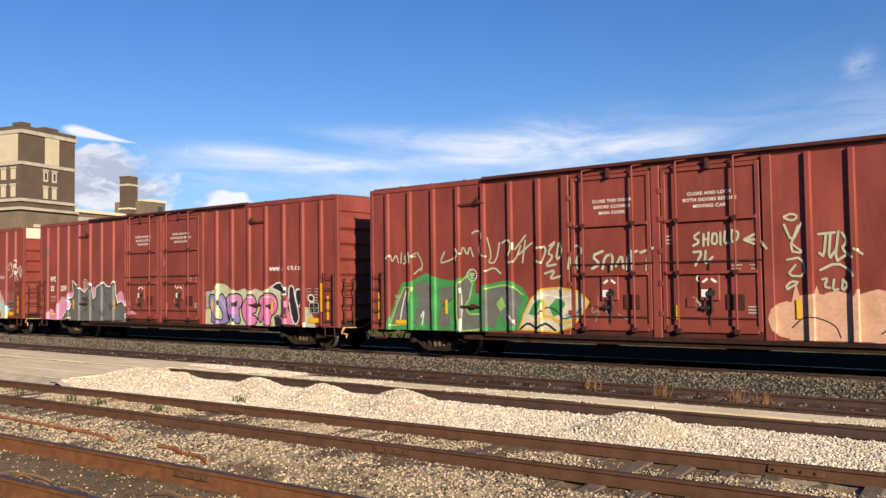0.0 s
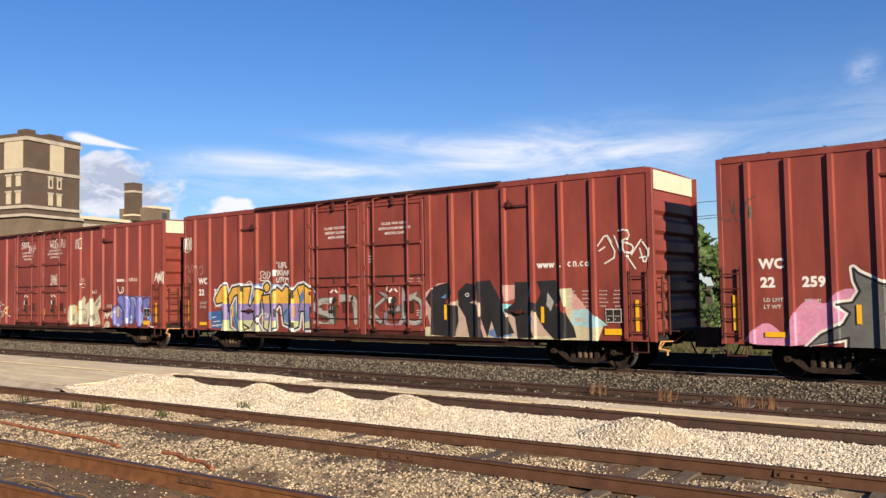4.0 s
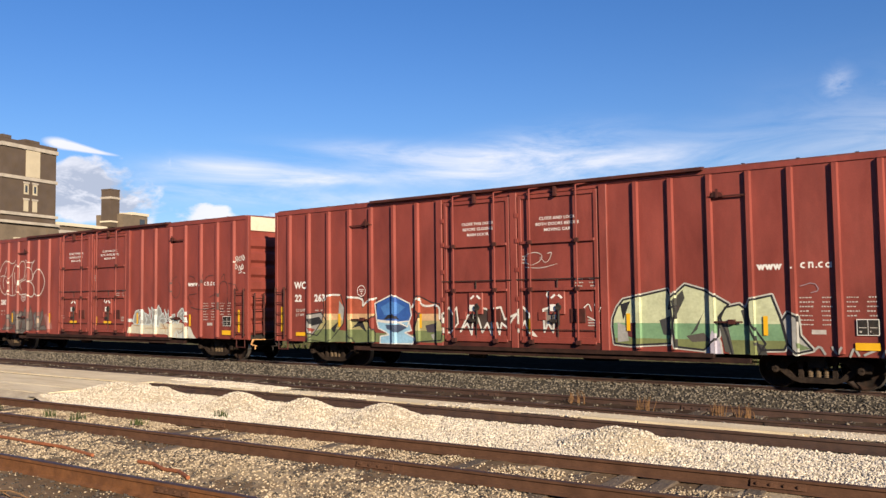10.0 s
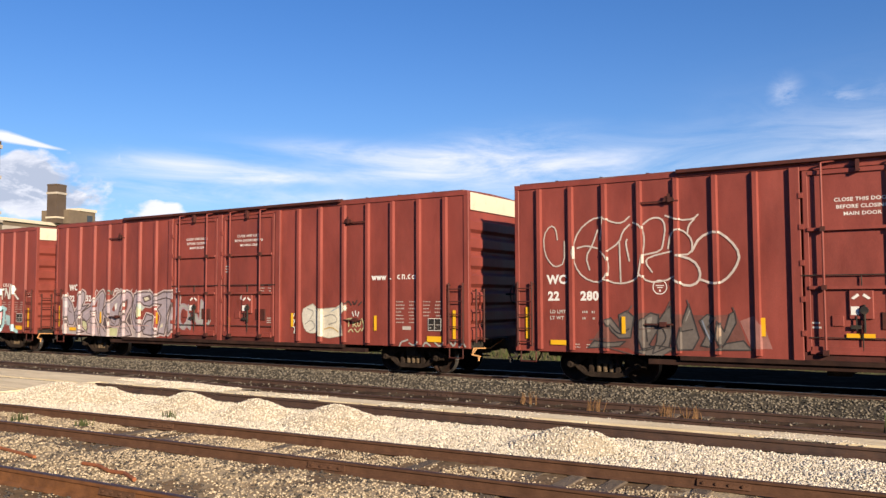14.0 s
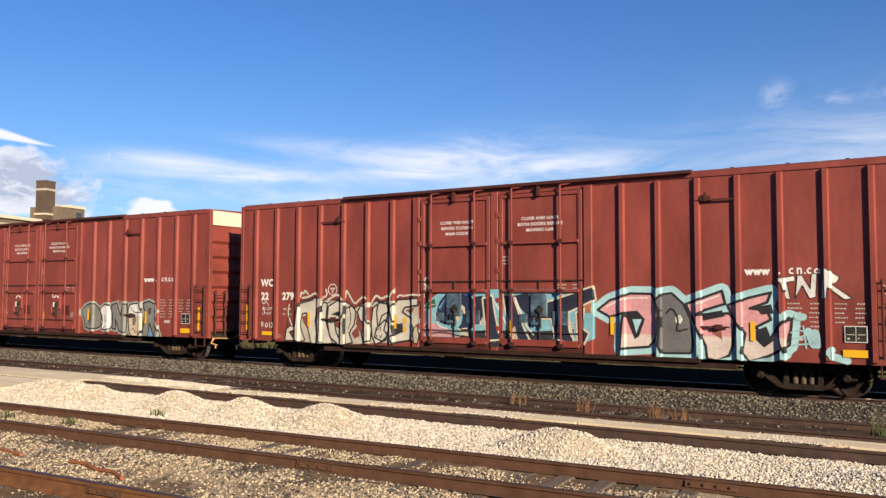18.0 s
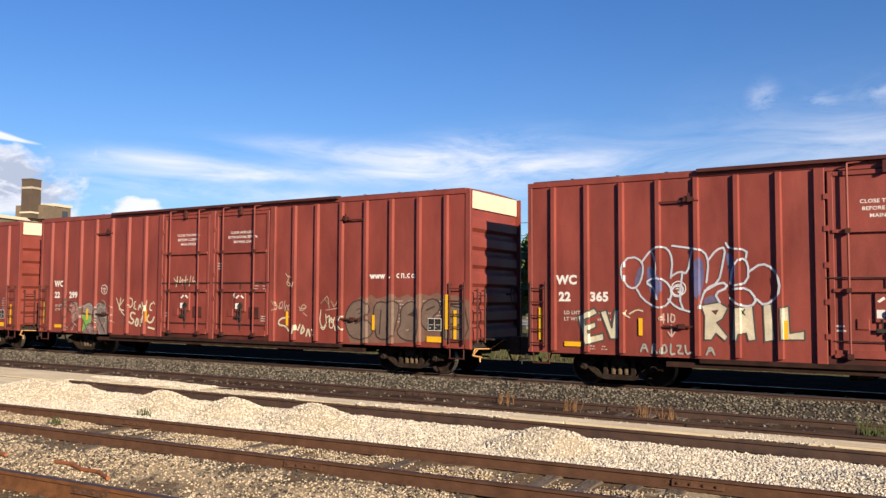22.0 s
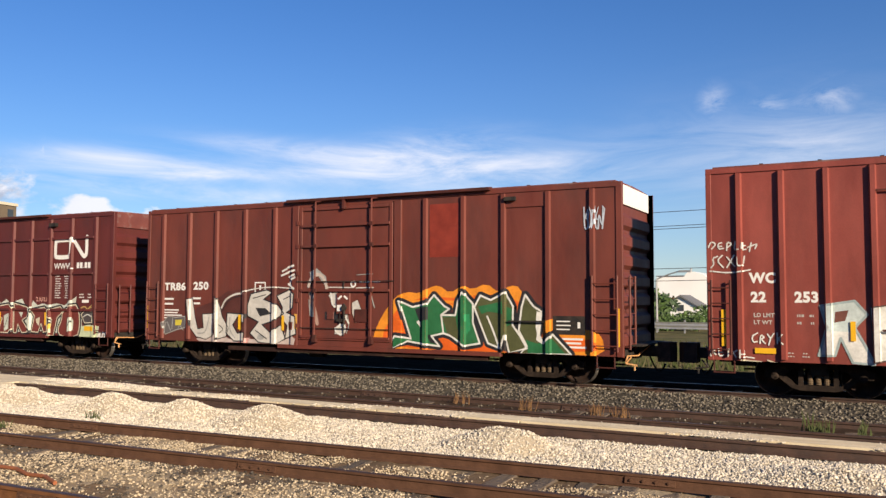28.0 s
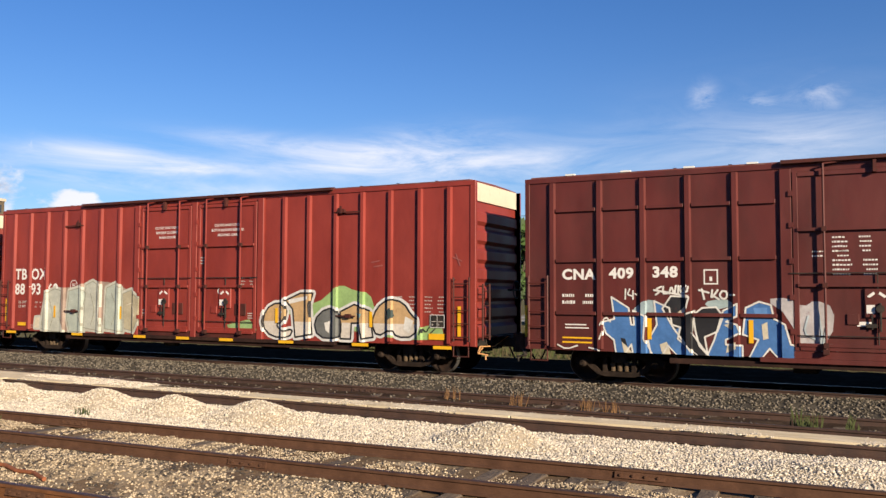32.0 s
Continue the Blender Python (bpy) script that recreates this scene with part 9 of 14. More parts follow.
    p.form(paint(0.33, 0.25, 0.27), paint(0.085, 0.06, 0.058), 0.045, [(4.34, 2.40), (4.53, 2.50), (4.76, 2.43), (4.88, 2.25), (4.83, 1.94), (4.62, 1.68), (4.44, 1.37), (4.31, 1.25), (4.37, 1.60), (4.56, 1.92), (4.57, 2.18), (4.40, 2.12), (4.23, 1.75), (4.09, 1.74)], 0, paint(0.42, 0.34, 0.33), 0.11)
    p.line(paint(0.40, 0.30, 0.30), 0.05, [(4.71, 2.31), (4.75, 2.00), (4.53, 1.65)])
    p.patch(paint(0.18, 0.05, 0.04), [(4.44, 2.10), (4.54, 2.17), (4.54, 1.94), (4.42, 1.75)])
    p.form(paint(0.33, 0.27, 0.28), paint(0.085, 0.06, 0.058), 0.045, [(4.03, 0.76), (4.10, 1.07), (4.22, 1.37), (4.45, 1.37), (4.72, 1.13), (4.85, 0.87), (4.49, 0.81)], 0, paint(0.42, 0.34, 0.33), 0.11)
    p.line(paint(0.085, 0.06, 0.058), 0.03, [(4.14, 0.93), (4.40, 1.19), (4.67, 0.95)])
    p.form(paint(0.30, 0.25, 0.285), paint(0.085, 0.06, 0.058), 0.045, [(4.98, 2.37), (5.43, 2.46), (5.86, 2.46), (6.09, 2.30), (6.12, 2.06), (5.85, 1.94), (5.52, 1.98), (5.31, 2.10), (5.15, 2.10), (5.01, 1.75), (5.09, 1.41), (5.39, 1.24), (5.61, 1.13), (5.28, 0.97), (4.97, 1.12), (4.82, 1.53), (4.88, 2.00)], 0, paint(0.42, 0.34, 0.33), 0.11)
    p.patch(CREAM_P, [(5.51, 2.24), (5.73, 2.29), (5.83, 2.20), (5.61, 2.13)])
    p.patch(paint(0.085, 0.06, 0.058), [(5.42, 2.27), (5.86, 2.36), (5.94, 2.17), (5.55, 2.07)])
    p.patch(CREAM_P, [(5.55, 2.22), (5.73, 2.25), (5.79, 2.19), (5.62, 2.16)])
    p.line(paint(0.40, 0.36, 0.37), 0.035, [(5.05, 2.24), (5.43, 2.39), (5.91, 2.38)])
    p.line(paint(0.085, 0.06, 0.058), 0.035, [(4.99, 2.00), (4.91, 1.57), (5.12, 1.24)])
    p.patch(paint(0.42, 0.42, 0.26), [(5.14, 1.75), (5.26, 1.94), (5.36, 1.76), (5.29, 1.51), (5.18, 1.57)])
    p.scrawl(paint(0.46, 0.38, 0.36), 0.045, [(0.45, 2.24), (0.54, 2.43), (0.58, 2.32)])
    p.scrawl(paint(0.46, 0.38, 0.36), 0.045, [(0.74, 2.32), (0.84, 2.50), (0.89, 2.33)])
    p.scrawl(paint(0.46, 0.38, 0.36), 0.045, [(1.46, 2.37), (1.52, 2.42)])
    p.scrawl(paint(0.46, 0.38, 0.36), 0.045, [(2.60, 2.32), (2.66, 2.58), (2.77, 2.52)])
    p.scrawl(paint(0.46, 0.38, 0.36), 0.045, [(3.31, 2.25), (3.35, 2.12)])
    p.scrawl(paint(0.46, 0.38, 0.36), 0.045, [(3.72, 2.35), (3.80, 2.53), (4.06, 2.54), (4.18, 2.48)])
    p.scrawl(paint(0.46, 0.38, 0.36), 0.045, [(4.11, 2.50), (4.18, 2.63), (4.25, 2.50)])
    p.scrawl(paint(0.46, 0.38, 0.36), 0.045, [(5.07, 2.49), (5.14, 2.59), (5.21, 2.49)])
    p.scrawl(paint(0.46, 0.38, 0.36), 0.045, [(4.76, 2.47), (4.84, 2.57)])
    p.scrawl(paint(0.46, 0.38, 0.36), 0.045, [(5.78, 2.48), (5.84, 2.58), (5.91, 2.48)])
    p.scrawl(paint(0.10, 0.16, 0.14), 0.05, [(3.26, 2.45), (3.34, 2.51), (3.41, 2.38), (3.31, 2.30)])
    p.scrawl(paint(0.10, 0.16, 0.14), 0.05, [(3.48, 2.53), (3.56, 2.48), (3.51, 2.38)])
    p.scrawl(paint(0.10, 0.16, 0.14), 0.05, [(3.68, 2.51), (3.63, 2.40)])
    p.scrawl(paint(0.40, 0.26, 0.24), 0.022, [(0.59, 1.13), (1.76, 1.12), (3.43, 1.15), (4.84, 1.21), (5.82, 1.24)])
    p.done(r, "dusty mauve and grey spray-painted lettering")
    p = Piece(B, 29)
    p.form(paint(0.29, 0.245, 0.27), paint(0.085, 0.06, 0.058), 0.05, [(5.68, 1.66), (6.14, 1.56), (6.09, 1.18), (6.35, 0.92), (5.93, 0.88), (5.52, 0.92), (5.39, 1.16), (5.54, 1.43)], 0, paint(0.42, 0.34, 0.33), 0.11)
    p.line(paint(0.085, 0.06, 0.058), 0.05, [(5.53, 1.19), (5.67, 1.39), (5.96, 1.44)])
    p.form(paint(0.29, 0.245, 0.27), paint(0.085, 0.06, 0.058), 0.05, [(6.00, 2.24), (6.61, 2.46), (7.12, 2.45), (7.37, 2.53), (7.45, 2.39), (7.11, 2.00), (6.81, 1.45), (6.67, 0.93), (6.32, 0.98), (6.49, 1.58), (6.28, 1.84), (6.50, 2.00), (6.08, 2.04)], 0, paint(0.42, 0.34, 0.33), 0.11)
    p.line(paint(0.085, 0.06, 0.058), 0.04, [(6.15, 2.13), (6.74, 2.26), (7.12, 2.19)])
    p.patch(CREAM_P, [(6.39, 1.14), (6.56, 1.34), (6.61, 1.21)])
    p.form(paint(0.29, 0.245, 0.27), paint(0.085, 0.06, 0.058), 0.05, [(7.11, 1.91), (7.39, 2.39), (7.51, 2.26), (7.44, 1.74), (7.24, 1.20), (6.96, 0.94), (6.97, 1.45)], 0, paint(0.42, 0.34, 0.33), 0.11)
    p.patch(paint(0.06, 0.09, 0.08), [(7.42, 2.13), (7.54, 2.00), (7.46, 1.36), (7.37, 1.49)])
    p.letters(7.4, 8.6, 1.1, 2.2, 2, [LGREY_P], MAUVE_P, None, 0.2)
    p.scrawl(LGREY_P, 0.06, [(8.71, 1.47), (8.64, 1.32), (8.78, 1.29)])
    p.scrawl(LGREY_P, 0.06, [(8.88, 1.48), (8.82, 1.32), (8.93, 1.36)])
    p.scrawl(LGREY_P, 0.06, [(9.01, 1.46), (8.98, 1.29), (9.10, 1.45)])
    p.done(r, "dusty mauve and grey spray-painted lettering")
    p = Piece(B, 22)
    p.form(paint(0.52, 0.50, 0.43), paint(0.30, 0.27, 0.22), 0.02, [(13.25, 1.84), (13.49, 1.96), (13.79, 2.06), (13.92, 1.64), (13.92, 1.12), (13.49, 1.11), (13.29, 1.35)], 1)
    p.line(paint(0.26, 0.25, 0.22), 0.03, [(13.49, 1.88), (13.79, 1.80), (13.59, 1.55)])
    p.line(paint(0.26, 0.25, 0.22), 0.03, [(13.39, 1.39), (13.65, 1.55), (13.85, 1.31), (13.59, 1.18)])
    p.form(paint(0.54, 0.50, 0.40), paint(0.30, 0.27, 0.22), 0.02, [(13.92, 1.88), (14.17, 1.88), (14.65, 1.92), (14.95, 2.08), (15.08, 1.89), (14.88, 1.70), (14.97, 1.07), (14.37, 0.97), (13.96, 1.04)], 0)
    p.line(paint(0.26, 0.25, 0.22), 0.03, [(14.17, 1.64), (14.56, 1.73), (14.75, 1.49), (14.37, 1.40)])
    p.line(paint(0.40, 0.27, 0.10), 0.035, [(14.18, 1.24), (14.46, 1.33), (14.75, 1.17)])
    p.line(paint(0.26, 0.30, 0.32), 0.03, [(14.46, 1.80), (14.84, 1.97)])
    p.scrawl(paint(0.05, 0.03, 0.025), 0.05, [(15.03, 2.05), (15.14, 2.13), (15.25, 2.00)])
    p.scrawl(paint(0.05, 0.03, 0.025), 0.05, [(15.32, 2.09), (15.39, 2.00), (15.47, 2.13)])
    p.scrawl(paint(0.05, 0.03, 0.025), 0.05, [(15.54, 2.00), (15.65, 2.09)])
    p.scrawl(paint(0.40, 0.36, 0.20), 0.04, [(15.06, 1.56), (15.28, 1.59)])
    p.scrawl(paint(0.40, 0.36, 0.20), 0.04, [(15.17, 1.57), (15.15, 1.34)])
    p.scrawl(paint(0.40, 0.36, 0.20), 0.04, [(15.32, 1.34), (15.34, 1.53), (15.45, 1.47), (15.34, 1.42), (15.45, 1.34)])
    p.scrawl(paint(0.40, 0.36, 0.20), 0.04, [(15.50, 1.53), (15.50, 1.35), (15.61, 1.38), (15.61, 1.55)])
    p.scrawl(paint(0.40, 0.36, 0.20), 0.04, [(15.14, 1.18), (15.25, 1.28), (15.32, 1.19)])
    p.scrawl(paint(0.40, 0.36, 0.20), 0.04, [(15.39, 1.27), (15.50, 1.16), (15.61, 1.28)])
    p.scrawl(paint(0.40, 0.36, 0.20), 0.04, [(15.66, 1.58), (15.75, 1.35), (15.65, 1.22)])
    p.scrawl(WHITE_P, 0.04, [(12.93, 1.71), (12.85, 1.54), (12.97, 1.50), (12.85, 1.33), (12.97, 1.27), (12.93, 1.10)])
    p.scrawl(WHITE_P, 0.04, [(15.30, 1.78), (15.34, 1.66)])
    p.scrawl(WHITE_P, 0.04, [(15.41, 1.81), (15.43, 1.69)])
    p.scrawl(WHITE_P, 0.04, [(15.54, 1.78), (15.50, 1.66)])
    p.scrawl(LGREY_P, 0.05, [(17.05, 0.80), (17.10, 0.90)])
    p.scrawl(LGREY_P, 0.05, [(17.39, 0.90), (17.55, 0.82), (17.72, 0.94)])
    p.scrawl(LGREY_P, 0.05, [(17.88, 0.83), (17.96, 0.95), (18.12, 0.84)])
    p.scrawl(LGREY_P, 0.05, [(18.28, 0.93), (18.44, 0.82), (18.59, 0.94)])
    p.scrawl(LGREY_P, 0.05, [(18.80, 0.95), (18.90, 0.83), (18.98, 0.98)])
    p.scrawl(LGREY_P, 0.05, [(19.09, 0.84), (19.21, 0.96), (19.30, 0.85)])
    p.scrawl(LGREY_P, 0.05, [(17.14, 0.93), (17.34, 0.99)])
    p.done(r, "white and cream spray-painted letters with small tags")


def graffiti_h(r, B):
    p = Piece(B, 23)
    p.ground(paint(0.40, 0.37, 0.30), [(2.59, 2.03), (3.25, 2.17), (4.46, 2.06), (4.80, 1.89), (5.25, 2.05), (6.23, 2.10), (6.20, 0.90), (4.44, 0.76), (3.23, 0.76), (2.47, 0.84)])
    p.form(paint(0.46, 0.43, 0.36), BLACK_P, 0.04, [(2.32, 0.94), (2.48, 1.32), (2.57, 2.00), (3.00, 2.09), (3.25, 2.20), (3.35, 2.02), (3.24, 1.47), (3.36, 0.77), (3.08, 0.76), (2.96, 1.20), (2.89, 1.72), (2.71, 1.69), (2.63, 1.32), (2.83, 0.87), (2.60, 0.80)], 0)
    p.patch(paint(0.17, 0.05, 0.04), [(2.69, 1.61), (2.89, 1.62), (2.96, 1.18), (2.76, 1.43)])
    p.line(DGREY_P, 0.02, [(2.87, 2.05), (3.20, 2.12)])
    p.form(paint(0.46, 0.43, 0.36), BLACK_P, 0.045, [(3.42, 0.84), (3.47, 1.86), (3.57, 2.06), (3.72, 2.02), (3.67, 1.48), (3.85, 0.98), (4.11, 0.81), (3.60, 0.76)], 0)
    p.form(paint(0.46, 0.43, 0.36), BLACK_P, 0.045, [(3.76, 1.92), (4.10, 2.10), (4.43, 2.07), (4.40, 1.76), (4.31, 1.57), (4.00, 1.47), (4.09, 1.12), (4.30, 0.78), (3.96, 0.76), (3.80, 1.11), (3.73, 1.49)], 0)
    p.patch(paint(0.17, 0.05, 0.04), [(4.00, 1.47), (4.33, 1.44), (4.26, 1.23), (4.07, 1.31)])
    p.patch(BLACK_P, [(3.88, 1.68), (4.12, 1.78), (4.33, 1.73), (4.17, 1.63)])
    p.form(paint(0.46, 0.43, 0.36), BLACK_P, 0.045, [(4.45, 1.88), (4.69, 1.95), (4.84, 1.77), (4.77, 1.39), (4.58, 1.14), (4.71, 0.84), (4.44, 0.79), (4.40, 1.38)], 0)
    p.line(BLACK_P, 0.025, [(4.59, 1.89), (4.66, 1.51), (4.54, 1.24)])
    p.form(paint(0.46, 0.43, 0.36), BLACK_P, 0.045, [(4.89, 1.77), (5.01, 1.96), (5.23, 1.90), (5.24, 1.53), (5.42, 1.29), (5.37, 0.93), (5.12, 0.86), (5.04, 1.10), (5.15, 1.41), (4.98, 1.52)], 0)
    p.patch(paint(0.17, 0.05, 0.04), [(4.67, 1.14), (4.90, 1.34), (4.97, 1.06), (4.78, 0.96)])
    p.patch(paint(0.17, 0.05, 0.04), [(4.87, 1.71), (4.98, 1.50), (5.15, 1.38), (5.01, 1.13), (4.84, 1.40)])
    p.patch(paint(0.17, 0.05, 0.04), [(3.25, 1.86), (3.45, 1.91), (3.39, 1.35), (3.31, 1.22)])
    p.patch(paint(0.17, 0.05, 0.04), [(5.27, 1.90), (5.45, 1.95), (5.40, 1.46), (5.29, 1.53)])
    p.form(paint(0.46, 0.43, 0.36), BLACK_P, 0.045, [(5.47, 1.90), (5.72, 2.05), (6.02, 2.01), (6.06, 1.80), (5.79, 1.67), (5.68, 1.36), (5.90, 1.55), (6.07, 1.44), (5.94, 0.96), (5.56, 0.82), (5.44, 1.05), (5.40, 1.42)], 0)
    p.scrawl(BLACK_P, 0.022, [(5.57, 1.20), (5.59, 1.33), (5.66, 1.23), (5.70, 1.34)])
    p.scrawl(BLACK_P, 0.022, [(5.75, 1.33), (5.74, 1.21)])
    p.scrawl(BLACK_P, 0.022, [(5.57, 1.06), (5.65, 1.11), (5.59, 1.01)])
    p.scrawl(BLACK_P, 0.022, [(5.72, 1.09), (5.74, 0.99), (5.81, 1.11)])
    p.form(paint(0.46, 0.43, 0.36), BLACK_P, 0.045, [(2.00, 0.83), (2.06, 1.20), (2.22, 1.31), (2.40, 1.26), (2.35, 1.15), (2.19, 1.11), (2.42, 0.84)], 0)
    p.line(BLACK_P, 0.03, [(2.08, 1.28), (2.17, 1.64), (2.30, 1.84), (2.25, 2.04), (2.38, 2.11)])
    p.line(paint(0.46, 0.43, 0.36), 0.05, [(2.17, 1.97), (2.11, 1.68), (2.29, 1.31)])
    p.scrawl(paint(0.48, 0.45, 0.37), 0.06, [(2.64, 2.22), (2.67, 2.38), (2.77, 2.30), (2.82, 2.43), (2.95, 2.30)])
    p.scrawl(paint(0.48, 0.45, 0.37), 0.06, [(2.72, 2.18), (3.00, 2.22), (3.25, 2.35), (3.33, 2.25)])
    p.scrawl(paint(0.48, 0.45, 0.37), 0.06, [(3.52, 2.19), (3.72, 2.25), (3.67, 2.44)])
    p.scrawl(paint(0.48, 0.45, 0.37), 0.06, [(3.74, 2.12), (4.05, 2.28), (4.20, 2.26), (4.36, 2.13)])
    p.scrawl(paint(0.48, 0.45, 0.37), 0.06, [(4.43, 2.20), (4.46, 2.43), (4.55, 2.31), (4.67, 2.14), (4.80, 1.99), (4.96, 2.14), (5.15, 2.26), (5.26, 2.17)])
    p.scrawl(paint(0.48, 0.45, 0.37), 0.06, [(5.43, 2.08), (5.59, 2.29), (5.76, 2.15), (6.02, 2.27), (6.14, 2.09)])
    p.scrawl(BLACK_P, 0.03, [(2.61, 2.08), (3.00, 2.12), (3.28, 2.25), (3.37, 2.17)])
    p.scrawl(BLACK_P, 0.03, [(3.50, 2.10), (3.77, 2.15)])
    p.scrawl(BLACK_P, 0.03, [(3.74, 2.02), (4.08, 2.18), (4.39, 2.06)])
    p.scrawl(BLACK_P, 0.03, [(4.46, 2.08), (4.69, 1.94), (4.82, 1.87), (5.01, 2.04), (5.25, 2.07)])
    p.scrawl(BLACK_P, 0.03, [(5.45, 2.00), (5.61, 2.17), (5.78, 2.05), (6.07, 2.13)])
    p.scrawl(WHITE_P, 0.025, [(0.97, 2.09), (1.08, 1.95), (1.16, 2.12), (1.27, 1.93)])
    p.scrawl(WHITE_P, 0.025, [(1.05, 1.89), (1.13, 1.68)])
    p.scrawl(WHITE_P, 0.025, [(0.99, 1.29), (0.96, 1.40), (1.07, 1.38), (1.02, 1.24)])
    p.scrawl(WHITE_P, 0.025, [(1.16, 1.35), (1.16, 1.22), (1.27, 1.28), (1.21, 1.38)])
    p.scrawl(WHITE_P, 0.025, [(1.33, 1.39), (1.35, 1.22)])
    p.scrawl(WHITE_P, 0.025, [(1.41, 1.39), (1.49, 1.31), (1.41, 1.23)])
    p.done(r, "off-white spray-painted lettering with dark edges")
    p = Piece(B, 30)
    p.ground(paint(0.40, 0.37, 0.30), [(5.53, 2.00), (6.16, 2.10), (7.11, 2.16), (7.15, 1.03), (6.15, 0.85), (5.52, 0.94)])
    p.form(paint(0.46, 0.43, 0.36), BLACK_P, 0.045, [(5.60, 1.79), (5.67, 2.07), (5.95, 2.10), (6.03, 1.80), (5.87, 1.25), (6.01, 1.09), (5.80, 0.92), (5.52, 1.03), (5.64, 1.38)], 0)
    p.form(paint(0.46, 0.43, 0.36), BLACK_P, 0.05, [(6.11, 1.91), (6.36, 2.14), (7.11, 2.19), (7.11, 1.98), (6.60, 1.92), (6.52, 1.78), (6.83, 1.61), (6.96, 1.28), (6.86, 0.99), (6.19, 0.88), (6.08, 1.05), (6.35, 1.16), (6.49, 1.30), (6.19, 1.53)], 0)
    p.patch(paint(0.035, 0.03, 0.035), [(6.15, 1.39), (6.52, 1.47), (6.57, 1.21), (6.22, 1.10)])
    p.patch(paint(0.17, 0.05, 0.04), [(6.63, 1.84), (7.00, 1.92), (6.87, 1.71)])
    p.patch(paint(0.55, 0.34, 0.03), [(6.55, 1.63), (6.66, 1.64), (6.68, 1.52), (6.59, 1.41), (6.68, 1.30), (6.60, 1.18), (6.52, 1.27), (6.60, 1.41), (6.53, 1.51)])
    p.scrawl(paint(0.48, 0.45, 0.37), 0.05, [(6.09, 2.14), (6.20, 2.35), (6.26, 2.46)])
    p.scrawl(paint(0.48, 0.45, 0.37), 0.05, [(6.34, 2.21), (6.45, 2.29), (6.53, 2.24), (6.84, 2.29), (7.16, 2.27)])
    p.scrawl(paint(0.48, 0.45, 0.37), 0.05, [(7.29, 2.22), (7.32, 2.46), (7.40, 2.61), (7.45, 2.42), (7.37, 2.35)])
    p.scrawl(paint(0.48, 0.45, 0.37), 0.05, [(7.32, 2.55), (7.30, 2.75), (7.43, 2.77)])
    p.form(paint(0.42, 0.36, 0.27), BLACK_P, 0.03, [(6.97, 0.91), (6.92, 1.28), (7.08, 1.42), (7.15, 1.13), (7.10, 0.89)], 0)
    p.scrawl(paint(0.36, 0.30, 0.28), 0.035, [(7.16, 1.69), (7.37, 1.93), (7.44, 1.56), (7.28, 1.40)])
    p.scrawl(paint(0.36, 0.30, 0.28), 0.035, [(7.21, 1.29), (7.39, 1.32), (7.43, 1.10), (7.54, 1.30)])
    p.scrawl(paint(0.36, 0.30, 0.28), 0.035, [(7.28, 0.97), (7.53, 0.94), (7.60, 1.15)])
    p.scrawl(paint(0.36, 0.30, 0.28), 0.035, [(7.45, 1.96), (7.63, 2.02)])
    p.done(r, "off-white spray-painted lettering with dark edges")
    p = Piece(B, 24)
    p.ground(paint(0.17, 0.37, 0.43), [(7.21, 1.97), (7.73, 2.31), (9.16, 2.43), (11.85, 2.43), (12.41, 2.43), (12.39, 1.18), (11.83, 0.96), (7.65, 1.01), (7.17, 1.14)])
    p.ground(paint(0.45, 0.24, 0.26), [(7.41, 1.54), (8.11, 1.34), (8.59, 1.04), (7.65, 1.08), (7.33, 1.15)], 1)
    p.ground(paint(0.030, 0.030, 0.036), [(8.56, 1.21), (9.29, 1.34), (10.81, 1.33), (11.84, 1.42), (11.83, 0.95), (9.14, 0.87), (8.41, 1.01)])
    p.ground(paint(0.40, 0.38, 0.26), [(9.15, 1.65), (9.47, 1.71), (9.58, 1.30), (9.32, 1.07)])
    p.ground(paint(0.50, 0.30, 0.14), [(10.75, 2.08), (11.10, 2.02), (11.04, 1.79), (10.72, 1.85)])
    p.form(paint(0.02, 0.028, 0.06), BLACK_P, 0.03, [(7.70, 1.76), (7.88, 2.20), (8.27, 2.39), (8.82, 2.29), (9.03, 1.78), (8.89, 1.33), (8.41, 1.32), (8.59, 1.57), (8.56, 1.89), (8.26, 1.96), (8.16, 1.77), (8.22, 1.56), (7.88, 1.45)], 1)
    p.patch(CREAM_P, [(8.20, 1.91), (8.42, 2.06), (8.62, 1.95), (8.65, 1.75), (8.49, 1.78), (8.41, 1.49), (8.29, 1.70)])
    p.patch(paint(0.28, 0.10, 0.05), [(8.32, 1.89), (8.50, 1.92), (8.47, 1.78)])
    p.patch(CREAM_P, [(8.38, 1.35), (8.71, 1.38), (8.74, 1.15), (8.49, 1.18)])
    p.line(paint(0.17, 0.37, 0.43), 0.04, [(7.80, 1.91), (8.04, 2.23), (8.42, 2.31)])
    p.form(paint(0.02, 0.028, 0.05), CREAM_P, 0.05, [(9.18, 2.18), (9.51, 2.28), (9.59, 1.79), (9.74, 1.08), (9.32, 1.04), (9.24, 1.65)], 0)
    p.form(paint(0.02, 0.028, 0.05), CREAM_P, 0.05, [(9.80, 2.28), (10.10, 2.29), (10.43, 1.40), (10.63, 1.05), (10.16, 0.90), (9.89, 1.80)], 0)
    p.patch(paint(0.40, 0.34, 0.24), [(9.99, 1.26), (10.16, 1.46), (10.27, 1.06), (10.10, 1.02)])
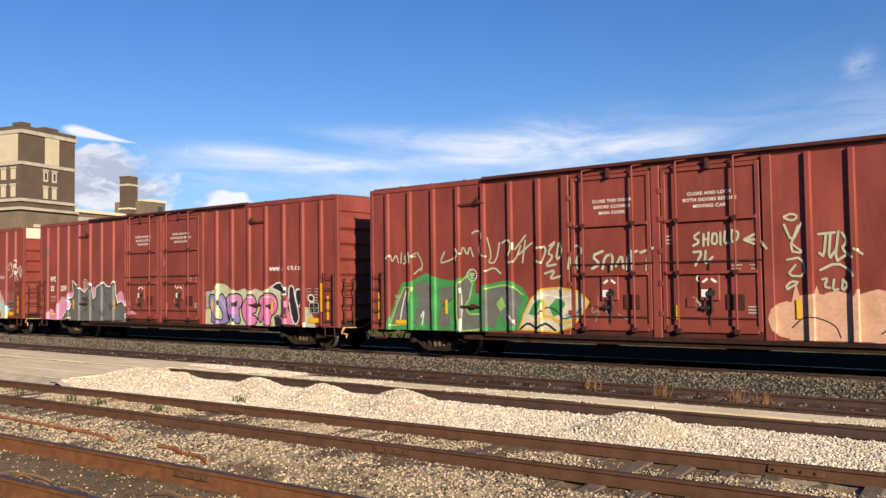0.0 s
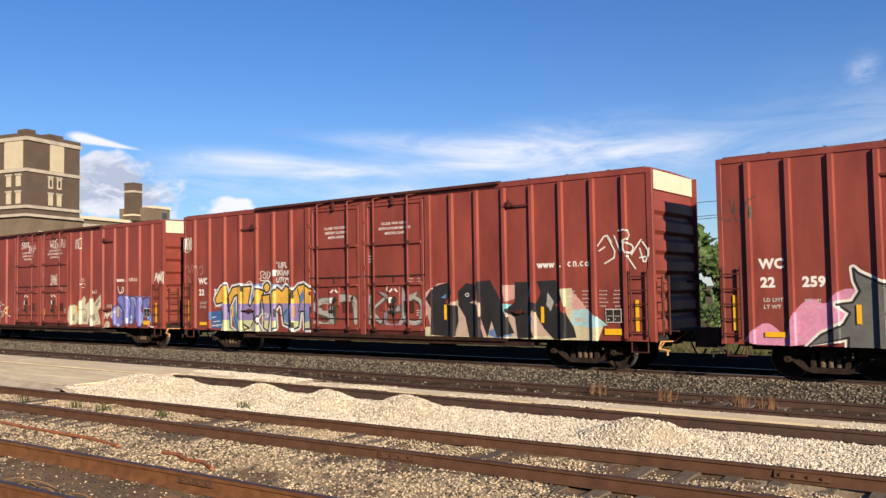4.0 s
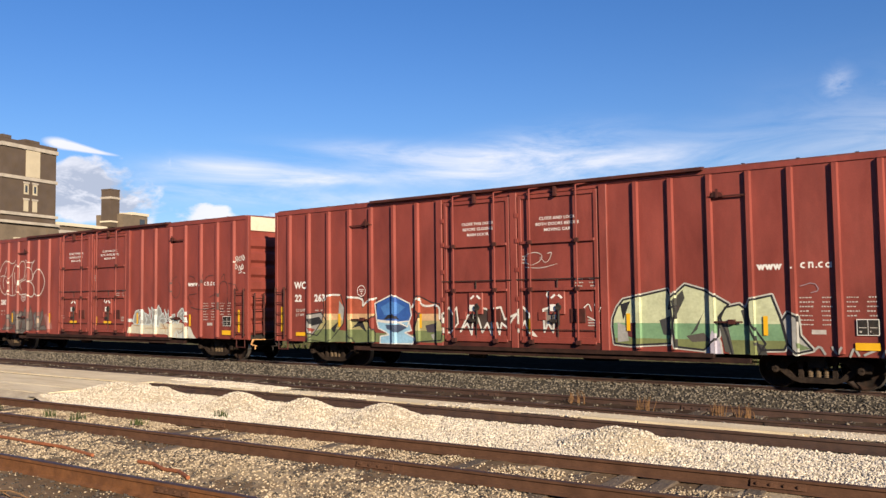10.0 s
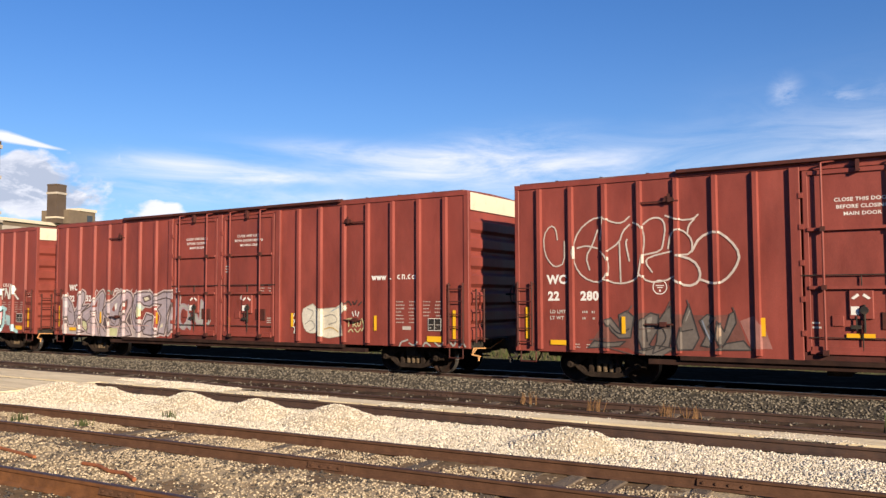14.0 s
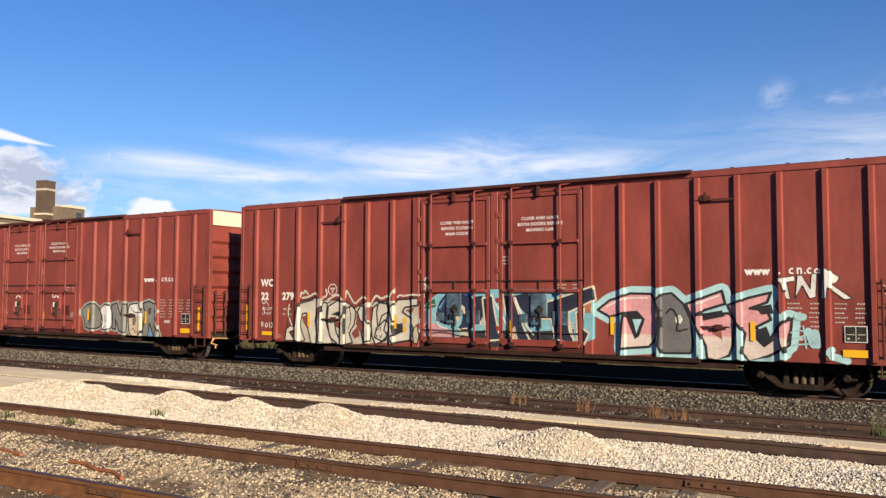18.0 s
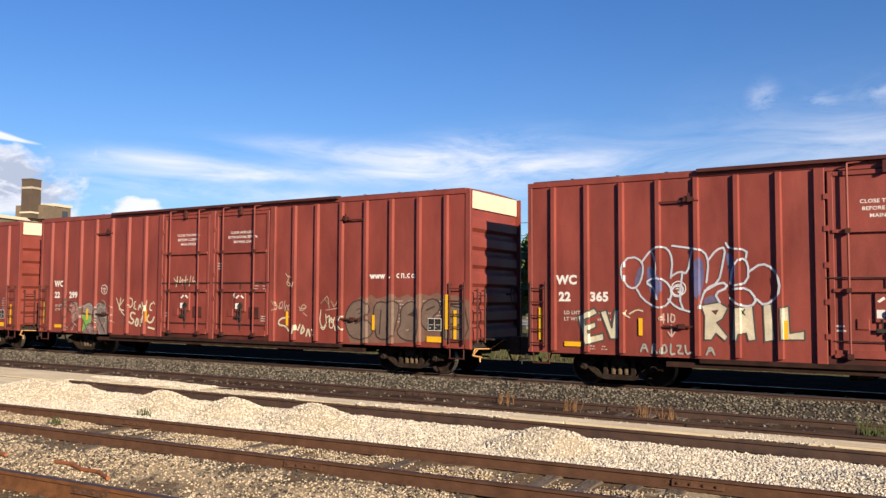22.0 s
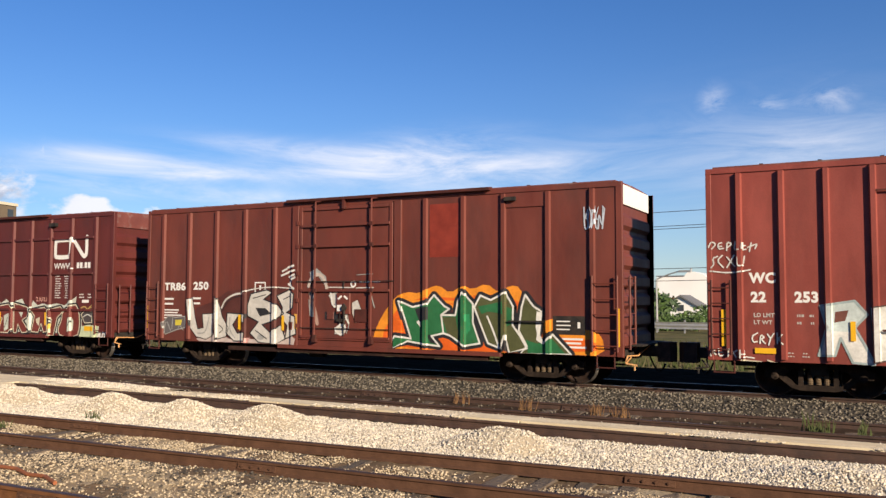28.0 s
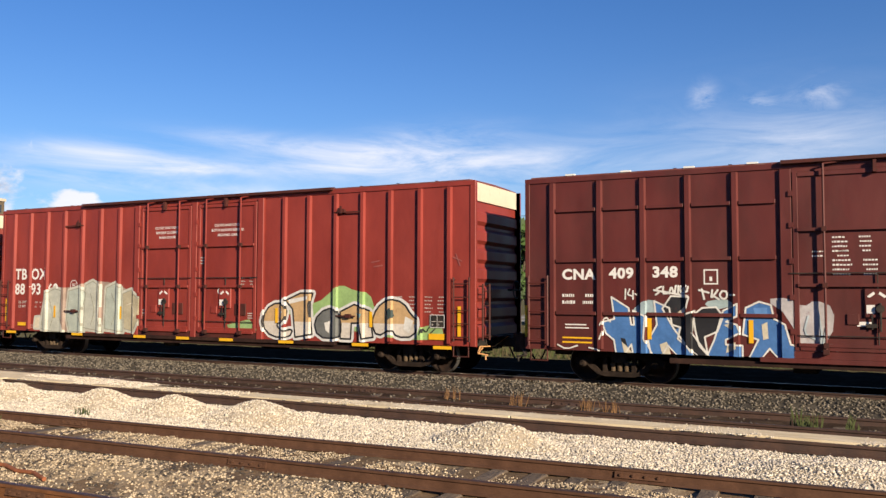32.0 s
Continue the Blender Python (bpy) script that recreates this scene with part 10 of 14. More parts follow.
    p.form(paint(0.02, 0.024, 0.04), CREAM_P, 0.045, [(10.75, 1.99), (12.37, 2.50), (12.43, 2.16), (11.68, 1.83), (11.85, 1.03), (11.32, 1.14), (11.20, 1.66), (10.81, 1.65)], 0)
    p.patch(paint(0.30, 0.12, 0.06), [(12.09, 2.03), (12.34, 2.16), (12.31, 1.84), (12.11, 1.81)])
    p.patch(CREAM_P, [(11.61, 1.76), (11.74, 1.57), (11.83, 1.08), (11.71, 1.31)])
    p.form(paint(0.02, 0.024, 0.04), CREAM_P, 0.045, [(11.90, 1.83), (12.15, 1.94), (12.06, 1.45), (12.27, 1.32), (12.14, 1.04), (11.93, 1.12)], 0)
    p.form(paint(0.018, 0.022, 0.042), BLACK_P, 0.03, [(10.11, 2.24), (10.55, 2.32), (10.71, 1.97), (10.62, 1.41), (10.49, 1.81), (10.28, 2.01)], 0)
    p.patch(paint(0.02, 0.022, 0.035), [(8.92, 2.23), (9.18, 2.26), (9.24, 1.79), (9.09, 1.51)])
    p.patch(CREAM_P, [(8.98, 1.78), (9.12, 1.90), (9.15, 1.44), (9.03, 1.50)])
    p.line(WHITE_P, 0.04, [(9.50, 2.26), (9.86, 1.59), (10.10, 1.10)])
    p.line(WHITE_P, 0.05, [(10.17, 2.21), (10.49, 1.47), (10.70, 1.25)])
    p.line(WHITE_P, 0.035, [(7.65, 1.76), (7.74, 1.40), (8.05, 1.34)])
    p.line(paint(0.05, 0.09, 0.22), 0.06, [(7.84, 1.88), (8.02, 2.20), (8.42, 2.37), (8.80, 2.26)])
    p.patch(paint(0.03, 0.10, 0.05), [(7.30, 2.05), (7.65, 2.17), (7.68, 1.94), (7.33, 1.87)])
    p.patch(paint(0.44, 0.26, 0.14), [(10.61, 2.01), (10.74, 2.08), (10.76, 1.61), (10.65, 1.68)])
    p.line(BLACK_P, 0.03, [(7.41, 1.18), (7.96, 1.25), (8.56, 1.13)])
    p.form(paint(0.22, 0.10, 0.08), LGREY_P, 0.035, [(7.11, 1.46), (7.26, 1.90), (7.41, 2.05), (7.37, 1.54), (7.49, 1.18), (7.17, 1.14)], 0)
    p.done(r, "cyan, navy and cream spray-painted lettering")
    p = Piece(B, 25)
    p.form([(1.32, paint(0.52, 0.44, 0.39)), (9, paint(0.52, 0.26, 0.27))], BLACK_P, 0.06, [(12.47, 1.91), (12.79, 2.15), (13.32, 2.32), (13.84, 2.31), (14.04, 1.92), (13.95, 1.24), (13.78, 1.03), (13.06, 0.96), (13.11, 1.53), (13.15, 1.84), (12.79, 1.74)], 0, paint(0.30, 0.48, 0.50), 0.3)
    p.patch(BLACK_P, [(13.15, 1.87), (13.49, 1.90), (13.68, 1.69), (13.53, 1.28), (13.42, 1.20)])
    p.patch(paint(0.30, 0.48, 0.52), [(13.37, 1.69), (13.60, 1.69), (13.46, 1.35)])
    p.line(WHITE_P, 0.03, [(12.70, 1.99), (13.15, 2.21), (13.75, 2.21)])
    p.form(paint(0.12, 0.12, 0.12), BLACK_P, 0.05, [(13.92, 2.12), (14.09, 2.30), (14.34, 2.33), (14.62, 2.07), (14.78, 1.71), (14.83, 1.12), (14.78, 0.91), (14.09, 0.89), (14.00, 1.06), (14.06, 1.70)], 0, paint(0.30, 0.48, 0.50), 0.3)
    p.patch(WHITE_P, [(14.42, 1.76), (14.54, 1.81), (14.60, 1.70), (14.54, 1.60), (14.42, 1.63)])
    p.patch(BLACK_P, [(14.47, 1.73), (14.54, 1.75), (14.54, 1.66)])
    p.line(BLACK_P, 0.04, [(14.21, 1.85), (14.34, 2.00), (14.51, 1.70), (14.42, 1.40), (14.70, 1.48)])
    p.form([(1.32, paint(0.52, 0.44, 0.39)), (9, paint(0.52, 0.26, 0.27))], BLACK_P, 0.06, [(14.67, 2.07), (15.51, 2.38), (15.58, 2.08), (15.11, 1.93), (14.91, 1.82), (15.66, 1.86), (15.78, 1.72), (15.73, 1.11), (15.65, 0.89), (15.38, 0.76), (15.15, 0.80), (15.12, 1.10), (14.91, 1.53)], 0, paint(0.30, 0.48, 0.50), 0.3)
    p.patch(BLACK_P, [(15.00, 1.83), (15.50, 1.93), (15.57, 1.79), (15.07, 1.68)])
    p.patch(paint(0.22, 0.08, 0.06), [(15.23, 1.56), (15.47, 1.60), (15.50, 1.25), (15.28, 1.39)])
    p.line(WHITE_P, 0.03, [(14.80, 2.03), (15.44, 2.27)])
    p.form([(1.32, paint(0.52, 0.44, 0.39)), (9, paint(0.52, 0.26, 0.27))], BLACK_P, 0.06, [(15.63, 2.05), (16.10, 2.22), (16.58, 2.34), (16.50, 2.12), (16.12, 1.98), (16.50, 1.94), (16.57, 1.73), (16.24, 1.55), (16.54, 1.27), (16.76, 1.66), (17.01, 1.76), (16.95, 1.17), (16.53, 0.92), (16.08, 0.76), (15.93, 0.97), (16.01, 1.41), (15.78, 1.69)], 0, paint(0.30, 0.48, 0.50), 0.3)
    p.patch(BLACK_P, [(16.24, 2.01), (16.58, 2.08), (16.63, 1.87), (16.36, 1.84)])
    p.patch(BLACK_P, [(16.24, 1.48), (16.47, 1.58), (16.54, 1.37), (16.65, 1.28), (16.41, 1.10), (16.24, 1.27)])
    p.patch(paint(0.28, 0.46, 0.50), [(16.33, 1.33), (16.48, 1.27), (16.39, 1.16)])
    p.form([(1.32, paint(0.52, 0.44, 0.39)), (9, paint(0.52, 0.26, 0.27))], BLACK_P, 0.04, [(16.69, 1.52), (16.95, 1.79), (17.01, 1.65), (16.92, 1.31), (16.83, 1.00), (16.76, 1.17)], 0, paint(0.30, 0.48, 0.50), 0.3)
    p.scrawl(paint(0.30, 0.46, 0.48), 0.16, [(17.13, 1.80), (17.24, 1.80)])
    p.scrawl(paint(0.30, 0.46, 0.48), 0.16, [(17.34, 1.49), (17.44, 1.19)])
    p.scrawl(paint(0.30, 0.46, 0.48), 0.16, [(17.48, 1.46), (17.52, 1.19)])
    p.scrawl(paint(0.30, 0.46, 0.48), 0.16, [(17.82, 0.95), (18.10, 0.87)])
    p.scrawl(paint(0.30, 0.46, 0.48), 0.16, [(17.76, 1.03), (17.80, 1.09)])
    p.scrawl(paint(0.26, 0.42, 0.44), 0.035, [(16.98, 1.45), (17.20, 1.53), (17.41, 1.32)])
    p.scrawl(paint(0.26, 0.42, 0.44), 0.035, [(17.01, 1.31), (17.27, 1.39)])
    p.scrawl(paint(0.26, 0.42, 0.44), 0.035, [(17.05, 1.18), (17.34, 1.21)])
    p.scrawl(paint(0.26, 0.42, 0.44), 0.035, [(17.24, 1.60), (17.29, 1.11)])
    p.done(r, "pink and grey spray-painted lettering with pale blue edges")
    p = Piece(B, 26)
    p.form(WHITE_P, BLACK_P, 0.015, [(16.67, 2.65), (17.08, 2.71), (17.10, 2.60), (16.92, 2.57), (16.99, 2.18), (16.89, 2.21), (16.80, 2.55)], 0)
    p.form(WHITE_P, BLACK_P, 0.015, [(17.09, 2.21), (17.14, 2.72), (17.24, 2.72), (17.40, 2.42), (17.43, 2.75), (17.54, 2.76), (17.51, 2.24), (17.38, 2.21), (17.24, 2.50)], 0)
    p.form(WHITE_P, BLACK_P, 0.015, [(17.61, 2.21), (17.66, 2.91), (17.99, 2.67), (17.93, 2.56), (17.83, 2.52), (18.23, 2.21), (18.07, 2.19), (17.75, 2.45), (17.72, 2.21)], 0)
    p.scrawl(paint(0.52, 0.28, 0.24), 0.03, [(18.83, 2.49), (18.90, 2.39)])
    p.scrawl(paint(0.52, 0.28, 0.24), 0.03, [(18.96, 2.50), (19.04, 2.42)])
    p.scrawl(paint(0.52, 0.28, 0.24), 0.03, [(18.85, 2.31), (19.06, 2.34)])
    p.done(r, "white tag letters")


def graffiti_i(r, B):
    p = Piece(B, 27)
    p.ground(paint(0.10, 0.10, 0.20), [(3.13, 2.93), (3.23, 2.31), (3.42, 2.11), (3.54, 2.59), (3.27, 3.00)], 1)
    p.ground(paint(0.10, 0.10, 0.20), [(4.21, 2.98), (4.30, 2.05), (4.53, 2.58), (4.48, 3.24)], 1)
    p.ground(paint(0.10, 0.10, 0.20), [(4.99, 3.36), (5.11, 2.58), (5.20, 2.32), (5.24, 3.10)], 1)
    p.ground(paint(0.12, 0.10, 0.17), [(2.96, 3.00), (2.81, 2.48), (3.01, 2.59), (3.08, 2.93)], 1)
    p.ground(paint(0.12, 0.10, 0.17), [(4.46, 2.18), (4.75, 2.32), (4.91, 1.99), (4.59, 1.95)], 1)
    p.scrawl(paint(0.42, 0.46, 0.52), 0.045, [(2.85, 3.20), (2.63, 3.18), (2.52, 2.87), (2.63, 2.52), (2.84, 2.42), (3.01, 2.59), (3.08, 2.93), (3.03, 3.11), (2.85, 3.21)])
    p.scrawl(paint(0.42, 0.46, 0.52), 0.045, [(3.03, 3.07), (3.27, 3.38), (3.48, 3.45), (3.68, 3.40), (3.79, 3.13), (3.74, 2.69)])
    p.scrawl(paint(0.42, 0.46, 0.52), 0.045, [(3.30, 3.30), (3.40, 3.00), (3.37, 2.72)])
    p.scrawl(paint(0.42, 0.46, 0.52), 0.045, [(2.91, 2.42), (3.05, 2.18), (3.39, 1.96), (3.67, 2.04), (3.78, 2.38), (3.61, 2.64), (3.33, 2.70), (3.12, 2.59), (3.33, 2.45), (3.42, 2.18)])
    p.scrawl(paint(0.42, 0.46, 0.52), 0.045, [(3.78, 3.46), (4.28, 3.38), (4.54, 3.31), (4.63, 3.04), (4.57, 2.58)])
    p.scrawl(paint(0.42, 0.46, 0.52), 0.045, [(3.74, 2.72), (3.95, 2.85), (4.14, 2.78), (4.24, 3.32)])
    p.scrawl(paint(0.42, 0.46, 0.52), 0.045, [(3.74, 2.38), (3.87, 2.54), (4.03, 2.48), (4.01, 2.32), (3.87, 2.23), (3.74, 2.34)])
    p.scrawl(paint(0.42, 0.46, 0.52), 0.045, [(4.01, 2.78), (3.94, 2.18), (4.03, 1.94)])
    p.scrawl(paint(0.42, 0.46, 0.52), 0.045, [(3.67, 2.18), (3.87, 1.98), (4.17, 1.89)])
    p.scrawl(paint(0.42, 0.46, 0.52), 0.045, [(4.61, 3.08), (4.80, 3.34), (5.02, 3.40), (4.94, 2.97), (4.85, 2.58), (4.53, 2.42), (4.40, 1.98)])
    p.scrawl(paint(0.42, 0.46, 0.52), 0.045, [(5.02, 3.49), (5.08, 3.36), (5.49, 3.32), (5.46, 3.13)])
    p.scrawl(paint(0.42, 0.46, 0.52), 0.045, [(5.11, 2.55), (5.15, 2.90), (5.34, 3.15), (5.51, 3.03), (5.50, 2.58), (5.19, 2.50)])
    p.scrawl(paint(0.42, 0.46, 0.52), 0.05, [(4.53, 2.38), (4.92, 2.60), (5.07, 2.47), (4.75, 2.32), (4.87, 2.11)])
    p.scrawl(paint(0.42, 0.46, 0.52), 0.05, [(5.17, 2.42), (5.48, 2.45), (5.68, 2.19), (5.56, 2.02), (5.29, 2.05), (5.10, 2.21)])
    p.scrawl(paint(0.42, 0.46, 0.52), 0.05, [(5.51, 2.81), (5.79, 3.01), (6.04, 2.89), (6.19, 2.57), (6.14, 2.26), (5.84, 2.04), (5.68, 2.19)])
    p.done(r, "blue-white rounded outline lettering")
    p = Piece(B, 28)
    p.form(CREAM_P, DGREY_P, 0.04, [(1.37, 1.74), (1.82, 1.96), (1.91, 1.82), (1.60, 1.67), (1.61, 1.53), (1.85, 1.61), (1.86, 1.47), (1.67, 1.39), (1.70, 1.25), (2.05, 1.33), (2.07, 1.16), (1.59, 1.03), (1.49, 1.32)], 0)
    p.form(CREAM_P, DGREY_P, 0.04, [(1.97, 1.86), (2.13, 1.91), (2.27, 1.47), (2.34, 1.92), (2.45, 1.92), (2.44, 1.20), (2.23, 1.19)], 0)
    p.scrawl(CREAM_P, 0.035, [(3.05, 1.89), (2.91, 1.93), (2.72, 1.82)])
    p.scrawl(CREAM_P, 0.035, [(2.64, 1.90), (2.56, 1.81), (2.72, 1.73)])
    p.scrawl(paint(0.46, 0.32, 0.28), 0.035, [(3.53, 1.81), (3.44, 1.69), (3.58, 1.69)])
    p.scrawl(paint(0.46, 0.32, 0.28), 0.035, [(3.56, 1.83), (3.55, 1.61)])
    p.scrawl(paint(0.46, 0.32, 0.28), 0.035, [(3.66, 1.83), (3.66, 1.63)])
    p.scrawl(paint(0.46, 0.32, 0.28), 0.035, [(3.74, 1.80), (3.72, 1.64), (3.82, 1.64), (3.82, 1.80), (3.74, 1.83)])
    p.scrawl(paint(0.46, 0.32, 0.28), 0.035, [(3.74, 1.56), (3.74, 1.29)])
    p.scrawl(paint(0.46, 0.32, 0.28), 0.035, [(3.66, 1.40), (3.74, 1.28), (3.82, 1.40)])
    p.scrawl(LGREY_P, 0.045, [(2.99, 0.92), (3.08, 1.14), (3.16, 0.92)])
    p.scrawl(LGREY_P, 0.045, [(3.02, 1.00), (3.13, 1.00)])
    p.scrawl(LGREY_P, 0.045, [(3.27, 0.87), (3.29, 1.12), (3.38, 1.07), (3.30, 1.00), (3.41, 0.91)])
    p.scrawl(LGREY_P, 0.045, [(3.52, 1.07), (3.46, 0.88), (3.63, 0.91), (3.60, 1.10), (3.52, 1.07)])
    p.scrawl(LGREY_P, 0.045, [(3.72, 1.11), (3.71, 0.86), (3.81, 0.89)])
    p.scrawl(LGREY_P, 0.045, [(3.87, 1.08), (3.98, 1.09), (3.87, 0.90), (4.00, 0.90)])
    p.scrawl(LGREY_P, 0.045, [(4.06, 1.09), (4.08, 0.88), (4.21, 0.94)])
    p.scrawl(LGREY_P, 0.045, [(4.55, 0.90), (4.64, 1.11), (4.73, 0.90)])
    p.scrawl(LGREY_P, 0.045, [(4.58, 0.98), (4.70, 1.01)])
    p.form(CREAM_P, DGREY_P, 0.03, [(4.44, 2.04), (4.85, 2.12), (5.05, 1.99), (4.92, 1.73), (4.79, 1.65), (5.04, 1.33), (4.97, 1.22), (4.77, 1.40), (4.67, 1.24), (4.50, 1.24), (4.52, 1.79)], 0)
    p.patch(paint(0.10, 0.045, 0.035), [(4.67, 1.92), (4.84, 1.95), (4.77, 1.82)])
    p.form(CREAM_P, DGREY_P, 0.03, [(5.16, 1.99), (5.59, 2.04), (5.65, 1.27), (5.48, 1.24), (5.44, 1.42), (5.28, 1.39), (5.24, 1.23), (5.12, 1.25)], 0)
    p.line(BLACK_P, 0.025, [(5.32, 1.96), (5.42, 1.83)])
    p.line(BLACK_P, 0.025, [(5.42, 1.96), (5.32, 1.83)])
    p.form(CREAM_P, DGREY_P, 0.03, [(5.81, 2.06), (5.99, 2.09), (6.05, 1.28), (5.83, 1.23)], 0)
    p.form(CREAM_P, DGREY_P, 0.03, [(6.17, 2.00), (6.35, 2.04), (6.37, 1.44), (6.67, 1.50), (6.67, 1.30), (6.18, 1.29)], 0)
    p.done(r, "cream painted letters and small tags")
    p = Piece(B, 29)
    p.ground(paint(0.14, 0.25, 0.33), [(12.98, 1.18), (13.24, 1.18), (13.24, 0.98), (12.90, 0.97)])
    p.ground(paint(0.14, 0.25, 0.33), [(14.46, 1.29), (14.70, 0.96), (14.39, 0.88)])
    p.form(paint(0.17, 0.17, 0.155), BLACK_P, 0.05, [(12.37, 1.64), (12.67, 1.89), (13.13, 1.98), (13.51, 1.76), (13.72, 1.34), (13.61, 1.03), (12.67, 0.95), (12.59, 1.31)], 1, paint(0.26, 0.27, 0.25), 0.13)
    p.patch(paint(0.07, 0.06, 0.055), [(12.79, 1.53), (13.05, 1.72), (13.12, 1.32), (12.90, 1.14)])
    p.form(WHITE_P, BLACK_P, 0.05, [(13.51, 1.73), (13.81, 1.93), (14.10, 1.91), (14.30, 1.50), (14.27, 1.05), (13.73, 0.92), (13.58, 1.17), (13.66, 1.45)], 1, paint(0.26, 0.27, 0.25), 0.13)
    p.patch(GREY_P, [(13.81, 1.51), (13.95, 1.57), (14.00, 1.26), (13.84, 1.20)])
    p.line(BLACK_P, 0.025, [(13.75, 1.00), (13.84, 1.13), (13.89, 1.01), (13.98, 1.12)])
    p.form(paint(0.17, 0.17, 0.155), BLACK_P, 0.05, [(14.22, 1.91), (14.53, 1.97), (14.74, 1.51), (14.82, 1.92), (15.12, 1.94), (15.12, 1.25), (15.05, 0.88), (14.67, 0.93), (14.46, 1.36), (14.49, 0.99), (14.27, 1.02)], 0, paint(0.26, 0.27, 0.25), 0.13)
    p.form([(1.5, paint(0.50, 0.40, 0.28)), (9, WHITE_P)], BLACK_P, 0.05, [(15.17, 1.89), (15.51, 1.96), (15.84, 1.95), (16.00, 1.54), (15.99, 0.98), (15.76, 0.76), (15.29, 0.76), (15.20, 1.22)], 1, paint(0.26, 0.27, 0.25), 0.13)
    p.patch(GREY_P, [(15.41, 1.43), (15.53, 1.57), (15.65, 1.40), (15.58, 1.17), (15.43, 1.16)])
    p.line(BLACK_P, 0.03, [(15.34, 1.79), (15.50, 1.63), (15.97, 1.63)])
    p.line(BLACK_P, 0.025, [(15.36, 0.98), (15.53, 1.07), (15.58, 0.88), (15.83, 0.98)])
    p.form(paint(0.17, 0.17, 0.155), BLACK_P, 0.05, [(15.98, 1.96), (16.30, 2.05), (16.65, 1.95), (16.77, 1.69), (16.64, 1.40), (16.96, 0.76), (16.61, 0.76), (16.36, 1.26), (16.29, 0.76), (15.96, 0.76), (16.06, 1.25), (16.10, 1.67)], 0, paint(0.26, 0.27, 0.25), 0.13)
    p.patch(paint(0.14, 0.25, 0.36), [(16.33, 1.21), (16.59, 0.76), (16.24, 0.76)])
    p.patch(paint(0.06, 0.05, 0.05), [(16.28, 1.78), (16.46, 1.81), (16.43, 1.58), (16.30, 1.57)])
    p.scrawl(LGREY_P, 0.025, [(14.51, 2.03), (14.65, 2.08), (14.75, 2.00)])
    p.scrawl(LGREY_P, 0.025, [(14.85, 2.09), (14.99, 1.99), (15.10, 2.09)])
    p.done(r, "grey and white spray-painted lettering on pale blue")


def graffiti_j(r, B):
    p = Piece(B, 30)
    p.ground(paint(0.15, 0.34, 0.08), [(2.63, 1.49), (3.21, 1.47), (3.21, 1.23), (2.94, 0.87), (2.68, 0.86), (2.75, 1.22)])
    p.form(paint(0.30, 0.15, 0.13), paint(0.05, 0.035, 0.03), 0.03, [(1.95, 1.59), (2.14, 1.88), (2.37, 1.99), (2.57, 1.79), (2.60, 1.36), (2.17, 1.20)], 0)
    p.line(LGREY_P, 0.025, [(2.06, 1.81), (2.26, 1.96), (2.42, 1.81)])
    p.line(paint(0.05, 0.035, 0.03), 0.03, [(2.06, 1.52), (2.37, 1.67), (2.53, 1.38)])
    p.form(paint(0.22, 0.17, 0.15), paint(0.05, 0.035, 0.03), 0.03, [(2.68, 1.56), (2.73, 1.85), (3.06, 1.98), (3.33, 1.83), (3.29, 1.52)], 0)
    p.line(LGREY_P, 0.03, [(2.73, 1.75), (2.94, 1.89), (3.21, 1.83)])
    p.line(LGREY_P, 0.03, [(2.88, 1.54), (2.98, 1.79), (3.13, 1.57)])
    p.form(paint(0.15, 0.12, 0.11), paint(0.05, 0.035, 0.03), 0.03, [(3.43, 1.62), (3.68, 1.99), (4.01, 1.87), (4.15, 1.29), (4.17, 0.78), (3.64, 0.76), (3.50, 1.24)], 0)
    p.line(LGREY_P, 0.03, [(3.57, 1.69), (3.79, 1.84), (4.01, 1.63)])
    p.line(paint(0.05, 0.035, 0.03), 0.04, [(3.65, 1.41), (3.86, 1.56), (4.05, 1.22), (3.72, 1.07)])
    p.line(paint(0.30, 0.18, 0.16), 0.04, [(3.64, 1.00), (3.93, 1.28), (4.08, 0.88)])
    p.form(paint(0.20, 0.11, 0.10), paint(0.05, 0.035, 0.03), 0.03, [(2.75, 0.85), (3.06, 1.19), (3.43, 1.13), (3.50, 0.78), (2.91, 0.76)], 0)
    p.line(LGREY_P, 0.025, [(2.94, 0.90), (3.13, 1.09), (3.35, 0.87)])
    p.done(r, "worn grey, pink and green scrawls")
    p = Piece(B, 31)
    p.scrawl(paint(0.045, 0.035, 0.03), 0.035, [(1.44, 2.09), (1.32, 1.67), (1.47, 1.25), (1.79, 1.06)])
    p.scrawl(paint(0.045, 0.035, 0.03), 0.035, [(1.51, 1.81), (1.87, 2.02), (2.29, 1.89), (2.26, 1.28)])
    p.scrawl(paint(0.045, 0.035, 0.03), 0.035, [(1.87, 1.96), (1.80, 1.61), (1.58, 1.26)])
    p.scrawl(paint(0.045, 0.035, 0.03), 0.035, [(1.44, 1.05), (1.86, 0.92), (2.07, 1.14)])
    p.scrawl(paint(0.045, 0.035, 0.03), 0.035, [(1.73, 2.23), (1.58, 1.81), (2.01, 1.55)])
    p.scrawl(paint(0.045, 0.035, 0.03), 0.035, [(2.76, 1.29), (3.09, 0.77)])
    p.scrawl(paint(0.045, 0.035, 0.03), 0.035, [(3.62, 1.45), (4.02, 0.88)])
    p.scrawl(LGREY_P, 0.025, [(1.94, 1.82), (2.15, 1.99), (2.40, 1.83), (2.29, 1.55), (2.03, 1.27), (2.35, 1.08)])
    p.scrawl(LGREY_P, 0.025, [(2.56, 1.76), (3.04, 1.94), (3.30, 1.84), (3.16, 1.31), (2.90, 1.43)])
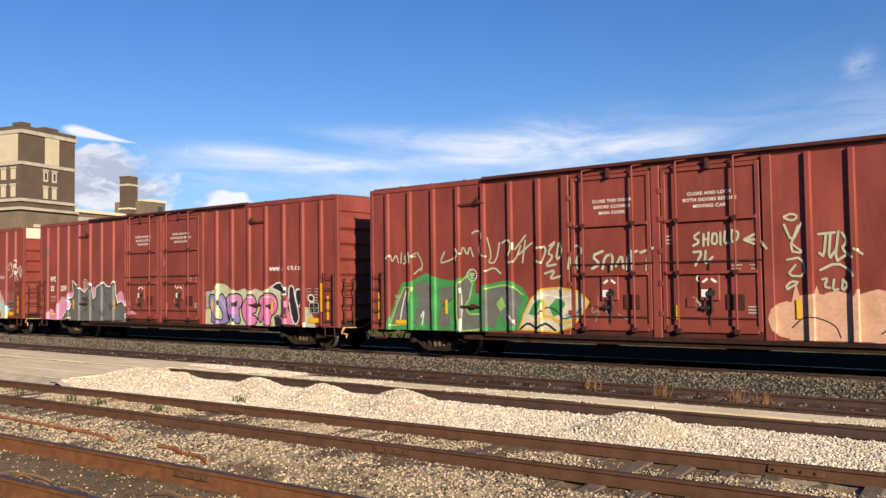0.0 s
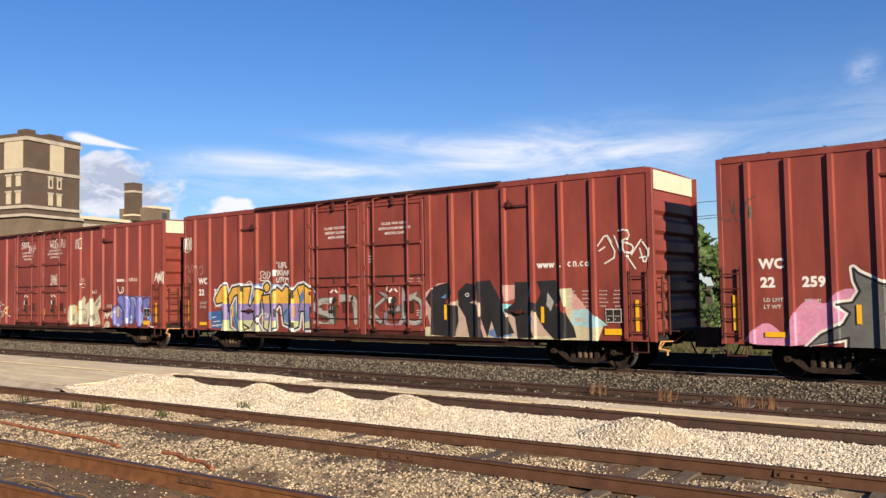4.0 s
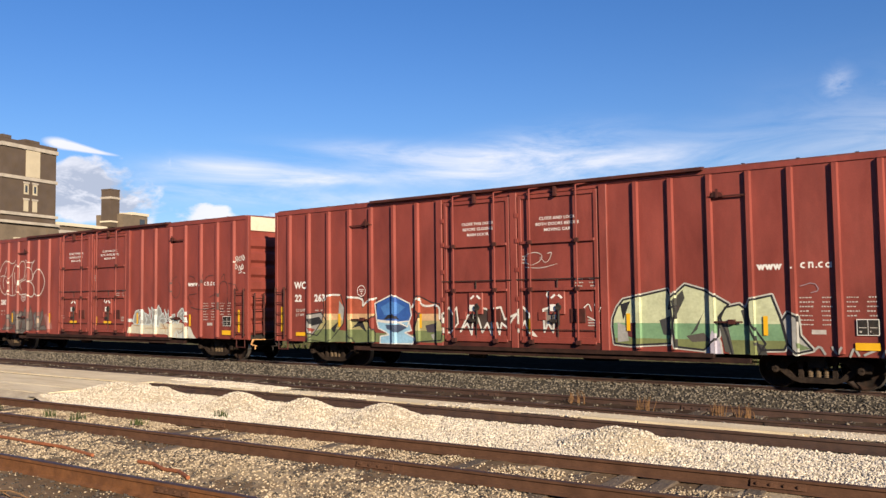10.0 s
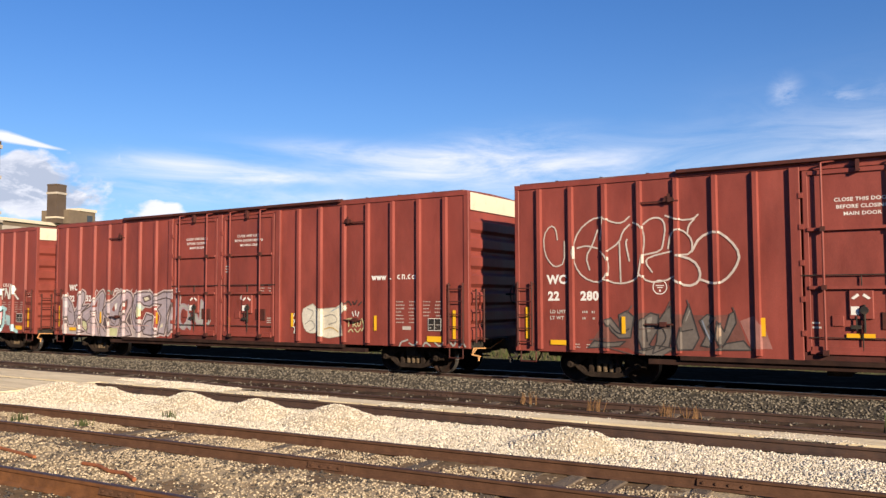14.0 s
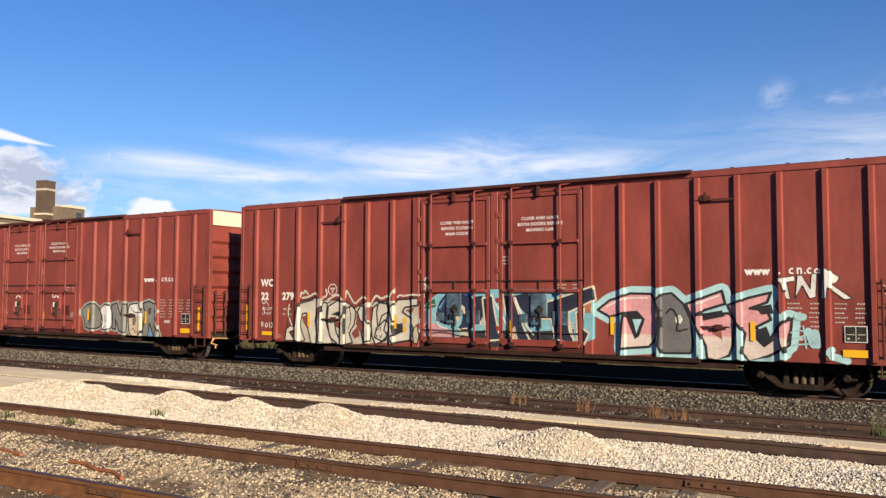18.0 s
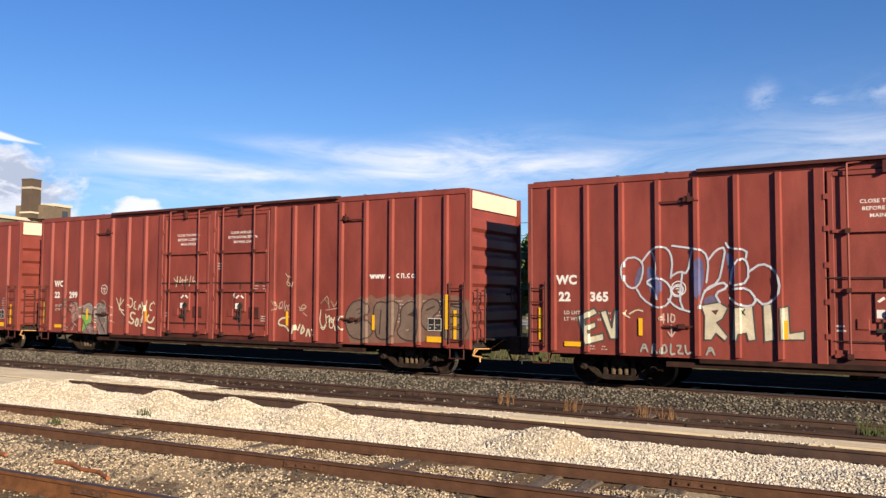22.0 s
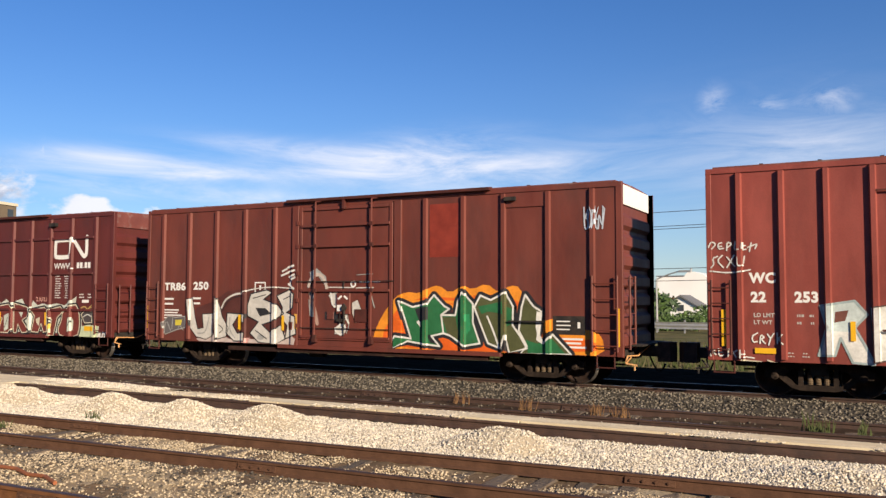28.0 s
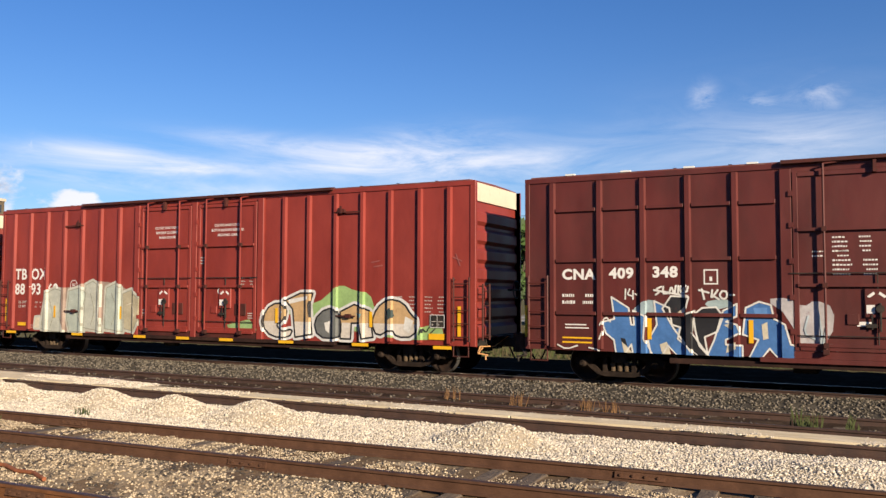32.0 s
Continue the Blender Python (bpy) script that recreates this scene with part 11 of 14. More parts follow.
    p.scrawl(LGREY_P, 0.025, [(3.43, 1.71), (3.65, 1.98), (3.88, 1.72), (4.04, 1.85), (4.13, 1.47), (3.94, 1.07)])
    p.scrawl(LGREY_P, 0.025, [(3.10, 1.17), (3.30, 1.44), (3.55, 1.16), (3.74, 0.80)])
    p.scrawl(LGREY_P, 0.025, [(3.75, 1.59), (4.00, 1.33), (4.20, 1.60)])
    p.scrawl(LGREY_P, 0.025, [(2.76, 0.76), (3.03, 1.17), (3.22, 0.78), (3.49, 1.05)])
    p.scrawl(LGREY_P, 0.025, [(2.07, 0.86), (2.28, 1.21), (2.55, 0.76)])
    p.scrawl(LGREY_P, 0.025, [(3.82, 2.05), (4.04, 1.96), (3.98, 1.72)])
    p.scrawl(paint(0.30, 0.15, 0.13), 0.04, [(2.01, 1.41), (2.28, 1.28), (2.49, 1.42)])
    p.scrawl(paint(0.30, 0.15, 0.13), 0.04, [(3.49, 1.32), (3.75, 1.17), (3.55, 0.92)])
    p.scrawl(paint(0.30, 0.15, 0.13), 0.04, [(4.33, 1.86), (4.51, 1.67), (4.28, 1.34), (4.56, 1.22)])
    p.scrawl(paint(0.12, 0.07, 0.06), 0.04, [(4.69, 1.35), (5.06, 1.62), (4.93, 1.11)])
    p.scrawl(paint(0.12, 0.07, 0.06), 0.04, [(4.75, 1.10), (5.11, 1.37), (5.22, 0.99)])
    p.scrawl(CREAM_P, 0.045, [(4.64, 2.12), (4.88, 1.68), (5.11, 1.49)])
    p.scrawl(CREAM_P, 0.045, [(5.03, 2.06), (4.73, 1.74), (5.06, 1.68)])
    p.scrawl(CREAM_P, 0.045, [(4.88, 2.12), (4.83, 1.87)])
    p.scrawl(CREAM_P, 0.05, [(5.38, 2.13), (5.53, 2.09), (5.52, 1.85), (5.38, 1.78), (5.33, 1.88)])
    p.scrawl(CREAM_P, 0.05, [(5.69, 2.01), (5.59, 1.93), (5.67, 1.86), (5.58, 1.78), (5.73, 1.73)])
    p.scrawl(CREAM_P, 0.05, [(5.84, 1.70), (5.92, 1.94), (6.03, 1.74)])
    p.scrawl(CREAM_P, 0.05, [(5.87, 1.81), (5.98, 1.83)])
    p.scrawl(CREAM_P, 0.05, [(6.12, 1.99), (6.23, 1.79), (6.30, 2.04)])
    p.scrawl(CREAM_P, 0.05, [(6.23, 1.79), (6.16, 1.58)])
    p.scrawl(CREAM_P, 0.05, [(6.59, 1.95), (6.48, 1.92), (6.45, 1.71), (6.56, 1.70)])
    p.scrawl(CREAM_P, 0.05, [(6.64, 2.00), (6.70, 1.92)])
    p.scrawl(CREAM_P, 0.07, [(5.68, 1.57), (5.47, 1.63), (5.42, 1.44), (5.65, 1.32), (5.52, 1.19), (5.37, 1.27)])
    p.scrawl(CREAM_P, 0.07, [(5.76, 1.39), (5.70, 1.16), (5.83, 1.14), (5.87, 1.37), (5.76, 1.39)])
    p.scrawl(CREAM_P, 0.07, [(5.98, 1.15), (6.02, 1.44), (6.13, 1.21), (6.18, 1.50)])
    p.scrawl(CREAM_P, 0.07, [(6.41, 1.53), (6.29, 1.40), (6.43, 1.26), (6.60, 1.29), (6.69, 1.46)])
    p.scrawl(CREAM_P, 0.07, [(6.40, 1.10), (6.71, 1.05)])
    p.scrawl(paint(0.42, 0.30, 0.24), 0.035, [(-7.37, 3.44), (-7.41, 3.10), (-7.15, 3.27)])
    p.scrawl(paint(0.42, 0.30, 0.24), 0.035, [(-6.95, 3.69), (-7.02, 2.93)])
    p.scrawl(paint(0.42, 0.30, 0.24), 0.035, [(-7.16, 3.35), (-6.74, 3.43)])
    p.scrawl(paint(0.42, 0.30, 0.24), 0.035, [(-6.63, 3.43), (-6.69, 3.09), (-6.49, 3.34), (-6.52, 3.04)])
    p.scrawl(paint(0.42, 0.30, 0.24), 0.035, [(-6.28, 3.51), (-6.31, 3.01)])
    p.scrawl(paint(0.42, 0.30, 0.24), 0.035, [(-6.08, 3.42), (-5.81, 3.30), (-5.91, 3.09)])
    p.scrawl(paint(0.42, 0.30, 0.24), 0.035, [(-5.91, 3.17), (-5.41, 3.08), (-5.12, 3.12)])
    p.done(r, "cream tags and worn grey scrawls")
    p = Piece(B, 39)
    p.scrawl(CREAM_P, 0.032, [(7.70, 2.81), (7.84, 2.68), (7.88, 2.90)])
    p.scrawl(CREAM_P, 0.032, [(7.88, 2.75), (7.81, 2.53)])
    p.scrawl(CREAM_P, 0.032, [(8.02, 2.87), (7.98, 2.61), (8.15, 2.84), (8.12, 2.61)])
    p.scrawl(CREAM_P, 0.032, [(8.29, 2.91), (8.26, 2.56)])
    p.scrawl(CREAM_P, 0.032, [(8.19, 2.74), (8.39, 2.77)])
    p.scrawl(CREAM_P, 0.032, [(8.53, 2.89), (8.46, 2.56)])
    p.scrawl(CREAM_P, 0.032, [(8.66, 2.86), (8.60, 2.68), (8.73, 2.74), (8.83, 2.56)])
    p.scrawl(CREAM_P, 0.055, [(12.89, 1.57), (12.54, 1.50), (12.47, 1.32), (12.81, 1.28), (12.91, 1.14)])
    p.scrawl(CREAM_P, 0.055, [(13.12, 1.07), (13.18, 1.38), (13.28, 1.12), (13.37, 1.34)])
    p.scrawl(CREAM_P, 0.055, [(13.49, 1.32), (13.39, 1.03), (13.58, 1.17), (13.49, 1.30)])
    p.scrawl(CREAM_P, 0.055, [(13.63, 1.00), (13.71, 1.26), (13.78, 1.00)])
    p.scrawl(CREAM_P, 0.055, [(13.84, 1.20), (13.96, 1.05)])
    p.scrawl(paint(0.40, 0.28, 0.21), 0.035, [(12.34, 2.04), (12.45, 1.84), (12.27, 1.77)])
    p.scrawl(paint(0.40, 0.28, 0.21), 0.035, [(12.55, 1.98), (12.48, 1.81), (12.64, 1.84)])
    p.scrawl(paint(0.40, 0.28, 0.21), 0.035, [(12.75, 1.77), (12.82, 1.98), (12.91, 1.78)])
    p.scrawl(paint(0.40, 0.28, 0.21), 0.035, [(13.36, 1.78), (13.49, 1.99), (13.66, 1.86), (13.40, 1.83)])
    p.scrawl(paint(0.40, 0.28, 0.21), 0.035, [(12.76, 2.93), (12.90, 2.79), (12.79, 2.59), (12.96, 2.52), (13.06, 2.79), (12.87, 2.86)])
    p.scrawl(paint(0.40, 0.28, 0.21), 0.035, [(12.87, 2.66), (13.10, 2.49), (13.14, 2.66)])
    p.scrawl(CREAM_P, 0.035, [(14.39, 1.67), (14.42, 1.35), (14.30, 1.19), (14.20, 1.28)])
    p.scrawl(CREAM_P, 0.035, [(14.58, 1.55), (14.51, 1.29), (14.67, 1.25), (14.70, 1.51), (14.58, 1.55)])
    p.scrawl(CREAM_P, 0.035, [(14.83, 1.62), (14.84, 1.23)])
    p.scrawl(CREAM_P, 0.035, [(15.01, 1.62), (14.85, 1.39), (15.04, 1.21)])
    p.scrawl(paint(0.36, 0.22, 0.17), 0.03, [(14.33, 2.13), (14.46, 2.26), (14.52, 1.87)])
    p.scrawl(paint(0.36, 0.22, 0.17), 0.03, [(14.59, 2.06), (14.71, 1.87), (14.83, 2.07)])
    p.scrawl(paint(0.36, 0.22, 0.17), 0.03, [(14.39, 1.80), (14.89, 1.87)])
    p.done(r, "cream tags on door and side")
    p = Piece(B, 32)
    p.ground(paint(0.165, 0.092, 0.068), [(15.06, 1.52), (15.26, 1.97), (15.48, 2.09), (15.70, 2.23), (15.84, 2.12), (16.08, 2.28), (16.26, 2.15), (16.61, 2.23), (16.82, 2.31), (17.02, 2.18), (17.36, 2.29), (17.58, 2.18), (17.81, 2.32), (18.10, 2.24), (18.33, 2.34), (18.57, 2.24), (18.94, 2.27), (19.18, 2.17), (19.40, 2.12), (19.42, 1.08), (17.00, 0.89), (15.32, 0.83)])
    p.form(paint(0.150, 0.105, 0.082), paint(0.05, 0.035, 0.03), 0.04, [(15.11, 1.63), (15.33, 2.02), (15.70, 2.14), (15.94, 2.02), (16.05, 1.82), (15.83, 1.58), (16.14, 1.38), (16.14, 1.10), (15.76, 0.93), (15.32, 1.01), (15.15, 1.35)], 1)
    p.patch(paint(0.05, 0.035, 0.03), [(15.44, 1.53), (15.76, 1.64), (15.79, 1.51), (15.50, 1.39)])
    p.line(paint(0.05, 0.035, 0.03), 0.03, [(15.55, 1.81), (15.69, 1.88), (15.76, 1.78), (15.62, 1.70)])
    p.form(paint(0.150, 0.105, 0.082), paint(0.05, 0.035, 0.03), 0.04, [(16.15, 1.86), (16.33, 2.09), (16.68, 2.03), (16.88, 2.11), (17.11, 1.96), (16.97, 1.43), (16.83, 0.99), (16.32, 0.97), (16.21, 1.27)], 1)
    p.line(paint(0.05, 0.035, 0.03), 0.04, [(16.44, 1.82), (16.39, 1.14)])
    p.line(paint(0.05, 0.035, 0.03), 0.04, [(16.72, 1.82), (16.63, 1.28)])
    p.form(paint(0.150, 0.105, 0.082), paint(0.05, 0.035, 0.03), 0.04, [(17.11, 1.88), (17.42, 2.10), (17.68, 2.04), (17.76, 1.44), (17.67, 0.96), (17.21, 0.98), (16.97, 1.20), (17.14, 1.43)], 1)
    p.patch(paint(0.05, 0.035, 0.03), [(17.35, 1.70), (17.61, 1.84), (17.57, 1.64)])
    p.patch(LGREY_P, [(17.28, 1.27), (17.41, 1.30), (17.38, 1.24)])
    p.form(paint(0.150, 0.105, 0.082), paint(0.05, 0.035, 0.03), 0.04, [(17.81, 1.95), (18.13, 2.18), (18.41, 2.11), (18.47, 1.85), (18.15, 1.62), (18.46, 1.31), (17.83, 1.29)], 1)
    p.line(paint(0.05, 0.035, 0.03), 0.04, [(18.00, 1.84), (18.26, 1.95)])
    p.form(paint(0.150, 0.105, 0.082), paint(0.05, 0.035, 0.03), 0.04, [(18.66, 2.10), (19.21, 2.10), (19.37, 1.36), (19.19, 1.01), (18.64, 1.06)], 0)
    p.line(paint(0.05, 0.035, 0.03), 0.04, [(18.75, 1.98), (19.12, 1.92)])
    p.line(paint(0.05, 0.035, 0.03), 0.04, [(18.75, 1.47), (19.05, 1.45)])
    p.scrawl(CREAM_P, 0.04, [(14.20, 1.79), (14.15, 1.43), (14.30, 1.22), (14.43, 1.43)])
    p.scrawl(CREAM_P, 0.04, [(14.43, 1.58), (14.55, 1.65), (14.52, 1.44)])
    p.scrawl(CREAM_P, 0.04, [(14.61, 1.58), (14.64, 1.37), (14.73, 1.58)])
    p.scrawl(CREAM_P, 0.04, [(14.70, 1.37), (14.76, 1.20)])
    p.scrawl(paint(0.36, 0.22, 0.18), 0.035, [(12.54, 1.99), (12.67, 2.07), (12.64, 1.84), (12.50, 1.88)])
    p.scrawl(paint(0.36, 0.22, 0.18), 0.035, [(12.75, 2.07), (12.72, 1.84)])
    p.scrawl(paint(0.36, 0.22, 0.18), 0.035, [(12.92, 1.95), (12.84, 1.77)])
    p.scrawl(paint(0.36, 0.22, 0.18), 0.035, [(13.33, 1.89), (13.42, 1.75), (13.58, 1.84)])
    p.scrawl(paint(0.36, 0.22, 0.18), 0.035, [(13.49, 1.71), (13.65, 1.61)])
    p.scrawl(paint(0.36, 0.22, 0.18), 0.035, [(12.25, 2.06), (12.37, 1.91)])
    p.scrawl(paint(0.20, 0.11, 0.08), 0.05, [(14.20, 2.01), (14.35, 2.15), (14.51, 1.94)])
    p.scrawl(paint(0.20, 0.11, 0.08), 0.05, [(14.58, 2.08), (14.73, 1.94)])
    p.done(r, "grey outlined spray-painted lettering with cream tags")


def graffiti_k(r, B):
    p = Piece(B, 33)
    p.form([(1.5, WHITE_P), (9, paint(0.44, 0.50, 0.48))], paint(0.28, 0.34, 0.34), 0.05, [(2.37, 2.05), (3.04, 2.16), (3.28, 1.87), (3.03, 1.59), (3.22, 1.22), (3.39, 0.82), (2.98, 0.84), (2.76, 1.36), (2.64, 0.98), (2.32, 0.97), (2.49, 1.58)], 0)
    p.patch(paint(0.13, 0.05, 0.035), [(2.66, 1.92), (2.92, 1.96), (2.85, 1.73), (2.64, 1.69)])
    p.form(WHITE_P, paint(0.09, 0.06, 0.05), 0.03, [(3.33, 2.02), (4.22, 2.15), (4.23, 1.90), (3.71, 1.82), (3.72, 1.63), (4.11, 1.68), (4.12, 1.42), (3.77, 1.38), (3.83, 1.05), (4.33, 1.03), (3.39, 0.86)], 0)
    p.line(paint(0.10, 0.06, 0.05), 0.06, [(3.74, 1.56), (4.16, 1.64)])
    p.form(WHITE_P, BLACK_P, 0.035, [(4.43, 1.70), (4.59, 2.06), (5.02, 2.26), (5.36, 2.07), (5.25, 1.80), (4.85, 1.61), (5.26, 1.41), (5.50, 1.09), (4.86, 0.90), (4.45, 0.94), (4.71, 1.25), (4.32, 1.42)], 0)
    p.line(BLACK_P, 0.03, [(4.69, 1.88), (4.96, 1.97), (5.08, 1.80)])
    p.line(BLACK_P, 0.03, [(4.71, 1.40), (5.09, 1.26)])
    p.patch(paint(0.15, 0.14, 0.13), [(4.84, 1.88), (5.08, 1.83), (4.89, 1.70)])
    p.form([(1.6, paint(0.50, 0.47, 0.36)), (9, WHITE_P)], BLACK_P, 0.035, [(5.28, 2.16), (6.37, 2.18), (6.38, 1.90), (6.02, 1.81), (6.10, 0.97), (5.57, 0.95), (5.62, 1.80), (5.32, 1.76)], 0)
    p.patch(GREY_P, [(5.50, 2.09), (6.12, 2.09), (6.10, 1.97), (5.55, 1.94)])
    p.form([(1.4, paint(0.50, 0.47, 0.38)), (9, WHITE_P)], BLACK_P, 0.035, [(6.24, 1.86), (6.58, 2.16), (6.91, 2.08), (7.06, 1.48), (6.87, 0.96), (6.38, 0.94), (6.21, 1.42)], 1)
    p.patch(GREY_P, [(6.42, 2.02), (6.76, 1.99), (6.65, 1.85)])
    p.line(BLACK_P, 0.03, [(6.52, 1.64), (6.61, 1.78), (6.74, 1.64), (6.71, 1.26), (6.57, 1.26), (6.52, 1.60)])
    p.form(BLACK_P, LGREY_P, 0.02, [(7.36, 1.96), (7.70, 2.12), (7.84, 1.66), (8.06, 1.33), (7.93, 0.99), (7.48, 1.02), (7.26, 1.39)], 0)
    p.patch(LGREY_P, [(7.55, 1.91), (7.66, 1.79), (7.60, 1.62)])
    p.scrawl(CREAM_P, 0.03, [(0.73, 0.82), (1.15, 0.79)])
    p.scrawl(CREAM_P, 0.03, [(1.28, 0.83), (1.50, 0.76)])
    p.done(r, "white spray-painted lettering with pale blue edges")
    p = Piece(B, 41)
    p.scrawl(WHITE_P, 0.03, [(0.05, 3.38), (0.11, 3.51), (0.22, 3.46), (0.12, 3.34)])
    p.scrawl(WHITE_P, 0.03, [(0.34, 3.48), (0.26, 3.46), (0.27, 3.33), (0.38, 3.35)])
    p.scrawl(WHITE_P, 0.03, [(0.26, 3.39), (0.34, 3.40)])
    p.scrawl(WHITE_P, 0.03, [(0.45, 3.30), (0.46, 3.50), (0.57, 3.45), (0.47, 3.37)])
    p.scrawl(WHITE_P, 0.03, [(0.64, 3.50), (0.61, 3.31), (0.71, 3.32)])
    p.scrawl(WHITE_P, 0.03, [(0.78, 3.47), (0.77, 3.30), (0.87, 3.32)])
    p.scrawl(WHITE_P, 0.03, [(0.77, 3.39), (0.85, 3.40)])
    p.scrawl(WHITE_P, 0.03, [(0.90, 3.36), (1.09, 3.43)])
    p.scrawl(WHITE_P, 0.03, [(0.94, 3.27), (0.98, 3.46)])
    p.scrawl(WHITE_P, 0.03, [(1.06, 3.33), (1.10, 3.41)])
    p.scrawl(WHITE_P, 0.03, [(0.25, 3.17), (0.13, 3.12), (0.17, 2.99), (0.10, 2.91)])
    p.scrawl(WHITE_P, 0.03, [(0.35, 3.19), (0.23, 3.07), (0.37, 2.91)])
    p.scrawl(WHITE_P, 0.03, [(0.45, 3.15), (0.62, 2.93)])
    p.scrawl(WHITE_P, 0.03, [(0.61, 3.19), (0.45, 2.91)])
    p.scrawl(WHITE_P, 0.03, [(0.67, 3.14), (0.68, 2.94), (0.80, 2.95), (0.83, 3.16)])
    p.scrawl(WHITE_P, 0.03, [(0.08, 2.83), (0.52, 2.78), (0.95, 2.85)])
    p.scrawl(WHITE_P, 0.03, [(1.08, 1.43), (0.96, 1.36), (0.98, 1.22), (1.07, 1.24)])
    p.scrawl(WHITE_P, 0.03, [(1.13, 1.20), (1.14, 1.40), (1.23, 1.34), (1.15, 1.30), (1.24, 1.20)])
    p.scrawl(WHITE_P, 0.03, [(1.29, 1.41), (1.35, 1.31), (1.42, 1.43)])
    p.scrawl(WHITE_P, 0.03, [(1.35, 1.31), (1.31, 1.17)])
    p.scrawl(WHITE_P, 0.03, [(1.49, 1.44), (1.49, 1.21)])
    p.scrawl(WHITE_P, 0.03, [(1.60, 1.41), (1.50, 1.31), (1.61, 1.20)])
    p.scrawl(WHITE_P, 0.03, [(0.07, 0.89), (0.07, 1.05), (0.17, 1.02), (0.09, 0.98), (0.18, 0.92)])
    p.scrawl(WHITE_P, 0.03, [(0.24, 1.05), (0.24, 0.89), (0.34, 0.91)])
    p.scrawl(WHITE_P, 0.03, [(0.24, 0.97), (0.32, 0.98)])
    p.scrawl(WHITE_P, 0.03, [(0.40, 1.05), (0.51, 1.04)])
    p.scrawl(WHITE_P, 0.03, [(0.45, 1.04), (0.44, 0.89)])
    p.scrawl(WHITE_P, 0.03, [(0.64, 1.03), (0.55, 0.98), (0.61, 0.88)])
    p.scrawl(WHITE_P, 0.03, [(0.71, 1.04), (0.71, 0.87)])
    p.scrawl(WHITE_P, 0.03, [(0.79, 1.03), (0.78, 0.87)])
    p.scrawl(WHITE_P, 0.03, [(0.71, 0.95), (0.79, 0.95)])
    p.scrawl(WHITE_P, 0.03, [(0.83, 0.89), (1.00, 0.87)])
    p.done(r, "white tags beside the numbers")
    p = Piece(B, 35)
    p.form(paint(0.44, 0.43, 0.36), BLACK_P, 0.06, [(12.28, 1.88), (12.45, 2.18), (12.89, 2.32), (13.74, 2.27), (14.02, 1.96), (13.49, 1.89), (12.98, 1.86), (12.67, 1.50), (12.38, 1.57)], 1)
    p.patch(paint(0.10, 0.14, 0.16), [(12.31, 1.80), (12.59, 1.85), (12.53, 1.50), (12.38, 1.54)])
    p.ground(paint(0.44, 0.42, 0.33), [(12.37, 0.93), (12.67, 1.43), (12.89, 1.58), (12.89, 0.90), (12.55, 0.81)])
    p.form(paint(0.44, 0.42, 0.33), BLACK_P, 0.05, [(15.52, 1.17), (15.77, 1.38), (16.32, 1.28), (16.42, 1.02), (16.97, 0.94), (16.46, 0.78), (15.72, 0.76), (15.52, 0.89)], 0)
    p.patch(BLACK_P, [(15.77, 1.44), (16.35, 1.39), (16.68, 1.07), (16.39, 1.05), (16.20, 1.25), (15.75, 1.18)])
    p.patch(BLACK_P, [(16.17, 0.83), (16.53, 0.93), (17.11, 0.92), (16.61, 0.76)])
    p.form(paint(0.27, 0.33, 0.39), YELLOW_P, 0.06, [(12.87, 1.84), (13.42, 1.86), (13.50, 1.27), (13.66, 1.27), (13.69, 1.87), (14.23, 1.92), (14.25, 0.99), (12.91, 0.92)], 0)
    p.patch(paint(0.14, 0.20, 0.21), [(13.01, 1.74), (13.32, 1.74), (13.40, 1.14), (13.12, 1.16)])
    p.patch(paint(0.36, 0.41, 0.46), [(13.90, 1.75), (14.15, 1.75), (14.15, 1.16), (13.95, 1.16)])
    p.line(YELLOW_P, 0.06, [(13.45, 1.29), (13.57, 1.48), (13.71, 1.27)])
    p.patch(paint(0.40, 0.20, 0.14), [(13.52, 1.75), (13.65, 1.75), (13.59, 1.52)])
    p.form(paint(0.16, 0.24, 0.25), YELLOW_P, 0.06, [(14.25, 1.87), (14.81, 1.93), (14.82, 1.08), (14.28, 1.02)], 0)
    p.patch(paint(0.30, 0.36, 0.40), [(14.39, 1.49), (14.63, 1.59), (14.63, 1.18), (14.39, 1.17)])
    p.line(YELLOW_P, 0.05, [(14.81, 1.55), (14.95, 1.55)])
    p.form(paint(0.29, 0.34, 0.42), YELLOW_P, 0.06, [(14.89, 1.93), (15.53, 1.96), (15.49, 1.20), (15.51, 0.76), (14.95, 0.76), (14.92, 1.30)], 0)
    p.line(BLACK_P, 0.035, [(15.03, 1.62), (15.49, 1.60), (15.80, 1.61)])
    p.patch(GREY_P, [(15.11, 1.48), (15.29, 1.53), (15.29, 1.34), (15.14, 1.37)])
    p.patch(GREY_P, [(15.14, 1.12), (15.34, 1.17), (15.32, 0.98), (15.17, 0.99)])
    p.line(YELLOW_P, 0.05, [(14.55, 1.00), (14.95, 1.11)])
    p.line(BLACK_P, 0.04, [(14.79, 1.18), (14.87, 0.76)])
    p.done(r, "yellow-edged pale blue spray-painted lettering on cream")


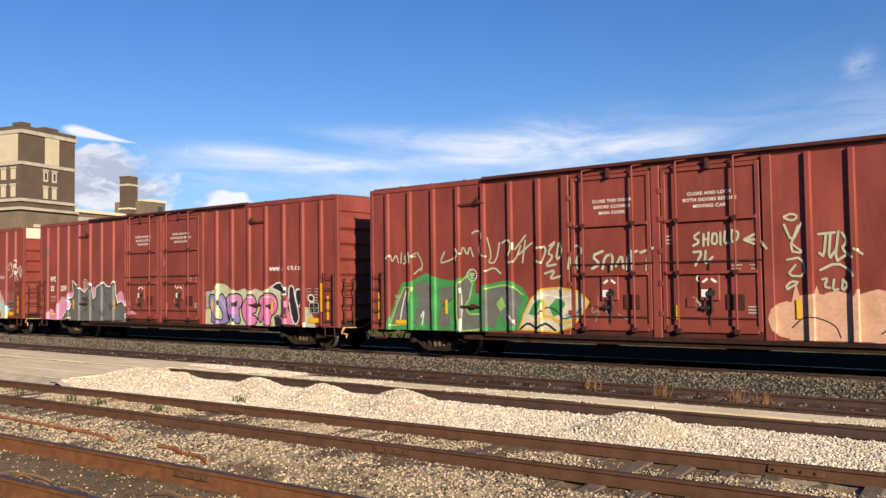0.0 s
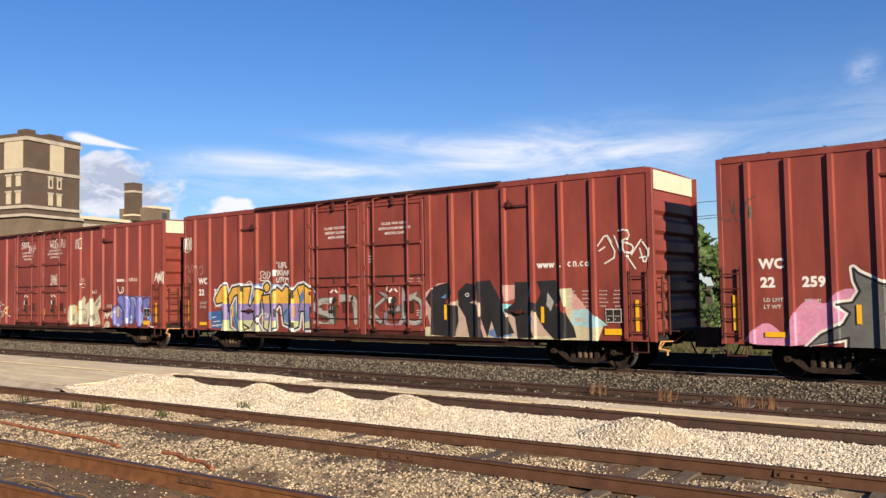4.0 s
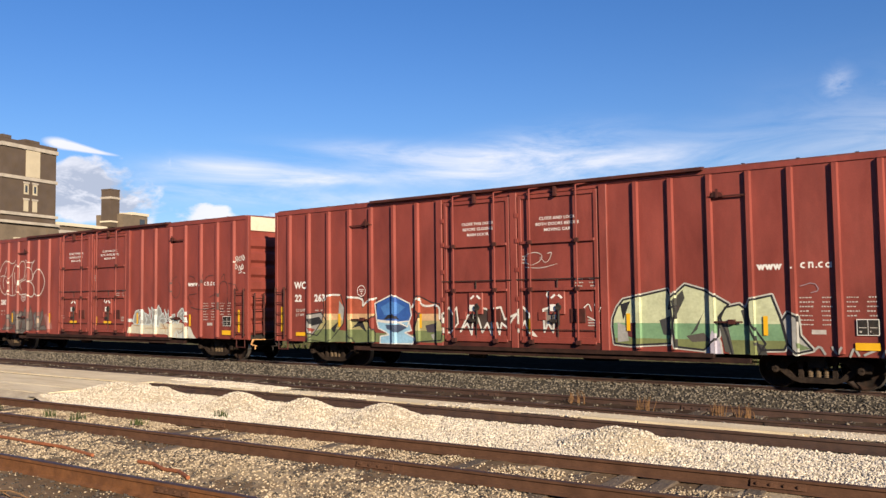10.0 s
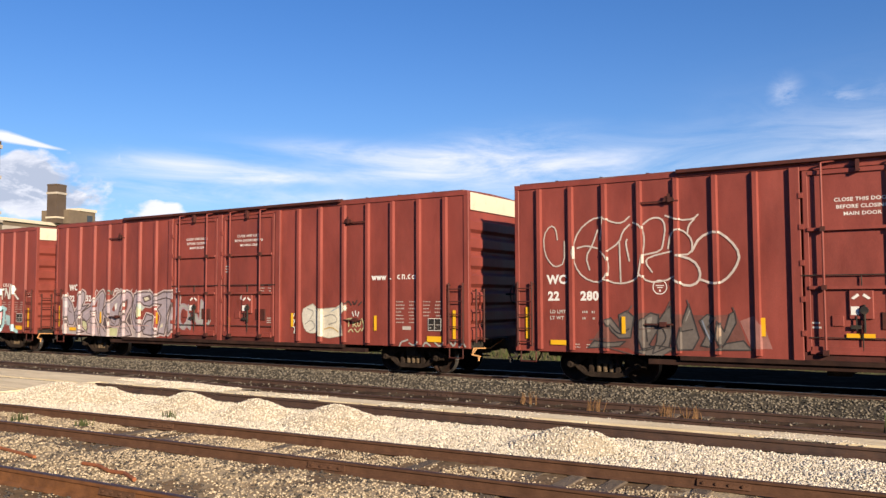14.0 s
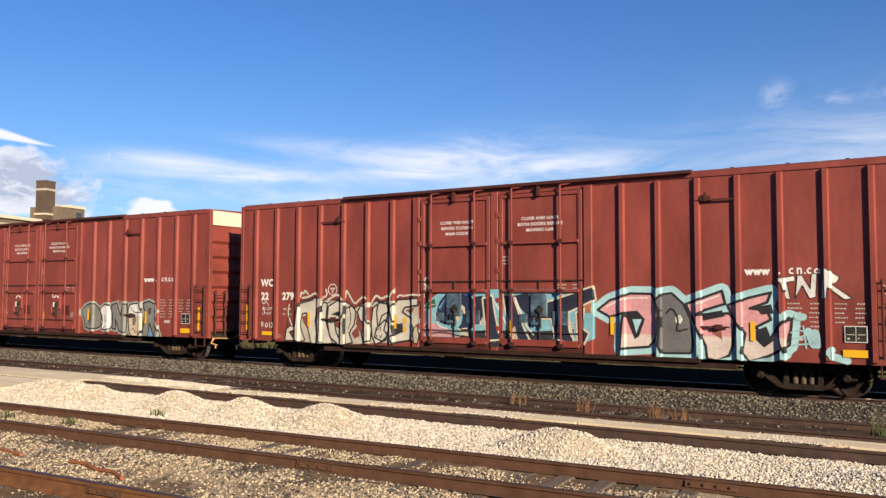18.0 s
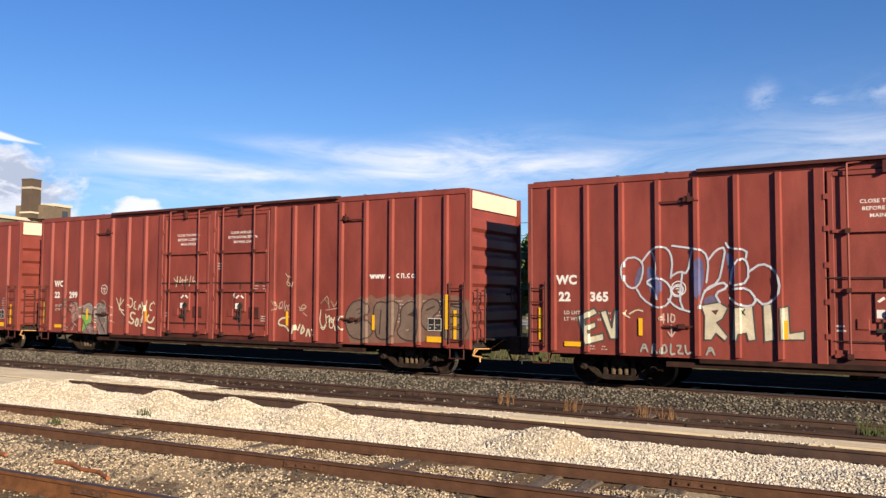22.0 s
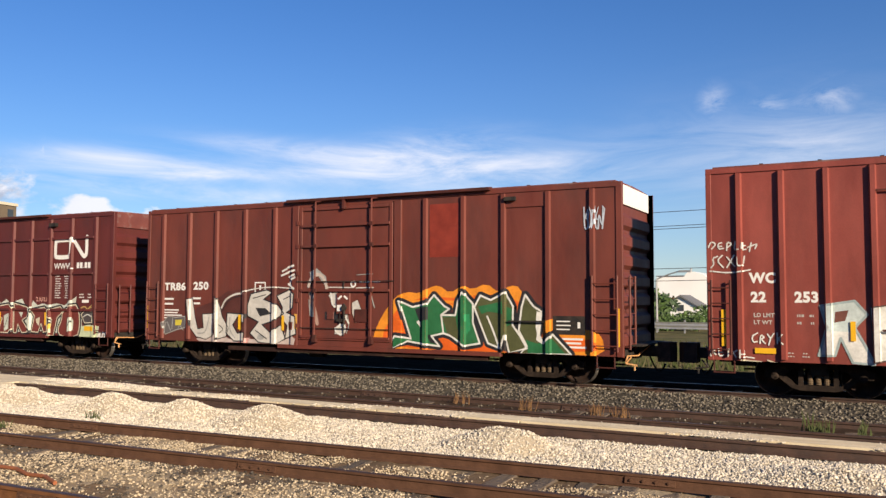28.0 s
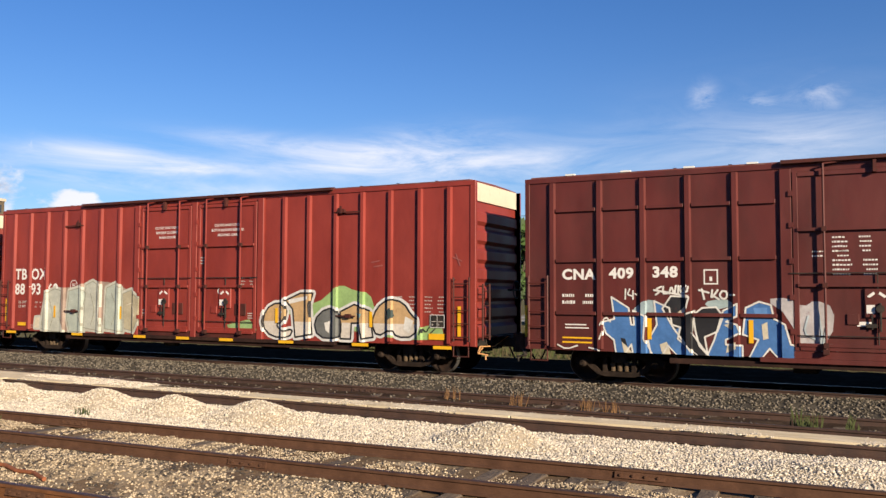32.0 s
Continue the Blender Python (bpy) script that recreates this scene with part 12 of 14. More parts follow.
def graffiti_tr(r, B):
    p = Piece(B, 36)
    p.ground(paint(0.075, 0.024, 0.019), [(2.22, 1.85), (2.87, 2.03), (3.52, 2.37), (4.43, 2.48), (5.31, 2.53), (5.85, 2.44), (5.97, 1.88), (5.88, 1.12), (5.35, 0.84), (3.09, 0.77), (2.25, 0.86)])
    p.ground(paint(0.44, 0.36, 0.33), [(2.25, 0.86), (2.61, 1.01), (3.20, 1.06), (3.67, 0.89), (4.46, 0.91), (5.56, 0.88), (5.88, 1.20), (6.24, 0.96), (6.20, 0.76), (4.47, 0.76), (2.37, 0.76)])
    p.ground(paint(0.46, 0.26, 0.24), [(3.90, 0.90), (4.46, 0.95), (4.38, 0.76), (3.97, 0.76)])
    p.form(paint(0.47, 0.45, 0.41), BLACK_P, 0.025, [(1.84, 2.12), (2.06, 2.17), (2.18, 1.58), (2.31, 1.18), (2.55, 1.22), (2.49, 1.65), (2.97, 1.68), (3.03, 1.02), (2.66, 0.85), (2.25, 0.93), (1.97, 1.21)], 0)
    p.line(LGREY_P, 0.04, [(2.32, 1.04), (2.65, 1.05), (2.78, 1.55)])
    p.form(paint(0.47, 0.45, 0.41), BLACK_P, 0.025, [(3.05, 2.23), (3.25, 1.86), (3.33, 1.59), (3.59, 1.24), (3.50, 0.96), (3.09, 0.86), (3.04, 1.59)], 0)
    p.line(BLACK_P, 0.025, [(3.19, 1.32), (3.41, 1.20), (3.22, 1.06)])
    p.form(paint(0.47, 0.45, 0.41), BLACK_P, 0.035, [(3.53, 1.70), (4.27, 1.67), (4.25, 1.40), (3.95, 1.57), (3.77, 1.33), (3.96, 1.08), (4.26, 1.12), (4.26, 0.84), (3.83, 0.83), (3.50, 1.07)], 0)
    p.line(LGREY_P, 0.03, [(3.65, 1.56), (3.64, 1.16), (3.87, 0.93)])
    p.patch(paint(0.50, 0.27, 0.05), [(4.02, 1.65), (4.15, 1.66), (4.17, 1.17), (4.03, 1.16)])
    p.form(paint(0.47, 0.45, 0.41), BLACK_P, 0.035, [(4.35, 1.95), (4.48, 2.30), (5.10, 2.42), (5.32, 2.34), (4.99, 2.13), (5.54, 1.96), (5.76, 1.71), (5.38, 1.48), (4.94, 1.36), (5.23, 1.14), (5.66, 1.37), (5.84, 0.95), (5.48, 0.77), (4.80, 0.82), (4.46, 1.09), (4.79, 1.44), (4.36, 1.61)], 0)
    p.patch(BLACK_P, [(4.67, 1.87), (5.06, 1.86), (5.29, 1.69), (4.85, 1.61)])
    p.line(BLACK_P, 0.025, [(4.57, 2.16), (5.06, 2.27)])
    p.line(BLACK_P, 0.03, [(4.68, 1.18), (5.13, 0.93)])
    p.patch(LGREY_P, [(4.80, 1.06), (5.04, 1.00), (4.95, 0.89), (4.73, 0.92)])
    p.form(paint(0.47, 0.45, 0.41), BLACK_P, 0.035, [(5.49, 2.24), (5.96, 2.42), (6.18, 2.30), (6.14, 1.88), (5.87, 1.74), (6.23, 1.63), (6.28, 1.10), (5.82, 0.95), (5.90, 1.34), (5.64, 1.59), (5.72, 1.88)], 0)
    p.line(BLACK_P, 0.025, [(5.75, 2.13), (6.01, 2.24)])
    p.patch(paint(0.12, 0.03, 0.02), [(5.94, 1.46), (6.15, 1.46), (6.13, 1.23), (5.96, 1.22)])
    p.patch(paint(0.50, 0.27, 0.05), [(6.21, 1.70), (6.31, 1.70), (6.32, 1.26), (6.21, 1.26)])
    p.line(paint(0.47, 0.45, 0.41), 0.06, [(3.30, 1.86), (3.45, 2.12), (3.80, 2.28), (4.16, 2.32)])
    p.line(BLACK_P, 0.03, [(3.34, 1.77), (3.52, 2.05), (3.84, 2.20), (4.16, 2.23)])
    p.line(paint(0.47, 0.45, 0.41), 0.035, [(4.16, 2.36), (4.65, 2.46), (5.31, 2.51), (6.09, 2.46)])
    p.form(paint(0.10, 0.09, 0.09), LGREY_P, 0.025, [(0.74, 1.33), (0.99, 1.56), (1.36, 1.53), (1.74, 1.57), (1.77, 1.21), (1.38, 1.13), (0.88, 0.97)], 0)
    p.patch(paint(0.50, 0.42, 0.05), [(1.32, 1.45), (1.62, 1.46), (1.57, 1.28), (1.32, 1.27)])
    p.scrawl(LGREY_P, 0.025, [(0.82, 1.00), (0.91, 1.47), (1.13, 1.10)])
    p.scrawl(LGREY_P, 0.025, [(1.18, 1.16), (1.21, 1.53)])
    p.scrawl(LGREY_P, 0.025, [(1.43, 1.13), (1.52, 1.29), (1.68, 1.13)])
    p.done(r, "white and black spray-painted lettering")
    p = Piece(B, 40)
    p.form(paint(0.47, 0.45, 0.41), paint(0.10, 0.05, 0.04), 0.02, [(7.41, 2.27), (7.73, 2.39), (7.85, 2.14), (8.05, 2.05), (8.00, 1.66), (7.81, 1.90), (7.58, 2.01)], 0)
    p.form(paint(0.47, 0.45, 0.41), paint(0.10, 0.05, 0.04), 0.02, [(8.24, 2.05), (8.44, 2.14), (8.59, 1.82), (8.56, 1.58), (8.37, 1.47), (8.25, 1.74)], 0)
    p.form(paint(0.47, 0.45, 0.41), paint(0.10, 0.05, 0.04), 0.02, [(7.63, 1.13), (7.82, 1.46), (8.06, 1.43), (7.92, 1.13)], 0)
    p.patch(LGREY_P, [(6.73, 2.94), (6.99, 3.05), (7.32, 2.80), (7.39, 2.47), (7.20, 2.64), (7.00, 2.87), (6.79, 2.64)])
    p.patch(LGREY_P, [(6.70, 2.14), (6.91, 1.97), (6.93, 1.61), (6.75, 1.64)])
    p.patch(BLACK_P, [(7.30, 1.78), (7.78, 1.78), (7.78, 1.55), (7.30, 1.55)])
    p.patch(LGREY_P, [(7.36, 1.70), (7.58, 1.70), (7.58, 1.65), (7.36, 1.65)])
    p.line(paint(0.47, 0.45, 0.41), 0.03, [(7.41, 2.49), (8.30, 2.48)])
    p.line(paint(0.47, 0.45, 0.41), 0.03, [(8.39, 2.47), (8.97, 2.48)])
    p.line(LGREY_P, 0.02, [(8.39, 2.84), (8.96, 2.87)])
    p.line(LGREY_P, 0.03, [(6.90, 2.30), (6.81, 1.97)])
    p.line(LGREY_P, 0.035, [(8.88, 2.31), (9.01, 1.91)])
    p.line(LGREY_P, 0.03, [(8.01, 1.98), (8.17, 1.42), (8.06, 1.17)])
    p.done(r, "white figure scrawled over the door")
    p = Piece(B, 37)
    p.scrawl(WHITE_P, 0.06, [(5.70, 2.98), (5.87, 3.05)])
    p.scrawl(WHITE_P, 0.06, [(5.67, 2.85), (5.91, 2.93)])
    p.scrawl(WHITE_P, 0.06, [(5.91, 3.09), (6.16, 3.14)])
    p.scrawl(WHITE_P, 0.06, [(5.93, 2.95), (6.19, 3.00)])
    p.scrawl(WHITE_P, 0.06, [(5.96, 2.80), (6.19, 2.87)])
    p.scrawl(WHITE_P, 0.06, [(6.06, 2.72), (6.21, 2.79)])
    p.scrawl(WHITE_P, 0.06, [(5.93, 2.59), (6.18, 2.45)])
    p.scrawl(WHITE_P, 0.06, [(6.06, 2.85), (6.00, 2.59)])
    p.scrawl(paint(0.42, 0.36, 0.32), 0.1, [(6.70, 2.52), (6.76, 2.71), (6.93, 2.86), (7.15, 2.86), (7.31, 2.64), (7.36, 2.45)])
    p.scrawl(paint(0.34, 0.22, 0.18), 0.12, [(6.80, 2.07), (6.94, 1.84), (7.03, 1.43)])
    p.scrawl(paint(0.34, 0.22, 0.18), 0.12, [(6.77, 2.32), (6.84, 2.00)])
    p.scrawl(WHITE_P, 0.06, [(7.50, 2.33), (7.58, 1.91), (7.81, 1.98), (7.78, 2.28)])
    p.scrawl(WHITE_P, 0.06, [(7.96, 2.01), (8.12, 1.89), (8.02, 1.64), (8.14, 1.46)])
    p.scrawl(WHITE_P, 0.06, [(7.69, 1.30), (7.91, 1.45), (8.06, 1.31), (7.92, 1.11), (7.71, 1.18), (7.67, 1.30)])
    p.tag(15.15, 15.7, 3.9, 4.45, paint(0.42, 0.46, 0.52), 4, 0.05)
    p.done(r, "white scrawls on door and end bay")
    p = Piece(B, 38)
    p.ground(paint(0.62, 0.22, 0.02), [(8.95, 1.11), (9.27, 1.73), (9.69, 2.20), (10.00, 2.36), (10.46, 2.31), (10.76, 2.48), (11.05, 2.54), (11.38, 2.31), (11.77, 2.54), (12.05, 2.41), (12.46, 2.59), (12.83, 2.32), (13.14, 2.53), (13.42, 2.48), (13.55, 2.05), (14.05, 1.60), (14.37, 1.70), (14.67, 1.42), (15.21, 1.43), (15.57, 1.31), (15.65, 0.79), (14.70, 0.76), (10.07, 0.76), (8.98, 0.76)], 1)
    p.ground(paint(0.58, 0.10, 0.012), [(9.22, 1.12), (9.62, 1.73), (10.08, 2.10), (10.83, 2.24), (11.55, 2.18), (12.53, 2.32), (13.33, 2.18), (13.52, 1.85), (13.96, 1.40), (14.70, 1.16), (15.42, 1.19), (15.44, 0.81), (9.46, 0.76)], 1)
    p.form(paint(0.022, 0.12, 0.045), WHITE_P, 0.05, [(9.80, 2.10), (10.23, 1.94), (10.68, 2.03), (10.90, 2.27), (11.00, 2.17), (11.21, 1.97), (11.36, 1.90), (11.12, 1.73), (11.19, 1.24), (10.82, 1.16), (11.07, 0.89), (10.52, 0.94), (10.07, 1.00), (9.61, 0.77), (9.43, 0.76), (9.69, 1.13), (10.18, 1.07), (10.00, 1.57)], 0, BLACK_P, 0.17)
    p.patch(BLACK_P, [(10.30, 1.89), (10.68, 1.96), (10.71, 1.61), (10.45, 1.53)])
    p.patch(WHITE_P, [(10.35, 1.53), (10.48, 1.63), (10.47, 1.39)])
    p.patch(BLACK_P, [(10.67, 1.19), (10.85, 1.19), (11.00, 0.94), (10.79, 0.98)])
    p.form(paint(0.022, 0.12, 0.045), WHITE_P, 0.05, [(11.12, 1.73), (11.55, 1.73), (11.62, 2.11), (11.77, 2.34), (12.07, 2.04), (12.07, 1.54), (12.27, 1.00), (11.82, 0.92), (11.40, 1.18), (11.19, 1.24)], 0, BLACK_P, 0.17)
    p.patch(paint(0.07, 0.075, 0.03), [(11.15, 1.67), (11.55, 1.68), (11.68, 1.08), (11.33, 1.18)])
    p.patch(paint(0.03, 0.22, 0.09), [(11.80, 1.76), (11.97, 1.77), (12.00, 1.36), (11.88, 1.22)])
    p.form(paint(0.07, 0.075, 0.03), WHITE_P, 0.05, [(12.11, 1.95), (12.29, 2.26), (12.59, 2.14), (13.00, 2.34), (13.22, 1.98), (13.21, 1.49), (13.41, 1.23), (13.60, 0.91), (13.11, 0.76), (12.99, 1.22), (12.88, 0.88), (12.51, 1.01), (12.31, 1.47)], 0, BLACK_P, 0.17)
    p.patch(paint(0.022, 0.12, 0.045), [(12.22, 1.97), (12.59, 2.04), (12.93, 2.11), (12.95, 1.78), (12.52, 1.84), (12.32, 1.77)])
    p.patch(paint(0.022, 0.12, 0.045), [(13.00, 1.98), (13.19, 1.92), (13.16, 1.52), (13.03, 1.45)])
    p.line(WHITE_P, 0.05, [(12.49, 1.71), (12.65, 1.37), (12.81, 0.95)])
    p.form(paint(0.07, 0.075, 0.03), WHITE_P, 0.05, [(13.46, 1.96), (13.56, 2.28), (13.78, 1.99), (13.99, 1.86), (13.88, 1.14), (14.04, 1.05), (14.30, 1.28), (14.78, 0.79), (13.44, 0.76), (13.60, 0.97), (13.38, 1.36)], 0, BLACK_P, 0.17)
    p.patch(paint(0.022, 0.12, 0.045), [(13.57, 1.13), (13.89, 1.04), (14.27, 1.18), (14.64, 0.80), (13.63, 0.76)])
    p.patch(WHITE_P, [(13.87, 1.86), (14.02, 1.82), (13.96, 1.27), (14.06, 1.08), (13.91, 1.11), (13.84, 1.46)])
    p.done(r, "green spray-painted lettering edged white on orange")


def graffiti_cn(r, B):
    p = Piece(B, 39)
    p.ground(paint(0.28, 0.36, 0.38), [(2.71, 1.80), (3.06, 2.07), (3.32, 2.03), (3.58, 1.81), (2.78, 1.66)], 1)
    p.ground(paint(0.30, 0.38, 0.38), [(4.36, 2.01), (4.86, 2.11), (5.10, 1.95), (4.61, 1.82)], 1)
    p.ground(paint(0.38, 0.36, 0.36), [(5.70, 2.09), (6.23, 2.13), (6.51, 1.91), (6.74, 2.09), (7.13, 1.91), (7.06, 1.24), (6.49, 0.76), (6.22, 1.72)], 1)
    p.form(paint(0.055, 0.145, 0.34), WHITE_P, 0.04, [(2.23, 2.12), (2.65, 1.86), (2.71, 1.46), (2.78, 1.46), (2.75, 1.80), (3.05, 1.67), (3.01, 1.13), (3.20, 0.76), (2.74, 0.76), (2.71, 0.99), (2.57, 0.76), (2.33, 0.76), (2.29, 1.08), (2.09, 1.24), (1.99, 1.51), (2.30, 1.59)], 0)
    p.patch(CREAM_P, [(2.47, 1.05), (2.62, 0.92), (2.73, 0.76), (2.53, 0.76)])
    p.patch(BLACK_P, [(2.45, 1.14), (2.56, 1.12), (2.66, 0.78), (2.50, 0.95)])
    p.form(paint(0.055, 0.145, 0.34), WHITE_P, 0.04, [(3.26, 2.03), (3.61, 1.87), (3.67, 1.48), (3.86, 1.42), (3.80, 1.15), (4.24, 0.76), (3.76, 0.76), (3.57, 0.99), (3.46, 0.76), (3.17, 0.76), (3.11, 1.10), (3.32, 1.47)], 0)
    p.patch(CREAM_P, [(3.38, 1.01), (3.55, 1.08), (3.64, 0.76), (3.44, 0.76)])
    p.form(BLACK_P, WHITE_P, 0.04, [(3.45, 1.85), (3.65, 2.15), (4.07, 2.13), (4.00, 1.88), (3.84, 1.68), (4.19, 1.81), (4.12, 1.29), (4.49, 0.76), (4.15, 0.76), (3.90, 1.13), (3.71, 1.39)], 0)
    p.patch(CREAM_P, [(3.78, 1.74), (4.00, 1.94), (3.97, 1.79), (3.84, 1.65)])
    p.form(BLACK_P, WHITE_P, 0.04, [(4.16, 1.72), (4.36, 1.88), (4.67, 1.90), (4.82, 1.69), (4.69, 1.34), (4.41, 1.21), (4.47, 0.76), (4.28, 1.01), (4.20, 1.36)], 0)
    p.form(paint(0.055, 0.145, 0.34), WHITE_P, 0.04, [(4.82, 1.82), (5.13, 1.98), (5.12, 1.70), (4.88, 1.57), (5.12, 1.51), (5.18, 1.32), (4.87, 1.16), (4.87, 1.05), (5.23, 1.04), (5.23, 0.76), (4.46, 0.76), (4.62, 1.15)], 0)
    p.patch(CREAM_P, [(4.90, 1.03), (5.09, 1.12), (5.09, 0.96), (4.87, 0.86)])
    p.patch(CREAM_P, [(4.83, 1.50), (5.03, 1.54), (5.00, 1.38)])
    p.form(paint(0.055, 0.145, 0.34), WHITE_P, 0.04, [(5.31, 1.89), (5.59, 2.03), (5.84, 1.96), (5.90, 1.65), (6.13, 1.53), (6.24, 1.10), (6.41, 1.04), (6.38, 0.76), (5.97, 0.76), (5.80, 0.99), (5.65, 0.76), (5.38, 0.76), (5.57, 1.18), (5.24, 1.29)], 0)
    p.patch(paint(0.10, 0.22, 0.45), [(5.46, 1.89), (5.76, 1.90), (5.76, 1.71), (5.52, 1.70)])
    p.patch(CREAM_P, [(5.64, 1.52), (5.76, 1.58), (5.78, 1.21), (5.67, 1.18)])
    p.scrawl(WHITE_P, 0.035, [(2.58, 2.31), (2.57, 2.07)])
    p.scrawl(WHITE_P, 0.035, [(2.68, 2.31), (2.62, 2.18), (2.73, 2.15)])
    p.scrawl(WHITE_P, 0.035, [(2.76, 2.27), (2.76, 2.07)])
    p.scrawl(WHITE_P, 0.035, [(2.81, 2.20), (2.84, 2.18)])
    p.scrawl(WHITE_P, 0.045, [(3.43, 2.37), (3.30, 2.31), (3.40, 2.26), (3.30, 2.18)])
    p.scrawl(WHITE_P, 0.045, [(3.48, 2.37), (3.46, 2.21), (3.56, 2.21)])
    p.scrawl(WHITE_P, 0.045, [(3.61, 2.21), (3.67, 2.39), (3.72, 2.21)])
    p.scrawl(WHITE_P, 0.045, [(3.74, 2.21), (3.77, 2.39)])
    p.scrawl(WHITE_P, 0.045, [(3.83, 2.39), (3.82, 2.23)])
    p.scrawl(WHITE_P, 0.045, [(3.88, 2.38), (3.87, 2.23), (3.95, 2.23)])
    p.scrawl(WHITE_P, 0.045, [(4.01, 2.39), (3.93, 2.31), (4.03, 2.23), (4.06, 2.37)])
    p.scrawl(WHITE_P, 0.045, [(3.26, 2.29), (4.05, 2.15)])
    p.scrawl(WHITE_P, 0.045, [(4.30, 2.29), (4.51, 2.23)])
    p.scrawl(WHITE_P, 0.045, [(4.36, 2.31), (4.41, 2.08)])
    p.scrawl(WHITE_P, 0.045, [(4.59, 2.29), (4.56, 2.08), (4.71, 2.29)])
    p.scrawl(WHITE_P, 0.045, [(4.59, 2.18), (4.73, 2.08)])
    p.scrawl(WHITE_P, 0.045, [(4.81, 2.27), (4.74, 2.18), (4.81, 2.08), (4.91, 2.11), (4.91, 2.26), (4.81, 2.27)])
    p.scrawl(WHITE_P, 0.045, [(4.98, 2.18), (5.08, 2.18)])
    p.scrawl(paint(0.36, 0.42, 0.44), 0.04, [(6.60, 1.72), (6.50, 1.35), (6.73, 1.23)])
    p.scrawl(paint(0.36, 0.42, 0.44), 0.04, [(6.79, 1.85), (6.89, 1.24), (6.72, 0.93)])
    p.scrawl(paint(0.36, 0.42, 0.44), 0.04, [(6.95, 1.48), (6.83, 0.76)])
    p.scrawl(paint(0.36, 0.42, 0.44), 0.04, [(7.06, 1.12), (7.22, 0.88)])
    p.scrawl(paint(0.36, 0.42, 0.44), 0.04, [(6.61, 0.98), (6.83, 0.81)])
    p.scrawl(WHITE_P, 0.035, [(1.95, 1.44), (2.09, 1.65), (2.20, 1.52)])
    p.scrawl(WHITE_P, 0.035, [(2.02, 1.31), (1.94, 1.10)])
    p.scrawl(WHITE_P, 0.035, [(0.86, 0.93), (1.08, 0.82), (1.37, 0.92)])
    p.scrawl(WHITE_P, 0.035, [(1.66, 0.88), (1.94, 0.82)])
    p.done(r, "blue and black spray-painted lettering edged white")
    p = Piece(B, 41)
    p.ground(PALE_P, [(9.76, 1.62), (10.02, 2.19), (10.24, 1.92), (10.57, 2.10), (10.81, 1.93), (11.01, 2.00), (11.48, 2.11), (11.68, 1.86), (11.99, 1.79), (12.10, 2.05), (12.37, 1.87), (12.67, 1.94), (12.97, 1.88), (13.41, 1.95), (13.83, 1.88), (14.46, 2.20), (14.42, 1.89), (14.73, 1.69), (14.79, 0.99), (15.65, 1.18), (15.60, 0.78), (14.65, 0.76), (12.96, 0.94), (9.99, 0.84)])
    p.ground(paint(0.42, 0.47, 0.30), [(14.66, 1.12), (15.13, 1.23), (15.58, 1.18), (15.60, 0.78), (14.65, 0.76)])
    p.form(paint(0.135, 0.028, 0.022), CREAM_P, 0.035, [(10.02, 1.82), (10.81, 1.91), (11.01, 1.71), (11.00, 1.02), (10.81, 0.84), (10.16, 0.85), (10.36, 1.37), (9.99, 1.59)], 0, BLACK_P, 0.12)
    p.patch(PALE_P, [(10.45, 1.48), (10.73, 1.57), (10.78, 1.01), (10.49, 0.89)])
    p.line(BLACK_P, 0.03, [(10.52, 1.04), (10.68, 1.41)])
    p.form(paint(0.135, 0.028, 0.022), CREAM_P, 0.035, [(11.05, 1.94), (11.76, 1.81), (11.90, 1.51), (11.53, 1.32), (11.94, 0.90), (11.53, 0.86), (11.29, 1.17), (11.21, 0.85), (11.05, 0.85)], 0, BLACK_P, 0.12)
    p.patch(PALE_P, [(11.32, 1.61), (11.57, 1.61), (11.48, 1.42)])
    p.form(paint(0.135, 0.028, 0.022), CREAM_P, 0.035, [(12.01, 1.69), (12.75, 1.80), (12.97, 1.66), (13.02, 0.94), (12.74, 0.90), (12.60, 1.21), (12.44, 0.89), (12.07, 0.91), (12.22, 1.48)], 0, BLACK_P, 0.12)
    p.patch(CREAM_P, [(12.30, 1.37), (12.52, 1.45), (12.49, 1.12), (12.34, 1.23)])
    p.form(paint(0.135, 0.028, 0.022), CREAM_P, 0.035, [(13.00, 1.72), (13.62, 1.83), (13.79, 1.68), (13.47, 1.44), (13.28, 0.76), (13.04, 0.80), (13.18, 1.36), (12.94, 1.50)], 0, BLACK_P, 0.12)
    p.patch(YELLOW_P, [(12.99, 1.11), (13.11, 1.25), (13.11, 0.94)])
    p.form(paint(0.135, 0.028, 0.022), CREAM_P, 0.04, [(13.73, 1.65), (14.39, 1.97), (14.62, 1.69), (14.68, 1.13), (14.54, 0.76), (13.68, 0.76), (13.51, 1.02), (13.73, 1.37)], 1, BLACK_P, 0.12)
    p.patch(PALE_P, [(14.01, 1.27), (14.18, 1.48), (14.34, 1.35), (14.31, 1.01), (14.10, 0.95)])
    p.line(BLACK_P, 0.03, [(14.11, 1.14), (14.25, 1.41)])
    p.form(paint(0.06, 0.05, 0.05), CREAM_P, 0.03, [(14.73, 1.56), (14.93, 1.72), (15.33, 1.67), (15.39, 1.30), (14.93, 1.27)], 0, BLACK_P, 0.12)
    p.line(WHITE_P, 0.035, [(14.86, 1.49), (15.06, 1.59), (15.26, 1.50)])
    p.scrawl(paint(0.42, 0.28, 0.10), 0.04, [(14.73, 1.80), (14.93, 1.86), (15.06, 1.72), (15.27, 1.90)])
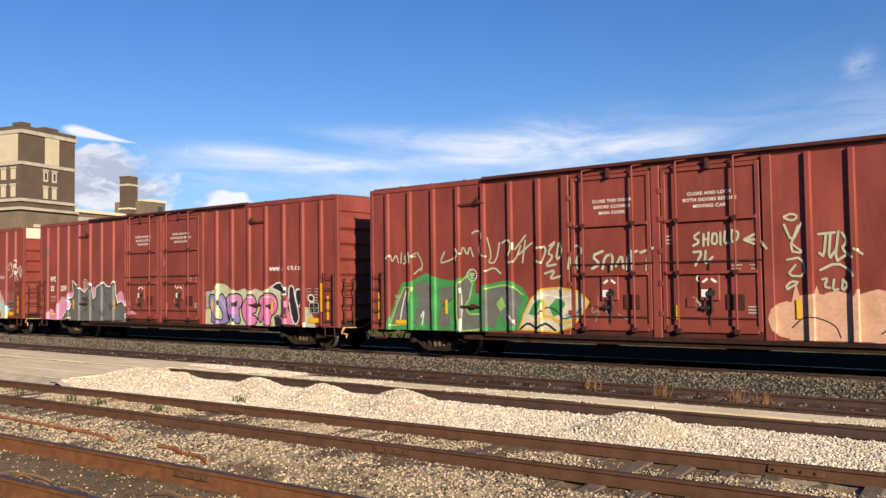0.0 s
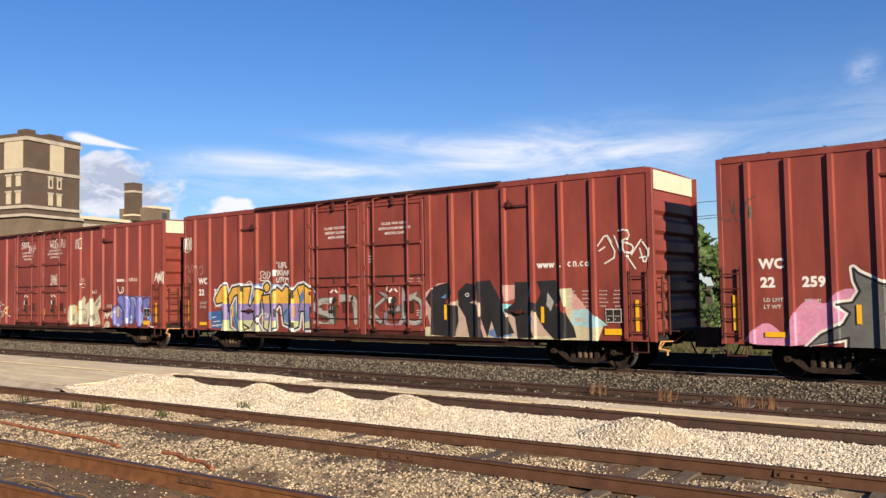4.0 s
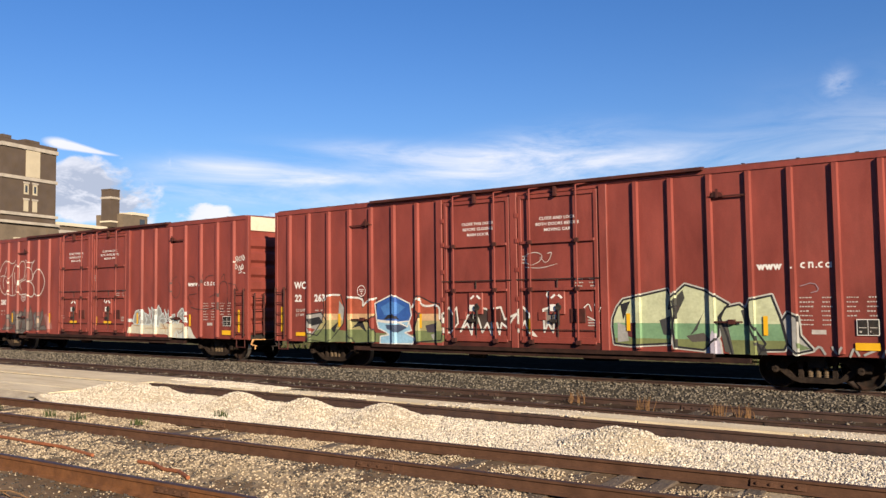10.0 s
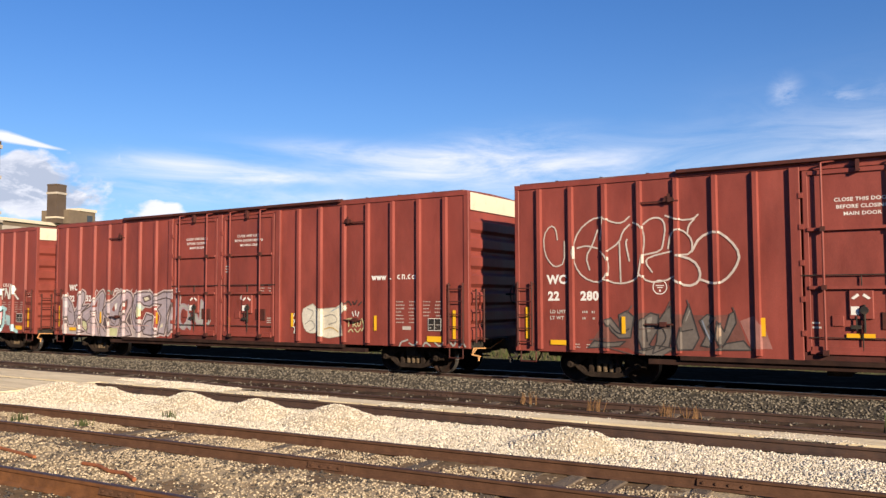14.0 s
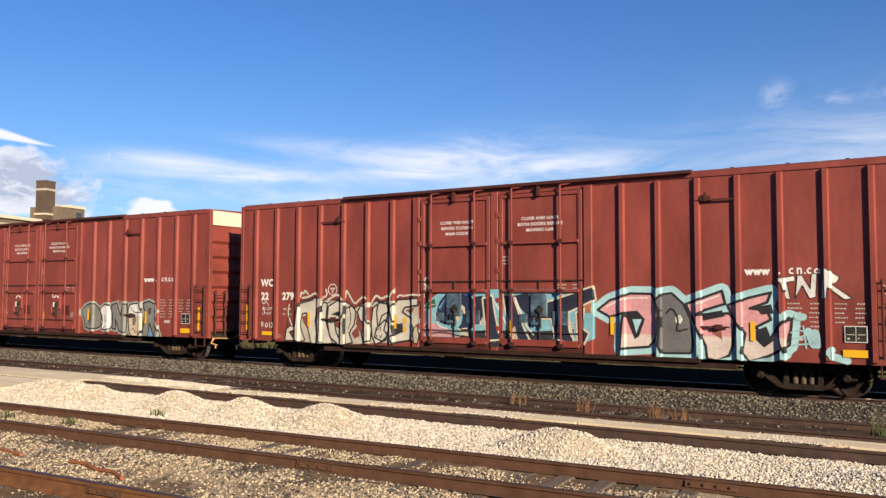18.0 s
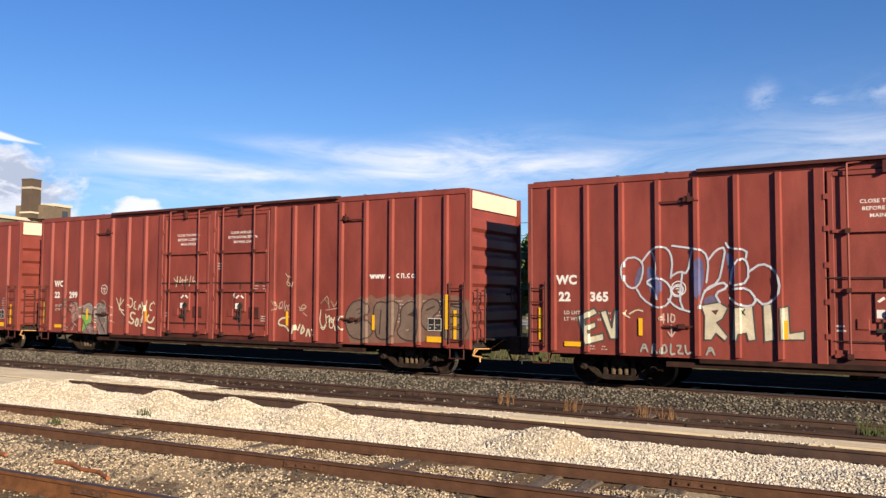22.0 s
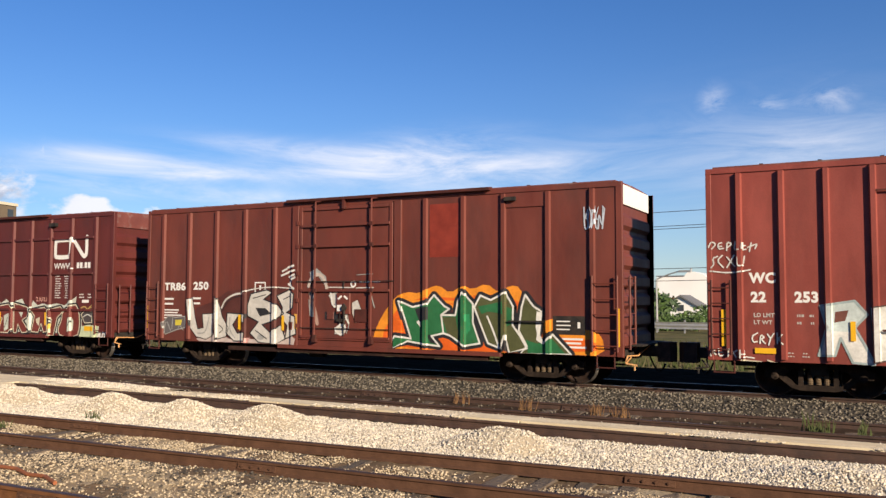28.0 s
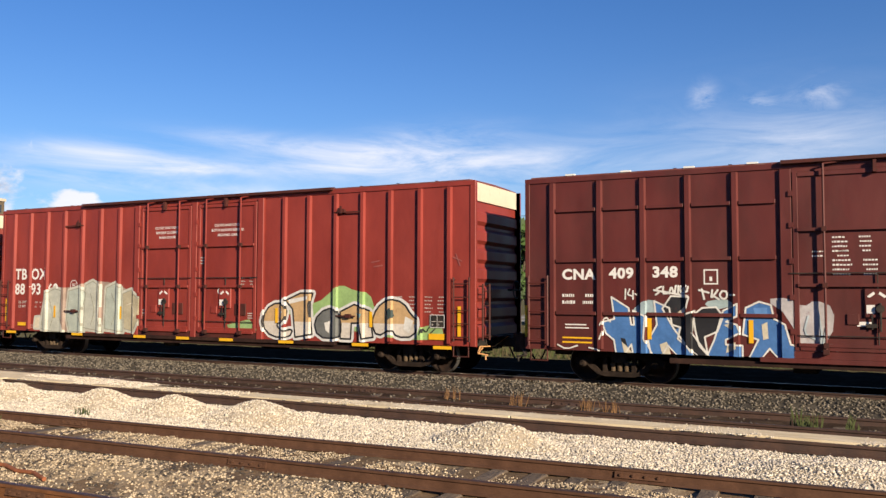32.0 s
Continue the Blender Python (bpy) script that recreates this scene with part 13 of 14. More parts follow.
    p.scrawl(paint(0.42, 0.28, 0.10), 0.04, [(15.13, 1.83), (15.33, 1.81)])
    p.scrawl(WHITE_P, 0.05, [(9.14, 1.84), (9.23, 1.68), (9.35, 1.88)])
    p.scrawl(WHITE_P, 0.05, [(9.11, 1.61), (9.40, 1.58)])
    p.scrawl(WHITE_P, 0.05, [(9.18, 1.38), (9.31, 1.23)])
    p.scrawl(WHITE_P, 0.05, [(9.45, 1.46), (9.35, 1.16)])
    p.scrawl(WHITE_P, 0.06, [(15.68, 0.94), (15.64, 0.78), (15.58, 0.83)])
    p.scrawl(WHITE_P, 0.06, [(15.74, 0.95), (15.71, 0.79), (15.78, 0.79)])
    p.scrawl(WHITE_P, 0.06, [(15.86, 0.96), (15.84, 0.79)])
    p.scrawl(WHITE_P, 0.06, [(15.91, 0.95), (15.96, 0.87), (16.04, 0.97)])
    p.scrawl(WHITE_P, 0.06, [(15.96, 0.87), (15.94, 0.76)])
    p.scrawl(paint(0.42, 0.22, 0.18), 0.035, [(12.30, 2.15), (12.40, 2.15), (12.30, 2.03), (12.42, 2.03)])
    p.scrawl(paint(0.42, 0.22, 0.18), 0.035, [(12.49, 2.15), (12.49, 2.03)])
    p.scrawl(paint(0.42, 0.22, 0.18), 0.035, [(12.55, 2.16), (12.55, 2.03), (12.64, 2.03), (12.64, 2.16)])
    p.scrawl(paint(0.42, 0.22, 0.18), 0.035, [(12.70, 2.14), (12.79, 2.14), (12.70, 2.03), (12.82, 2.03)])
    p.scrawl(paint(0.42, 0.22, 0.18), 0.035, [(12.88, 2.16), (12.87, 2.03)])
    p.done(r, "wine red spray-painted lettering edged cream")


def graffiti_tb(r, B):
    p = Piece(B, 42)
    p.ground(paint(0.27, 0.20, 0.16), [(2.03, 0.88), (2.46, 2.24), (3.11, 2.38), (3.70, 2.34), (4.83, 2.59), (5.93, 2.53), (7.14, 2.06), (7.29, 1.41), (6.92, 0.88), (2.43, 0.77)], 1)
    p.form(paint(0.40, 0.41, 0.35), paint(0.25, 0.25, 0.20), 0.03, [(2.27, 0.89), (2.46, 2.14), (2.96, 2.32), (3.29, 2.24), (3.21, 1.34), (3.41, 0.81), (2.88, 0.80)], 0, paint(0.42, 0.42, 0.36), 0.16)
    p.line(paint(0.25, 0.25, 0.20), 0.03, [(2.68, 1.94), (2.91, 1.34), (2.75, 0.94)])
    p.form(paint(0.34, 0.38, 0.33), paint(0.25, 0.25, 0.20), 0.03, [(3.59, 1.31), (3.70, 2.24), (4.27, 2.36), (4.56, 2.15), (4.31, 1.36), (4.47, 0.84), (3.76, 0.82)], 0, paint(0.42, 0.42, 0.36), 0.16)
    p.form(paint(0.40, 0.41, 0.35), paint(0.25, 0.25, 0.20), 0.03, [(4.47, 0.97), (4.55, 2.44), (4.88, 2.57), (5.28, 2.38), (5.18, 1.38), (5.39, 0.86)], 0, paint(0.42, 0.42, 0.36), 0.16)
    p.line(paint(0.25, 0.25, 0.20), 0.03, [(4.79, 2.15), (5.01, 1.57), (4.83, 1.08)])
    p.form(paint(0.34, 0.38, 0.33), paint(0.25, 0.25, 0.20), 0.03, [(5.50, 0.96), (5.56, 2.34), (5.99, 2.49), (6.26, 2.34), (6.39, 0.88)], 0, paint(0.42, 0.42, 0.36), 0.16)
    p.line(paint(0.25, 0.25, 0.20), 0.03, [(5.81, 2.15), (6.10, 1.67), (5.85, 1.10)])
    p.form(paint(0.36, 0.32, 0.22), paint(0.25, 0.25, 0.20), 0.03, [(6.44, 0.98), (6.35, 2.15), (6.74, 2.27), (7.17, 1.97), (7.21, 1.41), (6.92, 0.90)], 0, paint(0.42, 0.42, 0.36), 0.16)
    p.line(CREAM_P, 0.03, [(6.55, 1.77), (6.89, 1.87), (6.98, 1.40)])
    p.form(CREAM_P, None, 0, [(1.91, 0.92), (1.95, 1.28), (2.19, 1.29), (2.15, 0.92)], 0, paint(0.42, 0.42, 0.36), 0.16)
    p.done(r, "pale cream and green spray-painted lettering")
    p = Piece(B, 43)
    p.ground(paint(0.24, 0.36, 0.14), [(13.11, 1.70), (14.34, 1.90), (14.83, 2.26), (15.16, 2.45), (15.61, 2.26), (16.12, 2.21), (16.31, 1.71), (17.01, 1.09), (17.72, 1.26), (18.38, 1.40), (18.50, 0.95), (17.01, 0.91), (13.53, 1.42)], 1)
    p.ground(paint(0.22, 0.33, 0.14), [(10.93, 1.20), (11.82, 1.39), (12.16, 1.06), (11.16, 0.95)])
    p.form([(1.35, paint(0.50, 0.46, 0.40)), (9, paint(0.42, 0.28, 0.14))], BLACK_P, 0.05, [(12.31, 1.20), (12.43, 1.71), (12.89, 1.93), (13.25, 1.75), (13.15, 1.33), (12.80, 1.27), (13.05, 1.04), (13.47, 1.14), (13.33, 0.87), (12.66, 0.88)], 1, paint(0.52, 0.52, 0.50), 0.15)
    p.patch(paint(0.48, 0.48, 0.46), [(12.94, 1.75), (13.11, 1.63), (12.94, 1.41)])
    p.form([(1.35, paint(0.50, 0.46, 0.40)), (9, paint(0.42, 0.28, 0.14))], BLACK_P, 0.05, [(13.17, 1.97), (13.72, 2.19), (14.17, 2.19), (14.05, 1.84), (14.15, 0.99), (13.54, 0.89), (13.44, 1.72)], 0, paint(0.52, 0.52, 0.50), 0.15)
    p.patch(WHITE_P, [(13.27, 2.00), (14.03, 2.11), (14.01, 2.01), (13.31, 1.87)])
    p.form(paint(0.12, 0.125, 0.12), BLACK_P, 0.05, [(14.20, 1.40), (14.64, 1.77), (15.07, 1.69), (15.19, 1.18), (15.08, 0.88), (14.35, 0.91)], 1, paint(0.52, 0.52, 0.50), 0.15)
    p.patch(WHITE_P, [(14.58, 1.33), (14.78, 1.39), (14.75, 1.04), (14.63, 1.11)])
    p.form([(1.35, paint(0.50, 0.46, 0.40)), (9, paint(0.42, 0.28, 0.14))], BLACK_P, 0.05, [(15.13, 1.66), (15.61, 1.87), (16.12, 1.70), (16.24, 0.96), (15.90, 0.91), (15.81, 1.35), (15.52, 1.34), (15.49, 0.89), (15.14, 0.89)], 0, paint(0.52, 0.52, 0.50), 0.15)
    p.patch(TEAL_P, [(15.67, 1.62), (15.90, 1.61), (15.82, 1.45)])
    p.form([(1.35, paint(0.50, 0.46, 0.40)), (9, paint(0.42, 0.28, 0.14))], BLACK_P, 0.05, [(16.18, 1.36), (16.36, 1.79), (16.73, 2.04), (17.22, 1.95), (17.49, 1.57), (17.72, 1.45), (17.55, 1.00), (17.01, 0.98), (16.83, 1.21), (16.37, 0.97)], 1, paint(0.52, 0.52, 0.50), 0.15)
    p.patch(paint(0.04, 0.06, 0.06), [(16.64, 1.68), (16.82, 1.79), (16.93, 1.56), (16.75, 1.46)])
    p.patch(WHITE_P, [(17.28, 1.56), (17.54, 1.44), (17.40, 1.10), (17.22, 1.22)])
    p.scrawl(paint(0.25, 0.08, 0.07), 0.03, [(16.17, 3.06), (16.44, 3.10)])
    p.scrawl(paint(0.25, 0.08, 0.07), 0.03, [(16.26, 2.94), (16.54, 2.97)])
    p.scrawl(paint(0.25, 0.08, 0.07), 0.03, [(18.74, 3.17), (19.00, 3.06)])
    p.scrawl(paint(0.25, 0.08, 0.07), 0.03, [(18.83, 3.25), (18.95, 2.94)])
    p.scrawl(BLACK_P, 0.03, [(17.76, 1.08), (17.81, 1.27), (17.93, 1.12), (18.02, 1.27)])
    p.scrawl(BLACK_P, 0.03, [(18.07, 1.12), (18.21, 1.24)])
    p.done(r, "tan, white and grey rounded lettering edged white on green")


# ---- the other two kinds of boxcar ----
TR_L = 16.10
TR_RIBS = [0.74, 1.90, 3.05, 4.23, 5.40, 10.62, 11.78, 12.95, 14.18, 15.34]
TR_BANDS = bands_for(TR_L, TR_RIBS, 0.08, 0.07, [(6.33, 9.62)], (6.20, 9.76), 0.065)


def build_single_door_boxcar():
    root = new("boxcar")
    body_shell(root, TR_L, BROWN, 0.78, 5.06, TR_RIBS, [(5.9, 12.6)], 0.08, 0.07, skip=(6.20, 9.76), cream=CHALK, extra=(6.20, 9.76))
    for x in (6.20, 9.76):
        part("door_post", Mesh().chamfer(x - 0.12, x + 0.12, -HALF - 0.065, -HALF + 0.05, 0.78, 4.92, 0.012), BROWN, root)
    plug_door(root, 6.33, 9.62, 0.95, 4.86, (7.0, 8.95), BROWN, BLACKISH, bars=(4.30, 3.70, 2.40, 1.05))
    part("door_header", Mesh().box(6.325, 9.635, -HALF - 0.02, -HALF + 0.05, 4.865, 4.935), BROWN, root)
    part("door_sill", Mesh().chamfer(5.6, 12.9, -HALF - 0.10, -HALF + 0.04, 0.68, 0.78, 0.012), BROWN, root, "long lower door track")
    part("door_sill", Mesh().box(6.325, 9.635, -HALF - 0.05, -HALF + 0.04, 0.783, 0.945), BROWN, root)
    part("side_panel", Mesh().chamfer(12.98, 14.15, -HALF - 0.03, -HALF - 0.001, 4.55, 4.92, 0.01), BROWN, root)
    part("patch", Mesh().box(10.75, 11.66, -HALF - 0.004, -HALF - 0.001, 3.3, 4.75), FRESH, root, "freshly repainted red patch")
    ladder(root, "ladder", 15.35, 15.98, 0.9, 2.75, 5, BROWN)
    ladder(root, "ladder", 0.10, 0.60, 0.9, 2.7, 5, BROWN)
    ladder(root, "ladder", -1.42, -0.92, 0.95, 2.75, 5, BROWN, end_x=TR_L)
    part("crossover_platform", Mesh().box(TR_L + 0.02, TR_L + 0.36, -1.2, 1.2, 1.02, 1.06), BLACKISH, root)
    for x in (13.02,):
        part("door_stop", Mesh().box(x, x + 0.3, -HALF - 0.14, -HALF - 0.02, 4.72, 4.82), BLACKISH, root)
    part("door_stop", Mesh().box(13.1, 14.1, -HALF - 0.09, -HALF - 0.06, 1.58, 1.62), BLACKISH, root)
    B = TR_BANDS
    for x, z0, z1 in ((0.06, 1.15, 1.9), (4.05, 1.2, 1.65), (5.75, 1.2, 1.65), (15.98, 1.02, 1.95)):
        marks(root, [rect(x - 0.05, x + 0.05, z0, z1)], B, YELLOW, "reflective_strip", "upright yellow reflective strip", 0.03)
    number(root, B, (("TR86", 0.80, 2.42), ("250", 2.08, 2.44)), 0.38, 1.22)
    rnd = random.Random(5)
    marks(root, rows_of_bars(0.8, 1.3, 2.10, 2, 0.16, 0.06, rnd) + rows_of_bars(2.0, 2.5, 2.12, 2, 0.16, 0.06, rnd) + rows_of_bars(0.8, 1.6, 1.75, 4, 0.085, 0.04, rnd) + rows_of_bars(8.5, 9.4, 2.62, 1, 0.1, 0.04, rnd)
          + rows_of_bars(14.5, 15.2, 1.15, 3, 0.1, 0.05, rnd) + [rect(4.62, 5.05, 2.62, 2.66), rect(4.62, 5.05, 2.32, 2.36), rect(4.62, 4.66, 2.36, 2.62), rect(5.01, 5.05, 2.36, 2.62), rect(4.80, 4.87, 2.42, 2.56)], B, CHALK, "stencil", "white stencilled data")
    marks(root, [rect(13.95 + 0.35, 15.15, 1.28, 1.75)], B, BLACKISH, "notice_plate", "black notice panel", 0.003)
    marks(root, rows_of_bars(14.4, 14.8, 1.6, 3, 0.1, 0.03, rnd) + [rect(14.95, 15.02, 1.45, 1.6)], B, CHALK, "notice_plate", "", 0.006)
    marks(root, ring(8.28, 2.58, 0.10, 0.05, 14), B, CHALK, "stencil", "", 0.004)
    graffiti_tr(root, B)
    return root


CN_L = 16.30
CN_RIBS = [0.73, 1.94, 3.0, 4.05, 5.10, 10.90, 11.95, 13.03, 14.15, 15.40]
CN_BANDS = bands_for(CN_L, CN_RIBS, 0.085, 0.075, [(6.30, 9.60)], (6.18, 9.72), 0.065)


def build_panelled_boxcar():
    root = new("boxcar")
    body_shell(root, CN_L, MAROON, 0.80, 5.12, CN_RIBS, [(6.1, 12.9)], 0.085, 0.075, skip=(6.18, 9.72), cream=ROOFMAT, extra=(6.18, 9.72))
    for x in (6.18, 9.72):
        part("door_post", Mesh().chamfer(x - 0.12, x + 0.12, -HALF - 0.065, -HALF + 0.05, 0.80, 4.98, 0.012), MAROON, root)
    plug_door(root, 6.30, 9.60, 0.97, 4.90, (6.95, 8.90), MAROON, BLACKISH, bars=(3.62, 2.40, 1.1))
    part("door_header", Mesh().box(6.305, 9.595, -HALF - 0.02, -HALF + 0.05, 4.905, 4.995), MAROON, root)
    part("door_sill", Mesh().chamfer(5.6, 13.0, -HALF - 0.10, -HALF + 0.04, 0.70, 0.80, 0.012), MAROON, root, "long lower door track")
    part("door_sill", Mesh().box(6.305, 9.595, -HALF - 0.05, -HALF + 0.04, 0.803, 0.965), MAROON, root)
    edges = [0.73, 1.94, 3.0, 4.05, 5.10, 6.06], [9.84, 10.90, 11.95, 13.03, 14.15, 15.40]
    for run in edges:
        for a, b in zip(run[:-1], run[1:]):
            for z in (4.28, 3.02, 1.72):
                part("girt", Mesh().chamfer(a + 0.088, b - 0.088, -HALF - 0.06, -HALF - 0.001, z - 0.04, z + 0.04, 0.012), MAROON, root)
    ladder(root, "ladder", 15.55, 16.15, 0.9, 2.65, 5, MAROON)
    ladder(root, "ladder", 0.12, 0.62, 0.9, 2.65, 5, MAROON)
    ladder(root, "ladder", -1.42, -0.95, 0.95, 2.6, 5, MAROON, end_x=CN_L)
    part("door_stop", Mesh().box(13.05, 13.4, -HALF - 0.15, -HALF - 0.02, 4.72, 4.84), BLACKISH, root)
    part("side_panel", Mesh().chamfer(13.12, 14.06, -HALF - 0.03, -HALF - 0.001, 4.55, 4.97, 0.01), MAROON, root)
    for x in (1.2, 2.6, 4.1, 5.5):
        part("roof_bracket", Mesh().box(x - 0.12, x + 0.12, -HALF - 0.04, -HALF + 0.1, 5.15, 5.19), CHALK, root, "white roof edge clip")
    B = CN_BANDS
    for x, z0, z1 in ((0.05, 1.1, 1.9), (2.95 + 0.2, 1.12, 1.62), (5.42, 1.10, 1.62), (10.25, 1.15, 1.62), (12.85, 1.15, 1.62)):
        marks(root, [rect(x - 0.05, x + 0.05, z0, z1)], B, YELLOW, "reflective_strip", "upright orange-yellow reflective strip", 0.03)
    number(root, B, (("CNA", 0.98, 2.56), ("409", 2.18, 2.58), ("348", 3.22, 2.60)), 0.40, 1.08)
    rnd = random.Random(6)
    marks(root, rows_of_bars(0.98, 1.75, 2.12, 2, 0.17, 0.07, rnd, True) + rows_of_bars(1.05, 1.75, 1.42, 2, 0.08, 0.03, rnd) + rows_of_bars(7.1, 7.85, 3.42, 4, 0.1, 0.035, rnd, True) + rows_of_bars(7.1, 7.95, 2.92, 4, 0.1, 0.035, rnd, True)
          + rows_of_bars(6.7, 7.4, 3.12, 2, 0.1, 0.03, rnd, True) + rows_of_bars(8.4, 9.3, 3.12, 3, 0.1, 0.03, rnd, True) + rows_of_bars(13.3, 14.0, 2.9, 10, 0.085, 0.03, rnd, True) + rows_of_bars(14.6, 15.2, 2.25, 2, 0.1, 0.04, rnd, True)
          + [rect(14.75, 15.1, 1.98, 2.08), rect(7.55, 7.85, 1.52, 1.62)], B, CHALK, "stencil", "white stencilled data lines")
    marks(root, [rect(4.4, 4.72, 2.74, 2.77), rect(4.4, 4.72, 2.42, 2.45), rect(4.4, 4.43, 2.45, 2.74), rect(4.69, 4.72, 2.45, 2.74), rect(4.53, 4.59, 2.5, 2.6)], B, CHALK, "plate_mark", "white square clearance mark", 0.004)
    marks(root, [rect(14.9, 15.42, 1.0, 1.16)], B, YELLOW, "notice_plate", "yellow notice label", 0.008)
    marks(root, [rect(0.98, 1.74, 0.98, 1.02), rect(0.98, 1.74, 1.09, 1.13)], B, YELLOW, "notice_plate", "yellow striped label", 0.008)
    # broad white emblem in one bent band
    band = soften([(14.02, 4.22), (13.32, 4.22), (13.27, 4.15), (13.27, 3.68), (13.32, 3.60), (13.95, 3.60), (14.05, 3.66), (14.12, 4.2), (14.2, 4.26), (14.75, 3.62), (14.85, 3.62), (14.92, 3.72), (14.92, 4.30)], 1)
    marks(root, stroke(band, 0.15), B, CHALK, "emblem", "broad white bent-band emblem", 0.006, 0.0007)
    for letter in islands(shift(text_mesh("WWW.", 0.30, 0.005), 13.22, 3.18)):
        marks(root, letter, B, CHALK, "letter", "white web address letter")
    for x, w in ((14.42, 0.13), (14.59, 0.13), (14.76, 0.035), (14.83, 0.13), (15.0, 0.13)):
        marks(root, [rect(x, x + w, 3.2, 3.40 if w > 0.1 else 3.24)], B, CHALK, "letter", "white web address bar")
    graffiti_cn(root, B)
    return root


# ---- the train ----
TRAIN = []


def car_at(x):
    return pose(x, TRAIN_Y, 0)


def build_train():
    base = build_wide_door_boxcar(RED, CREAM)
    wide = "oxide red boxcar with two plug doors, "
    spec = [
        (21.15, graffiti_a, wide + "green and peach graffiti", None),
        (0.30, graffiti_b, wide + "grey lettering on pink clouds", (("WC", 0.93, 2.56), ("22", 0.95, 2.13), ("259", 1.86, 2.13))),
        (-20.73, graffiti_c, wide + "yellow and purple graffiti", (("WC", 0.93, 2.56), ("22", 0.95, 2.13), ("37", 1.86, 2.13))),
        (-41.50, graffiti_d, wide + "cream and purple graffiti", (("WC", 0.93, 2.56), ("22", 0.95, 2.13), ("357", 1.86, 2.13))),
        (-62.07, graffiti_e, wide + "pale green angular graffiti", (("WC", 0.93, 2.56), ("22", 0.95, 2.13), ("263", 1.86, 2.13))),
        (-82.86, graffiti_f, wide + "white outline graffiti", (("WC", 0.93, 2.56), ("22", 0.95, 2.13), ("280", 1.86, 2.13))),
        (-103.72, graffiti_g, wide + "dusty mauve graffiti", (("WC", 0.93, 2.56), ("22", 0.95, 2.13), ("252", 1.86, 2.13))),
        (-124.50, graffiti_h, wide + "off-white, cyan and pink graffiti", (("WC", 0.93, 2.56), ("22", 0.95, 2.13), ("279", 1.86, 2.13))),
        (-145.38, graffiti_i, wide + "blue outline and grey graffiti", (("WC", 0.80, 2.56), ("22", 0.86, 2.13), ("365", 1.70, 2.13))),
        (-166.52, graffiti_j, wide + "cream tags and grey outlines", (("WC", 0.93, 2.56), ("22", 0.95, 2.13), ("299", 1.86, 2.13))),
        (-187.35, graffiti_k, wide + "white and yellow graffiti", (("WC", 0.93, 2.56), ("22", 0.95, 2.13), ("253", 1.86, 2.13))),
    ]
    for x, spray, label, num in spec:
        car = copy_thing(base, car_at(x))
        tagged(car, label, "boxcar", "boxcars of the train")
        if num:
            number(car, WC_BANDS, num)
        spray(car, WC_BANDS)
        if spray in (graffiti_b, graffiti_j):
            marks(car, [rect(18.66, 18.77, 1.32, 2.28)], [(0.0, WC_L, 0.09)], YELLOW, "reflective_strip", "long upright yellow reflective strip", 0.01)
        if spray is graffiti_f:
            for x0 in (7.98, 10.55):
                marks(car, [rect(x0, x0 + 0.26, 1.28, 1.40), rect(x0 + 0.29, x0 + 0.55, 1.28, 1.40)], WC_BANDS, YELLOW, "reflective_strip", "short yellow reflective strips low on the door", 0.034)
        if spray is graffiti_h:
            for o in list(car.children_recursive):
                if o.name.startswith(("gear_box", "plate.", "latch")) and o.type == "MESH":
                    o.data = o.data.copy()
                    o.data.materials[0] = NAVY_GEAR
                    o["label"] = "door gear sprayed over in dark paint"
                elif o.parent and o.parent.name.startswith("gear_box") and o.name.startswith(("arrow", "stencil")):
                    bpy.data.objects.remove(o)
        if x == 0.30:
            for o in car.children:
                if o.name.startswith("end_cap") and o.get("label"):
                    o.data = o.data.copy()
                    o.data.materials[0] = RED
                    o["label"] = "red painted panel across the top of the end"
        TRAIN.append((car, x))
    # unseen car added ahead so that its shadow keeps the ground behind dark
    lead = copy_thing(base, car_at(42.0))
    TRAIN.append((tagged(lead, "plain oxide red boxcar at the head of the train", "boxcar", "boxcars of the train"), 42.0))
    tail = copy_thing(base, car_at(-265.1))
    TRAIN.append((tagged(tail, "oxide red boxcar with two plug doors at the tail", "boxcar", "boxcars of the train"), -265.1))
    for o in list(base.children_recursive):
        bpy.data.objects.remove(o)
    bpy.data.objects.remove(base)
    for make, x, label in ((build_single_door_boxcar, -205.42, "brown boxcar with one plug door and green graffiti on orange"),
                           (build_panelled_boxcar, -223.36, "maroon steel boxcar with square panels and a white emblem")):
        car = make()
        car.matrix_basis = car_at(x)
        TRAIN.append((tagged(car, label, "boxcar", "boxcars of the train"), x))
    car = build_wide_door_boxcar(TBRED, CREAM, web=False)
    car.matrix_basis = car_at(-244.17)
    number(car, WC_BANDS, (("TB", 0.78, 2.66), ("OX", 1.66, 2.66), ("88", 0.78, 2.12), ("93", 1.66, 2.12), ("69", 2.56, 2.12)), 0.62)
    graffiti_tb(car, WC_BANDS)
    for x in (0.5, 4.0, 7.0, 8.9, 10.7, 13.0, 15.6, 18.2):
        marks(car, [rect(x, x + 0.55, 0.705, 0.79)], [(0, WC_L, 0.10)], YELLOW, "reflective_strip", "flat yellow reflective strip", 0.004)
    TRAIN.append((tagged(car, "bright red boxcar with two plug doors and tan graffiti", "boxcar", "boxcars of the train"), -244.17))


build_train()


